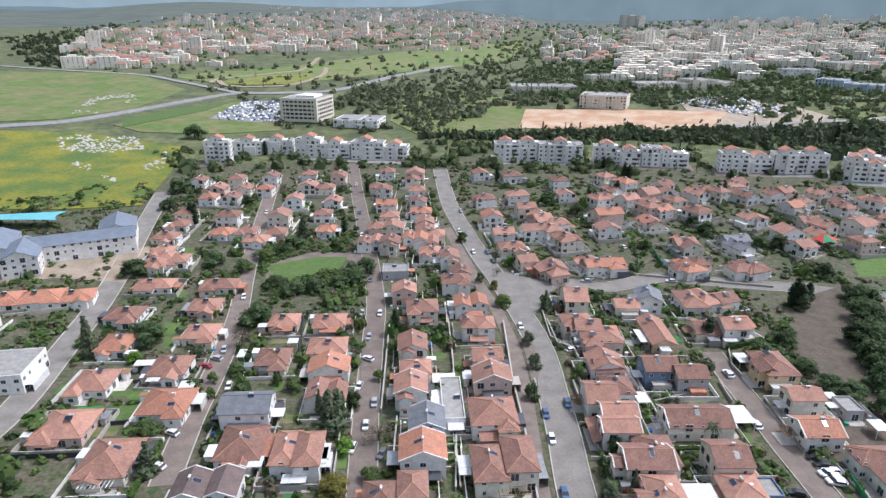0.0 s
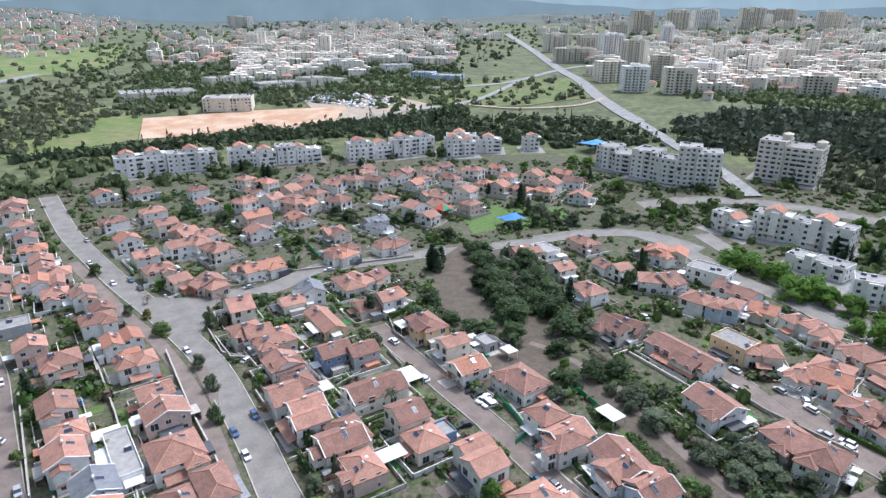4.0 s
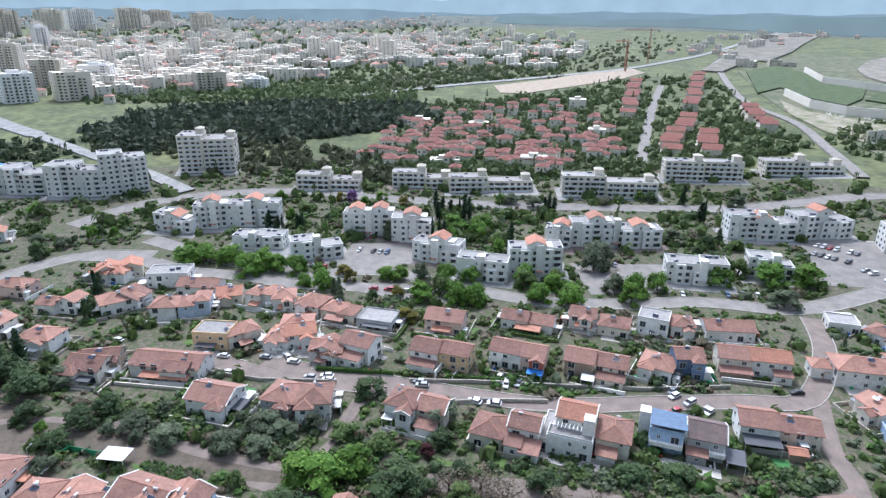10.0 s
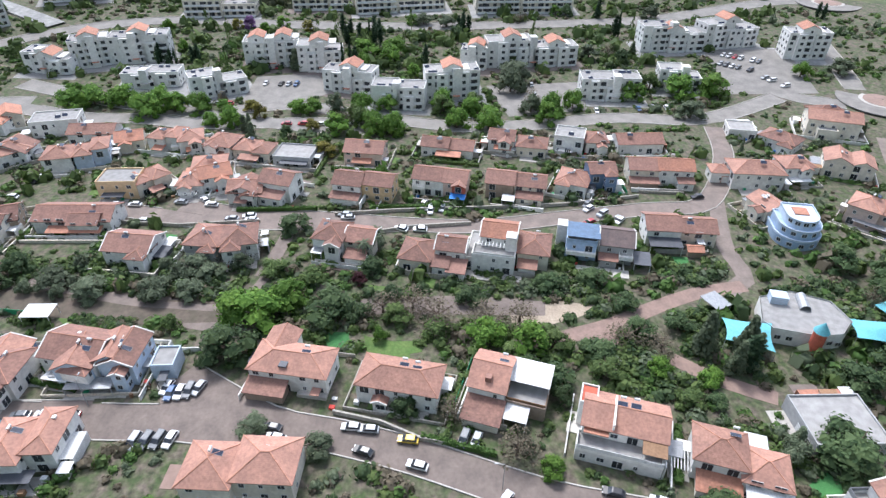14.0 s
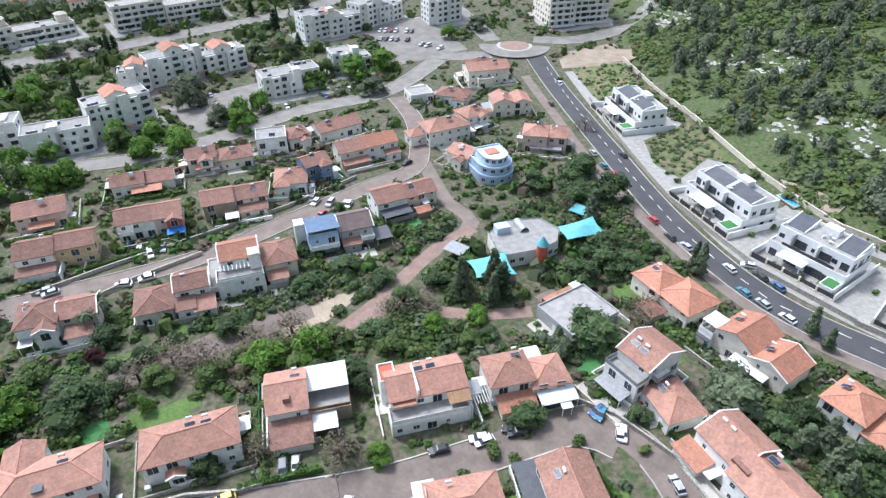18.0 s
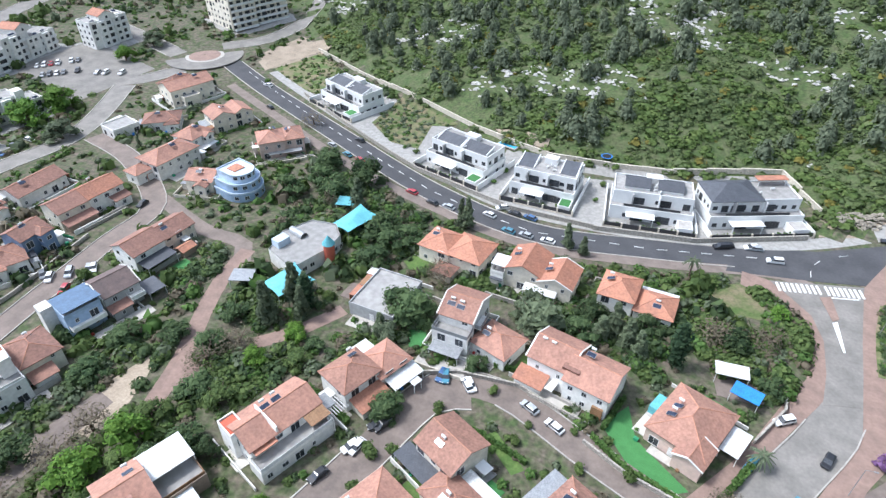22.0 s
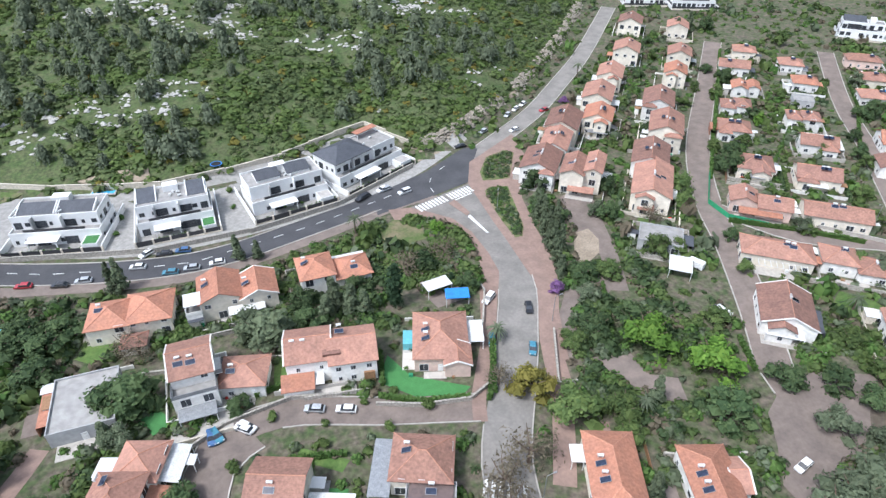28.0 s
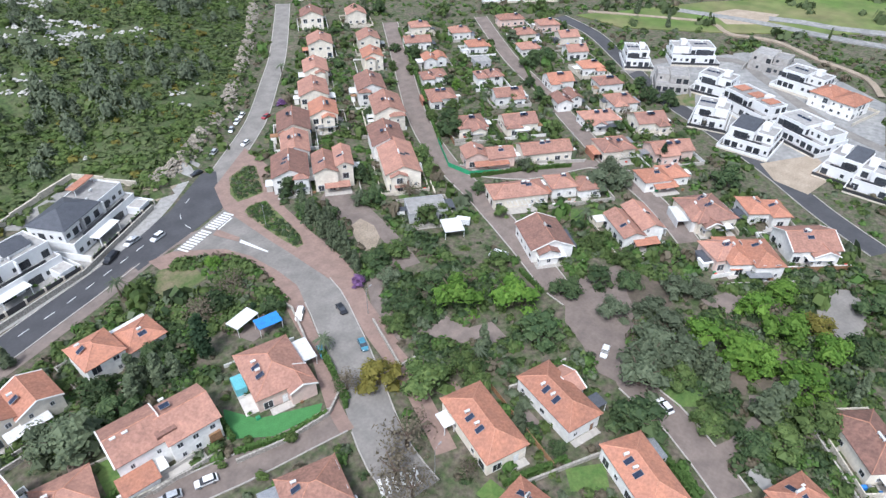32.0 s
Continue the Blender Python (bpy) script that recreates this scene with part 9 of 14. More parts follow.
house(90.7, 191.3, -90, 10.0, 8.0, 3.4, 'front', 'terracotta_old', 'cream', 352, plan='plain')
house(99.4, 189.2, -90, 9.0, 8.5, 6.0, 'front', 'terracotta', 'white', 353, plan='plain')
house(94.2, 213.1, -90, 15.0, 9.0, 4.0, seed=354, plan='plain')
house(100.0, 72.0, -90, 15.0, 9.5, 6.0, 'gable', 'terracotta', 'paleblue', 355, heaters=2, plan='pair')
house(99.6, 57.6, -90, 5.0, 6.0, 3.8, 'flat', 'terracotta_old', 'paleblue', 356, heaters=0)
house(74.5, 113.2, -90, 6.0, 5.0, 3.0, 'flat', 'terracotta', 'slate', 357, heaters=0)
house(113.1, 145.7, -90, 7.0, 5.0, 3.0, 'flat', 'terracotta_old', 'grey', 358, heaters=0)
# between park and apartments
house(208.8, 194.7, -93, 14.0, 9.2, 4.5, 'hip', 'terracotta', 'pink', 359)
house(177.3, 177.0, -93, 9.0, 9.2, 5.0, 'front', 'terracotta', 'cream', 360)
house(197.2, 166.4, -93, 15.0, 8.2, 4.2, seed=361)
house(227.1, 165.3, -93, 16.0, 8.2, 4.5, 'hip', 'terracotta_new', 'white', 362)
house(204.4, 143.6, -93, 13.0, 9.2, 4.5, 'front', 'terracotta_old', 'white', 363)
house(170.7, 154.2, -93, 12.0, 9.2, 5.0, seed=364)
house(155.8, 126.7, -93, 12.0, 10.2, 4.5, 'hip', 'terracotta_old', 'cream', 365)
house(177.9, 201.7, -93, 13.0, 9.2, 4.0, 'front', 'terracotta', 'pink', 366)
house(188.3, 199.3, -93, 12.0, 8.2, 4.0, 'flat', 'terracotta', 'white', 367)
house(182.3, -127.5, -89, 10.0, 9.0, 6.0, seed=368)
house(222.8, -161.6, -89, 13.0, 9.0, 6.5, 'hip', 'terracotta_old', 'cream', 369)
# apartment blocks
apartment(396.9, 201.3, -74, 35.4, 22.0, 8, 'cream', 0, 4, 370, label='cream eight-storey apartment tower with flat roof')
apartment(328.5, 281.1, -79, 26.7, 16.0, 5, 'white', 0, 2, 371)
apartment(331.8, 251.2, -76, 30.8, 16.0, 6, 'white', 0, 3, 372)
apartment(341.7, 228.8, -54, 25.3, 16.0, 8, 'white', 0, 3, 373, label='white eight-storey apartment tower with flat roof')
apartment(289.7, 168.1, -92, 21.4, 11.0, 3, 'white', 1, 2, 374)
apartment(297.1, 153.4, -74, 16.6, 11.0, 4, 'white', 1, 2, 375)
apartment(303.0, 132.2, -82, 26.5, 11.0, 4, 'white', 1, 2, 376)
apartment(274.2, 118.3, -89, 24.5, 10.0, 2, 'white', 0, 2, 377)
apartment(266.3, 88.0, -64, 23.7, 10.0, 3, 'white', 0, 2, 378)
apartment(298.8, 69.7, -87, 24.2, 11.0, 4, 'white', 2, 2, 379)
apartment(293.9, 45.7, -88, 20.5, 11.0, 4, 'white', 1, 2, 380)
apartment(268.6, 29.8, -106, 22.5, 10.0, 3, 'white', 1, 2, 381)
apartment(251.1, 7.8, -97, 22.4, 10.0, 3, 'white', 0, 2, 382)
apartment(259.7, -14.6, -85, 23.6, 11.0, 4, 'white', 1, 2, 383)
apartment(293.9, -27.8, -103, 12.5, 10.0, 3, 'white', 1, 1, 384)
apartment(298.1, -55.0, -85, 43.9, 11.0, 4, 'white', 2, 4, 385)
apartment(256.8, -83.5, -95, 25.5, 11.0, 3, 'white', 0, 3, 386)
apartment(313.1, -129.0, -89, 31.9, 11.0, 4, 'white', 1, 3, 387)
apartment(265.1, -116.8, -99, 18.2, 10.0, 3, 'white', 0, 2, 388)
apartment(315.0, -158.1, -77, 29.6, 11.0, 4, 'white', 1, 3, 389)
apartment(296.3, -190.2, -98, 20.5, 11.0, 4, 'white', 1, 2, 390)
apartment(370.3, 110.4, -88, 39.7, 12.0, 3, 'cream', 0, 4, 391)
apartment(384.4, 54.2, -87, 35.7, 12.0, 3, 'cream', 0, 4, 392)
apartment(380.0, 9.2, -82, 52.7, 12.0, 3, 'cream', 0, 4, 393)
apartment(377.5, -63.1, -88, 56.9, 13.0, 4, 'cream', 0, 4, 394)
apartment(412.3, -128.2, -92, 49.5, 12.0, 4, 'cream', 0, 4, 395)
apartment(425.6, -195.8, -87, 52.0, 13.0, 3, 'cream', 0, 4, 396)
apartment(-130.7, 442.9, 4, 43.0, 12.0, 3, 'white', 2, 2, 397)
apartment(-85.8, 440.5, -3, 39.3, 12.0, 4, 'white', 2, 2, 398)
apartment(-44.9, 434.3, -6, 39.8, 12.0, 4, 'white', 2, 2, 399)
apartment(50.8, 432.0, -1, 29.7, 12.0, 4, 'white', 2, 2, 400)
apartment(81.7, 429.1, -5, 30.4, 12.0, 4, 'white', 1, 2, 401)
apartment(119.1, 419.8, -8, 30.8, 12.0, 4, 'white', 2, 2, 402)
apartment(149.7, 413.8, -9, 30.0, 12.0, 4, 'white', 1, 2, 403)
apartment(196.4, 395.9, -10, 32.3, 12.0, 4, 'white', 2, 2, 404)
apartment(229.0, 390.8, -8, 32.7, 12.0, 4, 'white', 2, 2, 405)
apartment(258.0, 370.2, -24, 22.2, 12.0, 4, 'white', 2, 2, 406)
apartment(-154.1, 418.1, 5, 17.3, 9.0, 5, 'white', 1, 2, 407)
apartment(273.2, 374.2, -34, 41.3, 12.0, 4, 'white', 2, 3, 408)
apartment(310.7, 352.3, -28, 12.3, 9.0, 3, 'white', 1, 1, 409)
office(-121.5, 558.5, -14, 34.4, 36)
apartment(-72.2, 536.9, -9, 38.6, 30.0, 2, 'white', 0, 4, 410, label='low white office annex')
apartment(156.7, 609.3, -22, 43.4, 30.0, 4, 'cream', 0, 3, 411)
apartment(256.8, -249.6, -109, 35.1, 24.0, 8, 'cream', 0, 4, 412, label='cream eight-storey curved apartment tower above the roundabout')
# white villas below the hill
grand_villa(151.1, -184.7, 160, 25.4, 13.0, 3, 413)
grand_villa(88.1, -157.2, 167, 24.2, 13.0, 3, 414)
grand_villa(57.7, -153.1, -179, 20.9, 13.0, 0, 415)
grand_villa(25.1, -154.6, -170, 24.0, 13.0, 1, 416)
grand_villa(-1.6, -164.5, -153, 27.9, 14.0, 2, 417)
villa(-208.4, -292.3, 158, 22.9, 11.0, 434)
villa(-230.4, -275.7, 156, 24.4, 11.0, 435)
villa(-277.1, -201.6, 136, 20.5, 11.0, 436)
villa(-294.4, -183.4, 133, 19.9, 11.0, 437)
villa(-238.5, -95.2, 122, 11.4, 14.0, 418, 'white')
villa(-258.7, -75.8, 124, 20.5, 14.0, 419, 'white')
villa(-220.6, -70.5, 115, 14.0, 14.0, 420, 'concrete')
villa(-230.3, -53.3, 86, 14.9, 14.0, 421, 'white')
villa(-215.8, -33.9, 60, 24.0, 14.0, 422, 'tiled')
villa(-196.4, -44.2, 100, 12.5, 14.0, 423, 'white')
villa(-184.5, -24.9, 88, 16.4, 14.0, 424, 'slate')
villa(-202.2, -9.4, 62, 22.8, 14.0, 425, 'white')
villa(-183.1, 7.2, 80, 11.5, 14.0, 426, 'slate')
villa(-178.3, 16.6, 86, 11.0, 14.0, 427, 'white')
villa(-255.9, -22.4, 75, 19.0, 14.0, 428, 'white')
house(-240.9, -6.3, 72, 19.0, 14.0, 6.0, 'hip', 'terracotta_new', 'white', 429)
villa(-269.4, -40.9, 87, 16.7, 14.0, 430, 'concrete')
patch('forecourt', ((-242.3, -87.8), (-284.5, -55.0), (-290.0, -31.1), (-270.7, -7.4), (-258.1, 9.8), (-179.6, 20.9), (-173.8, -7.8), (-171.4, -20.7), (-193.1, -46.8), (-223.5, -81.2)), 'oldroad', 'pale paved plots between the new villas', 'ground', 0.05)
patch('plot', ((-171.1, -17.6), (-190.5, -4.0), (-179.5, 5.7), (-158.9, 1.0), (-161.6, -10.4)), 'dirt', 'bare earth plot among the new villas', 'ground', 0.09)
patch('plot', ((-210.5, -66.6), (-220.7, -58.9), (-205.6, -53.5), (-203.1, -61.2)), 'fieldearth', 'weedy plot among the new villas', 'ground', 0.09)
strip('street', ((-223.6, -93.9), (-247.5, -85.6), (-268.9, -57.0), (-257.5, -41.7), (-240.4, -23.8), (-222.8, -4.5), (-211.2, 16.6)), 5.5, 'asphalt', 'grey lane between the new villas', 'road', 0.075)
patch('dirt_lot', ((-328.0, -89.5), (-342.3, -80.7), (-346.9, -57.6), (-326.6, -60.4), (-315.2, -76.5)), 'dirt', 'pale levelled earth beyond the villas', 'ground', 0.6)
strip('field_road', ((-337.2, -60.4), (-341.2, -43.7), (-341.5, -28.1), (-347.5, -4.3)), 7.0, 'oldroad', 'pale road across the green field', 'road', 0.75)
strip('field_road', ((-288.7, -147.3), (-303.5, -112.3), (-312.4, -84.9), (-301.9, -70.6), (-304.9, -48.4), (-293.1, -26.7), (-281.7, -2.5), (-263.2, 7.3)), 3.0, 'dirt', 'sandy track through the field', 'road', 0.8)

# ---- open land and distance ----
patch('field', ((-408.1, 471.1), (-347.3, 482.7), (-283.0, 485.6), (-190.2, 451.8), (-175.9, 385.8), (-168.1, 328.1), (-209.1, 317.9), (-280.9, 309.6)), 'field', 'green hillside field with yellow flowers', 'field', 0.50)
patch('field', ((-664.3, 801.9), (-399.9, 827.2), (-284.2, 697.6), (-290.1, 577.1), (-329.3, 527.8), (-419.4, 490.8)), 'meadow', 'green spring field beside the highway', 'field', 0.50)
patch('field', ((-354.5, 806.0), (-229.4, 910.6), (-26.6, 1224.1), (169.9, 1341.8), (100.4, 989.4), (-64.7, 858.7), (-190.7, 749.7), (-255.6, 743.7)), 'meadow', 'green meadow between the districts', 'field', 0.50)
patch('field', ((-275.1, 514.8), (-207.8, 631.8), (-143.9, 534.3), (-133.3, 510.5), (-183.8, 494.4), (-242.1, 493.3)), 'meadow', 'green meadow by the office building', 'field', 0.50)
patch('field', ((-51.5, 675.1), (35.2, 714.0), (78.6, 598.3), (62.3, 523.4), (-20.7, 500.6), (-47.7, 550.8)), 'meadow', 'green meadow with scattered olives', 'field', 0.50)
patch('dirt_lot', ((78.6, 598.3), (169.0, 592.6), (260.9, 569.7), (215.1, 504.9), (125.3, 516.6), (63.7, 523.4)), 'reddirt', 'bare reddish earth of a building plot', 'ground', 0.70)
patch('dirt_lot', ((262.9, 574.4), (321.9, 588.7), (337.4, 529.6), (285.5, 507.9), (222.5, 512.0)), 'dirt', 'pale levelled earth lot', 'ground', 0.75)
patch('field', ((395.8, 647.3), (530.5, 651.7), (592.2, 589.6), (511.4, 474.8), (415.6, 478.4), (329.6, 524.1)), 'meadow', 'green field beside the trunk road', 'field', 0.50)
patch('dirt_lot', ((239.4, 662.1), (325.8, 608.2), (336.9, 535.2), (266.8, 531.9), (224.9, 567.8)), 'dirt', 'pale gravel car park', 'ground', 0.60)
patch('slope', ((965.1, -327.8), (1221.6, -516.0), (1151.1, -596.1), (1471.7, -963.9), (1410.2, -1083.8), (389.8, -324.0), (422.8, -272.3), (488.5, -266.3), (599.3, -262.6), (741.9, -281.6)), 'scrubland', 'green rocky slope of a building site', 'ground', 0.60)
patch('slope', ((960.4, -488.6), (1058.6, -550.0), (1243.6, -716.5), (1272.0, -764.7), (923.3, -538.4), (822.7, -453.9), (881.3, -461.6)), 'quarry', 'pale bare quarry earth on the slope', 'ground', 2.6)
patch('slope', ((805.7, -495.3), (1002.0, -618.2), (1194.9, -760.6), (1255.3, -827.5), (752.6, -507.4), (764.9, -490.1)), 'quarry', 'pale bare quarry earth on the slope', 'ground', 2.6)
patch('slope', ((954.8, -274.5), (1213.8, -397.9), (1517.7, -519.9), (2050.0, -850.0), (1950.0, -880.0), (1244.9, -514.9), (1078.6, -411.3), (1100.0, -390.0), (939.1, -298.9)), 'quarry', 'pale earth of a building site on the ridge', 'ground', 2.8)
patch('slope', ((699.5, -284.9), (627.8, -285.4), (580.3, -311.6), (564.0, -338.5), (517.9, -313.1), (506.3, -275.1), (539.4, -262.8), (614.0, -262.7)), 'slopeearth', 'rocky scree below the wall', 'ground', 1.3)
patch('open_field', ((-279.8, -149.8), (-345.5, -98.4), (-425.3, -7.2), (-354.3, 3.0), (-333.6, -25.1), (-305.2, -68.7), (-277.4, -120.7)), 'meadow', 'green field beyond the last villas', 'field', 0.50)
patch('sports_field', ((198.1, 271.8), (243.3, 245.1), (226.4, 219.5), (201.5, 232.6), (177.6, 244.7)), 'lawn', 'green park lawn', 'lawn', 0.06)
patch('lawn', ((-78.5, 254.9), (-58.9, 264.9), (-44.6, 265.3), (-46.2, 250.8), (-63.5, 238.7), (-73.9, 237.5)), 'lawn', 'green neighbourhood park lawn', 'lawn', 0.06)
patch('lawn', ((184.9, 260.3), (216.3, 270.9), (194.5, 239.0), (176.2, 240.1)), 'lawn', 'green park lawn', 'lawn', 0.06)
strip('highway', ((-399.3, 465.2), (-355.5, 495.2), (-317.1, 518.8), (-285.1, 566.4), (-251.4, 634.4), (-221.6, 676.6), (-174.9, 684.2), (-117.8, 711.3), (-62.3, 825.4), (12.5, 934.4)), 13.0, 'oldroad', 'pale distant highway across the fields', 'road', 1.000)
patch('field', ((-259.2, 754.4), (-226.7, 821.7), (-173.8, 842.7), (-163.5, 815.8), (-183.1, 749.5), (-229.5, 737.2)), 'yellowfield', 'yellow flowering field', 'field', 0.9)
patch('field', ((-263.4, 506.6), (-220.9, 581.1), (-206.0, 645.8), (-222.5, 607.6), (-251.3, 580.3), (-276.6, 535.2)), 'lawn', 'bright green field below the highway', 'field', 0.9)
strip('field_road', ((-274.6, 749.9), (-276.6, 784.0), (-230.1, 835.0), (-195.8, 889.4), (-201.5, 1034.6)), 6.0, 'dirt', 'pale dirt track', 'road', 1.2)
strip('field_road', ((-166.9, 907.8), (-158.4, 826.1), (-179.0, 745.0), (-219.9, 724.6), (-252.4, 733.0), (-273.7, 772.3)), 6.0, 'dirt', 'pale dirt track', 'road', 1.2)
strip('highway', ((-222.8, 680.3), (-303.4, 747.5), (-383.6, 807.2), (-491.8, 834.6), (-598.8, 862.9)), 8.0, 'oldroad', 'pale side road of the highway', 'road', 1.100)
strip('trunk_road', ((1022.4, 1270.8), (803.2, 921.6), (644.3, 678.5), (579.6, 569.9), (511.3, 475.1), (472.3, 412.9), (448.1, 366.9)), 15.0, 'oldroad', 'pale worn trunk road leading into the far town', 'road', 1.000)
strip('trunk_road', ((452.0, 374.0), (428.6, 332.9), (404.0, 290.0), (378.0, 240.0), (345.0, 192.0)), 10.0, 'oldroad', 'pale worn trunk road joining the avenue', 'road', 0.950)
strip('trunk_road', ((393.6, 621.5), (446.9, 611.4), (509.2, 615.2), (620.1, 661.7), (696.5, 680.5)), 10.0, 'oldroad', 'pale cross road at the trunk road junction', 'road', 1.05)
strip('field_road', ((164.2, 501.5), (226.8, 511.0), (291.7, 519.1), (361.1, 523.9), (407.7, 540.0), (505.3, 605.3)), 7.0, 'oldroad', 'pale road along the edge of the fields', 'road', 1.1)
strip('field_road', ((361.1, 523.9), (397.1, 473.8), (459.0, 449.8), (510.0, 465.0)), 5.0, 'dirt', 'pale track below the trunk road', 'road', 1.1)
strip('bypass', ((693.3, 163.3), (789.1, 71.9), (893.9, -61.3), (1050.2, -227.5), (1482.5, -508.2), (3165.4, -1425.2)), 12.0, 'oldroad', 'pale road along the far slope', 'road', 1.000)
strip('trunk_road', ((967.2, -303.2), (702.3, -248.8), (574.9, -252.8), (491.0, -241.1), (413.1, -229.1)), 8.0, 'asphalt', 'grey road below the terraces', 'road', 1.200)
strip('field_road', ((-272.2, -156.5), (-260.5, -129.1), (-237.7, -102.0), (-208.2, -69.5), (-188.2, -40.5), (-168.7, -14.1), (-149.3, 8.1), (-136.7, 25.6)), 8.0, 'newasphalt', 'dark street past the white villas', 'road', 0.060)
strip('field_road', ((-321.7, -106.3), (-327.5, -66.7), (-326.8, -23.7), (-329.0, 6.6)), 6.0, 'oldroad', 'pale track across the field', 'road', 0.700)
strip('street', ((-204.2, -225.1), (-166.6, -184.2), (-122.9, -137.1), (-100.2, -105.2), (-89.1, -82.7), (-74.5, -56.4), (-64.5, -40.5)), 8.0, 'paver', 'brown paved residential street', 'road', 0.050)
strip('street', ((-244.0, -191.8), (-206.1, -147.8), (-180.5, -113.2), (-159.7, -87.8), (-137.1, -59.7), (-121.9, -36.6), (-107.2, -20.1)), 7.0, 'paver', 'brown paved residential street', 'road', 0.050)
strip('street', ((-99.5, -99.6), (-111.0, -79.0), (-132.0, -66.0), (-135.8, -54.8)), 6.0, 'paver', 'brown paved cross street', 'road', 0.040)
strip('street', ((-64.5, -40.5), (-60.6, -27.7), (-53.2, -18.1), (-45.9, -10.6), (-43.1, -1.6), (-37.8, 7.5), (-31.9, 16.0)), 7.0, 'paver', 'brown paved lane through the grove', 'road', 0.040)
strip('footpath', ((-48.8, -149.8), (-44.4, -132.7), (-40.3, -117.3), (-37.7, -102.2), (-34.4, -89.7), (-25.1, -72.3), (-19.9, -60.0), (-13.6, -46.1), (-6.1, -32.5)), 4.5, 'redpaver', 'red paved footpath along the avenue', 'path', 0.045)
strip('footpath', ((-65.3, -123.5), (-60.0, -108.0), (-54.1, -90.8), (-48.0, -76.8)), 5.0, 'paver', 'brown path under the trees', 'path', 0.040)
strip('street', ((-19.2, 113.6), (-21.0, 134.1), (-22.6, 154.9), (-24.6, 189.1), (-27.0, 221.1), (-37.4, 282.5), (-52.3, 359.8), (-62.7, 419.4)), 7.0, 'paver', 'brown paved residential street', 'road', 0.050)
strip('street', ((-66.9, 117.4), (-70.3, 143.9), (-72.4, 170.6), (-77.3, 206.4), (-87.3, 254.6), (-99.2, 328.4), (-108.5, 391.2)), 7.0, 'paver', 'brown paved residential street', 'road', 0.050)
strip('road', ((-123.1, 129.7), (-122.8, 149.3), (-128.7, 185.3), (-136.7, 230.0), (-151.8, 291.7), (-165.9, 352.9)), 9.0, 'asphalt', 'worn grey edge road', 'road', 0.050)
strip('street', ((171.0, 103.8), (164.9, 82.3), (159.7, 64.1), (158.8, 46.7), (158.0, 31.4), (156.1, 17.6), (156.6, 5.8)), 7.0, 'paver', 'brown paved residential street', 'road', 0.050)
strip('street', ((246.6, 192.9), (248.1, 168.3), (238.9, 136.2), (237.4, 109.8), (232.3, 89.7), (231.8, 60.8), (231.5, 36.0), (223.1, 17.7)), 9.0, 'asphalt', 'grey street along the apartment blocks', 'road', 0.043)
strip('street', ((272.0, 174.9), (255.8, 132.6), (245.2, 98.2), (234.0, 65.8), (226.3, 36.3)), 9.0, 'asphalt', 'grey car park street', 'road', 0.048)
strip('avenue', ((281.2, 221.6), (315.5, 208.1), (342.9, 177.8), (358.4, 130.0), (352.8, 67.4), (350.7, 0.0), (351.3, -66.7), (354.7, -134.1), (377.1, -211.3), (372.7, -236.6)), 11.0, 'asphalt', 'grey tree-lined avenue between the apartment blocks', 'road', 0.050)
strip('street', ((167.2, -95.8), (142.6, -88.2), (126.6, -87.1), (119.3, -74.1)), 5.0, 'paver', 'brown lane to the kindergarten', 'road', 0.041)
strip('footpath', ((128.0, 117.5), (126.0, 94.2), (121.4, 70.3), (118.7, 50.8), (112.4, 45.0), (110.4, 48.6)), 4.0, 'paver', 'brown park path', 'path', 0.045)
strip('footpath', ((132.6, 43.6), (148.7, 40.3), (161.0, 38.9)), 4.0, 'paver', 'brown park path', 'path', 0.040)
strip('footpath', ((103.8, -25.6), (107.4, -36.8), (110.7, -47.1), (116.4, -59.1), (121.5, -71.8), (124.0, -85.7)), 4.5, 'redpaver', 'reddish park path', 'path', 0.045)
strip('footpath', ((98.4, -57.1), (91.3, -65.6), (85.8, -76.0)), 4.0, 'redpaver', 'reddish park path', 'path', 0.043)
patch('plaza', ((107.4, -36.8), (111.7, -47.5), (104.0, -46.7), (100.0, -45.8), (100.5, -39.5)), 'redpaver', 'red paved round seat place', 'path', 0.05)
patch('clearing', ((115.9, -21.6), (119.7, -34.8), (117.0, -46.4), (113.5, -38.9), (110.1, -28.8), (110.3, -21.7)), 'dirt', 'bare sandy clearing in the park', 'ground', 0.03)
strip('pavement', ((210.4, -178.7), (178.4, -164.3), (127.0, -141.2), (89.0, -128.9), (53.1, -122.1), (20.6, -128.2), (-13.0, -137.9), (-25.2, -131.9)), 4.0, 'paver', 'brown paved footway beside the dark road', 'pavement', 0.070)
strip('pavement', ((202.4, -199.1), (142.1, -168.7), (95.4, -148.6), (66.8, -139.0), (38.3, -139.1), (10.5, -144.7), (-16.9, -154.8), (-44.0, -174.1)), 5.0, 'flagstone', 'pale stone footway before the villas', 'pavement', 0.080)
strip('pavement', ((-26.1, -117.9), (-22.5, -99.9), (-14.0, -82.8), (-6.3, -68.9), (-0.2, -58.7), (2.6, -51.5)), 3.0, 'redpaver', 'red paved footway', 'pavement', 0.070)
strip('pavement', ((-44.2, -133.5), (-38.4, -109.0), (-30.6, -84.7), (-22.1, -66.7), (-18.3, -55.7)), 5.0, 'redpaver', 'red paved footway', 'pavement', 0.070)
patch('parking', ((282.2, 74.3), (286.3, 48.3), (266.3, 35.6), (250.3, 53.3), (253.3, 75.8)), 'asphalt', 'grey paved car park between the blocks', 'ground', 0.05)
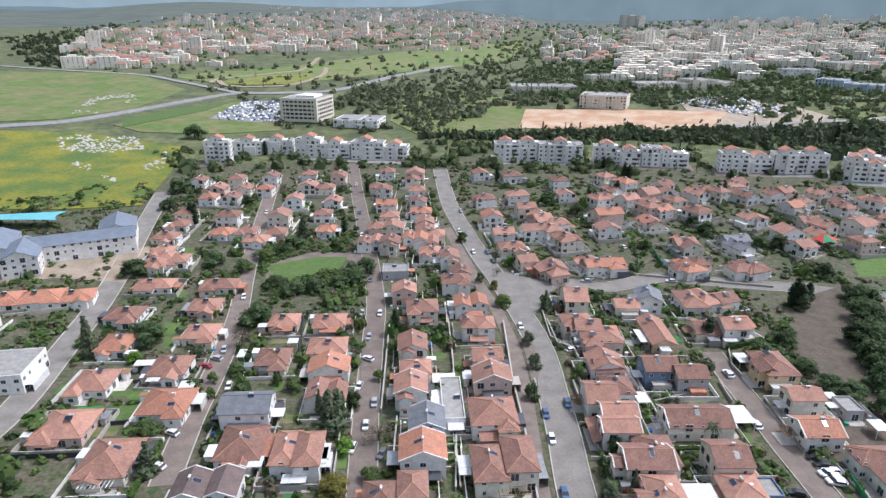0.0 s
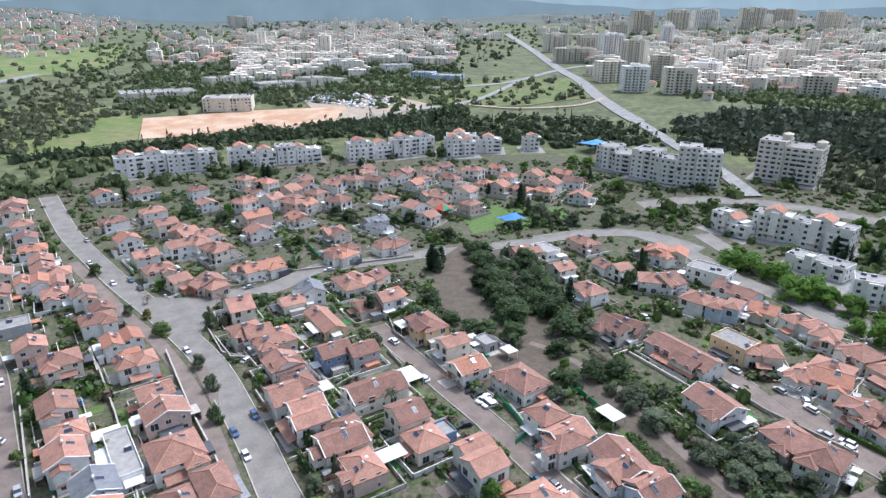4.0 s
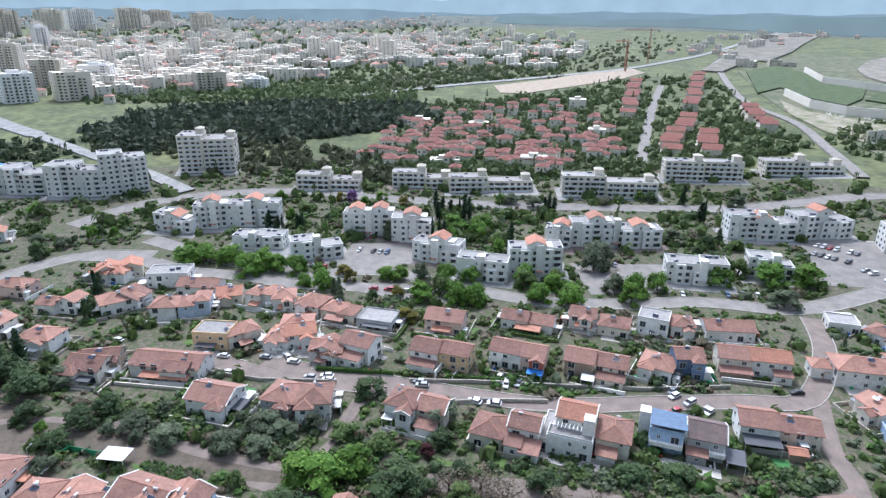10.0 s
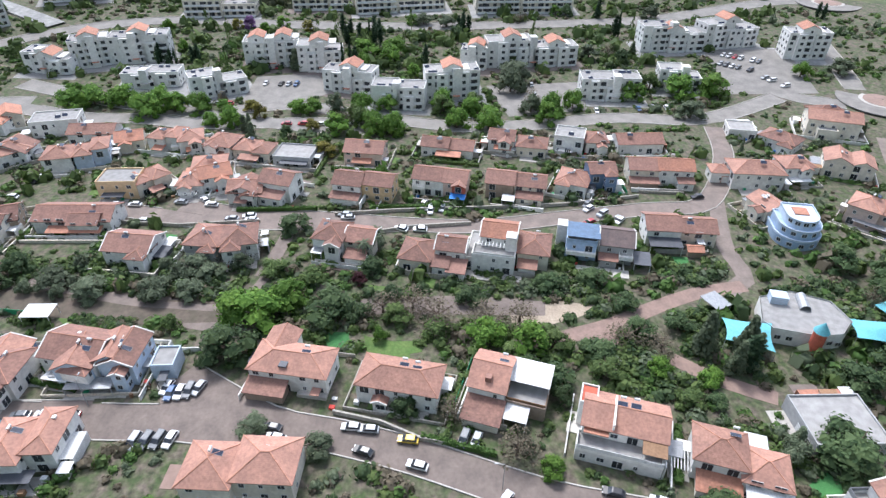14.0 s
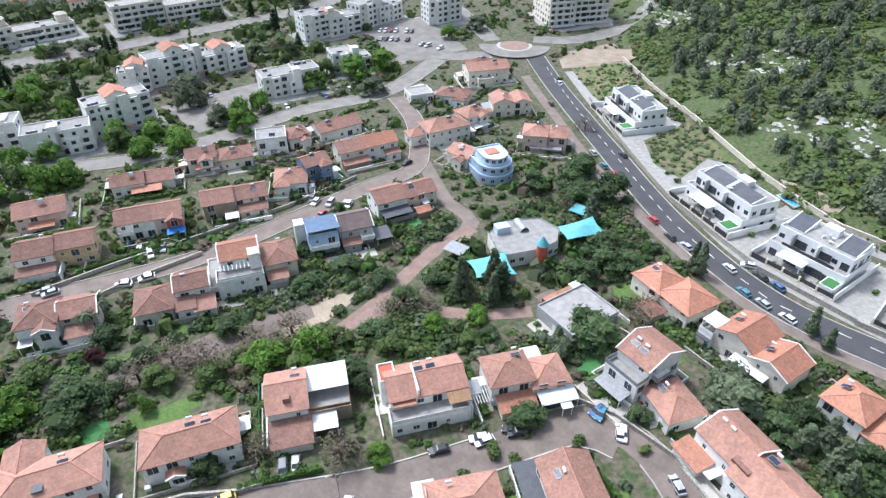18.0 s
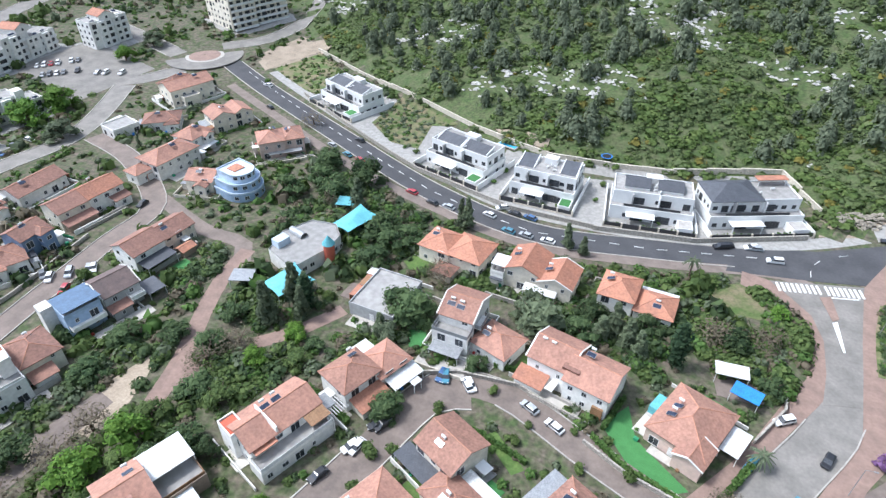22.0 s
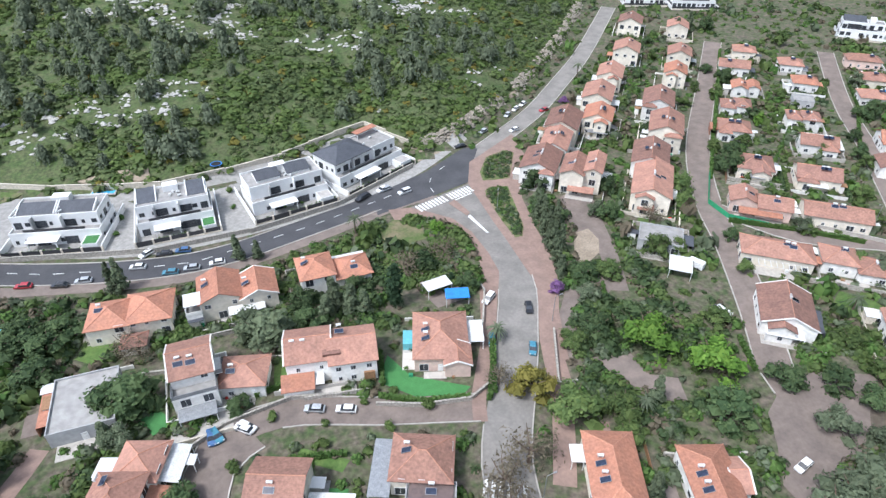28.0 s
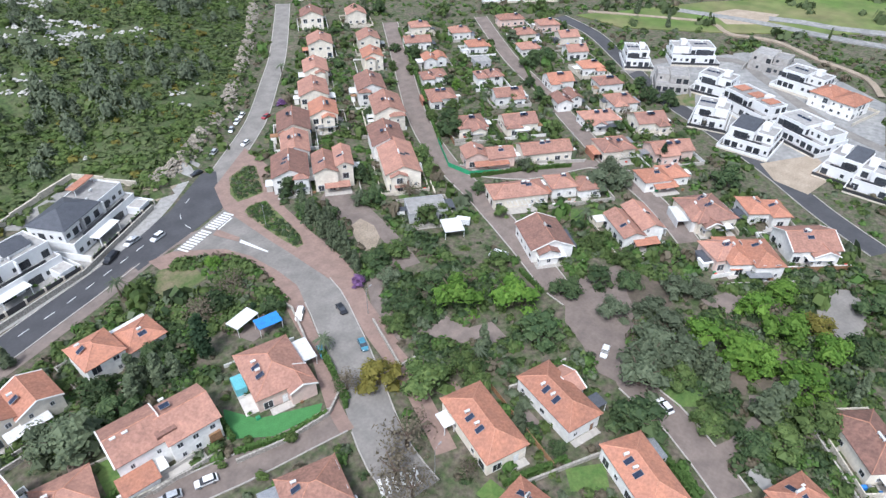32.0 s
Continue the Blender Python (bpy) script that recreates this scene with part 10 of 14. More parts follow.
patch('parking', ((269.8, -31.1), (272.5, -75.5), (241.4, -71.0), (235.6, -37.1)), 'asphalt', 'grey car park beside the blocks', 'ground', 0.05)
patch('parking', ((307.9, -146.0), (304.8, -187.1), (252.7, -176.6), (255.0, -136.0)), 'asphalt', 'grey car park by the roundabout', 'ground', 0.05)
patch('parking', ((92.6, 57.6), (94.2, 43.2), (86.3, 40.0), (83.5, 54.5)), 'paver', 'brown paved parking court', 'ground', 0.05)
house(77.3, -82.9, 179, 12.4, 15.0, 3.4, 'flat', 'terracotta', 'grey', 439, heaters=0)
roundabout(372.0, -244.7)
roundabout(243.0, -198.8)
strip('road', ((255.0, -194.2), (290.2, -203.3), (327.4, -211.2)), 9.0, 'asphalt', 'grey road leaving the roundabout', 'road', 0.050)
strip('road', ((243.7, -212.1), (229.8, -230.4), (227.2, -263.5), (231.4, -286.0), (235.3, -311.0)), 9.0, 'asphalt', 'grey road climbing past the tower', 'road', 0.050)
strip('road', ((240.9, -181.8), (248.8, -165.3), (257.6, -158.1)), 9.0, 'asphalt', 'grey road to the car park', 'road', 0.052)
patch('verge', ((221.7, -211.2), (216.2, -241.2), (192.6, -233.7), (196.0, -216.9), (205.5, -201.3)), 'dirt', 'sandy verge below the hill', 'ground', 0.05)
patch('plot', ((203.9, -201.5), (195.6, -226.5), (179.1, -217.2), (167.7, -188.4), (175.3, -187.4)), 'fieldearth', 'rough grassy empty plot', 'ground', 0.20)
patch('plot', ((134.9, -172.7), (135.4, -199.4), (102.6, -184.2), (112.3, -180.1), (108.5, -160.7), (120.0, -161.4)), 'fieldearth', 'rough grassy empty plot between villas', 'ground', 0.12)
patch('plot', ((216.0, -204.9), (217.9, -228.5), (202.5, -239.9), (194.3, -231.8), (203.4, -213.0), (206.8, -198.3)), 'dirt', 'sandy bare verge above the roundabout', 'ground', 0.10)
patch('clearing', ((86.5, -181.4), (75.9, -182.0), (65.0, -179.8), (64.6, -174.9), (79.0, -176.2)), 'dirt', 'sandy terrace behind the villas', 'ground', 0.60)
patch('forecourt', ((173.4, -184.1), (146.1, -168.2), (98.5, -146.4), (66.4, -137.0), (38.3, -138.4), (10.5, -144.0), (-21.0, -158.9), (-10.7, -189.8), (21.9, -177.8), (61.6, -171.3), (83.1, -175.4), (114.4, -186.2), (154.0, -203.8)), 'flagstone', 'grey stone forecourts of the villas', 'ground', 0.04)
wall_line(((198.3, -229.1), (135.9, -201.3), (92.9, -180.9), (74.5, -175.0), (61.6, -171.7), (41.8, -174.3), (22.0, -178.3), (1.7, -186.7), (-10.8, -191.3), (-22.1, -171.9)), 1.5, 0.4, 'stone', 'long pale stone retaining wall below the hill', 'retaining_wall')
# ---- distant districts ----
city(((-25.69, 0.5730), (-10.91, 0.2897), (0.75, 0.2084), (8.60, 0.3690), (3.26, 0.7636), (-11.12, 0.8011), (-18.69, 0.9032), (-27.39, 1.0443), (-30.68, 0.8576)), 1500, 0.8, 1)
woods(((7.32, 1.1190), (13.13, 0.9562), (24.28, 0.8184), (34.54, 0.9067), (35.17, 1.3846), (28.99, 1.4168), (20.08, 1.5281), (7.44, 1.5105)), 420, 'mid', 41)
outcrops(((-32.23, 1.8106), (-28.20, 1.7775), (-24.12, 1.9774), (-24.96, 2.3518), (-28.14, 2.4427), (-31.85, 2.1066)), 900, 3)
outcrops(((-31.39, 1.6138), (-29.36, 1.3789), (-25.18, 1.3067), (-25.71, 1.4114), (-28.32, 1.5315), (-30.43, 1.6244)), 500, 4)
woods(((78.01, 1.4274), (88.98, 1.2048), (100.16, 0.9576), (106.15, 0.6343), (101.79, 0.551), (97.35, 0.7037), (86.44, 1.0169), (77.98, 1.176)), 170, 'olive', 51)
outcrops(((78.01, 1.4274), (88.98, 1.2048), (100.16, 0.9576), (106.15, 0.6343), (101.79, 0.551), (97.35, 0.7037), (86.44, 1.0169), (77.98, 1.176)), 500, 7)
patch('dirt_lot', ((793.0, 18.7), (861.5, -52.8), (939.5, -114.4), (994.5, -183.5), (938.9, -192.6), (864.2, -144.7), (817.1, -98.2), (731.8, -15.5), (736.7, 10.2)), 'dirt', 'pale earth of a building site on the slope', 'ground', 0.80)
for at, high, turn in (((957.9, -168.0), 40.7, 20), ((1063.6, -220.6), 50.6, 75)):
    crane(*at, high, turn)
woods(((58.62, 2.042), (63.86, 2.3537), (71.2, 2.3785), (79.82, 2.6032), (80.83, 2.3657), (74.41, 2.0916), (68.15, 1.8881), (66.15, 1.7401), (60.23, 1.6506)), 120, 'olive', 52)
woods(((80.68, 1.8083), (86.77, 1.6911), (93.09, 1.6054), (99.78, 1.4475), (100.04, 1.2637), (92.44, 1.3692), (83.16, 1.5163), (79.6, 1.6322)), 110, 'mid', 53)
outcrops(((112.2, 1.3602), (118.26, 1.5369), (121.39, 1.5459), (124.85, 1.71), (124.32, 1.3443), (122.0, 1.4391), (114.41, 1.4142)), 420, 8)
woods(((121.91, 1.3727), (124.4, 1.4087), (125.31, 2.005), (119.58, 1.9258), (114.32, 1.7178)), 60, 'mid', 54)
woods(((31.44, 1.318), (39.15, 1.19), (45.13, 1.1967), (47.13, 1.433), (40.98, 1.578), (32.17, 1.6152)), 50, 'olive', 55)
outcrops(((114.86, 1.4456), (121.34, 1.5148), (121.14, 1.6398), (118.56, 1.7661), (115.96, 1.6678)), 500, 5)
city(((8.67, 0.7012), (19.79, 0.5580), (33.97, 0.4542), (34.66, 1.0010), (24.42, 0.9570), (13.16, 1.0085), (8.78, 1.0018)), 520, 0.55, 3)
city(((41.36, 0.5134), (51.17, 0.2580), (65.60, 0.3520), (84.23, 0.4906), (84.85, 0.9065), (74.99, 1.0356), (63.79, 1.2781), (55.34, 1.3845), (47.66, 1.1970), (43.22, 0.7766)), 1120, 0.45, 4)
city(((16.16, 0.5414), (25.69, 0.3298), (37.52, 0.5315), (38.42, 0.6321), (32.69, 0.8429), (27.18, 1.0800), (19.76, 1.1794), (15.35, 1.2115)), 480, 0.25, 5)
city(((51.55, 0.6313), (62.44, 0.3886), (73.04, 0.3824), (84.91, 0.5149), (96.77, 0.6605), (94.87, 0.9090), (79.85, 1.0132), (71.32, 0.9403), (65.70, 1.2805), (54.07, 1.1972)), 1040, 0.4, 6)
city(((75.81, 2.2264), (79.53, 1.8797), (87.84, 1.4982), (94.00, 1.4507), (98.16, 1.6918), (100.36, 2.0398), (98.44, 2.3480), (84.62, 2.3755)), 250, 0.95, 7)
tower(730.0, 617.0, -68, 33.1, 20.2, 13, 'cream')
tower(574.0, 480.8, -36, 28.8, 17.6, 9, 'white')
tower(612.3, 552.5, -23, 34.9, 21.3, 8, 'cream')
tower(668.7, 517.0, -70, 30.9, 18.9, 10, 'stone')
tower(603.0, 444.0, -40, 33.1, 20.2, 9, 'cream')
tower(794.0, 719.5, -23, 37.2, 22.0, 13, 'white')
tower(888.5, 859.8, -64, 42.9, 22.0, 9, 'cream')
tower(723.4, 731.6, -31, 59.4, 22.0, 7, 'stone')
tower(820.1, 875.3, -18, 41.6, 22.0, 10, 'cream')
tower(712.4, 489.3, -74, 36.5, 22.0, 7, 'white')
tower(1156.5, 1029.7, -34, 41.9, 22.0, 12, 'cream')
tower(1278.8, 1068.2, -25, 54.8, 22.0, 17, 'stone')
tower(1459.9, 1097.2, -71, 63.6, 22.0, 16, 'cream')
tower(1551.0, 1082.6, -41, 62.2, 22.0, 16, 'white')
tower(1607.3, 988.2, -33, 62.1, 22.0, 17, 'cream')
tower(1817.1, 1029.8, -78, 80.9, 22.0, 13, 'stone')
tower(1589.4, 781.9, -50, 54.8, 22.0, 15, 'cream')
tower(1048.0, 811.9, -27, 23.1, 14.1, 13, 'white')
tower(1010.8, 711.4, -73, 38.1, 22.0, 7, 'cream')
tower(692.7, 340.0, -50, 32.6, 19.9, 7, 'stone')
tower(801.9, 342.7, -42, 26.9, 16.4, 5, 'cream')
tower(719.4, 294.7, -86, 24.0, 14.7, 4, 'white')
patch('parking', ((-207.2, 547.4), (-198.7, 629.6), (-164.6, 636.5), (-142.7, 541.9), (-163.3, 536.9)), 'oldroad', 'grey car park beside the office building', 'ground', 0.65)
car_field(((-207.2, 547.4), (-198.7, 629.6), (-164.6, 636.5), (-142.7, 541.9), (-163.3, 536.9)), 5)
car_field(((232.7, 643.5), (298.6, 659.5), (309.9, 599.3), (320.2, 549.1), (270.4, 548.3), (254.9, 579.6), (232.3, 607.3)), 6)
terraced_rows((((819.2, -157.5), (589.5, -109.4), 8), ((888.8, -252.9), (626.2, -176.0), 9), ((588.5, -162.7), (532.6, -147.2), 3), ((633.9, -228.2), (538.2, -216.6), 5), ((523.7, -161.6), (461.1, -147.4), 4), ((530.6, -138.2), (461.6, -118.7), 4)))
strip('street', ((811.9, -187.9), (682.2, -153.1), (546.8, -119.3), (447.9, -96.7)), 8.0, 'asphalt', 'grey street between terraced houses', 'road', 0.3)
strip('trunk_road', ((996.1, -297.9), (1121.3, -352.7), (1342.8, -458.9), (1811.5, -689.8), (3338.0, -1376.6)), 9.0, 'oldroad', 'pale new road over the ridge', 'road', 1.3)
patch('slope', ((949.6, -335.1), (1018.9, -402.7), (928.3, -404.7), (820.6, -381.4), (766.6, -404.5), (699.9, -368.2), (657.8, -332.9), (704.8, -318.0), (785.2, -319.1), (741.8, -278.3)), 'hillgrass', 'dark green grass between the terrace walls', 'ground', 2.4)
patch('slope', ((692.0, -367.3), (738.7, -403.5), (705.2, -428.1), (644.9, -389.2)), 'hillgrass', 'dark green grass between the terrace walls', 'ground', 2.4)
terraces(((731.2, -302.2), (653.9, -296.4), (612.9, -311.6), (592.3, -338.5), (584.2, -361.1)))
terraces(((941.7, -410.2), (831.1, -386.0), (775.8, -409.1), (725.1, -440.7), (695.4, -471.0)))
terraces(((508.8, -277.7), (516.3, -303.6), (551.0, -338.5)))
apartment(1020.0, -358.0, -136, 26.2, 16.0, 4, 'stone', 0, 3, 930, label='unfinished pale apartment block on a building site')
apartment(1591.3, -595.7, -77, 45.0, 16.0, 4, 'stone', 0, 3, 931, label='unfinished pale apartment block on a building site')
apartment(1026.8, -412.1, -96, 37.7, 16.0, 3, 'stone', 0, 3, 932, label='unfinished pale apartment block on a building site')
city(((101.73, 0.9171), (108.85, 0.5467), (114.61, 0.2083), (119.88, 0.2083), (120.80, 0.4021), (114.36, 0.5156), (108.14, 0.7687)), 96, 0.4, 9)
woods(((54.07, 1.7192), (60.32, 1.5129), (71.33, 1.4968), (81.64, 1.5563), (84.77, 1.7219), (76.51, 1.8905), (68.13, 1.9975), (60.02, 2.0008), (55.21, 2.0021)), 500, 'pine', 1)
woods(((67.32, 1.2583), (81.57, 1.3246), (81.63, 1.5212), (68.78, 1.4792), (54.33, 1.4085), (52.22, 1.2872)), 260, 'mid', 2)
woods(((-3.42, 2.0321), (6.03, 1.9727), (20.82, 1.8430), (35.54, 1.6500), (35.84, 1.8494), (25.44, 1.9724), (11.20, 2.0252), (3.95, 2.0669)), 230, 'dark', 3)
woods(((-9.40, 1.3869), (2.82, 1.3196), (5.94, 1.6253), (-2.37, 1.9961), (-5.44, 1.6995), (-8.48, 1.6213)), 110, 'olive', 4)
woods(((3.78, 0.9305), (34.13, 0.5929), (35.56, 1.6616), (29.34, 1.7100), (24.53, 1.5299), (7.47, 1.6217), (3.82, 1.2401)), 300, 'mid', 5)
woods(((65.98, 0.9616), (94.88, 0.9468), (94.93, 1.1372), (77.27, 1.3285), (69.12, 1.4470), (63.71, 1.1276)), 300, 'mid', 6)
woods(((16.32, 0.2963), (41.32, 0.6036), (38.23, 1.0365), (27.05, 1.2232), (15.27, 1.2759)), 260, 'dark', 7)
woods(((-34.36, 0.6493), (-25.59, 0.4679), (-29.85, 0.7948), (-27.36, 1.0099), (-32.67, 0.9786)), 160, 'dark', 8)
woods(((14.49, 1.8427), (22.23, 1.8042), (32.98, 1.7916), (41.96, 1.6858), (54.40, 1.8289), (55.48, 1.9721), (46.00, 2.1079), (38.74, 2.0869), (26.33, 1.9942)), 180, 'dark', 9)
patch('junction', ((-0.1, -145.6), (-22.0, -153.7), (-41.4, -166.1), (-45.8, -163.6), (-39.7, -154.0), (-33.5, -142.5), (-19.7, -138.4), (0.7, -133.5)), 'newasphalt', 'fresh dark asphalt of the junction', 'road', 0.07)
patch('junction', ((-10.1, -134.1), (-32.7, -141.4), (-32.1, -133.8), (-31.0, -119.0), (-30.4, -106.2), (-29.4, -96.5), (-22.1, -94.1), (-23.0, -103.8), (-22.7, -115.2), (-20.1, -123.7), (-15.7, -128.5)), 'asphalt', 'worn pale asphalt of the junction mouth', 'road', 0.07)
patch('planting_bed', ((-22.1, -132.1), (-24.7, -133.5), (-26.3, -124.9), (-24.8, -123.5)), 'redpaver', 'red paved traffic island', 'island', 0.20)
patch('lane_line', ((-24.7, -123.0), (-25.9, -123.8), (-27.2, -113.0), (-26.7, -112.8)), 'paint', 'white painted wedge at the traffic island', 'road marking', 0.12)
patch('lane_line', ((-24.2, -133.3), (-31.3, -135.6), (-31.2, -135.1), (-24.1, -132.8)), 'paint', 'white stop line at the crossing', 'road marking', 0.12)
patch('footway', ((-32.7, -141.4), (-38.9, -155.0), (-43.1, -157.6), (-62.8, -170.1), (-59.7, -153.5), (-52.1, -142.9), (-44.8, -125.7), (-41.4, -113.8), (-38.5, -104.9), (-33.6, -86.3), (-23.0, -59.6), (-18.6, -62.0), (-24.5, -75.5), (-29.2, -87.7), (-30.4, -106.2), (-31.0, -119.0), (-32.1, -133.8)), 'redpaver', 'brown-red paved footway beside the avenue', 'pavement', 0.09)
patch('footway', ((-3.2, -135.2), (-10.1, -134.1), (-15.7, -128.5), (-20.1, -123.7), (-22.7, -115.2), (-23.0, -103.8), (-20.8, -92.5), (-14.6, -80.5), (-10.8, -73.0), (-7.6, -74.0), (-13.6, -88.7), (-19.0, -100.6), (-20.0, -108.9), (-18.9, -117.4), (-14.8, -123.2), (-9.2, -126.4), (-3.3, -129.2)), 'redpaver', 'brown-red paved footway beside the avenue', 'pavement', 0.09)
patch('planting_bed', ((-35.8, -135.0), (-38.6, -136.9), (-44.2, -135.2), (-40.9, -122.2), (-38.6, -112.8), (-35.8, -107.9), (-33.4, -107.9), (-33.5, -115.4), (-34.1, -124.6)), 'fieldearth', 'planted traffic island bed', 'planting', 0.16)
patch('planting_bed', ((-38.1, -141.5), (-39.4, -147.0), (-45.9, -156.4), (-53.9, -159.0), (-56.7, -156.0), (-49.9, -144.3), (-47.1, -139.9), (-41.9, -140.6)), 'fieldearth', 'planted traffic island bed', 'planting', 0.16)
patch('clearing', ((-47.3, -98.3), (-50.7, -103.9), (-56.1, -105.6), (-56.1, -99.3), (-52.3, -93.0), (-46.0, -89.5), (-41.7, -88.1)), 'dirt', 'pale sandy round clearing', 'ground', 0.05)
patch('clearing', ((-55.5, -122.0), (-60.8, -125.1), (-64.5, -123.0), (-60.2, -115.1), (-57.5, -104.7), (-56.3, -93.5), (-47.0, -78.4), (-44.0, -76.4), (-50.9, -89.1), (-55.7, -98.3), (-55.8, -104.5), (-50.7, -103.9)), 'paver', 'brown earth path through the park', 'path', 0.06)
patch('clearing', ((-27.7, -73.0), (-34.9, -82.0), (-47.0, -85.1), (-47.0, -78.4), (-40.3, -79.6), (-33.0, -75.2), (-25.8, -61.2), (-23.2, -59.6)), 'paver', 'brown earth path through the park', 'path', 0.05)
patch('clearing', ((-28.4, -58.9), (-32.4, -58.1), (-37.2, -53.7), (-35.8, -49.8), (-32.8, -49.7), (-30.1, -54.1)), 'paver', 'brown earth path in the grove', 'path', 0.05)
patch('clearing', ((4.4, -125.6), (-3.9, -129.4), (-9.7, -123.1), (-8.9, -116.5), (-1.2, -115.6), (4.0, -118.9)), 'fieldearth', 'bare earthy ground beside the road', 'ground', 0.06)
patch('clearing', ((-0.1, -92.8), (-7.9, -95.8), (-12.6, -90.3), (-9.6, -88.1), (-1.6, -87.2)), 'paver', 'bare parking ground behind the house', 'ground', 0.06)
patch('clearing', ((-63.9, -37.6), (-73.1, -37.4), (-83.6, -32.4), (-84.1, -27.6), (-74.2, -24.7), (-67.8, -18.8), (-58.4, -17.6), (-50.7, -12.7), (-49.1, -4.0), (-43.8, -3.2), (-44.4, -9.9), (-44.2, -18.1), (-49.9, -25.3), (-54.3, -32.3)), 'paver', 'brown bare ground in the grove', 'ground', 0.05)
patch('clearing', ((-84.1, -8.7), (-93.2, -2.8), (-92.7, 3.9), (-87.7, 4.6), (-80.3, -3.0)), 'paver', 'brown bare ground under the trees', 'ground', 0.05)
patch('court', ((-102.8, 14.7), (-110.1, 17.3), (-113.2, 22.2), (-106.6, 26.6), (-94.6, 27.8), (-89.0, 23.9), (-94.3, 17.8)), 'asphalt', 'round grey paved court', 'ground', 0.08)
patch('clearing', ((-65.3, -9.0), (-61.4, -2.1), (-57.1, -1.8), (-56.4, -5.5)), 'paver', 'brown bare ground under the trees', 'ground', 0.05)
patch('clearing', ((-37.8, 7.5), (-44.1, 11.1), (-52.8, 13.1), (-58.8, 10.8), (-60.3, 12.8), (-53.6, 15.2), (-42.7, 13.8), (-35.3, 10.6)), 'paver', 'brown curved path in the grove', 'path', 0.05)
patch('clearing', ((-29.3, -57.4), (-37.5, -56.8), (-37.7, -49.9), (-42.9, -46.7), (-40.5, -40.1), (-35.5, -43.3), (-30.4, -51.3)), 'paver', 'bare earth below the street trees', 'ground', 0.05)
patch('clearing', ((-53.9, -5.9), (-53.8, 1.9), (-49.9, 4.5), (-46.0, -0.3), (-48.3, -5.0)), 'lawn', 'grassy slope in the grove', 'lawn', 0.05)
patch('clearing', ((132.8, 120.3), (130.3, 96.2), (125.5, 71.8), (123.1, 51.9), (114.5, 44.1), (110.4, 48.6), (115.6, 68.2), (121.0, 91.8), (123.3, 114.8)), 'paver', 'brown bare park ground', 'ground', 0.04)
patch('clearing', ((121.9, 23.9), (122.9, -11.2), (119.5, -31.3), (114.2, -30.4), (115.3, -10.8), (116.4, 11.9), (116.5, 23.3)), 'paver', 'brown bare park path', 'ground', 0.04)
patch('clearing', ((118.9, 92.2), (113.5, 67.5), (102.9, 59.8), (106.7, 78.4)), 'lawn', 'rough park grass', 'lawn', 0.04)
# ---- trees among the far districts ----
woods(((-30.29, 0.5189), (-10.91, 0.2897), (0.75, 0.2084), (8.60, 0.3690), (33.97, 0.4542), (34.66, 1.0010), (24.42, 0.9570), (8.78, 1.0018), (3.26, 0.7787), (-11.14, 0.8459), (-18.69, 0.9032), (-27.43, 1.0788), (-30.68, 0.8576)), 900, 'mid', 21)
woods(((16.32, 0.2963), (41.36, 0.5134), (51.17, 0.2580), (65.60, 0.3520), (84.23, 0.4906), (84.85, 0.9065), (74.99, 1.0356), (63.79, 1.2781), (55.34, 1.3845), (47.66, 1.1970), (43.22, 0.7766), (15.43, 1.1474)), 1150, 'mid', 22)
woods(((51.55, 0.6313), (62.44, 0.3886), (73.04, 0.3824), (84.91, 0.5149), (96.77, 0.6605), (94.87, 0.9090), (79.85, 1.0132), (71.32, 0.9403), (65.70, 1.2805), (54.07, 1.1972)), 950, 'mid', 23)
woods(((75.75, 2.3374), (79.53, 1.8797), (87.84, 1.4982), (94.00, 1.4507), (99.90, 1.1248), (106.54, 1.0632), (114.89, 1.8429), (110.21, 2.1007), (98.47, 2.4238), (84.60, 2.4524)), 640, 'mid', 24)
woods(((-37.54, 0.5839), (-25.32, 0.6074), (-4.25, 0.8535), (5.74, 0.7777), (5.80, 1.0056), (2.89, 1.9573), (-4.46, 1.9933), (-14.64, 1.8953), (-17.74, 1.5064), (-22.11, 1.2542), (-25.77, 1.0533), (-34.78, 0.9648)), 150, 'olive', 25)
woods(((-18.97, 1.2716), (-4.31, 1.1613), (7.23, 0.7768), (29.07, 1.4864), (24.60, 1.5959), (7.48, 1.6572), (-4.38, 1.5570)), 160, 'olive', 26)
woods(((52.50, 2.2901), (60.39, 2.2391), (74.28, 2.2530), (95.28, 2.3255), (114.68, 2.0465), (121.25, 2.2753), (120.14, 2.9988), (101.09, 3.4623), (73.58, 3.4351), (59.42, 3.0738), (51.57, 2.9237)), 130, 'bright', 27)
woods(((-119.89, 3.0013), (-105.95, 2.7438), (-91.97, 2.4466), (-89.64, 3.2393), (-92.02, 3.5155), (-98.64, 3.1831), (-113.46, 3.4013)), 9, 'mid', 29)
woods(((-24.23, 2.0799), (0.79, 2.1086), (35.84, 1.8494), (36.45, 2.2589), (11.42, 2.4888), (-9.84, 2.4281), (-24.51, 2.3582)), 120, 'mid', 30)
patch('verge', ((-22.4, -170.1), (-35.8, -172.9), (-58.4, -188.2), (-83.9, -206.2), (-85.0, -205.1), (-58.0, -185.1), (-35.1, -166.9), (-22.3, -161.6)), 'dirt', 'sandy verge below the rock face', 'ground', 0.10)
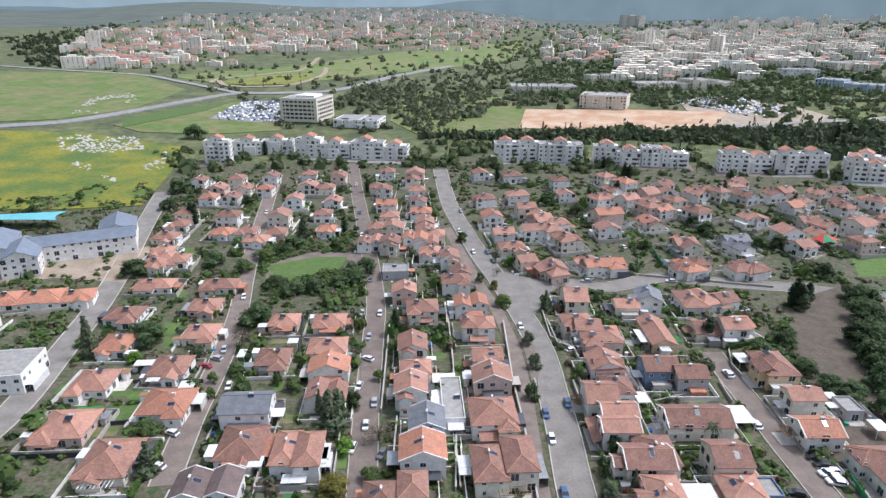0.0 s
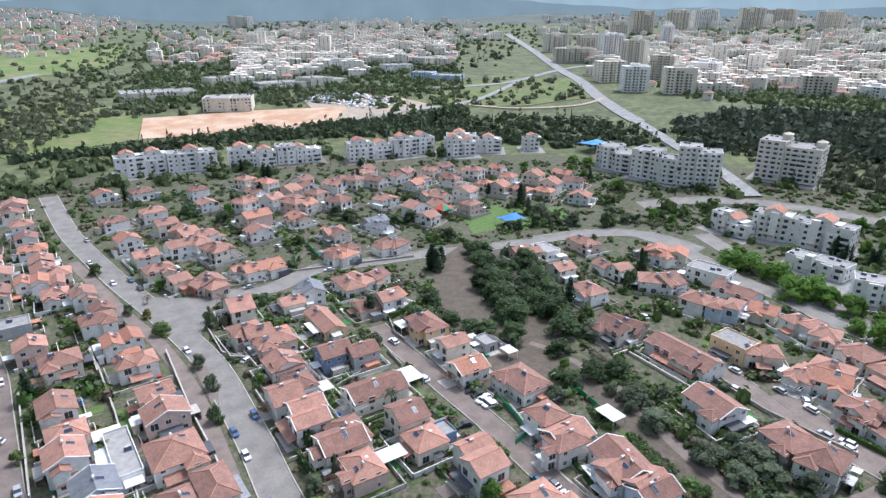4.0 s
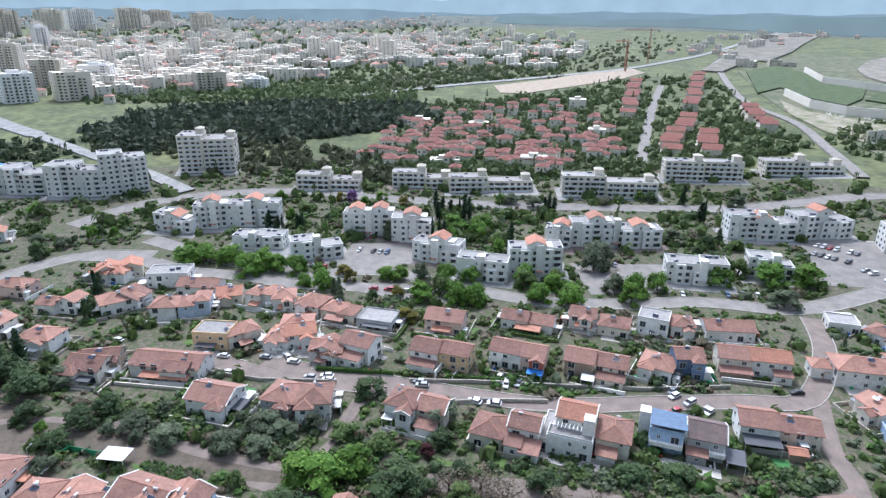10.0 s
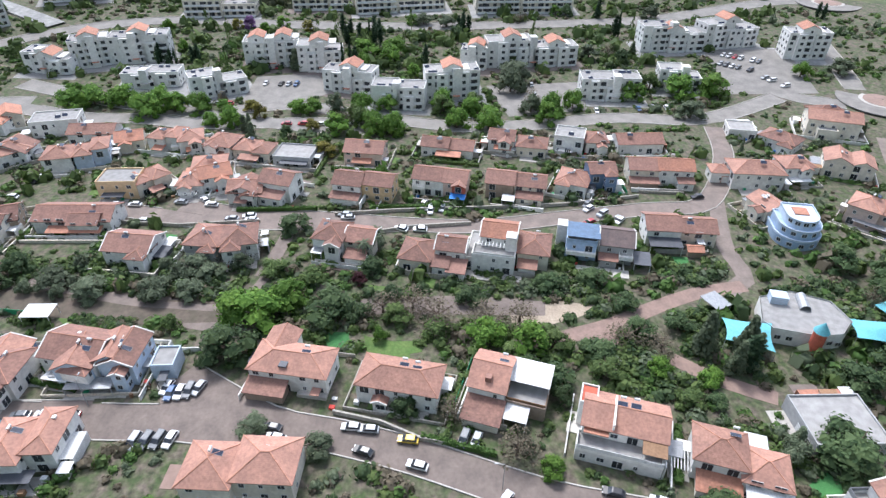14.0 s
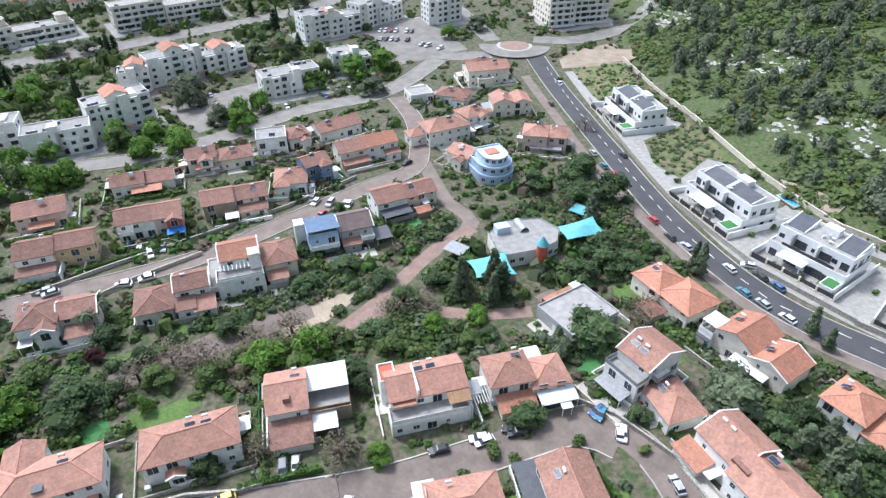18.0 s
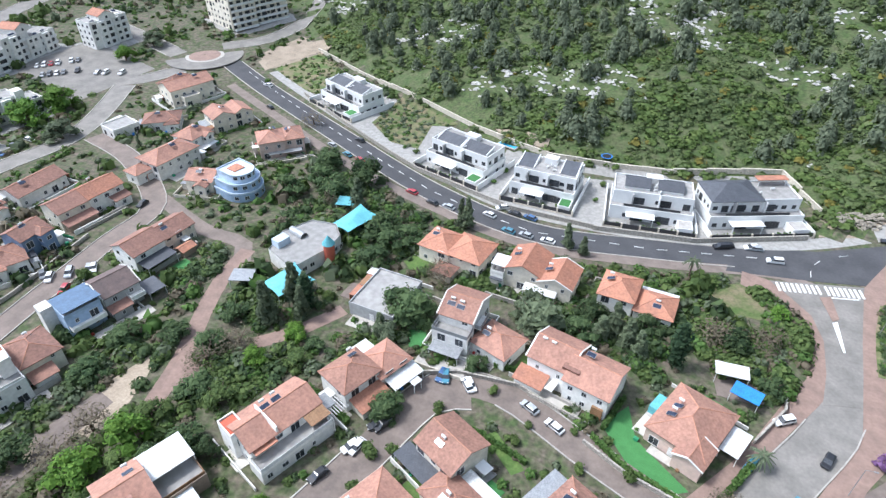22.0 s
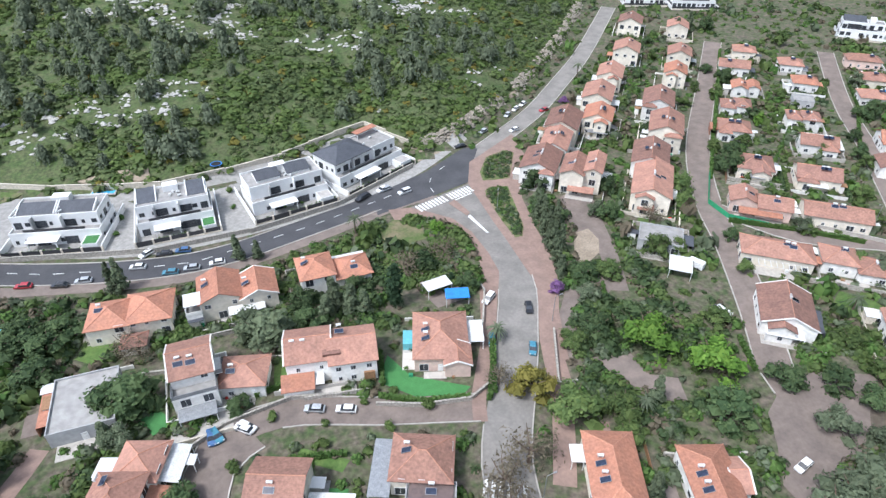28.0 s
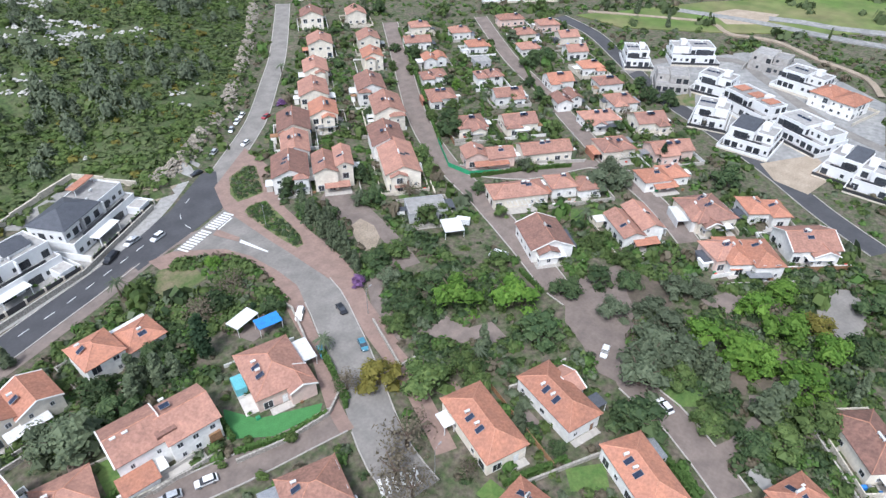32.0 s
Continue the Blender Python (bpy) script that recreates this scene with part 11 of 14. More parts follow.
patch('clearing', ((133.2, 173.6), (150.9, 165.2), (146.4, 143.0), (131.6, 130.1), (129.5, 102.5), (123.0, 75.4), (124.0, 48.8), (119.2, 37.8), (114.8, 48.1), (114.6, 70.5), (119.7, 103.3), (124.0, 139.2), (122.8, 159.4)), 'parkearth', 'bare brown ground beside the grove', 'ground', 0.06)
patch('clearing', ((-74.3, 234.7), (-80.1, 256.1), (-65.1, 269.4), (-41.5, 272.0), (-33.1, 255.9), (-33.9, 232.1), (-39.0, 234.9), (-38.9, 255.8), (-45.1, 263.3), (-61.9, 260.4), (-75.2, 252.0), (-71.5, 234.7)), 'paver', 'brown footpath round the park lawn', 'path', 0.05)
patch('clearing', ((137.6, 219.9), (161.6, 230.9), (175.6, 227.3), (163.6, 186.9), (152.7, 157.1), (132.0, 130.9), (116.1, 120.4), (110.3, 102.1), (106.8, 86.4), (96.3, 86.9), (95.9, 101.0), (95.5, 120.4), (103.7, 144.1), (114.2, 175.0)), 'parkearth', 'trodden brown earth under the park pines', 'ground', 0.04)
strip('street', ((197.7, 216.5), (226.1, 208.5), (245.6, 195.1), (251.7, 180.9), (254.1, 162.3)), 9.0, 'asphalt', 'grey street junction by the park', 'road', 0.050)
patch('clearing', ((-84.5, -31.1), (-85.3, -18.3), (-77.3, -13.6), (-67.8, -18.8), (-74.2, -24.7)), 'parkearth', 'trodden earth under the grove trees', 'ground', 0.05)
patch('clearing', ((-73.1, -12.0), (-75.3, -2.8), (-69.6, 8.3), (-58.4, 10.3), (-55.3, 3.9), (-58.9, -5.2)), 'parkearth', 'trodden earth under the bright trees', 'ground', 0.05)
patch('clearing', ((-75.1, 9.4), (-79.6, 20.8), (-67.8, 22.1), (-59.8, 17.0), (-63.3, 11.3)), 'parkearth', 'trodden earth under the bright trees', 'ground', 0.05)
strip('footpath', ((128.0, 140.0), (131.4, 129.4), (132.5, 114.9), (132.4, 97.3), (127.1, 87.6), (123.2, 75.5), (121.6, 64.1), (120.2, 53.5), (121.9, 48.0), (129.7, 43.2), (150.6, 39.2)), 2.6, 'paver', 'brown paved footpath through the grove', 'path', 0.075)

# ---- single trees ----
tree(15.2, 238.0, 5.5, 5.0, 'olive')
tree(21.0, 231.4, 4.5, 4.5, 'yellow')
tree(23.0, 245.0, 5.0, 4.0, 'bare', 'sparse')
tree(8.8, 283.9, 6.5, 6.5)
tree(42.8, 166.4, 5.0, 5.5)
tree(-42.2, -57.7, 9.9, 15.4, 'bright')
tree(-51.3, -46.3, 9.9, 14.7, 'bright')
tree(-67.0, -3.8, 8.8, 12.8, 'bright')
tree(-67.2, 5.2, 9.9, 14.1, 'bright')
tree(-82.1, 12.1, 8.8, 12.8, 'bright')
tree(-67.5, 19.3, 9.9, 14.1, 'bright')
tree(-80.8, 22.4, 8.8, 11.5, 'bright')
tree(-67.7, 10.1, 7.7, 10.2, 'bright')
tree(-85.7, 3.7, 8.8, 10.2, 'bright')
tree(-97.1, 7.7, 7.7, 10.2, 'bright')
tree(-46.0, -34.7, 8.8, 12.8, 'dark')
tree(-34.8, -5.0, 8.8, 14.1, 'dark')
tree(-42.5, -64.4, 7.7, 11.5, 'dark')
tree(-34.1, -66.0, 6.6, 9.0, 'dark')
tree(-147.3, -22.1, 8.8, 12.8, 'dark')
tree(-132.8, -171.3, 6.6, 7.7, 'dark')
tree(-199.1, -133.6, 6.6, 9.0, 'dark')
tree(-119.3, -117.2, 8.8, 11.5, 'dark')
tree(-200.8, -64.0, 7.7, 10.2, 'dark')
tree(-52.3, -131.1, 7.7, 10.2, 'dark')
tree(-85.4, 28.1, 8.8, 11.5, 'dark')
tree(-104.7, 27.5, 7.7, 10.2, 'dark')
tree(-44.2, 15.6, 6.6, 9.0, 'dark')
tree(-63.9, -37.6, 5.5, 10.2, 'dark')
tree(-73.8, -32.7, 6.6, 9.0, 'dark')
tree(-76.3, -25.7, 6.6, 9.0, 'dark')
tree(-15.6, -46.2, 8.8, 14.1)
tree(-25.0, -42.3, 7.7, 10.2)
tree(-23.0, -36.9, 5.5, 7.7)
tree(-26.4, -64.1, 4.4, 9.0)
tree(-57.9, 24.2, 7.7, 11.5)
tree(-52.2, -2.6, 5.5, 9.0)
tree(-44.0, 6.5, 5.5, 9.0)
tree(-86.9, -41.0, 5.5, 9.0)
tree(-84.5, -31.1, 5.5, 9.0)
tree(-79.0, -55.3, 4.4, 7.7)
tree(-62.7, -58.3, 5.5, 9.0)
tree(-109.7, -62.8, 5.5, 7.7)
tree(-48.9, -83.9, 5.5, 9.0)
tree(-47.7, 20.1, 6.6, 10.2)
tree(-58.3, -11.8, 8.8, 12.8, 'olive')
tree(-46.7, -9.6, 8.8, 12.8, 'olive')
tree(-69.5, -16.5, 6.6, 10.2, 'olive')
tree(-84.8, -9.6, 5.5, 9.0, 'olive')
tree(-118.4, -54.9, 8.8, 14.1, 'olive')
tree(-38.5, -76.8, 5.5, 7.7, 'olive')
tree(-62.4, -110.3, 5.5, 7.7, 'olive')
tree(-114.4, -81.1, 5.5, 7.7, 'olive')
tree(-81.7, -15.3, 6.6, 10.2, 'olive')
tree(-56.5, -8.3, 7.7, 11.5, 'olive')
tree(-63.3, -24.4, 6.6, 10.2, 'olive')
tree(-10.8, -54.9, 7.7, 11.5, 'yellow')
tree(-89.0, 17.6, 6.6, 10.2, 'yellow')
tree(-2.2, -39.6, 9.9, 14.1, 'bare', 'sparse')
tree(4.9, -36.3, 8.8, 11.5, 'bare', 'sparse')
tree(-191.9, -44.1, 5.5, 7.7, 'bare', 'sparse')
tree(-5.2, -59.3, 6.6, 7.7, 'bare', 'sparse')
tree(5.6, -31.5, 8.8, 11.5, 'bare', 'sparse')
tree(-33.6, -42.8, 8.8, 6.9, 'pine', 'conifer')
tree(-19.5, -24.4, 8.8, 6.9, 'pine', 'conifer')
tree(-54.3, 15.0, 11.0, 11.5, 'pine', 'conifer')
tree(-58.2, 17.4, 9.9, 10.3, 'pine', 'conifer')
tree(-56.6, 2.9, 8.8, 6.9, 'pine', 'conifer')
tree(-46.7, -119.4, 9.9, 6.9, 'pine', 'conifer')
tree(-44.6, -112.0, 10.5, 6.9, 'pine', 'conifer')
tree(-42.7, -105.1, 11.0, 6.9, 'pine', 'conifer')
tree(-39.8, -97.4, 11.0, 6.9, 'pine', 'conifer')
tree(-41.6, -106.4, 9.9, 6.9, 'pine', 'conifer')
tree(-43.6, -113.4, 9.9, 6.9, 'pine', 'conifer')
tree(-39.8, -99.7, 9.9, 6.9, 'pine', 'conifer')
tree(-37.6, -91.8, 9.9, 6.9, 'pine', 'conifer')
tree(-41.8, -97.2, 9.9, 6.9, 'pine', 'conifer')
tree(-47.3, -108.7, 9.9, 6.9, 'pine', 'conifer')
tree(-36.4, -87.3, 7.7, 6.9, 'pine', 'conifer')
tree(-201.4, -241.9, 11.0, 10.3, 'pine', 'conifer')
tree(-191.9, -239.3, 9.9, 9.2, 'pine', 'conifer')
tree(-148.6, -45.5, 8.8, 10.3, 'cypress', 'cypress')
tree(39.8, -90.2, 11.0, 15.4, 'pine')
tree(43.2, -94.1, 8.8, 11.5, 'pine')
tree(74.1, -122.5, 9.9, 6.9, 'pine', 'conifer')
tree(42.8, -125.3, 8.8, 6.9, 'pine', 'conifer')
tree(37.7, -123.9, 6.6, 5.8, 'pine', 'conifer')
tree(22.7, -95.4, 11.0, 10.3, 'pine', 'conifer')
tree(19.1, -92.6, 9.9, 9.2, 'pine', 'conifer')
tree(25.3, -91.9, 8.8, 9.2, 'pine', 'conifer')
tree(16.3, -90.9, 8.8, 8.0, 'pine', 'conifer')
tree(105.9, -116.4, 12.1, 11.5, 'pine', 'conifer')
tree(100.1, -64.8, 13.2, 10.3, 'pine', 'conifer')
tree(93.0, -69.0, 11.0, 8.0, 'pine', 'conifer')
tree(73.3, -73.0, 6.6, 6.9, 'pine', 'conifer')
tree(29.3, -99.0, 6.6, 9.0, 'dark')
tree(29.5, -91.4, 6.6, 10.2, 'dark')
tree(15.7, -99.4, 6.6, 9.0, 'dark')
tree(73.1, -80.4, 8.8, 12.8, 'dark')
tree(60.9, -52.0, 5.5, 8.3, 'dark')
tree(67.6, -83.0, 5.5, 7.7, 'dark')
tree(48.3, -72.4, 3.9, 6.4, 'dark')
tree(92.4, -109.8, 7.7, 11.5, 'dark')
tree(115.8, -121.1, 8.8, 14.1, 'dark')
tree(129.9, -135.5, 7.7, 12.8, 'dark')
tree(86.7, -102.8, 7.7, 11.5, 'dark')
tree(-3.2, -103.9, 6.6, 10.2, 'dark')
tree(-11.5, -92.2, 5.5, 7.7, 'dark')
tree(-46.7, -118.4, 6.6, 9.0, 'dark')
tree(-40.6, -84.4, 6.6, 10.2, 'dark')
tree(-31.7, -64.6, 5.5, 9.0, 'dark')
tree(8.1, -91.9, 14.3, 16.1, 'cypress', 'cypress')
tree(46.2, -55.7, 5.5, 8.0, 'cypress', 'cypress')
tree(93.9, -72.4, 12.1, 16.1, 'cypress', 'cypress')
tree(-8.6, -95.9, 3.3, 5.8, 'cypress', 'cypress')
tree(1.2, -103.4, 7.7, 11.5, 'bare', 'sparse')
tree(-10.7, -107.0, 6.6, 10.2, 'bare', 'sparse')
tree(154.3, -161.5, 6.6, 10.2, 'bare', 'sparse')
tree(67.6, -95.6, 5.5, 9.0, 'bare', 'sparse')
tree(-12.5, -118.2, 5.5, 6.4, 'bright')
tree(95.1, -53.0, 4.4, 6.4, 'bright')
tree(90.9, -63.3, 4.4, 6.4, 'bright')
tree(-32.6, -82.6, 3.3, 5.1, 'purple')
tree(-96.5, -189.6, 3.3, 5.1, 'purple')
tree(117.3, 45.6, 8.8, 14.1, 'bright')
tree(118.6, 35.8, 7.7, 10.2, 'bright')
tree(105.4, -14.9, 7.7, 11.5, 'bright')
tree(103.1, -24.7, 8.8, 11.5, 'bright')
tree(93.9, -52.0, 5.0, 6.4, 'bright')
tree(89.9, -62.1, 5.0, 6.4, 'bright')
tree(246.2, 80.6, 5.5, 7.7, 'bright')
tree(69.6, -23.8, 4.4, 6.4, 'bright')
tree(115.3, 23.1, 8.8, 15.4, 'dark')
tree(102.8, 45.1, 9.9, 15.4, 'dark')
tree(69.3, -81.0, 9.9, 15.4, 'dark')
tree(84.8, 4.8, 5.5, 7.7, 'dark')
tree(122.7, 8.4, 4.4, 7.7, 'dark')
tree(154.6, 37.7, 6.6, 11.5, 'dark')
tree(125.2, -33.3, 5.5, 10.2, 'dark')
tree(126.5, -45.0, 5.5, 10.2, 'dark')
tree(120.1, -12.4, 5.5, 10.2, 'dark')
tree(60.2, -53.8, 5.5, 8.3, 'dark')
tree(115.1, 16.8, 5.5, 10.2, 'dark')
tree(100.0, -40.0, 5.5, 10.2, 'dark')
tree(88.2, -93.6, 7.7, 12.8, 'dark')
tree(92.7, -107.3, 7.7, 12.8, 'dark')
tree(83.3, -108.1, 6.6, 10.2, 'dark')
tree(130.1, -114.6, 8.8, 11.5, 'dark')
tree(123.5, -124.0, 8.8, 12.8, 'dark')
tree(111.8, -130.7, 12.1, 14.1, 'dark')
tree(132.3, -139.4, 6.6, 10.2, 'dark')
tree(116.6, -51.1, 4.4, 9.0, 'dark')
tree(106.8, -51.7, 5.5, 9.0, 'dark')
tree(108.1, -61.8, 5.5, 9.0, 'dark')
tree(84.7, -61.9, 3.3, 6.4, 'dark')
tree(92.1, -28.9, 5.5, 10.2, 'dark')
tree(133.5, 13.2, 5.5, 9.0, 'dark')
tree(112.3, -3.3, 8.8, 15.4, 'bare', 'sparse')
tree(73.7, -17.5, 7.7, 11.5, 'bare', 'sparse')
tree(117.5, 2.7, 7.7, 11.5, 'bare', 'sparse')
tree(83.6, -5.3, 5.5, 9.0, 'bare', 'sparse')
tree(141.6, 54.3, 6.6, 11.5, 'bare', 'sparse')
tree(142.9, 47.9, 6.6, 10.2, 'bare', 'sparse')
tree(70.5, -98.6, 6.6, 9.0, 'bare', 'sparse')
tree(133.9, 60.6, 6.6, 11.5, 'olive')
tree(132.4, 56.1, 5.5, 9.0, 'olive')
tree(133.1, 64.1, 5.5, 9.0, 'olive')
tree(70.9, -71.3, 6.6, 7.7, 'olive')
tree(81.7, 35.4, 4.4, 7.7, 'olive')
tree(76.4, 21.4, 4.4, 7.7, 'olive')
tree(98.3, -73.5, 13.2, 10.3, 'pine', 'conifer')
tree(94.9, -73.8, 11.0, 9.2, 'pine', 'conifer')
tree(72.1, -122.3, 11.0, 8.0, 'pine', 'conifer')
tree(213.5, -172.4, 5.5, 4.6, 'pine', 'conifer')
tree(225.5, 68.0, 6.6, 6.9, 'pine', 'conifer')
tree(128.9, 16.9, 3.9, 5.1, 'maroon')
tree(248.6, 143.0, 10.0, 15.0, 'bright')
tree(251.9, 135.9, 10.0, 15.0, 'bright')
tree(252.5, 123.9, 10.0, 15.0, 'bright')
tree(241.2, 111.4, 11.4, 16.6, 'bright')
tree(250.1, 108.4, 10.0, 13.3, 'bright')
tree(244.4, 100.5, 10.0, 13.3, 'bright')
tree(244.6, 90.9, 10.0, 13.3, 'bright')
tree(230.3, 74.2, 10.0, 11.6, 'bright')
tree(239.3, 23.3, 11.4, 13.3, 'bright')
tree(222.7, 17.6, 10.0, 11.6, 'bright')
tree(222.8, 9.8, 10.0, 11.6, 'bright')
tree(225.7, -15.0, 10.0, 11.6, 'bright')
tree(225.8, -27.4, 10.0, 13.3, 'bright')
tree(239.7, -21.7, 8.6, 11.6, 'bright')
tree(245.6, -10.0, 10.0, 11.6, 'bright')
tree(237.2, -54.4, 11.4, 13.3, 'bright')
tree(243.1, -65.0, 10.0, 11.6, 'bright')
tree(252.4, -92.9, 10.0, 15.0, 'bright')
tree(255.1, -114.8, 11.4, 16.6, 'bright')
tree(254.7, -129.5, 11.4, 16.6, 'bright')
tree(271.0, -177.2, 8.6, 11.6, 'bright')
tree(242.0, 49.7, 7.2, 10.0, 'bright')
tree(307.1, 25.3, 10.0, 15.0, 'bright')
tree(311.3, 11.0, 10.0, 15.0, 'bright')
tree(233.0, 83.0, 5.7, 8.3, 'bright')
tree(242.0, 43.7, 7.2, 10.0, 'bright')
tree(275.2, -44.1, 11.4, 20.0, 'olive')
tree(232.1, -111.2, 8.6, 15.0, 'olive')
tree(240.0, -46.6, 8.6, 11.6, 'olive')
tree(354.3, -4.0, 7.2, 13.3, 'olive')
tree(349.8, -16.8, 7.2, 11.6, 'olive')
tree(356.1, -133.6, 8.6, 13.3, 'olive')
tree(272.9, -196.3, 8.6, 15.0, 'olive')
tree(244.8, 69.4, 5.5, 7.7, 'yellow')
tree(225.2, 42.1, 5.5, 7.7, 'yellow')
tree(203.1, 34.2, 6.6, 9.0, 'yellow')
tree(239.2, 32.7, 8.8, 12.8, 'bare', 'sparse')
tree(225.3, 30.1, 8.8, 10.2, 'bare', 'sparse')
tree(299.0, 123.1, 9.9, 12.6, 'cypress', 'cypress')
tree(297.1, 117.8, 7.7, 10.3, 'cypress', 'cypress')
tree(296.3, 107.0, 9.9, 11.5, 'cypress', 'cypress')
tree(297.9, 104.9, 9.9, 11.5, 'cypress', 'cypress')
tree(341.5, 39.4, 11.0, 13.8, 'cypress', 'cypress')
tree(335.5, 34.8, 9.9, 12.6, 'cypress', 'cypress')
tree(293.5, 29.7, 11.0, 13.8, 'cypress', 'cypress')
tree(340.2, 22.4, 9.9, 12.6, 'cypress', 'cypress')
tree(335.9, 19.7, 9.9, 12.6, 'cypress', 'cypress')
tree(294.1, -4.2, 11.0, 13.8, 'cypress', 'cypress')
tree(330.4, -106.0, 12.1, 16.1, 'cypress', 'cypress')
tree(340.7, -25.2, 11.0, 13.8, 'cypress', 'cypress')
tree(340.7, -28.3, 9.9, 12.6, 'cypress', 'cypress')
tree(348.9, -226.1, 8.8, 11.5, 'cypress', 'cypress')
tree(345.9, -227.6, 8.8, 11.5, 'cypress', 'cypress')
tree(301.7, 73.2, 7.7, 10.3, 'cypress', 'cypress')
tree(291.3, 58.2, 9.9, 10.3, 'pine', 'conifer')
tree(224.9, 65.7, 7.7, 8.0, 'pine', 'conifer')
tree(302.4, -107.2, 7.7, 8.0, 'pine', 'conifer')
tree(232.2, 133.5, 6.6, 6.9, 'pine', 'conifer')
tree(161.8, 215.3, 9.9, 15.4, 'dark')
tree(146.6, 182.9, 9.9, 15.4, 'dark')
tree(134.1, 156.4, 9.9, 15.4, 'dark')
tree(163.3, 175.7, 9.9, 15.4, 'dark')
tree(148.7, 149.2, 9.9, 15.4, 'dark')
tree(154.0, 199.8, 9.9, 15.4, 'dark')
tree(140.1, 170.1, 9.9, 15.4, 'dark')
tree(171.9, 192.7, 9.9, 15.4, 'dark')
tree(155.7, 162.9, 9.9, 15.4, 'dark')
tree(142.5, 138.8, 9.9, 15.4, 'dark')
tree(146.7, 185.4, 9.9, 15.4, 'dark')
tree(134.1, 158.5, 9.9, 15.4, 'dark')
tree(163.4, 178.2, 9.9, 15.4, 'dark')
tree(148.8, 151.3, 9.9, 15.4, 'dark')
tree(154.1, 202.6, 9.9, 15.4, 'dark')
tree(140.1, 172.5, 9.9, 15.4, 'dark')
tree(172.1, 195.5, 9.9, 15.4, 'dark')
tree(123.1, 143.9, 8.8, 12.8, 'dark')
tree(196.6, 235.8, 5.5, 9.0, 'dark')
tree(211.9, 230.9, 7.7, 10.2, 'dark')
tree(161.7, 240.8, 7.7, 10.2, 'dark')
tree(173.3, 297.7, 6.6, 10.2, 'dark')
tree(160.4, 221.8, 6.6, 9.0, 'dark')
tree(104.7, 178.4, 5.5, 9.0, 'dark')
tree(116.3, 158.2, 5.5, 10.2, 'dark')
tree(120.1, 153.7, 5.5, 10.2, 'dark')
tree(113.8, 167.7, 5.5, 10.2, 'dark')
tree(128.5, 302.5, 6.6, 9.0, 'dark')
tree(120.5, 113.8, 6.6, 10.2, 'dark')
tree(130.1, 112.7, 6.6, 10.2, 'dark')
tree(137.5, 109.4, 6.6, 10.2, 'dark')
tree(131.0, 128.6, 6.6, 10.2, 'dark')
tree(116.5, 185.2, 5.5, 9.0, 'dark')
tree(112.0, 411.3, 7.7, 10.2, 'dark')
tree(171.5, 354.9, 6.6, 9.0, 'dark')
tree(130.5, 97.0, 6.6, 11.5, 'olive')
tree(126.4, 85.7, 6.6, 11.5, 'olive')
tree(125.1, 68.7, 6.6, 11.5, 'olive')
tree(125.3, 61.0, 5.5, 10.2, 'olive')
tree(149.4, 132.1, 6.6, 10.2, 'olive')
tree(220.7, 240.2, 6.6, 10.2, 'olive')
tree(255.8, 221.2, 6.6, 10.2, 'olive')
tree(255.0, 208.0, 6.6, 10.2, 'olive')
tree(111.6, 110.1, 5.5, 9.0, 'olive')
tree(222.8, 224.9, 4.4, 7.7, 'olive')
tree(150.6, 63.6, 6.6, 11.5, 'olive')
tree(155.8, 149.9, 15.4, 16.1, 'cypress', 'cypress')
tree(133.8, 214.2, 11.0, 13.8, 'cypress', 'cypress')
tree(114.7, 381.5, 11.0, 16.1, 'cypress', 'cypress')
tree(108.0, 407.9, 8.8, 12.6, 'cypress', 'cypress')
tree(91.0, 188.4, 8.8, 16.1, 'cypress', 'cypress')
tree(219.0, 284.0, 8.8, 12.6, 'cypress', 'cypress')
tree(193.1, 325.8, 8.8, 11.5, 'cypress', 'cypress')
tree(287.6, 115.7, 8.8, 11.5, 'cypress', 'cypress')
tree(300.1, 106.0, 8.8, 11.5, 'cypress', 'cypress')
tree(326.1, 29.3, 11.0, 16.1, 'cypress', 'cypress')
tree(325.3, 36.2, 9.9, 13.8, 'cypress', 'cypress')
tree(323.3, 22.1, 9.9, 13.8, 'cypress', 'cypress')
tree(325.8, 18.7, 8.8, 12.6, 'cypress', 'cypress')
tree(136.2, 211.4, 9.9, 10.3, 'pine', 'conifer')
tree(226.9, 260.9, 12.1, 11.5, 'pine', 'conifer')
tree(219.6, 248.1, 9.9, 9.2, 'pine', 'conifer')
tree(219.0, 63.7, 6.6, 8.0, 'pine', 'conifer')
tree(289.3, 56.9, 11.0, 10.3, 'pine', 'conifer')
tree(215.4, 163.5, 8.8, 9.2, 'pine', 'conifer')
tree(164.1, 347.6, 8.8, 8.0, 'pine', 'conifer')
tree(119.1, 397.7, 7.7, 6.9, 'pine', 'conifer')
tree(144.2, 220.8, 7.7, 8.0, 'pine', 'conifer')
tree(223.1, 31.3, 8.8, 12.8, 'bright')
tree(231.5, 21.4, 6.6, 10.2, 'bright')
tree(244.1, 12.9, 7.7, 11.5, 'bright')
tree(314.4, 13.4, 7.7, 10.2, 'bright')
tree(114.6, 41.6, 9.9, 16.6, 'bright')
tree(120.5, 34.5, 8.8, 12.8, 'bright')
tree(328.6, 278.7, 7.7, 11.5, 'bright')
tree(292.9, 250.8, 7.7, 10.2, 'bright')
tree(314.0, 295.2, 7.7, 11.5, 'bright')
tree(312.5, 307.7, 6.6, 10.2, 'bright')
tree(-68.0, 199.6, 9.9, 15.4, 'dark')
tree(-102.1, 187.2, 8.8, 14.1, 'dark')
tree(-132.6, 242.1, 8.8, 14.1, 'dark')
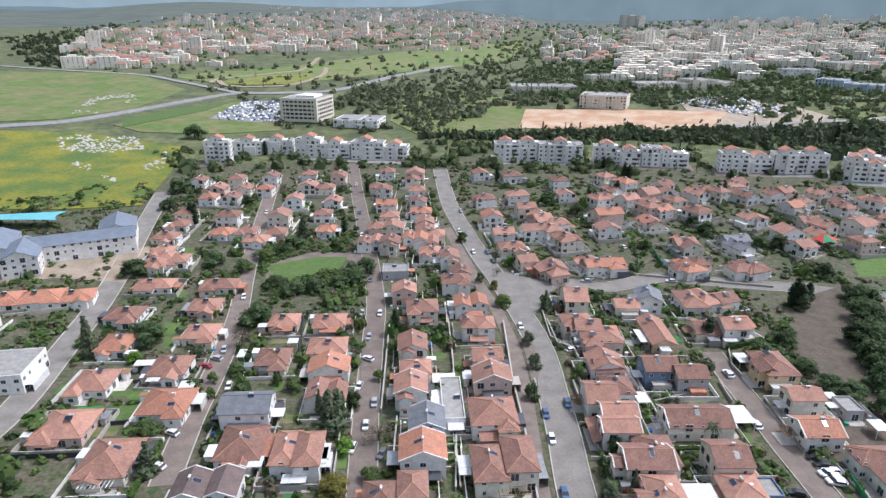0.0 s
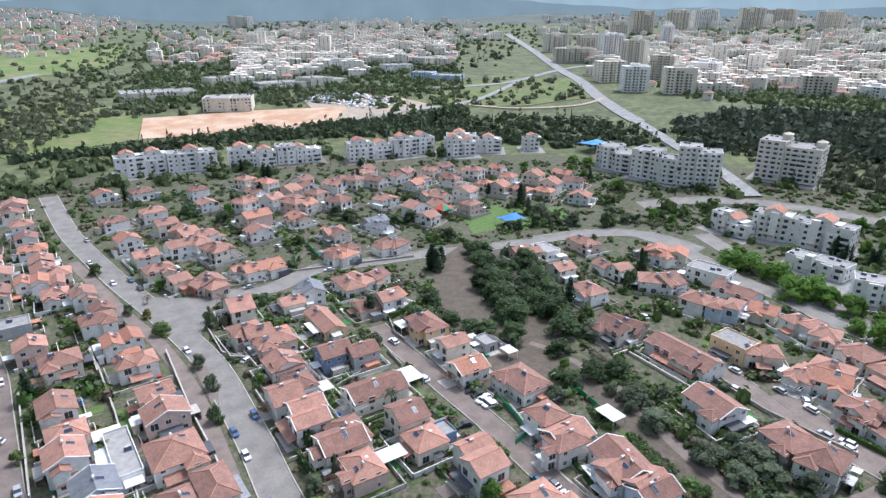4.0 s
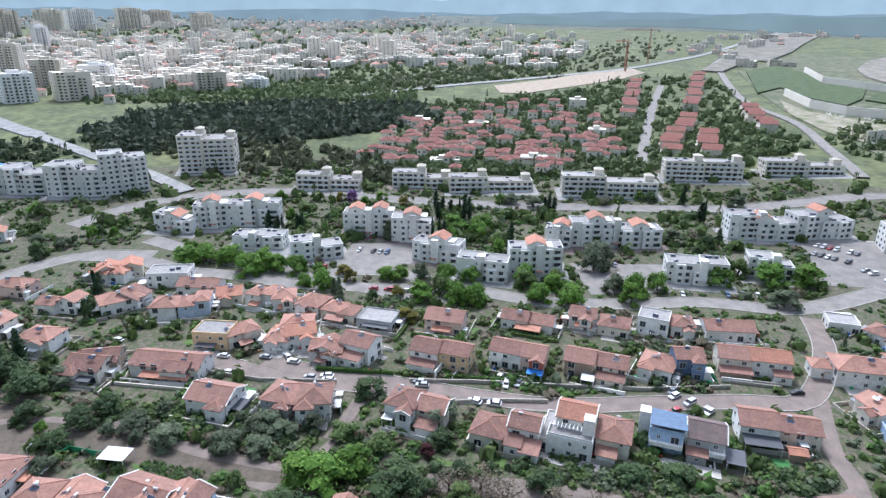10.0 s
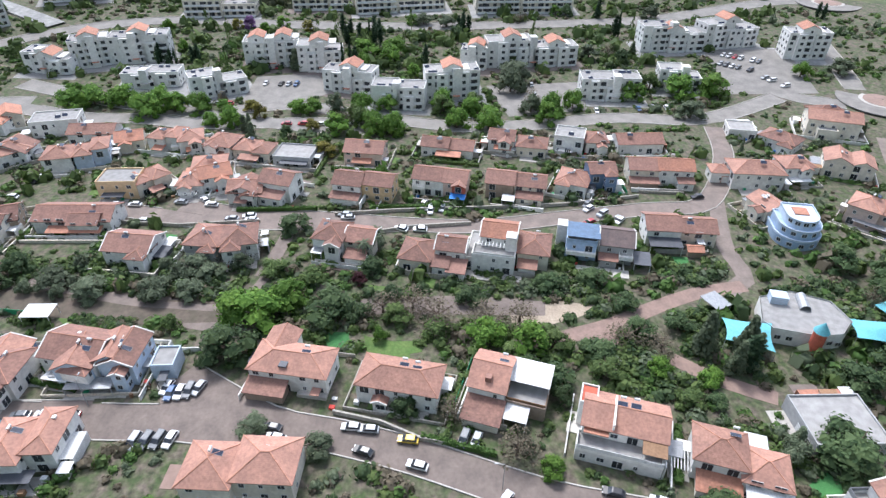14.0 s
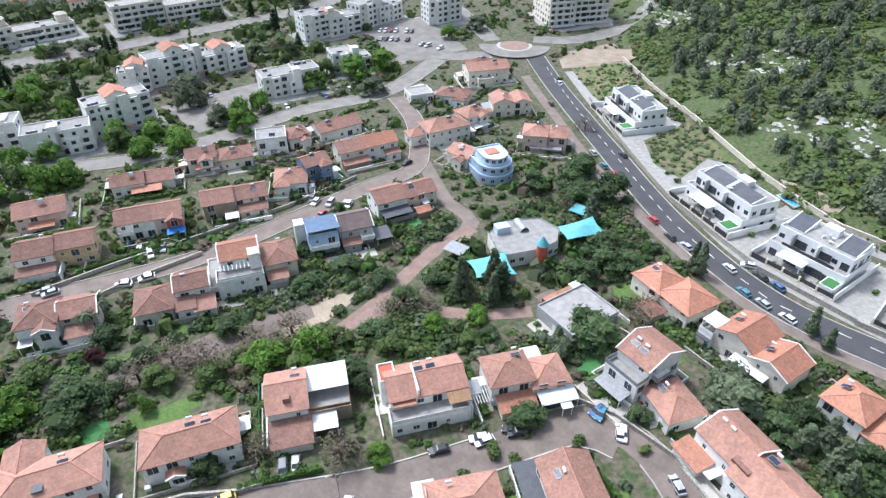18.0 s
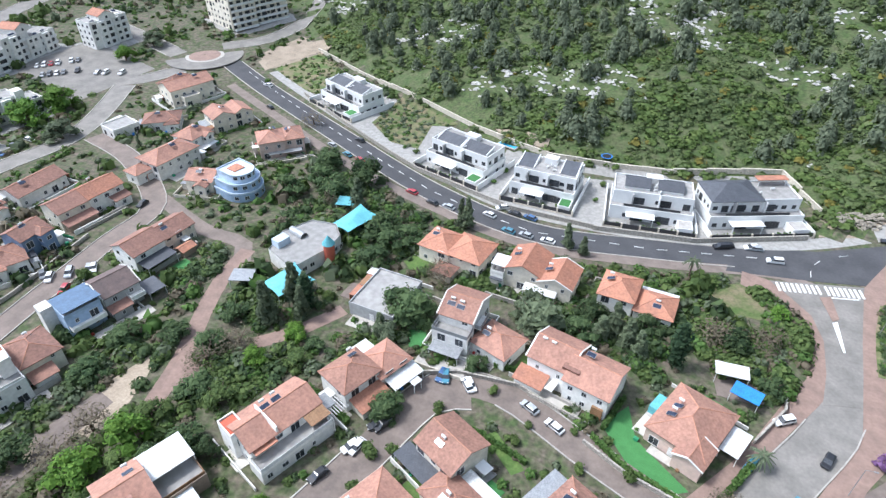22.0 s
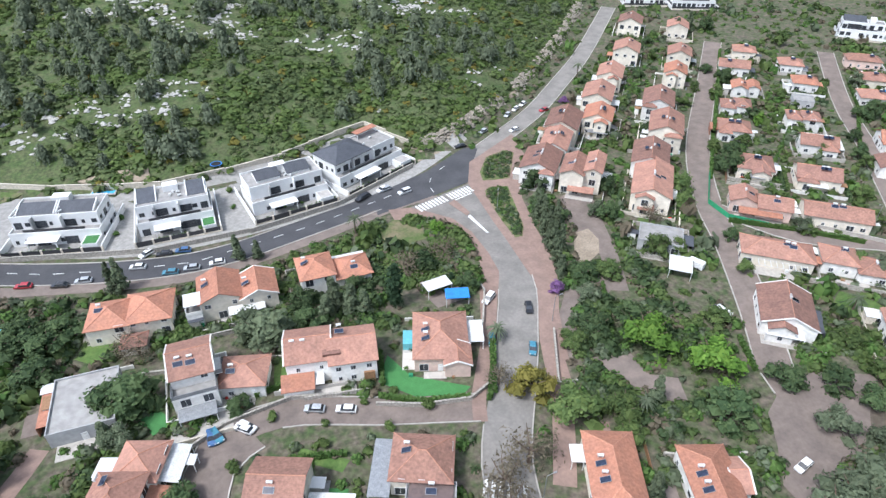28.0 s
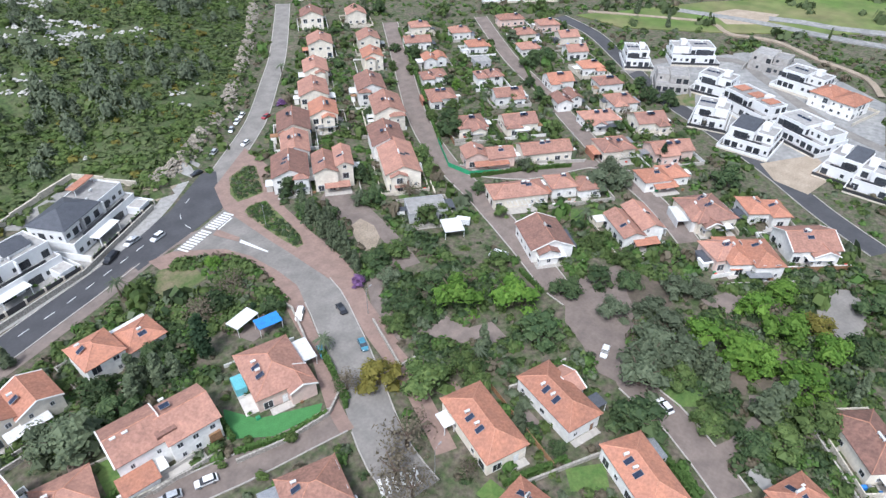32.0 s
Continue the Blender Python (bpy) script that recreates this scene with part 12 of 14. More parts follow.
tree(-156.2, 353.7, 9.9, 15.4, 'dark')
tree(-151.2, 324.9, 7.7, 11.5, 'dark')
tree(-102.2, 254.0, 7.7, 12.8, 'dark')
tree(-71.5, 274.6, 7.7, 12.8, 'dark')
tree(-75.3, 267.7, 6.6, 11.5, 'dark')
tree(-69.0, 232.0, 6.6, 11.5, 'dark')
tree(-60.7, 226.6, 6.6, 11.5, 'dark')
tree(-52.1, 229.3, 6.6, 11.5, 'dark')
tree(-43.3, 232.1, 6.6, 11.5, 'dark')
tree(-194.5, 480.3, 13.2, 20.5, 'dark')
tree(-33.6, 249.7, 7.7, 11.5, 'dark')
tree(-37.0, 237.8, 7.7, 11.5, 'dark')
tree(131.7, 291.0, 7.7, 11.5, 'dark')
tree(148.4, 272.4, 7.7, 11.5, 'dark')
tree(60.1, 340.3, 8.8, 12.8, 'dark')
tree(-55.3, 441.2, 8.8, 12.8, 'dark')
tree(72.7, 321.7, 7.7, 11.5, 'dark')
tree(158.7, 271.8, 7.7, 11.5, 'dark')
tree(-30.3, 136.5, 14.3, 12.6, 'pine', 'conifer')
tree(-28.5, 138.9, 13.2, 11.5, 'pine', 'conifer')
tree(-116.5, 177.7, 15.4, 9.2, 'pine', 'conifer')
tree(-69.1, 288.8, 12.1, 12.6, 'pine', 'conifer')
tree(-72.0, 121.3, 9.9, 9.2, 'pine', 'conifer')
tree(92.2, 188.9, 8.8, 6.9, 'pine', 'conifer')
tree(38.7, 211.0, 8.8, 6.9, 'pine', 'conifer')
tree(-142.0, 443.7, 13.2, 11.5, 'pine', 'conifer')
tree(240.2, 452.0, 11.0, 10.3, 'pine', 'conifer')
tree(271.3, 448.1, 11.0, 10.3, 'pine', 'conifer')
tree(285.9, 438.1, 9.9, 9.2, 'pine', 'conifer')
tree(-131.3, 304.9, 12.1, 16.1, 'cypress', 'cypress')
tree(-128.1, 302.7, 12.1, 16.1, 'cypress', 'cypress')
tree(134.6, 213.2, 13.2, 18.4, 'cypress', 'cypress')
tree(138.9, 213.2, 11.0, 16.1, 'cypress', 'cypress')
tree(-17.1, 193.1, 9.9, 13.8, 'cypress', 'cypress')
tree(-50.6, 297.0, 8.8, 12.6, 'cypress', 'cypress')
tree(101.3, 348.7, 11.0, 16.1, 'cypress', 'cypress')
tree(117.2, 380.2, 11.0, 16.1, 'cypress', 'cypress')
tree(34.3, 382.9, 9.9, 13.8, 'cypress', 'cypress')
tree(-128.0, 437.2, 11.0, 13.8, 'cypress', 'cypress')
tree(-46.2, 360.0, 8.8, 12.6, 'cypress', 'cypress')
tree(174.4, 365.1, 11.0, 14.9, 'cypress', 'cypress')
tree(295.4, 461.4, 12.1, 16.1, 'cypress', 'cypress')
tree(312.9, 476.6, 12.1, 16.1, 'cypress', 'cypress')
tree(242.7, 428.4, 11.0, 14.9, 'cypress', 'cypress')
tree(-106.9, 136.5, 5.5, 10.2)
tree(-79.6, 136.5, 5.5, 9.0)
tree(-88.0, 248.6, 6.6, 11.5)
tree(-81.4, 261.0, 6.6, 11.5)
tree(23.0, 215.9, 5.5, 9.0)
tree(-50.1, 275.2, 6.6, 10.2)
tree(-0.9, 154.8, 4.4, 6.4)
tree(-25.2, 114.6, 5.5, 10.2, 'yellow')
tree(-68.7, 185.2, 6.6, 10.2, 'bare', 'sparse')
tree(-17.2, 134.1, 6.6, 10.2, 'bare', 'sparse')
tree(-130.3, 161.0, 6.6, 10.2, 'bare', 'sparse')
palm(139.4, 16.2, 6.0, 397)
palm(9.5, -126.4, 6.0, 968)
palm(-29.8, -41.8, 4.0, 845)
palm(-10.4, -72.0, 4.0, 575)
palm(142.1, 12.4, 6.0, 930)
palm(70.3, 134.2, 5.0, 400)
palm(-6.6, 129.6, 5.0, 740)
palm(-117.5, -213.5, 6.0, 485)
palm(146.0, 12.9, 6.0, 1385)
palm(-98.6, -49.8, 4.0, 1035)
palm(-158.3, -125.4, 4.0, 870)
bush(57.8, -69.1, 2.0, 'shrub', 811)
bush(50.8, -57.7, 2.6, 'mid', 812)
bush(42.4, -67.3, 2.6, 'shrub', 813)
bush(32.5, -61.9, 2.0, 'mid', 814)
bush(23.6, -64.4, 2.0, 'shrub', 815)
bush(20.3, -56.6, 2.6, 'shrub', 816)
bush(11.3, -59.0, 3.0, 'shrub', 817)
bush(58.3, -42.6, 3.2, 'shrub', 818)
bush(33.8, -57.2, 2.5, 'shrub', 819)
bush(45.7, -55.8, 1.6, 'mid', 820)
bush(51.0, -58.7, 2.6, 'mid', 821)
bush(58.5, -43.1, 3.6, 'mid', 822)
bush(54.7, -45.2, 3.0, 'mid', 823)
bush(57.5, -35.0, 3.0, 'mid', 824)
bush(57.8, -69.2, 2.0, 'mid', 825)
bush(78.0, -68.1, 2.0, 'mid', 826)

# street trees and cypresses among the apartment blocks
tree(274.0, 315.5, 6.3, 6.9, 'bright')
tree(296.1, 294.9, 6.3, 6.9, 'bright')
tree(294.2, 279.3, 6.3, 6.9, 'bright')
tree(289.9, 244.9, 9.5, 9.2)
tree(265.6, 230.8, 8.4, 9.2)
tree(286.8, 197.3, 7.4, 8.0)
tree(300.4, 192.4, 7.4, 8.0)
tree(267.1, 201.5, 8.4, 8.0, 'bright')
tree(272.5, 193.3, 6.3, 5.8, 'bright')
tree(257.4, 145.7, 8.4, 10.3, 'bright')
tree(254.0, 137.0, 8.4, 10.3, 'bright')
tree(250.0, 125.6, 8.4, 10.3, 'bright')
tree(244.6, 114.6, 8.4, 10.3, 'bright')
tree(241.2, 106.9, 8.4, 9.2, 'bright')
tree(249.9, 101.2, 7.4, 8.0, 'bright')
tree(245.9, 90.1, 7.4, 8.0, 'bright')
tree(230.2, 73.8, 8.4, 8.0, 'bright')
tree(229.3, 81.6, 5.2, 5.8, 'bright')
tree(237.9, 64.4, 7.4, 6.9, 'yellow')
tree(342.3, 132.2, 7.4, 8.0, 'bright')
tree(312.8, 116.4, 7.4, 6.9, 'bright')
tree(347.2, 96.9, 6.3, 8.0, 'yellow')
tree(223.7, 260.1, 13.7, 9.2, 'cypress', 'conifer')
tree(222.2, 241.6, 9.5, 11.5, 'olive')
tree(219.1, 230.1, 8.4, 10.3, 'olive')
tree(229.3, 221.7, 8.4, 10.3, 'olive')
tree(242.4, 210.6, 9.5, 10.3, 'dark')
tree(210.8, 162.2, 11.6, 6.9, 'cypress', 'conifer')
tree(192.2, 152.3, 10.5, 8.0, 'dark')
tree(292.8, 122.0, 10.5, 5.8, 'cypress', 'cypress')
tree(296.5, 115.4, 8.4, 5.8, 'cypress', 'cypress')
tree(294.7, 103.5, 11.6, 5.8, 'cypress', 'cypress')
tree(289.0, 35.0, 14.7, 6.9, 'cypress', 'cypress')
tree(286.9, 31.3, 15.8, 6.9, 'cypress', 'cypress')
tree(328.6, 24.6, 11.6, 5.8, 'cypress', 'cypress')
tree(327.6, 21.4, 11.6, 5.8, 'cypress', 'cypress')
tree(287.0, -4.1, 14.7, 6.9, 'cypress', 'cypress')
tree(328.9, -107.4, 14.7, 6.9, 'cypress', 'cypress')
tree(349.9, -26.5, 10.5, 5.8, 'cypress', 'cypress')
tree(343.6, -23.3, 8.4, 6.9, 'cypress', 'conifer')
tree(291.6, 25.2, 9.5, 10.3, 'bright')
tree(298.0, 12.3, 10.5, 12.6, 'bright')
tree(282.7, 1.6, 7.4, 8.0, 'bright')
tree(355.2, 1.4, 6.3, 10.3, 'bright')
tree(229.4, 32.3, 13.7, 9.2, 'olive', 'pine')
tree(230.3, 24.7, 9.5, 11.5)
tree(219.9, 16.7, 9.5, 10.3, 'bright')
tree(220.1, 10.2, 9.5, 9.2, 'bright')
tree(239.8, -10.0, 9.5, 10.3)
tree(226.8, -14.3, 8.4, 9.2, 'bright')
tree(223.4, -27.9, 9.5, 11.5, 'bright')
tree(247.1, -23.6, 7.4, 9.2)
tree(262.8, -41.2, 12.6, 14.9, 'olive')
tree(228.0, -51.9, 10.5, 11.5, 'bright')
tree(250.4, -48.7, 7.4, 8.0, 'bare', 'sparse')
tree(262.4, -95.9, 10.5, 12.6)
tree(263.2, -104.0, 9.5, 11.5)
tree(265.6, -115.0, 9.5, 11.5)
tree(300.0, -84.9, 8.4, 11.5, 'olive')
tree(304.9, -95.7, 7.4, 10.3, 'bare', 'sparse')
tree(360.0, -104.2, 11.6, 9.2, 'cypress', 'conifer')
tree(293.8, -99.6, 8.4, 9.2, 'dark')
tree(333.3, -21.5, 7.4, 9.2, 'dark')
tree(349.1, 90.3, 7.4, 9.2, 'purple')
tree(341.0, 81.3, 6.3, 8.0, 'bright')
tree(351.6, 73.3, 6.3, 9.2, 'bright')
tree(345.1, 58.3, 6.3, 9.2, 'yellow')
tree(354.8, -58.5, 7.4, 9.2, 'bare', 'sparse')
tree(366.8, -80.9, 6.3, 8.0, 'bright')
tree(375.4, -106.2, 7.4, 9.2)
tree(365.0, -86.5, 7.4, 9.2, 'dark')

# ---- cars ----
car(81.4, 15.4, -97)
car(80.7, 11.9, -96, 'silver')
car(77.9, 3.9, -99, 'yellow')
car(77.7, -7.3, -22, 'grey', 'suv')
car(77.3, -9.8, -23, 'silver')
car(64.7, -34.2, -109, 'black')
car(61.4, -42.8, -100)
car(59.3, -49.5, -114, 'black', 'suv')
car(53.3, -66.8, -68, 'teal')
car(47.4, -66.8, -46)
car(71.9, 2.1, -109)
car(75.5, 12.7, -114, 'black')
car(79.4, 30.4, -106)
car(82.0, 31.6, -105, 'black')
car(64.0, -13.9, -39)
car(162.3, 23.7, -97, 'silver')
car(154.1, 6.1, -94)
car(153.9, 0.5, -109)
car(165.5, -2.9, -37)
car(164.9, -6.7, -18, 'silver')
car(165.6, -52.8, -33, 'grey')
car(155.2, -56.7, -53)
car(155.9, -60.8, -44)
car(155.3, -51.2, -63, 'red')
car(162.4, 53.0, -85)
car(172.4, 69.2, -140)
car(169.1, -90.1, -83, 'black')
car(93.5, 56.2, -14)
car(93.1, 49.3, -20, 'silver')
car(194.6, -184.9, 173)
car(179.4, -166.6, 157, 'black')
car(130.6, -156.9, 163, 'black')
car(122.7, -143.9, 154, 'red')
car(128.8, -145.4, 158, 'teal')
car(137.8, -149.3, 156, 'silver')
car(96.1, -132.6, 166, 'red')
car(87.4, -129.7, 164, 'black')
car(81.8, -129.6, 170, 'silver')
car(68.6, -130.9, 165)
car(61.8, -134.7, 169, 'black')
car(56.8, -134.6, 169, 'blue')
car(66.4, -136.4, -144)
car(60.4, -125.3, 168, 'teal')
car(55.0, -125.4, 171, 'silver')
car(48.4, -125.4, 176)
car(3.0, -143.8, -151, 'black', 'suv')
car(-4.9, -147.1, -154)
car(-40.3, -166.6, -178, 'black')
car(-53.1, -175.0, -149, 'silver')
car(-64.9, -172.1, -163)
car(-68.6, -185.6, -138, 'silver')
car(-74.3, -189.7, -144)
car(-79.3, -193.2, -146)
car(-84.6, -184.7, -167, 'red')
car(54.2, -66.7, -89, 'blue')
car(48.0, -66.5, 137)
car(33.7, -66.4, 157, 'silver')
car(27.6, -64.0, 157)
car(-14.7, -85.5, -142, 'white', 'suv')
car(-22.6, -78.9, -110, 'black')
car(-9.3, -71.8, -115, 'teal')
car(-16.9, -65.9, -118, 'teal')
car(62.5, -42.4, -113)
car(60.3, -49.0, -134, 'black')
car(-65.7, -60.0, 101, 'white', 'van')
car(-72.9, -78.4, 116, 'white', 'van')
car(-50.7, -19.8, -167)
car(-43.9, -2.5, 61)
car(-112.1, -138.0, 60, 'silver')
car(-11.1, -143.0, -165, 'white', 'suv')
car(-5.8, -146.9, -165, 'silver')
car(1.7, -145.1, -162, 'black')
car(88.9, 165.9, -78)
car(85.2, 140.2, -84)
car(94.7, 127.0, -81, 'black')
car(96.5, 126.0, -21, 'black')
car(94.8, 121.6, -6)
car(94.2, 118.1, -10)
car(84.7, 87.0, -88, 'teal')
car(170.6, 96.9, -99)
car(170.3, 90.5, -95)
car(160.7, 84.7, -96)
car(171.3, 76.4, -98, 'silver')
car(169.4, 66.3, -95)
car(161.0, 58.0, -97, 'silver')
car(160.1, 52.0, -97)
car(160.5, 22.6, -91, 'silver')
car(153.6, 6.2, -118)
car(153.0, 0.5, -97)
car(163.8, -2.9, -6)
car(187.2, 128.5, -18, 'black')
car(176.5, 131.4, -102)
car(90.0, 293.1, -74, 'silver')
car(85.8, 275.7, -68)
car(82.4, 285.0, -60, 'black')
car(96.6, 279.6, -46, 'silver')
car(42.9, 180.5, -162)
car(50.3, 178.7, 9, 'silver')
car(88.7, 165.7, -72)
car(85.2, 140.4, -78)
car(28.6, 145.2, 91, 'blue')
car(28.5, 134.2, 92)
car(35.6, 150.1, 90, 'blue')
car(27.6, 197.5, 97)
car(-23.6, 130.6, 83)
car(-24.7, 175.0, -34)
car(-72.9, 136.7, -23)
car(-71.0, 123.6, -19)
car(-76.1, 170.5, -19, 'red')
car(-74.2, 175.2, -21, 'silver')
car(95.0, 127.9, -34, 'black')
car(94.1, 124.1, -0, 'black')
car(93.4, 121.1, 6)
car(93.8, 118.5, 8)
car(28.2, 114.2, 91, 'blue')
car(-26.0, 189.6, 83, 'silver')
car(-25.5, 159.0, 79)
car(-15.8, 128.2, 74, 'grey')
car(9.6, 326.9, 100, 'silver')
car(8.0, 297.4, 101)
car(14.0, 270.7, 101)
car(20.5, 270.3, 101, 'blue')
car(22.6, 259.8, 101, 'black')
car(45.0, 181.2, 15)
car(50.8, 238.8, 0, 'black')
car_row(290.7, 75.2, 295.0, 55.2, 6, 2, 1)
car_row(273.5, 70.4, 272.0, 53.1, 5, -15, 2)
car_row(253.4, 100.9, 250.9, 78.1, 5, -96, 3)
car_row(230.4, 55.9, 228.1, 15.6, 6, -93, 4)
car_row(275.2, -52.0, 252.2, -50.9, 2, 177, 5)
car_row(239.1, -71.3, 241.7, -107.7, 6, -6, 6)
car_row(300.2, -151.5, 288.4, -167.2, 7, -47, 7)
car_row(289.7, -145.9, 278.7, -158.7, 6, -51, 8)
car_row(272.0, -159.7, 259.2, -166.2, 4, -73, 9)
car_row(167.7, 1.7, 166.1, -8.2, 2, -19, 10)
car_row(164.7, -51.1, 155.2, -61.8, 3, -52, 11)
car_row(91.8, 56.0, 92.7, 48.3, 4, -9, 12)
car_row(79.5, 59.6, 79.8, 50.1, 4, -13, 13)
car_row(87.1, 91.7, 86.7, 71.4, 4, -91, 14)
car_row(407.6, -94.9, 499.4, -113.7, 5, -12, 16)
car_row(-207.1, 594.7, -157.2, 610.6, 16, 98, 20)
car_row(-195.7, 575.4, -152.3, 589.9, 15, 98, 21)
car_row(-185.0, 557.3, -147.5, 565.6, 13, 92, 22)
car_row(241.2, 646.1, 291.8, 592.3, 18, 33, 23)
car_row(236.0, 623.1, 271.9, 583.4, 14, 32, 24)
car_row(294.2, 586.1, 315.7, 566.5, 8, 38, 25)
car_row(413.3, 182.8, 425.1, 167.5, 5, 28, 26)
car_row(528.5, -114.9, 636.5, -137.3, 6, -12, 27)

# ---- walls, hedges, thickets ----
wall_line(((85.5, 19.6), (82.5, 9.5), (78.0, 1.3), (76.5, -5.1)), 1.1, 0.3, 'rubble')
wall_line(((93.3, 152.0), (92.6, 139.4), (92.3, 129.4)), 1.1, 0.3, 'rubble')
wall_line(((95.1, 180.2), (92.0, 170.9), (92.3, 164.2)), 1.1, 0.3, 'rubble')
wall_line(((84.0, 161.4), (83.2, 150.8)), 1.1, 0.3, 'rubble')
wall_line(((98.4, 114.6), (96.2, 104.0), (95.0, 95.0), (94.7, 87.2)), 1.1, 0.3, 'rubble')
wall_line(((59.2, 175.7), (58.7, 156.0), (57.8, 145.2)), 1.1, 0.3, 'rubble')
wall_line(((60.8, 150.6), (71.1, 154.1)), 1.1, 0.3, 'rubble')
hedge(96.5, 86.5, 94.5, 79.8)
hedge(94.5, 79.8, 93.6, 75.7)
hedge(84.2, 106.4, 84.5, 98.0)
hedge(68.8, 114.1, 74.2, 110.8)
hedge(97.7, 120.6, 98.4, 114.6)
hedge(106.1, 94.9, 112.6, 94.1)
wall_line(((21.4, -63.1), (12.2, -59.3), (2.2, -57.4), (-3.6, -60.0)), 1.1, 0.3, 'rubble')
wall_line(((60.4, -64.5), (51.5, -69.0), (37.9, -71.1), (27.7, -68.2)), 1.1, 0.3, 'rubble')
wall_line(((-14.8, -100.8), (-14.9, -88.7), (-9.4, -77.4)), 1.1, 0.3, 'rubble')
wall_line(((-24.6, -69.8), (-19.5, -59.2), (-17.2, -54.4), (-21.4, -53.4)), 1.1, 0.3, 'rubble')
wall_line(((148.7, 32.0), (151.6, 15.6), (154.6, 3.8), (156.1, -15.1)), 1.1, 0.3, 'rubble')
wall_line(((166.1, 132.5), (161.1, 96.6), (157.8, 72.9), (159.4, 49.1)), 1.1, 0.3, 'rubble')
wall_line(((162.6, 26.9), (164.2, 6.6), (164.8, -19.3), (165.8, -44.6), (170.2, -71.1)), 1.1, 0.3, 'rubble')
wall_line(((74.1, -87.7), (66.6, -89.1), (57.5, -87.3)), 1.1, 0.3, 'rubble')
wall_line(((-27.2, -31.5), (-34.7, -27.3), (-42.5, -25.8)), 1.1, 0.3, 'rubble')
wall_line(((-6.5, -18.0), (-17.4, -12.0), (-26.5, -6.8)), 1.1, 0.3, 'rubble')
wall_line(((33.2, 250.7), (47.3, 249.2), (79.0, 245.8), (111.6, 237.5), (135.7, 231.3)), 0.8, 0.3, 'rubble')
wall_line(((37.4, 212.9), (37.2, 189.8), (44.9, 179.7)), 0.9, 0.3, 'rubble')
wall_line(((174.5, -183.9), (146.1, -168.2), (116.8, -153.7), (100.4, -146.2)), 1.4, 0.3, 'rubble')
wall_line(((100.4, -146.2), (81.9, -141.3), (66.5, -137.7)), 1.6, 0.3, 'rubble')
wall_line(((66.4, -137.0), (38.2, -137.8)), 1.5, 0.3, 'rubble')
wall_line(((38.2, -137.2), (10.5, -143.0), (-19.2, -158.6)), 1.6, 0.3, 'rubble')
hedge(18.6, -67.7, 16.3, -77.8)
hedge(20.3, -65.2, 12.2, -60.3)
hedge(12.2, -60.3, 2.2, -58.0)
hedge(44.9, -74.5, 37.2, -75.4)
hedge(46.9, -56.3, 39.3, -55.8)
hedge(39.3, -55.8, 30.0, -53.5)
hedge(78.6, 1.2, 73.7, -13.5)
hedge(101.1, 40.0, 106.7, 40.0)
hedge(165.9, 57.6, 165.9, 32.6)
hedge(165.9, 14.7, 165.8, -12.2)
hedge(-6.8, -19.5, -19.1, -12.9)
hedge(-31.2, 5.4, -27.9, 11.0)
hedge(-45.0, -80.5, -34.8, -60.1)
hedge(-64.5, -52.1, -60.2, -42.3)
hedge(-1.4, -55.8, -6.4, -64.6)
hedge(-6.4, -64.6, -9.9, -72.5)
hedge(-9.3, -72.5, -3.3, -57.3)
thicket(((140.6, 124.8), (146.0, 85.6), (140.4, 58.0), (140.4, 42.0), (132.6, 28.2), (127.6, -11.5), (128.7, -34.4), (132.3, -64.4), (137.4, -88.3), (122.7, -89.5), (118.3, -65.7), (110.1, -31.1), (118.5, -11.0), (121.9, 12.2), (118.7, 40.7), (125.5, 71.8), (129.2, 118.2)), 420, 'dark')
thicket(((123.3, 114.8), (115.5, 49.9), (112.3, 20.0), (110.2, -10.4), (110.1, -32.5), (106.1, -62.8), (95.4, -70.4), (85.9, -54.3), (93.9, -33.2), (100.8, -9.8), (106.4, 16.7), (110.4, 44.5), (112.5, 67.1), (116.8, 111.0)), 300, 'mid')
thicket(((124.2, -98.4), (124.5, -114.2), (121.4, -133.2), (101.5, -138.9), (77.6, -125.7), (74.4, -114.6), (61.8, -116.1), (74.8, -94.8), (84.4, -100.6), (92.1, -92.8), (98.8, -75.5), (94.2, -56.0), (82.4, -51.6), (77.8, -70.7), (60.1, -72.8), (64.6, -79.5), (79.0, -60.8), (82.3, -48.9), (100.8, -44.2), (113.5, -56.8), (123.0, -80.6)), 420, 'dark')
thicket(((4.3, -128.4), (-13.4, -127.7), (-20.8, -115.4), (-19.7, -97.2), (-9.6, -88.1), (0.4, -94.8), (7.0, -102.7)), 260, 'mid')
thicket(((46.0, -98.1), (34.9, -104.0), (11.1, -111.6), (5.5, -102.8), (9.0, -85.9), (14.3, -85.3), (22.6, -92.2), (33.6, -91.0), (41.9, -90.0)), 300, 'dark')
thicket(((-45.0, -128.6), (-63.4, -142.3), (-65.9, -131.1), (-55.2, -101.3), (-76.0, -112.4), (-53.8, -61.8), (-43.6, -68.8), (-31.7, -70.4), (-33.6, -90.9)), 230, 'dark')
thicket(((-44.7, -102.5), (-55.2, -89.5), (-52.9, -70.7), (-62.3, -47.1), (-45.6, -33.7), (-31.4, -34.2), (-20.2, -48.3), (-23.5, -61.5), (-34.8, -81.5)), 230, 'dark')
thicket(((-82.5, -55.4), (-113.8, -26.0), (-95.0, -14.0), (-69.5, -16.5), (-69.1, -24.0), (-68.0, -39.9), (-64.7, -55.9)), 230, 'mid')
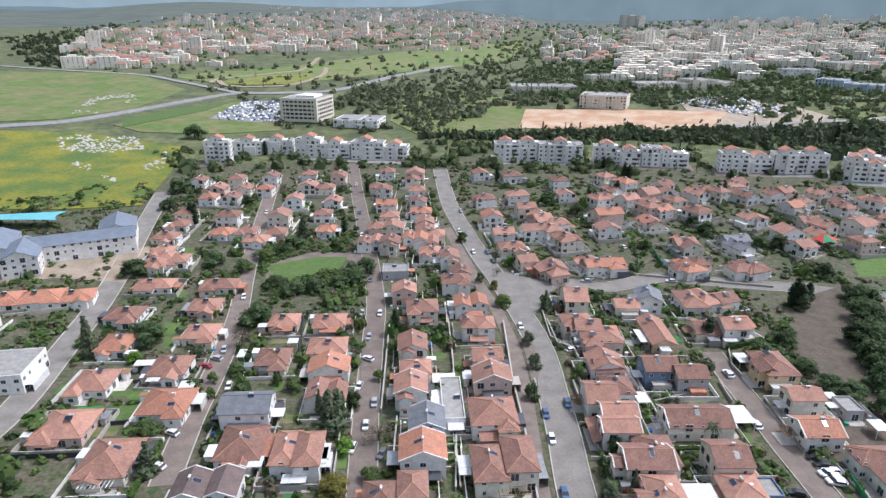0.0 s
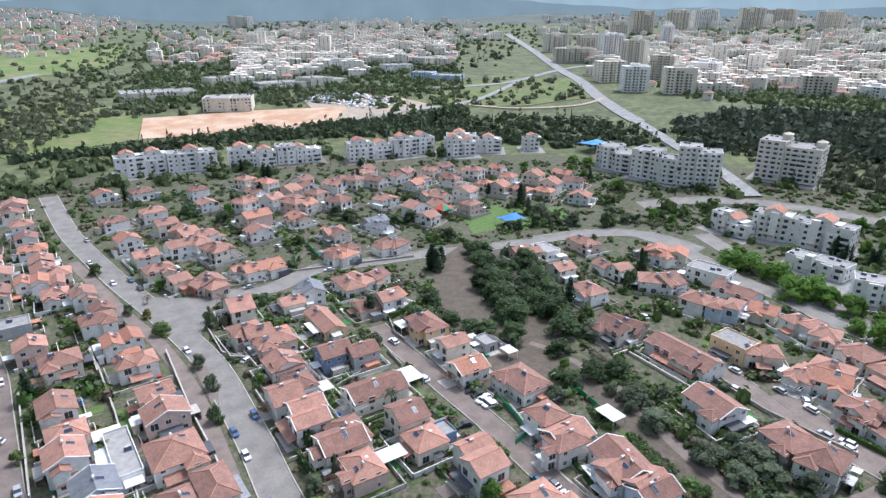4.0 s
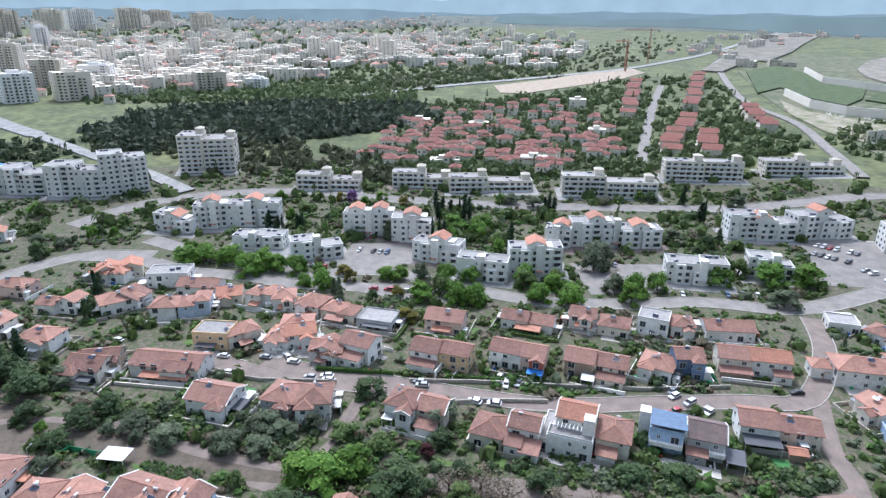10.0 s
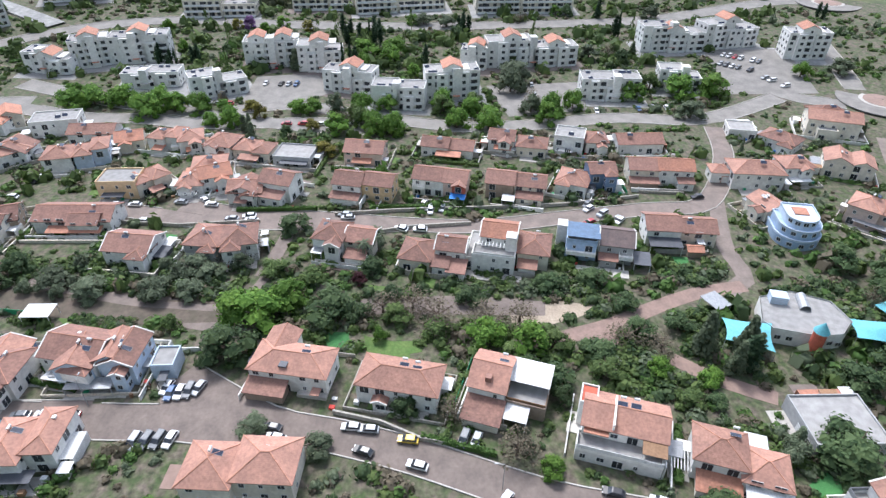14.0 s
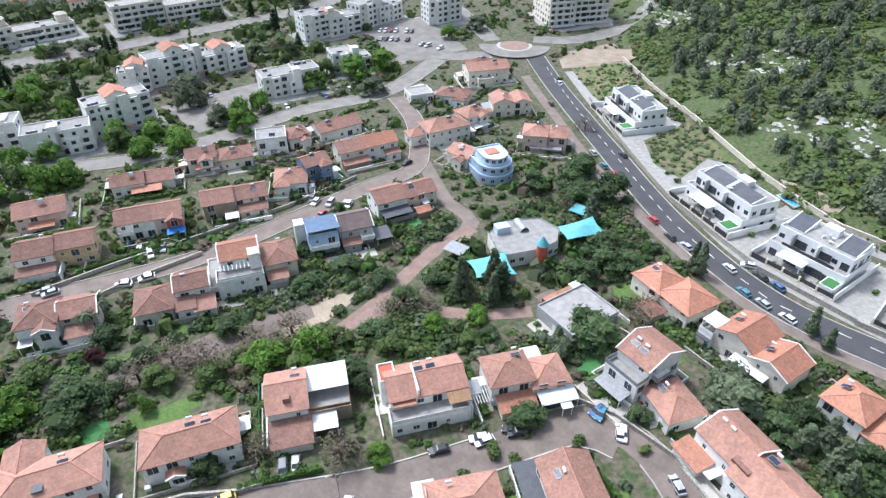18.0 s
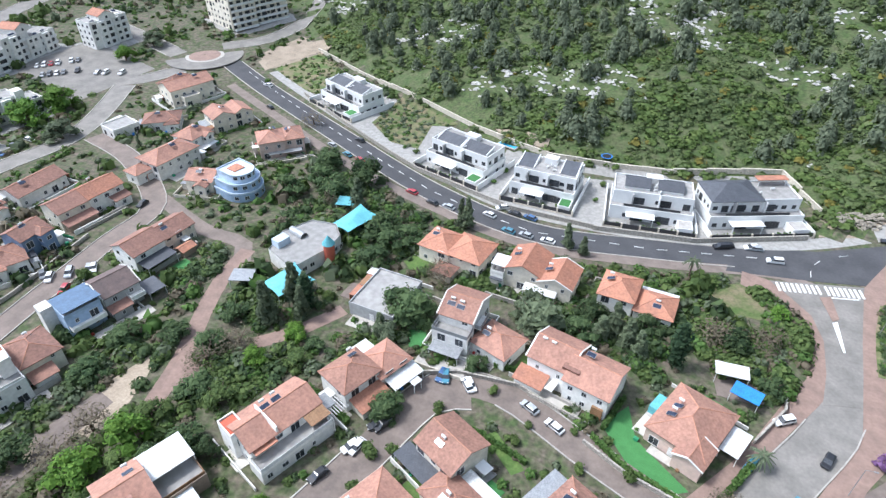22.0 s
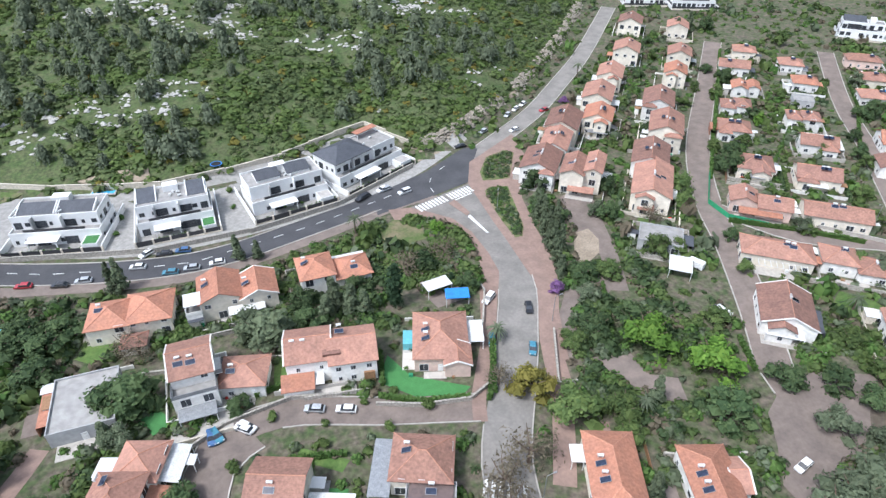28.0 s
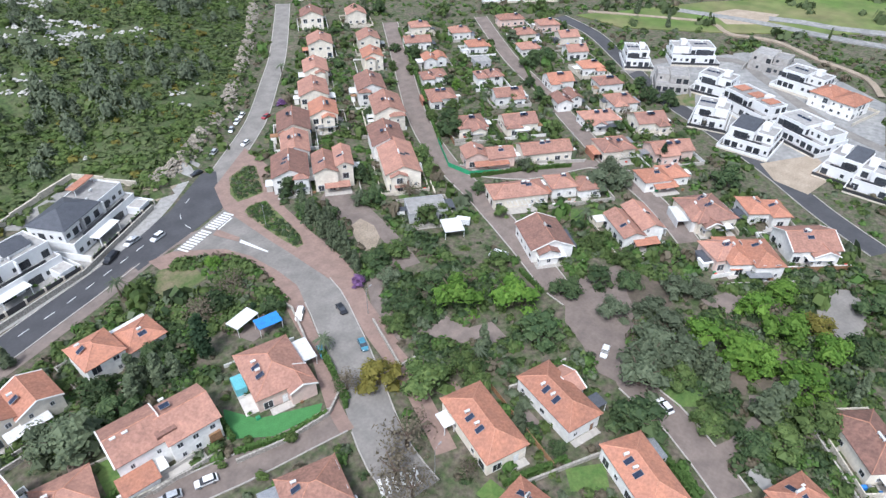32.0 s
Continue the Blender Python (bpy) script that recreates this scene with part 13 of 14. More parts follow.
thicket(((-47.5, -3.4), (-77.6, -6.4), (-104.8, -1.7), (-121.7, 19.4), (-116.6, 28.4), (-77.1, 33.9), (-49.1, 30.1), (-36.3, 17.8), (-38.5, 8.4)), 230, 'dark')
thicket(((-63.1, -21.2), (-72.2, -13.2), (-58.7, 0.2), (-49.1, -4.0), (-45.1, -11.6)), 200, 'mid')
thicket(((111.1, 191.7), (136.9, 210.5), (156.4, 216.6), (118.9, 155.2), (108.9, 154.9)), 160, 'dark')
thicket(((-90.2, 273.8), (-62.1, 281.8), (-39.3, 275.4), (-32.3, 237.8), (-36.3, 216.0), (-51.6, 226.5), (-68.5, 221.2)), 420, 'mid')
thicket(((-235.1, 449.9), (-189.5, 439.3), (-162.7, 353.1), (-148.6, 284.5), (-133.5, 235.4), (-119.1, 189.2), (-103.5, 144.0), (-101.3, 155.0), (-111.2, 206.5), (-132.7, 300.8), (-159.3, 399.9)), 420, 'dark')
thicket(((-36.0, -134.0), (-38.6, -135.9), (-43.2, -134.2), (-40.0, -122.2), (-37.8, -113.2), (-35.4, -109.0), (-34.2, -109.0), (-34.3, -115.4), (-34.9, -124.6)), -90, 'dark')
thicket(((-39.1, -142.5), (-40.4, -147.0), (-46.3, -155.2), (-53.5, -157.8), (-55.5, -155.6), (-49.2, -144.9), (-46.7, -141.0), (-42.1, -141.5)), -90, 'dark')
thicket(((89.2, -112.3), (59.9, -118.2), (38.7, -122.1), (19.9, -131.3), (9.5, -122.1), (14.8, -111.6), (32.3, -106.6), (51.0, -96.7), (82.9, -99.8)), 240, 'mid')

# ---- gardens ----
patch('garden_lawn', ((19.2, -69.2), (15.0, -76.2), (12.0, -68.4), (0.8, -60.9), (4.4, -58.5), (12.1, -61.7)), 'turf', 'short green garden lawn behind a house', 'lawn', 0.035)
patch('garden_lawn', ((38.6, -58.7), (29.8, -52.2), (31.8, -50.1), (39.3, -55.8)), 'lawn', 'short green garden lawn behind a house', 'lawn', 0.035)
patch('garden_lawn', ((108.6, 14.6), (105.3, 3.5), (100.4, 3.5), (103.3, 13.7)), 'lawn', 'short green garden lawn behind a house', 'lawn', 0.035)
patch('garden_lawn', ((110.5, 25.6), (109.9, 18.3), (105.2, 17.8), (104.0, 22.0)), 'turf', 'short green garden lawn behind a house', 'lawn', 0.035)
patch('garden_lawn', ((81.7, -100.1), (76.4, -103.8), (73.8, -99.9), (76.2, -95.6)), 'lawn', 'short green garden lawn behind a house', 'lawn', 0.035)
patch('garden_lawn', ((81.1, -104.7), (71.6, -104.5), (70.3, -99.9), (79.5, -100.0)), 'lawn', 'short green garden lawn behind a house', 'lawn', 0.035)
patch('garden_lawn', ((68.6, -77.2), (64.3, -78.6), (60.9, -73.5), (64.9, -71.3)), 'turf', 'short green garden lawn behind a house', 'lawn', 0.035)
patch('garden_lawn', ((-17.4, -12.0), (-23.4, -6.5), (-18.4, -2.9), (-13.8, -8.8)), 'lawn', 'short green garden lawn behind a house', 'lawn', 0.035)
patch('garden_lawn', ((-101.6, -56.4), (-109.5, -46.5), (-100.7, -42.3), (-93.1, -51.7)), 'lawn', 'short green garden lawn behind a house', 'lawn', 0.035)
patch('garden_lawn', ((-97.6, 147.9), (-87.6, 150.7), (-83.1, 142.7), (-92.0, 140.2)), 'lawn', 'short green garden lawn behind a house', 'lawn', 0.035)
patch('garden_lawn', ((-95.2, 157.9), (-87.5, 157.9), (-86.3, 151.5), (-92.1, 151.5)), 'lawn', 'short green garden lawn behind a house', 'lawn', 0.035)
patch('garden_lawn', ((-102.7, 161.0), (-99.0, 164.1), (-95.2, 157.9), (-97.9, 155.0)), 'lawn', 'short green garden lawn behind a house', 'lawn', 0.035)
patch('garden_lawn', ((-102.9, 201.9), (-95.6, 201.9), (-93.2, 193.3), (-98.3, 191.2)), 'lawn', 'short green garden lawn behind a house', 'lawn', 0.035)
patch('garden_lawn', ((-127.0, 272.0), (-117.8, 272.5), (-114.3, 262.8), (-121.1, 260.6)), 'lawn', 'short green garden lawn behind a house', 'lawn', 0.035)
patch('garden_lawn', ((-118.6, 228.2), (-106.0, 231.2), (-103.1, 221.0), (-115.3, 220.7)), 'lawn', 'short green garden lawn behind a house', 'lawn', 0.035)
patch('garden_lawn', ((3.6, 174.0), (7.3, 174.0), (6.2, 157.8), (3.5, 157.8)), 'lawn', 'short green garden lawn behind a house', 'lawn', 0.035)
patch('garden_lawn', ((128.2, 14.9), (126.1, 5.3), (122.4, 4.3), (124.9, 13.7)), 'lawn', 'short green garden lawn behind a house', 'lawn', 0.035)
patch('garden_lawn', ((100.9, 12.4), (102.7, 0.6), (106.4, 1.9), (106.4, 11.4)), 'lawn', 'short green garden lawn behind a house', 'lawn', 0.035)

# ---- special buildings ----
kindergarten(103.7, -89.3, -105)
sail(102.2, -75.7, -109, 11, 9, 'turquoise', 4)
sail(101.5, -107.1, -104, 13, 8, 'turquoise', 4)
round_house(142.5, -109.4, -102)
sail(201.2, 240.3, 0, 14, 10, 'bluecloth', 4)
sail(348.0, 322.1, 0, 22, 16, 'bluecloth', 6)
playground(179.0, 273.0, 0)
sail(-212.4, 294.1, 5, 40, 12, 'turquoise', 5)
carport(117.4, 94.2, -91, 7, 5)
carport(-30.0, 126.4, 3, 3, 6)
carport(-67.5, -77.8, 51, 7, 6)
carport(219.8, -127.7, 0, 8, 7)
carport(80.8, 141.6, -90, 8, 6)
carport(61.8, 136.8, -90, 4.5, 4.5)
carport(115.9, 136.7, -90, 5, 4)
carport(95.2, 171.4, -90, 6, 4)
carport(5.0, 121.2, 3, 3, 7)
carport(-6.9, -87.8, 164, 6, 4, 'bluecloth')
carport(115.2, -73.6, -157, 6, 5, 'greymetal')
carport(110.0, -116.0, -163, 6, 5, 'turquoise')
carport(-111.9, -97.4, 116, 5, 4, 'bluecloth')
carport(-3.5, -93.2, -173, 7, 4)
fence_cloth(((114.3, 111.5), (120.4, 109.0), (118.6, 96.3), (114.8, 93.1)))
fence_cloth(((97.9, 119.7), (96.6, 108.7), (94.2, 101.8), (89.0, 100.7)))
fence_cloth(((-112.2, -118.5), (-98.9, -103.2), (-98.7, -94.0), (-106.4, -86.2)))
fence_cloth(((72.8, 259.0), (77.4, 247.3), (85.5, 250.7), (89.3, 262.8)))
fence_cloth(((98.8, 270.6), (97.2, 255.4), (114.5, 243.1)))
swimming_pool(78.9, -175.5, 165, 7, 3)
trampoline(44.0, -177.3, 0)
street_lamp(-34.8, -123.4, 60)
street_lamp(-25.9, -72.8, 180)
street_lamp(66.4, -13.7, 90)
street_lamp(89.4, 71.4, 0)
street_lamp(110.5, 111.4, 0)
street_lamp(-0.7, -31.2, 180)
street_lamp(27.5, 154.8, 180)
street_lamp(-24.7, 157.8, 0)
street_lamp(-135.8, -74.9, 0)
street_lamp(216.6, -20.3, 90)
street_lamp(146.7, -155.7, 0)
zebra(((-12.0, -132.2), (-22.2, -135.2)), 9)
zebra(((-23.6, -135.6), (-32.2, -138.0)), 8)
zebra(((8.2, -37.6), (1.4, -33.4)), 6)
dashes(((213.9, -194.3), (167.2, -171.1), (113.9, -146.4), (91.6, -136.7), (72.2, -131.5), (54.2, -128.4), (20.8, -134.8), (-13.9, -145.3)))
school(-163.0, 259.8, 24)
patch('building_yard', ((-203.6, 241.7), (-172.8, 259.1), (-145.1, 270.8), (-132.3, 278.5), (-133.5, 235.4), (-163.2, 238.1), (-192.8, 226.5)), 'dirt', 'bare earth of a school building site', 'ground', 0.05)
house(-155.5, 215.4, 18, 16.0, 11.2, 3.1, 'hip', 'terracotta_new', 'white', 827, plan='ell')
house(-142.3, 217.0, 18, 12.0, 10.2, 3.1, 'hip', 'terracotta_new', 'white', 828, plan='cross')
house(-168.2, 213.3, 18, 12.0, 10.2, 3.1, 'hip', 'terracotta_new', 'white', 829, plan='ell')
house(-132.5, 162.9, 8, 14.0, 16.3, 6.0, 'flat', 'terracotta', 'white', 830, heaters=0)
house(-166.4, 192.0, 3, 14.0, 12.2, 6.0, 'flat', 'terracotta_new', 'white', 831)
apartment(110.9, 709.3, -3, 70.9, 35.0, 2, 'cream', 0, 4, 847)
apartment(297.8, 720.2, 15, 54.8, 30.0, 3, 'cream', 0, 3, 848)
apartment(438.4, 788.1, -10, 41.4, 25.0, 3, 'white', 0, 3, 849)
apartment(441.2, 685.2, -48, 64.5, 25.0, 3, 'paleblue', 0, 4, 850)
apartment(607.8, 2111.4, -67, 98.0, 25.0, 12, 'cream', 0, 2, 851)
apartment(199.1, 789.1, 8, 43.4, 25.0, 2, 'cream', 0, 3, 852)
apartment(246.8, 720.5, 2, 61.8, 30.0, 2, 'cream', 0, 4, 853)
apartment(397.0, 895.6, 1, 70.4, 30.0, 3, 'white', 0, 3, 854)
apartment(493.3, 908.4, 29, 82.8, 30.0, 3, 'cream', 0, 3, 855)
apartment(537.3, 847.7, 22, 84.6, 30.0, 3, 'cream', 0, 3, 856)
patch('garden_lawn', ((47.3, -169.3), (42.8, -170.2), (41.5, -154.6), (45.9, -150.4)), 'turf', 'short green garden lawn behind a house', 'lawn', 0.035)
car(-21.3, 139.9, 92)
car(-30.7, 208.0, 93, 'silver')
car(-31.1, 239.4, 94, 'grey')
car(-41.0, 291.2, 94)
car(-46.2, 323.6, 95, 'blue')
car(-54.4, 372.0, 94)
car(-24.0, 207.8, 93)
car(-20.1, 150.5, 94, 'silver')
car(-71.1, 151.9, 98)
car(-73.6, 180.9, 100, 'silver')
car(-79.7, 222.6, 100)
car(-88.0, 265.6, 101, 'grey')
car(-96.9, 321.5, 97)
car(-104.3, 364.7, 99, 'silver')
car(-64.9, 159.1, 95)
car(60.2, 238.0, -0, 'silver')
car(95.7, 237.5, -10)
car(143.1, 228.2, -11, 'blue')
bush(113.1, -159.3, 2.0, 'hedge', 857)
bush(107.4, -157.6, 2.4, 'mid', 858)
bush(74.5, -150.0, 2.0, 'hedge', 859)
bush(73.5, -158.9, 2.4, 'hedge', 860)
bush(41.6, -153.2, 2.0, 'hedge', 861)
bush(41.7, -163.5, 2.5, 'mid', 862)
bush(9.3, -157.1, 2.2, 'mid', 863)
bush(10.5, -163.7, 2.0, 'hedge', 864)
bush(-19.5, -161.2, 2.4, 'hedge', 865)
bush(120.8, -163.4, 2.0, 'hedge', 866)
bush(55.9, -143.7, 1.5, 'mid', 867)
bush(51.6, -144.9, 1.5, 'hedge', 868)
bush(26.5, -147.9, 1.5, 'hedge', 869)
bush(21.1, -148.5, 1.5, 'hedge', 870)
house(159.0, -107.6, -164, 9.0, 8.0, 4.5, 'hip', 'terracotta', 'cream', 871)
dashes(((-20.1, -138.4), (-20.0, -144.7), (-23.4, -151.1), (-33.3, -157.5)))
tree(111.9, -23.5, 6.6, 11.5, 'bare', 'sparse')
tree(103.8, -47.4, 6.6, 11.5, 'bare', 'sparse')
tree(101.1, -55.3, 5.5, 10.2, 'bare', 'sparse')
tree(116.9, 10.2, 6.6, 11.5, 'bare', 'sparse')
tree(112.5, -15.1, 6.6, 11.5, 'bare', 'sparse')
tree(113.6, 6.5, 5.5, 9.0)
tree(108.3, -3.4, 5.5, 9.0)
tree(100.5, -20.6, 4.4, 7.7)
tree(103.0, -31.0, 5.5, 9.0)
tree(93.8, -40.5, 5.5, 9.0)
tree(84.8, -56.2, 4.4, 7.7)
tree(129.9, 29.7, 5.5, 9.0)
tree(133.5, 40.4, 5.5, 10.2)
tree(-16.2, 181.3, 4.4, 7.7)
tree(-29.3, 149.2, 4.4, 7.7)
tree(-74.8, 157.9, 4.4, 6.4)
tree(-65.0, 167.3, 4.4, 7.7)
tree(-122.9, 185.3, 4.4, 7.7)
tree(-3.2, 206.3, 4.4, 7.7)
tree(-41.4, 174.1, 4.4, 7.7)
tree(-17.8, 119.3, 4.4, 6.4)
tree(-45.1, 157.8, 4.4, 6.4)
tree(30.4, 256.1, 5.5, 7.7, 'bright')
tree(-85.8, 206.5, 4.4, 6.4, 'bright')
tree(-25.5, 129.6, 4.4, 6.4, 'bright')
tree(-100.2, 174.1, 4.4, 6.4, 'bright')
tree(-94.1, -156.0, 4.4, 7.7, 'dark')
tree(-142.2, -202.1, 4.4, 7.7, 'dark')
tree(-171.9, -236.4, 4.4, 7.7, 'dark')
tree(-175.8, -196.0, 4.4, 7.7, 'dark')
tree(-158.6, -150.2, 5.5, 9.0, 'dark')
tree(-183.0, -142.2, 4.4, 7.7, 'dark')
tree(-216.7, -134.6, 5.5, 9.0, 'dark')
tree(-181.3, -102.3, 4.4, 7.7, 'dark')
tree(-164.0, -70.2, 4.4, 7.7, 'dark')
tree(-92.6, -78.4, 4.4, 7.7, 'dark')
tree(-170.0, -47.4, 4.4, 7.7, 'dark')
tree(-118.1, -179.2, 4.4, 7.7)
tree(-142.4, -169.9, 4.4, 7.7)
tree(-140.4, -133.2, 4.4, 7.7)
tree(-123.4, -112.1, 4.4, 7.7)
tree(-148.5, -89.2, 4.4, 7.7)
tree(-101.4, -73.0, 4.4, 7.7)
tree(-201.0, -98.6, 4.4, 6.4)
tree(-214.0, -82.6, 4.4, 6.4)
tree(-75.0, -136.3, 4.4, 7.7)
tree(-90.2, -104.8, 5.5, 9.0)
tree(-114.1, -63.1, 5.5, 9.0)
tree(-131.3, -9.2, 4.4, 7.7)
tree(141.6, 184.6, 9.9, 14.1, 'dark')
tree(157.1, 190.0, 9.9, 14.1, 'dark')
tree(153.7, 173.0, 9.9, 14.1, 'dark')
tree(138.3, 169.1, 9.9, 14.1, 'dark')
tree(145.0, 160.7, 9.9, 12.8, 'dark')
tree(133.5, 156.1, 8.8, 12.8, 'dark')
tree(156.1, 200.6, 8.8, 12.8, 'dark')
tree(-64.4, -10.1, 8.8, 12.8, 'olive')
tree(-58.9, -5.2, 8.8, 12.8, 'olive')
tree(-52.3, -10.7, 8.8, 12.8, 'olive')
tree(-58.7, 0.2, 9.9, 9.2, 'pine', 'conifer')
tree(-56.1, 4.9, 8.8, 8.0, 'pine', 'conifer')
car(88.6, 165.5, -91)
car(85.1, 140.0, -90)
car(93.7, 126.5, -14, 'black')
car(94.2, 123.8, -15, 'black')
car(93.9, 119.9, -15)
car(93.9, 117.5, -16)
car(82.4, 114.2, -17, 'black')
car(85.0, 87.2, -90, 'black')
thicket(((140.1, 118.8), (139.1, 98.8), (134.2, 96.0), (133.7, 109.1), (134.7, 115.6)), -60, 'dark')
thicket(((119.1, 88.8), (116.5, 70.6), (113.1, 70.6), (113.8, 84.1)), -50, 'dark')
tree(138.7, 93.3, 4.5, 5.0, 'olive')
tree(127.8, 103.4, 4.5, 5.0, 'olive')
tree(125.7, 94.0, 4.5, 5.0, 'olive')
tree(133.6, 86.9, 4.5, 5.0)
tree(126.0, 84.1, 3.5, 3.9, 'olive')
tree(123.4, 71.0, 4.5, 5.0, 'olive')
tree(126.9, 121.7, 4.0, 4.4, 'bright')
tree(137.7, 77.4, 4.5, 5.0)
tree(136.4, 69.9, 5.0, 5.5, 'olive')
tree(132.7, 57.0, 5.5, 6.1, 'olive')
tree(136.2, 49.0, 6.0, 6.6, 'olive')
tree(113.1, 61.4, 5.0, 5.5)
carport(-94.3, 168.6, 3, 6, 3.5)
carport(-82.0, 168.9, 3, 3, 4)
carport(-76.0, 154.9, 3, 4.5, 7)
carport(-65.4, 174.5, 3, 2.5, 5)
carport(-46.4, 142.5, 3, 5, 4)
carport(-31.7, 124.8, 3, 5.5, 6)
carport(-47.3, 122.4, 3, 6, 4)
carport(-50.7, 182.7, 3, 3.5, 3.5)
carport(-0.0, 159.8, 3, 7, 5)
carport(0.5, 149.6, 3, 8, 9)
carport(8.3, 162.1, 3, 4, 4)
carport(57.1, 112.3, -90, 5, 10)
carport(60.7, 135.5, 3, 4, 5)
carport(54.6, 186.5, 3, 5, 4)
carport(56.6, 149.5, 3, 3.5, 5)
wall_line(((1.6, 203.7), (3.0, 172.4), (3.4, 140.7), (2.8, 115.5)), 1.3, 0.3, 'limestone')
wall_line(((-19.6, 198.2), (-17.7, 146.3)), 1.3, 0.3, 'limestone')
wall_line(((-13.0, 143.1), (-12.7, 125.3)), 1.3, 0.3, 'limestone')
wall_line(((-9.2, 122.4), (1.8, 122.4)), 1.3, 0.3, 'limestone')
wall_line(((21.7, 200.7), (21.1, 161.6), (21.8, 138.0), (21.6, 111.8)), 1.3, 0.3, 'limestone')
wall_line(((36.0, 246.0), (50.0, 243.0), (70.0, 240.5)), 0.9, 0.3, 'rubble')
wall_line(((39.4, 161.3), (39.5, 143.7), (39.7, 129.4)), 1.3, 0.3, 'limestone')
wall_line(((37.9, 201.7), (38.7, 184.6), (43.8, 180.9)), 1.3, 0.3, 'limestone')
wall_line(((58.7, 166.0), (59.7, 142.8), (58.5, 141.6)), 1.3, 0.3, 'limestone')
wall_line(((4.0, 138.2), (21.8, 138.0)), 1.3, 0.3, 'limestone')
wall_line(((-94.9, 161.4), (-73.6, 161.7)), 1.2, 0.3, 'fencedark')
wall_line(((-92.0, 140.5), (-86.7, 141.5)), 1.2, 0.3, 'fencedark')
wall_line(((-97.0, 206.5), (-82.5, 207.0)), 1.2, 0.3, 'fencedark')
wall_line(((-52.7, 209.4), (-47.7, 178.2)), 1.2, 0.3, 'fencedark')
wall_line(((-52.7, 119.2), (-55.3, 124.0)), 1.2, 0.3, 'fencedark')
patch('garden_lawn', ((-102.1, 201.0), (-95.5, 200.5), (-93.0, 193.0), (-99.4, 193.7)), 'lawn', 'short green garden lawn behind a house', 'lawn', 0.035)
patch('garden_lawn', ((-93.7, 157.4), (-87.2, 156.7), (-85.4, 151.8), (-91.8, 152.6)), 'lawn', 'short green garden lawn behind a house', 'lawn', 0.035)
patch('garden_lawn', ((-96.2, 150.2), (-87.1, 149.2), (-84.6, 142.4), (-93.5, 143.5)), 'lawn', 'short green garden lawn behind a house', 'lawn', 0.035)
patch('garden_lawn', ((-103.0, 164.8), (-97.7, 164.6), (-93.2, 154.1), (-98.4, 154.6)), 'lawn', 'short green garden lawn behind a house', 'lawn', 0.035)
patch('garden_lawn', ((-98.1, 190.9), (-92.6, 190.6), (-89.8, 182.5), (-95.2, 183.1)), 'lawn', 'short green garden lawn behind a house', 'lawn', 0.035)
patch('garden_lawn', ((-52.6, 163.2), (-49.4, 163.1), (-48.4, 157.6), (-51.5, 157.8)), 'lawn', 'short green garden lawn behind a house', 'lawn', 0.035)
tree(-100.3, 182.6, 6.5, 6.0, 'dark')
tree(-105.0, 191.7, 6.5, 6.0, 'dark')
tree(-69.1, 202.4, 6.5, 6.0, 'dark')
tree(-70.7, 161.9, 4.5, 4.0)
tree(-79.9, 175.7, 4.5, 4.0, 'olive')
tree(-67.7, 179.5, 4.5, 4.0)
tree(-31.1, 142.1, 9.0, 4.5, 'pine', 'conifer')
tree(-34.8, 145.1, 9.0, 4.5, 'pine', 'conifer')
tree(-28.1, 144.1, 9.0, 4.5, 'pine', 'conifer')
tree(-50.6, 161.0, 4.5, 4.0)
tree(-20.2, 163.1, 4.5, 4.0)
tree(-68.4, 153.7, 4.5, 4.0)
tree(-26.0, 148.7, 6.5, 6.0, 'dark')
tree(29.1, 170.3, 6.0, 5.5, 'olive')
tree(28.6, 185.1, 6.0, 5.5, 'olive')
tree(11.2, 117.9, 6.0, 5.5, 'dark')
tree(38.0, 113.1, 6.0, 5.5, 'olive')
tree(44.2, 114.1, 8.0, 3.5, 'pine', 'conifer')
tree(44.0, 128.8, 6.0, 5.5, 'dark')
tree(-17.2, 198.9, 8.0, 3.5, 'pine', 'conifer')
tree(41.7, 163.4, 6.0, 5.5)
tree(25.8, 153.4, 6.0, 5.5, 'dark')
tree(50.6, 180.9, 6.0, 5.5)
tree(-123.3, -121.4, 10.2, 11.2, 'dark')
tree(-210.9, -239.8, 8.7, 9.6, 'dark')
tree(-195.2, -240.0, 5.8, 6.4)
tree(-161.3, -218.4, 5.8, 6.4)
tree(-230.1, -208.4, 8.7, 9.6)
tree(-173.2, -182.3, 8.7, 9.6, 'dark')
tree(-159.6, -170.7, 7.2, 8.0)
tree(-272.3, -169.5, 8.7, 9.6)
tree(-255.8, -156.4, 8.7, 9.6)
tree(-224.3, -157.1, 7.2, 8.0, 'olive')
tree(-213.8, -130.4, 7.2, 8.0, 'dark')
tree(-204.9, -133.2, 8.7, 9.6, 'dark')
tree(-157.0, -181.0, 5.1, 5.6)
tree(-184.8, -160.7, 5.8, 6.4)
tree(-157.9, -143.7, 5.8, 6.4, 'bright')
tree(-164.9, -131.2, 5.8, 6.4)
tree(-180.6, -120.0, 5.8, 6.4, 'dark')
tree(-125.3, -132.2, 5.8, 6.4)
tree(-158.7, -114.8, 5.8, 6.4)
tree(-166.1, -103.0, 5.8, 6.4)
tree(-110.8, -152.4, 5.8, 6.4, 'dark')
tree(-197.9, -70.8, 8.7, 9.6, 'dark')
tree(-208.0, -79.5, 7.2, 8.0, 'dark')
tree(-126.3, -55.6, 10.2, 11.2, 'olive')
tree(-123.9, -49.5, 8.7, 9.6, 'olive')
tree(-63.7, -107.2, 7.2, 8.0, 'dark')
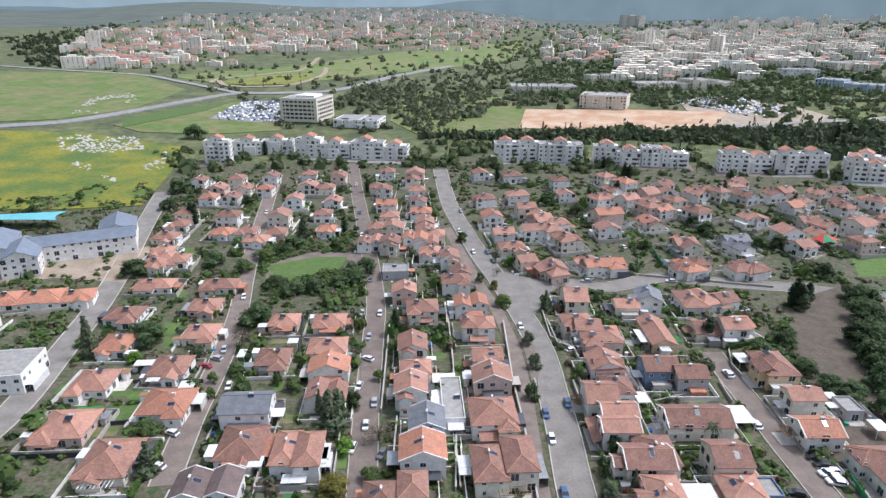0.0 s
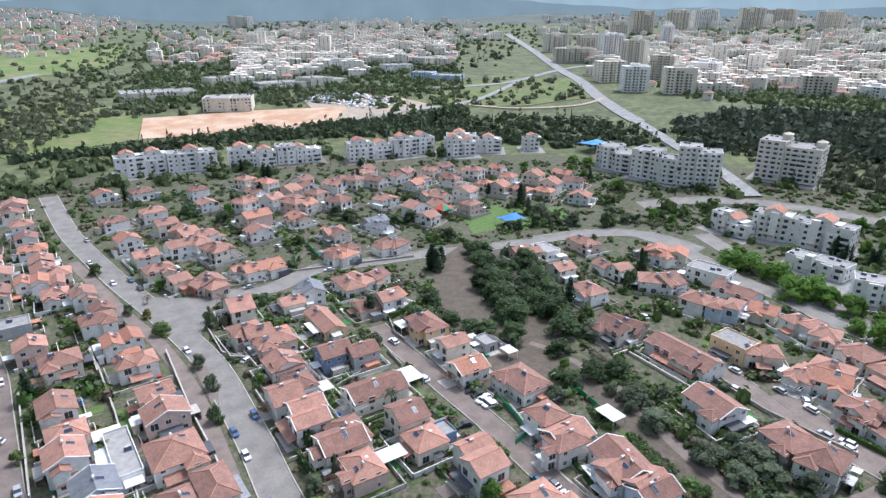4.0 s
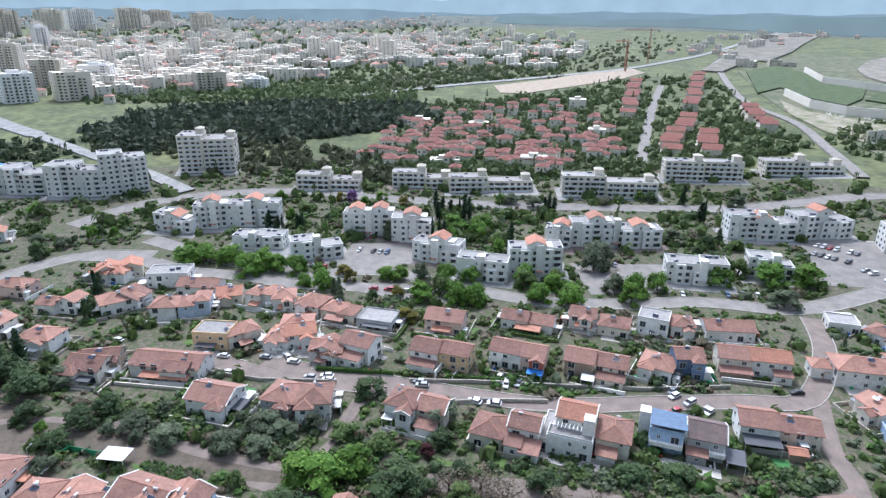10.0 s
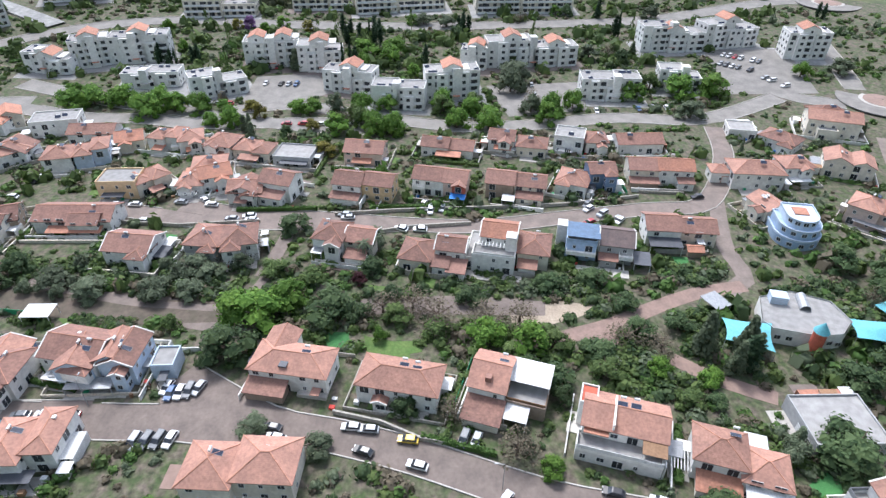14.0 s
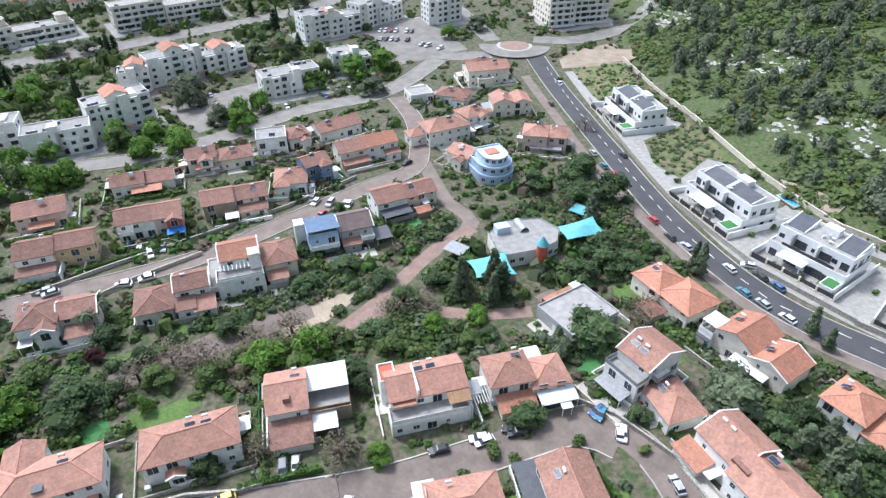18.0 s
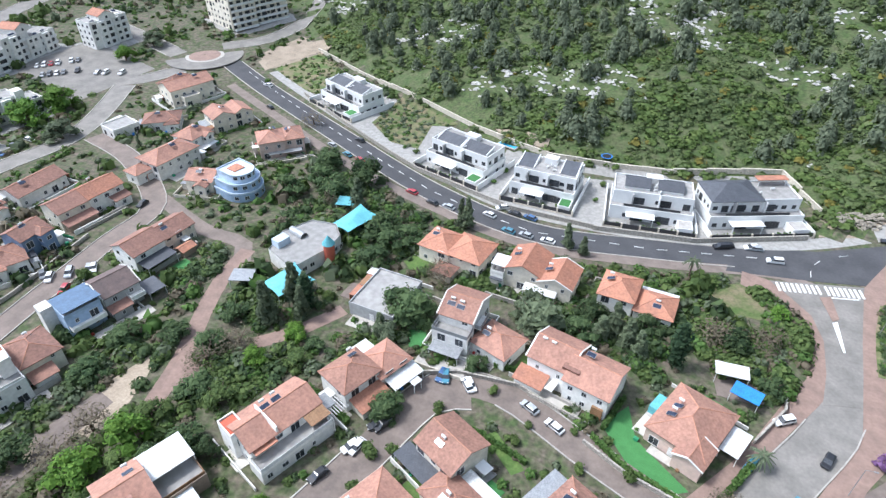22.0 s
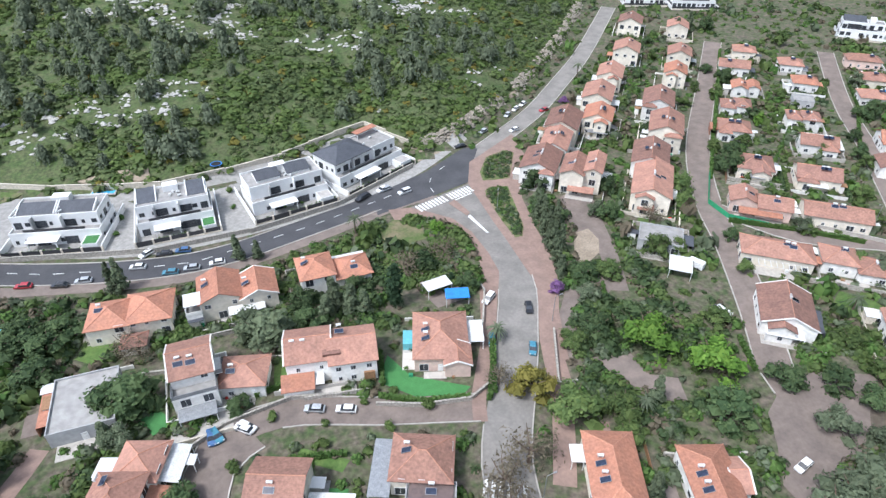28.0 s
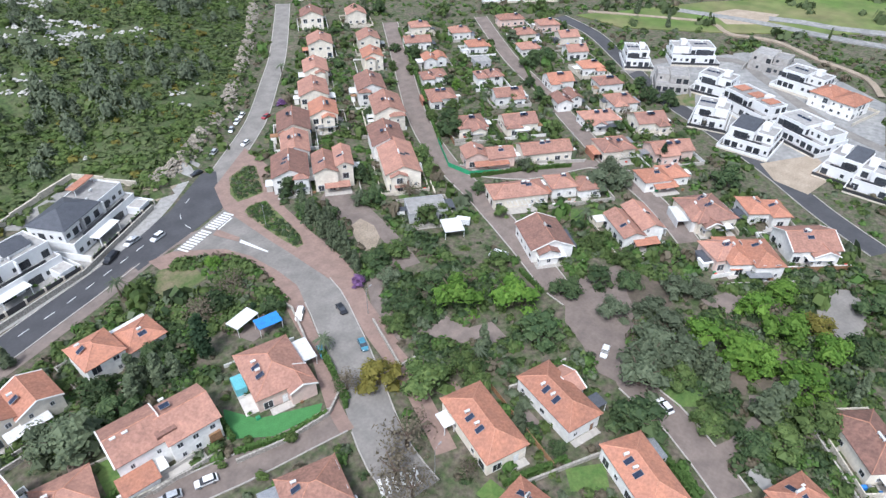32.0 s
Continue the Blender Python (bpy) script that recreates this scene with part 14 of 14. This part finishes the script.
tree(-65.7, -86.2, 8.7, 9.6)
tree(-94.7, -112.1, 8.7, 9.6)
tree(-72.7, -120.7, 7.2, 8.0, 'dark')
tree(-75.1, -101.1, 7.2, 8.0, 'bare', 'sparse')
tree(-83.6, -71.4, 5.1, 5.6)
tree(-114.7, -78.8, 4.3, 4.8)
tree(-156.0, -78.2, 5.8, 6.4, 'dark')
tree(-154.8, -68.7, 5.8, 6.4)
tree(-292.8, -101.3, 10.2, 6.1, 'pine', 'conifer')
tree(-319.7, -135.5, 11.6, 7.0, 'pine', 'conifer')
tree(-302.2, -123.0, 11.6, 7.0, 'pine', 'conifer')
tree(-317.1, -143.6, 8.7, 5.2, 'pine', 'conifer')
tree(-246.9, -112.5, 4.3, 4.8)
tree(-256.8, -145.6, 5.1, 5.6, 'dark')
tree(-221.9, -124.1, 5.1, 5.6)
tree(-203.0, -155.6, 5.1, 5.6)
tree(-202.8, -169.1, 5.1, 5.6)
tree(-137.6, -76.2, 5.8, 6.4)
tree(-72.6, -84.9, 5.8, 6.4)
tree(-91.5, -84.9, 5.1, 5.6, 'dark')
hedge(-198.8, -213.8, -133.4, -141.6)
hedge(-133.4, -141.6, -110.3, -115.5)
hedge(-97.5, -92.6, -112.6, -81.7)
hedge(-112.6, -81.7, -126.2, -69.6)
hedge(-145.8, -55.4, -138.5, -44.0)
hedge(-124.0, -105.6, -179.6, -146.3)
hedge(-179.6, -146.3, -223.9, -194.8)
hedge(-172.6, -110.2, -207.9, -141.6)
hedge(-207.9, -141.6, -247.2, -187.4)
wall_line(((-83.4, -124.3), (-93.4, -112.1)), 1.1, 0.3, 'limestone')
wall_line(((-120.2, -80.7), (-132.3, -67.4)), 1.1, 0.3, 'limestone')
wall_line(((-141.3, -50.1), (-145.4, -36.9)), 1.1, 0.3, 'limestone')
thicket(((203.9, -201.5), (195.6, -226.5), (179.1, -217.2), (167.7, -188.4), (175.3, -187.4)), -60, 'shrub')
thicket(((134.9, -172.7), (135.4, -199.4), (102.6, -184.2), (112.3, -180.1), (108.5, -160.7), (120.0, -161.4)), -70, 'olive')
thicket(((-206.0, -208.4), (-238.1, -183.8), (-138.9, -69.5), (-100.2, -97.6)), 110, 'shrub')
thicket(((-250.8, -184.6), (-275.0, -154.2), (-168.5, -48.1), (-143.2, -61.8)), 110, 'shrub')
thicket(((-156.1, -244.7), (-187.9, -221.9), (-98.1, -108.7), (-63.3, -124.2)), 160, 'hedge')


# ---- planting between the houses ----
def cover(gap):
    """A one-metre map of what houses and roads take up."""
    m = np.zeros((1000, 1000), bool)
    for px, py, a, hw, hd in FOOT:
        if abs(px) > 480 or abs(py) > 480:
            continue
        k = int(math.hypot(hw, hd) + gap) + 2
        cx, cy = int(px) + 500, int(py) + 500
        gx, gy = np.meshgrid(np.arange(cx - k, cx + k + 1), np.arange(cy - k, cy + k + 1), indexing="ij")
        dx, dy = gx - 500 + 0.5 - px, gy - 500 + 0.5 - py
        u, v = dx * math.cos(a) + dy * math.sin(a), -dx * math.sin(a) + dy * math.cos(a)
        hit = (abs(u) < hw + gap) & (abs(v) < hd + gap)
        ok = (gx >= 0) & (gx < 1000) & (gy >= 0) & (gy < 1000) & hit
        m[gx[ok], gy[ok]] = True
    for px, py, hw, _ in LANES:
        if abs(px) < 480 and abs(py) < 480:
            k = hw + gap * 0.6 + 0.6
            m[max(0, int(px - k) + 500):int(px + k) + 501, max(0, int(py - k) + 500):int(py + k) + 501] = True
    for poly in OPEN:
        for gx in range(max(0, int(min(p[0] for p in poly)) + 500), min(1000, int(max(p[0] for p in poly)) + 501)):
            for gy in range(max(0, int(min(p[1] for p in poly)) + 500), min(1000, int(max(p[1] for p in poly)) + 501)):
                if not m[gx, gy] and inside(tuple(poly), gx - 499.5, gy - 499.5):
                    m[gx, gy] = True
    return m


NEAR, CLEAR = cover(0.6), cover(1.8)


def open_at(m, x, y):
    i, j = int(x + 500), int(y + 500)
    return 0 <= i < 1000 and 0 <= j < 1000 and not m[i, j]


def kerbs():
    """Pale kerb stones along the streets, open where streets meet."""
    lanes = np.array(LANES)
    for k, (line, width) in enumerate(KERBS):
        others = lanes[(lanes[:, 3] != k + 1) & (lanes[:, 2] >= 3)]
        f = Form()
        for side in (-1, 1):
            run = []
            for i, p in enumerate(line):
                d = (line[min(i + 1, len(line) - 1)] - line[max(i - 1, 0)]).normalized()
                nrm = Vector((-d.y, d.x)) * side
                run.append((p + nrm * (width / 2), p + nrm * (width / 2 + 0.28)))
            for (a0, a1), (b0, b1) in zip(run, run[1:]):
                mid = (a0 + b0) / 2
                if np.any(np.hypot(others[:, 0] - mid.x, others[:, 1] - mid.y) < others[:, 2] + 0.5):
                    continue
                if any(inside(tuple(q), mid.x, mid.y) for q in OPEN if abs(q[0][0] - mid.x) + abs(q[0][1] - mid.y) < 150):
                    continue
                f.solid([(v.x, v.y, ground(v.x, v.y) + z) for z in (-0.1, 0.24) for v in (a0, b0, b1, a1)], [(4, 5, 6, 7), (0, 1, 5, 4), (1, 2, 6, 5), (2, 3, 7, 6), (3, 0, 4, 7)])
        if f.f:
            tagged(new("kerb", f.data("kerb", MAT["limestone"])), "pale kerb stones along both sides of a street", "kerb", kind="structure")


kerbs()


def dark_fence(x0, y0, x1, y1, mat="fencedark"):
    d = math.hypot(x1 - x0, y1 - y0)
    ob = thing("garden_fence", x0, y0, math.degrees(math.atan2(y1 - y0, x1 - x0)), {"fencedark": "dark slatted garden fence beside a house", "wood": "brown wooden garden fence beside a house", "greencloth": "green mesh screen fence round a garden", "frame": "white slatted garden fence beside a house"}[mat], "fence", "garden fences")
    part("fence_panel", Form().box(0, d, -0.04, 0.04, -0.3, 1.5).data("fence_panel", MAT[mat]), ob)


def small_yard(x, y, a, w, d, mat, name, label, category):
    """A lawn or paved court in a garden; nothing grows over it."""
    ob = new(name, Form().box(-w / 2, w / 2, -d / 2, d / 2, -0.3, 0.0).data(name, MAT[mat]))
    ob.matrix_basis = pose(x, y, ground(x, y) + level(0.1, ((x - w, y - w), (x + w, y + w)), 0), 0, 0, a)
    tagged(ob, label, category, kind="structure")
    c, s = math.cos(radians(a)), math.sin(radians(a))
    for i in range(int(w) + 1):
        for j in range(int(d) + 1):
            u, v = i - w / 2, j - d / 2
            px, py = int(x + u * c - v * s + 500), int(y + u * s + v * c + 500)
            if 0 <= px < 1000 and 0 <= py < 1000:
                NEAR[px, py] = True


def yards(seed):
    r = random.Random(seed)
    n = 0
    for x, y, a, w, d in HOMES:
        if math.hypot(x - EYE[0], y - EYE[1]) > 205:
            continue
        c, s = math.cos(radians(a)), math.sin(radians(a))
        west = x < -20 and y > 60
        for _ in range(7 if west else 3):
            u, v = r.choice(((w / 2 + 3.2, 0), (-w / 2 - 3.2, 0), (0, d / 2 + 3.5), (0, -d / 2 - 4.6), (w * 0.3, d / 2 + 3.5)))
            px, py, sw, sd = x + u * c - v * s, y + u * s + v * c, r.uniform(3.5, 8 if west else 6), r.uniform(3.5, 8 if west else 6.5)
            if not all(open_at(NEAR, px + i * sw * 0.4, py + j * sd * 0.4) for i in (-1, 0, 1) for j in (-1, 0, 1)):
                continue
            n += 1
            k = r.random()
            if k < (0.8 if west else 0.6):
                small_yard(px, py, a, sw, sd, r.choice(("lawn", "lawn", "turf", "fieldearth")), "garden_lawn", "short green lawn in a house garden", "lawn")
            else:
                small_yard(px, py, a, sw, sd, r.choice(("limestone", "paver", "flagstone", "redpaver")), "garden_paving", "paved court in a house garden", "paving")
            if not west:
                break


yards(8)


def plots(seed):
    """Walls, hedges and fences between the gardens, where there is room for them."""
    r = random.Random(seed)
    for x, y, a, w, d in HOMES:
        if math.hypot(x - EYE[0], y - EYE[1]) > 205:
            continue
        c, s = math.cos(radians(a)), math.sin(radians(a))
        at = lambda u, v: (x + u * c - v * s, y + u * s + v * c)
        gx, gy = w / 2 + r.uniform(2.2, 3.6), d / 2 + r.uniform(3.5, 6.0)
        for (u0, v0), (u1, v1) in (((-gx, -gy), (gx, -gy)), ((gx, -gy), (gx, gy * 0.7)), ((-gx, -gy), (-gx, gy * 0.7))):
            p, q = at(u0, v0), at(u1, v1)
            if r.random() > 0.62 or not all(open_at(NEAR, p[0] + (q[0] - p[0]) * k / 6, p[1] + (q[1] - p[1]) * k / 6) for k in range(7)):
                continue
            kind = r.random()
            if kind < 0.42:
                hedge(*p, *q, r.uniform(0.8, 1.5), r.uniform(1.1, 1.9), r.choice(("hedge", "dark", "mid")))
            elif kind < 0.78:
                wall_line((p, q), r.uniform(0.7, 1.3), 0.28, r.choice(("rubble", "limestone", "stone", "rubble")), "low stone garden wall beside a house")
            else:
                dark_fence(*p, *q, r.choice(("fencedark", "wood", "fencedark", "greencloth", "frame")))


plots(21)


def yard_works(seed):
    """The built clutter of the gardens: paved courts, low walls, sheds, awnings, water butts, garden seats."""
    r = random.Random(seed)
    road = np.zeros((1000, 1000), bool)
    for px, py, hw, _ in LANES:
        if abs(px) < 480 and abs(py) < 480:
            k = hw + 0.3
            road[max(0, int(px - k) + 500):int(px + k) + 501, max(0, int(py - k) + 500):int(py + k) + 501] = True
    paving, walls, sheds, tiled, small = {}, {}, {}, Form(), {}
    for x, y, a, w, d in HOMES:
        far = math.hypot(x - EYE[0], y - EYE[1])
        if far < 60 or far > 400:
            continue
        m = pose(x, y, ground(x, y), 0, 0, a)
        ok = lambda u, v: open_at(road, *(m @ Vector((u, v, 0))).xy)
        put = lambda store, mat, box: store.setdefault(mat, Form()).solid([m @ Vector(q) for q in Form().box(*box).v], Form().box(*box).f)
        gx, gy, gb = w / 2 + r.uniform(1.6, 3.4), d / 2 + r.uniform(2.2, 4.4), d / 2 + r.uniform(1.8, 3.6)
        for _ in range(r.choice((1, 2, 2, 3))):
            side = r.randrange(4)
            if side < 2:
                q = 1 if side else -1
                u0, u1, v0, v1 = sorted((q * (w / 2 - 0.3), q * (gx + 0.4))) + sorted((r.uniform(-0.5, 0.1) * d, r.uniform(0.2, 0.6) * d))
            else:
                q = -1 if side == 2 else 1
                u0, u1, v0, v1 = sorted((r.uniform(-0.5, 0) * w, r.uniform(0.1, 0.5) * w)) + sorted((q * (d / 2 - 0.3), q * (d / 2 + r.uniform(1.6, 3.2))))
            if all(ok(u, v) for u in (u0, u1) for v in (v0, v1)):
                put(paving, r.choice(("limestone", "flagstone", "concrete", "paver", "whitepaving", "lawn")), (u0, u1, v0, v1, -0.3, 0.1 + 0.004 * r.randrange(30)))
        wall = r.choice(("white", "stone", "rubble", "limestone", "white"))
        h = r.uniform(0.8, 1.6)
        for u0, v0, u1, v1 in ((-gx, -gy, gx, -gy), (gx, -gy, gx, gb), (-gx, -gy, -gx, gb), (-gx, gb, gx, gb)):
            if r.random() < 0.72 and all(ok(u0 + (u1 - u0) * k / 6, v0 + (v1 - v0) * k / 6) for k in range(7)):
                put(walls, wall, (min(u0, u1) - 0.12, max(u0, u1) + 0.12, min(v0, v1) - 0.12, max(v0, v1) + 0.12, -0.4, h + 0.01 * r.random()))
        for _ in range(r.choice((0, 1, 1, 2))):
            u, v = r.choice((-1, 1)) * (w / 2 + r.uniform(0.9, 1.8)), r.uniform(-0.5, 0.5) * d
            sw, sd, sh = r.uniform(0.9, 1.9), r.uniform(1.0, 2.4), r.uniform(2.1, 2.9)
            if ok(u - sw, v) and ok(u + sw, v) and ok(u, v - sd) and ok(u, v + sd):
                mat = r.choice(("whitemetal", "whitemetal", "greymetal", "white", "slatepanel", "wood", "villawhite"))
                put(sheds, mat, (u - sw, u + sw, v - sd, v + sd, sh, sh + 0.12))
                put(sheds, wall if wall != "rubble" else "white", (u - sw + 0.2, u + sw * 0.4, v - sd + 0.2, v + sd - 0.2, -0.3, sh))
        for _ in range(r.randrange(2, 6)):
            u, v = r.uniform(-gx, gx), r.choice((-gy + 0.8, gb - 0.8, -d / 2 - 0.7))
            k = r.uniform(0.25, 0.6)
            if ok(u, v):
                put(small, r.choice(("villawhite", "whitemetal", "bluecloth", "greymetal", "wood", "frame", "redcloth", "greencloth")), (u - k, u + k, v - k * 0.8, v + k * 0.8, -0.1, r.uniform(0.4, 1.1)))
    for store, nm, label, category in ((paving, "yard_paving", "paved courts and terraces of the gardens", "paving"), (walls, "yard_walls", "low plastered and stone walls round the gardens", "walls"), (sheds, "garden_sheds", "small sheds and awnings beside the houses", "sheds"), (small, "garden_furniture", "seats, boxes and water butts in the gardens", "garden things")):
        for mat, f in store.items():
            tagged(new(nm, f.data(nm, MAT[mat])), label, category, kind="stuff")


yard_works(5)


def gardens(seed):
    """Trees near the houses, single bushes close by, and the mass of garden shrubs."""
    r = random.Random(seed)
    trees = bushes = 0
    for _ in range(45000):
        a, q = r.uniform(0, 2 * math.pi), r.uniform(0, 1)
        d = 25 + 400 * q ** 0.7
        x, y = 20 + d * math.cos(a), d * math.sin(a)
        if y < -100 and beyond_edge(x, y) > 0:
            continue
        green = noise.noise((x * 0.06, y * 0.06, 2.0))
        if r.random() > 0.62 + 1.3 * green or not open_at(NEAR, x, y):
            continue
        if r.random() < 0.036 and trees < 130 and open_at(CLEAR, x, y):
            trees += 1
            h = r.uniform(3.2, 7.4)
            leaf = r.choice(("mid", "dark", "dark", "mid", "olive", "dark", "bare", "mid", "dark", "pine", "bright"))
            kind = "sparse" if leaf == "bare" else "conifer" if leaf == "pine" else "round"
            tree(x, y, h * (1.5 if leaf == "pine" else 1), h * r.uniform(0.8, 1.15), leaf, kind, r.randrange(999))
        elif d < 150 and r.random() < 0.1 and bushes < 50:
            bushes += 1
            bush(x, y, r.uniform(1.4, 3.0), r.choice(("mid", "dark", "mid", "olive", "dark", "shrub")), r.randrange(999))
        else:
            s = r.uniform(0.6, 1.5) + max(0, green) * 1.8
            shrub_clump(GREEN[r.choice(("mid", "dark", "bare", "hedge", "olive", "shrub", "mid"))], x, y, s, r, FINE if d < 110 else ROUGH)
    for _ in range(15000):
        a, d = r.uniform(0, 2 * math.pi), r.uniform(110, 400)
        x, y = 20 + d * math.cos(a), d * math.sin(a)
        if y < -100 and beyond_edge(x, y) > 0 or not open_at(NEAR, x, y) or noise.noise((x * 0.05, y * 0.05, 6.0)) < -0.08:
            continue
        shrub_clump(GREEN[r.choice(("mid", "dark", "mid", "hedge", "olive", "shrub", "bare", "shrub"))], x, y, *((r.uniform(1.6, 2.6), r, ROUGH, 1.8) if r.random() < 0.14 else (r.uniform(0.7, 1.9), r, ROUGH)))
    for poly, n, leaf in THICKETS:
        x0, x1 = min(p[0] for p in poly), max(p[0] for p in poly)
        y0, y1 = min(p[1] for p in poly), max(p[1] for p in poly)
        for _ in range(abs(n) * 4):
            x, y = r.uniform(x0, x1), r.uniform(y0, y1)
            if inside(tuple(poly), x, y) and (n < 0 or noise.noise((x * 0.08, y * 0.08, 7.0)) > -0.2 and open_at(NEAR, x, y)):
                shrub_clump(GREEN[leaf if r.random() < 0.5 else r.choice(("mid", "mid", "olive", "hedge", "bare"))], x, y, r.uniform(0.8, 2.4) if n > 0 else r.uniform(0.5, 1.1), r)
    for k, f in GREEN.items():
        tagged(new("garden_shrubs", f.data("garden_shrubs", LEAF[k])), f"{TREEWORD.get(k, 'fresh green')} shrubs filling the gardens", "shrubs", kind="stuff")


gardens(3)


# ---- pine hill ----
def hill_pines(count, seed):
    """Young pines: a loose, ragged cone of needle sprays over a short trunk, about 2 wide and 1 high."""
    r = random.Random(seed)
    out = []
    for k in range(count):
        f = Form()
        f.box(-0.04, 0.04, -0.04, 0.04, -0.1, 0.7)
        f.box(-0.3, 0.3, -0.3, 0.3, 0.2, 0.62)
        point, lobes, turn = r.uniform(0.36, 0.6), r.choice((2, 3, 5)), r.uniform(0, 6)
        for _ in range(165):
            u, a = r.random(), r.uniform(0, 6.3)
            w = (1 - u) ** point * (0.72 + 0.24 * math.sin(lobes * a + turn + 5 * u)) * r.uniform(0.6, 1.0) + 0.04
            p = Vector((w * math.cos(a), w * math.sin(a), 0.14 + 0.84 * u - 0.1 * w))
            leaf_quad(f, p, 0.095, r, Vector((math.cos(a), math.sin(a), 0.5 + u)))
        out.append(shape_of(f))
    return out


PINES = hill_pines(12, 4)


def stone(g, r, c, s):
    pts = [c + Vector((r.uniform(.6, 1.2) * s * math.cos(a), r.uniform(.4, .9) * s * math.sin(a), r.uniform(-.1, .3) * s)) for a in (0, 1.1, 2.2, 3.3, 4.4, 5.4)]
    top = [c + Vector((r.uniform(.3, .6) * s * math.cos(a), r.uniform(.2, .5) * s * math.sin(a), s * r.uniform(.35, .75))) for a in (0.5, 2.6, 4.7)]
    g.solid(pts + top, [(0, 1, 6), (1, 2, 7, 6), (2, 3, 7), (3, 4, 8, 7), (4, 5, 8), (5, 0, 6, 8), (6, 7, 8)])


def rocky(x, y):
    return noise.noise((x * 0.014 + 3, y * 0.035, 9.0)) > 0.22


def hill_cover():
    r = random.Random(11)
    wood = Mass()
    n = singles = 0
    spots = {}
    for _ in range(60000):
        x, y = r.uniform(-340, 340), r.uniform(-480, -160)
        d = beyond_edge(x, y)
        if d < 10 or d > 260 or n >= 1800:
            continue
        dense = noise.noise((x * 0.02, y * 0.02, 3.0))
        west = 0.42 if x < 25 and d < 75 else 0.0
        if r.random() > 0.42 + dense * 1.1 + d * 0.003 - west or rocky(x, y) and r.random() < 0.85:
            continue
        gap = r.uniform(3.2, 6.0) if d < 120 else 4.5
        near = [q for i in (-1, 0, 1) for j in (-1, 0, 1) for q in spots.get((int(x // 6) + i, int(y // 6) + j), ())]
        if any((q[0] - x) ** 2 + (q[1] - y) ** 2 < gap * gap for q in near):
            continue
        spots.setdefault((int(x // 6), int(y // 6)), []).append((x, y))
        n += 1
        h = r.uniform(3.6, 8.6)
        if d < 55 and x > -40 and n % 3 == 0 and singles < 90:
            singles += 1
            tree(x, y, h, h * r.uniform(0.6, 0.85), "hillpine", "pine", r.randrange(999), "pine_tree")
            continue
        wood.add(r.choice(PINES), x, y, ground(x, y), h * r.uniform(0.58, 0.8), h, r.uniform(0, 6.3))
    tagged(new("pine_wood", wood.data("pine_wood", LEAF["hillpine"])), "dark pine wood covering the upper hillside", "trees", kind="stuff")
    f, e, k, g, cut = Mass(), Mass(), Mass(), Form(), Form()
    n = 0
    while n < 24000:
        x, y = r.uniform(-340, 340), r.uniform(-480, -160)
        d = beyond_edge(x, y)
        if d < 1.5 or d > 230 or r.random() > 1.2 - d / 230:
            continue
        n += 1
        if rocky(x, y) and r.random() < 0.8:
            continue
        grass = noise.noise((x * 0.045, y * 0.045, 4.0))
        near_wall = d < 16 and x > -28
        if r.random() > (1.3 if x < 25 else 1.05) + grass * 1.4 - (0.45 if near_wall else 0):
            continue
        s = r.uniform(0.6, 1.5) + (r.random() ** 3) * 1.6 + max(0.0, grass) * 1.8
        shrub_clump(k if r.random() < 0.04 else f if noise.noise((x * 0.09, y * 0.09, 1.0)) + r.uniform(-.25, .25) > 0.0 else e, x, y, s, r, SCRUB if d < 120 else ROUGH, 0.7)
    # outcrops in bands along the slope, and the cut rock face beside the hill road
    n = 0
    while n < 3800:
        x, y = r.uniform(-320, 330), r.uniform(-440, -170)
        d = beyond_edge(x, y)
        if 12 < d < 210 and (rocky(x, y) or r.random() < 0.02):
            for _ in range(3):
                n += 1
                px, py = x + r.gauss(0, 1.6), y + r.gauss(0, 0.7)
                stone(g, r, Vector((px, py, ground(px, py))), r.uniform(0.4, 1.5))
    n = 0
    while n < 2600:
        x, y = r.uniform(-260, -26), r.uniform(-420, -160)
        d = beyond_edge(x, y)
        if 0.8 < d < 5.5 and noise.noise((x * 0.06, y * 0.06, 5.0)) > -0.35:
            n += 1
            stone(cut, r, Vector((x, y, ground(x, y) - 0.3 + 0.3 * min(d, 3))), r.uniform(0.35, 1.25))
    tagged(new("hill_shrubs", f.data("hill_shrubs", LEAF["shrub"])), "low green scrub covering the rocky hillside", "shrubs", kind="stuff")
    tagged(new("hill_scrub", e.data("hill_scrub", LEAF["garrigue"])), "dark evergreen scrub covering the hillside", "shrubs", kind="stuff")
    tagged(new("flowering_shrubs", k.data("flowering_shrubs", LEAF["yellow"])), "yellow flowering broom scrub on the hillside", "shrubs", kind="stuff")
    tagged(new("rock_face", cut.data("rock_face", MAT["cutrock"])), "rough beige cut rock face beside the hill road", "rocks", kind="stuff")
    tagged(new("hill_rocks", g.data("hill_rocks", MAT["rock"])), "pale limestone outcrops on the hillside", "rocks", kind="stuff")


hill_cover()
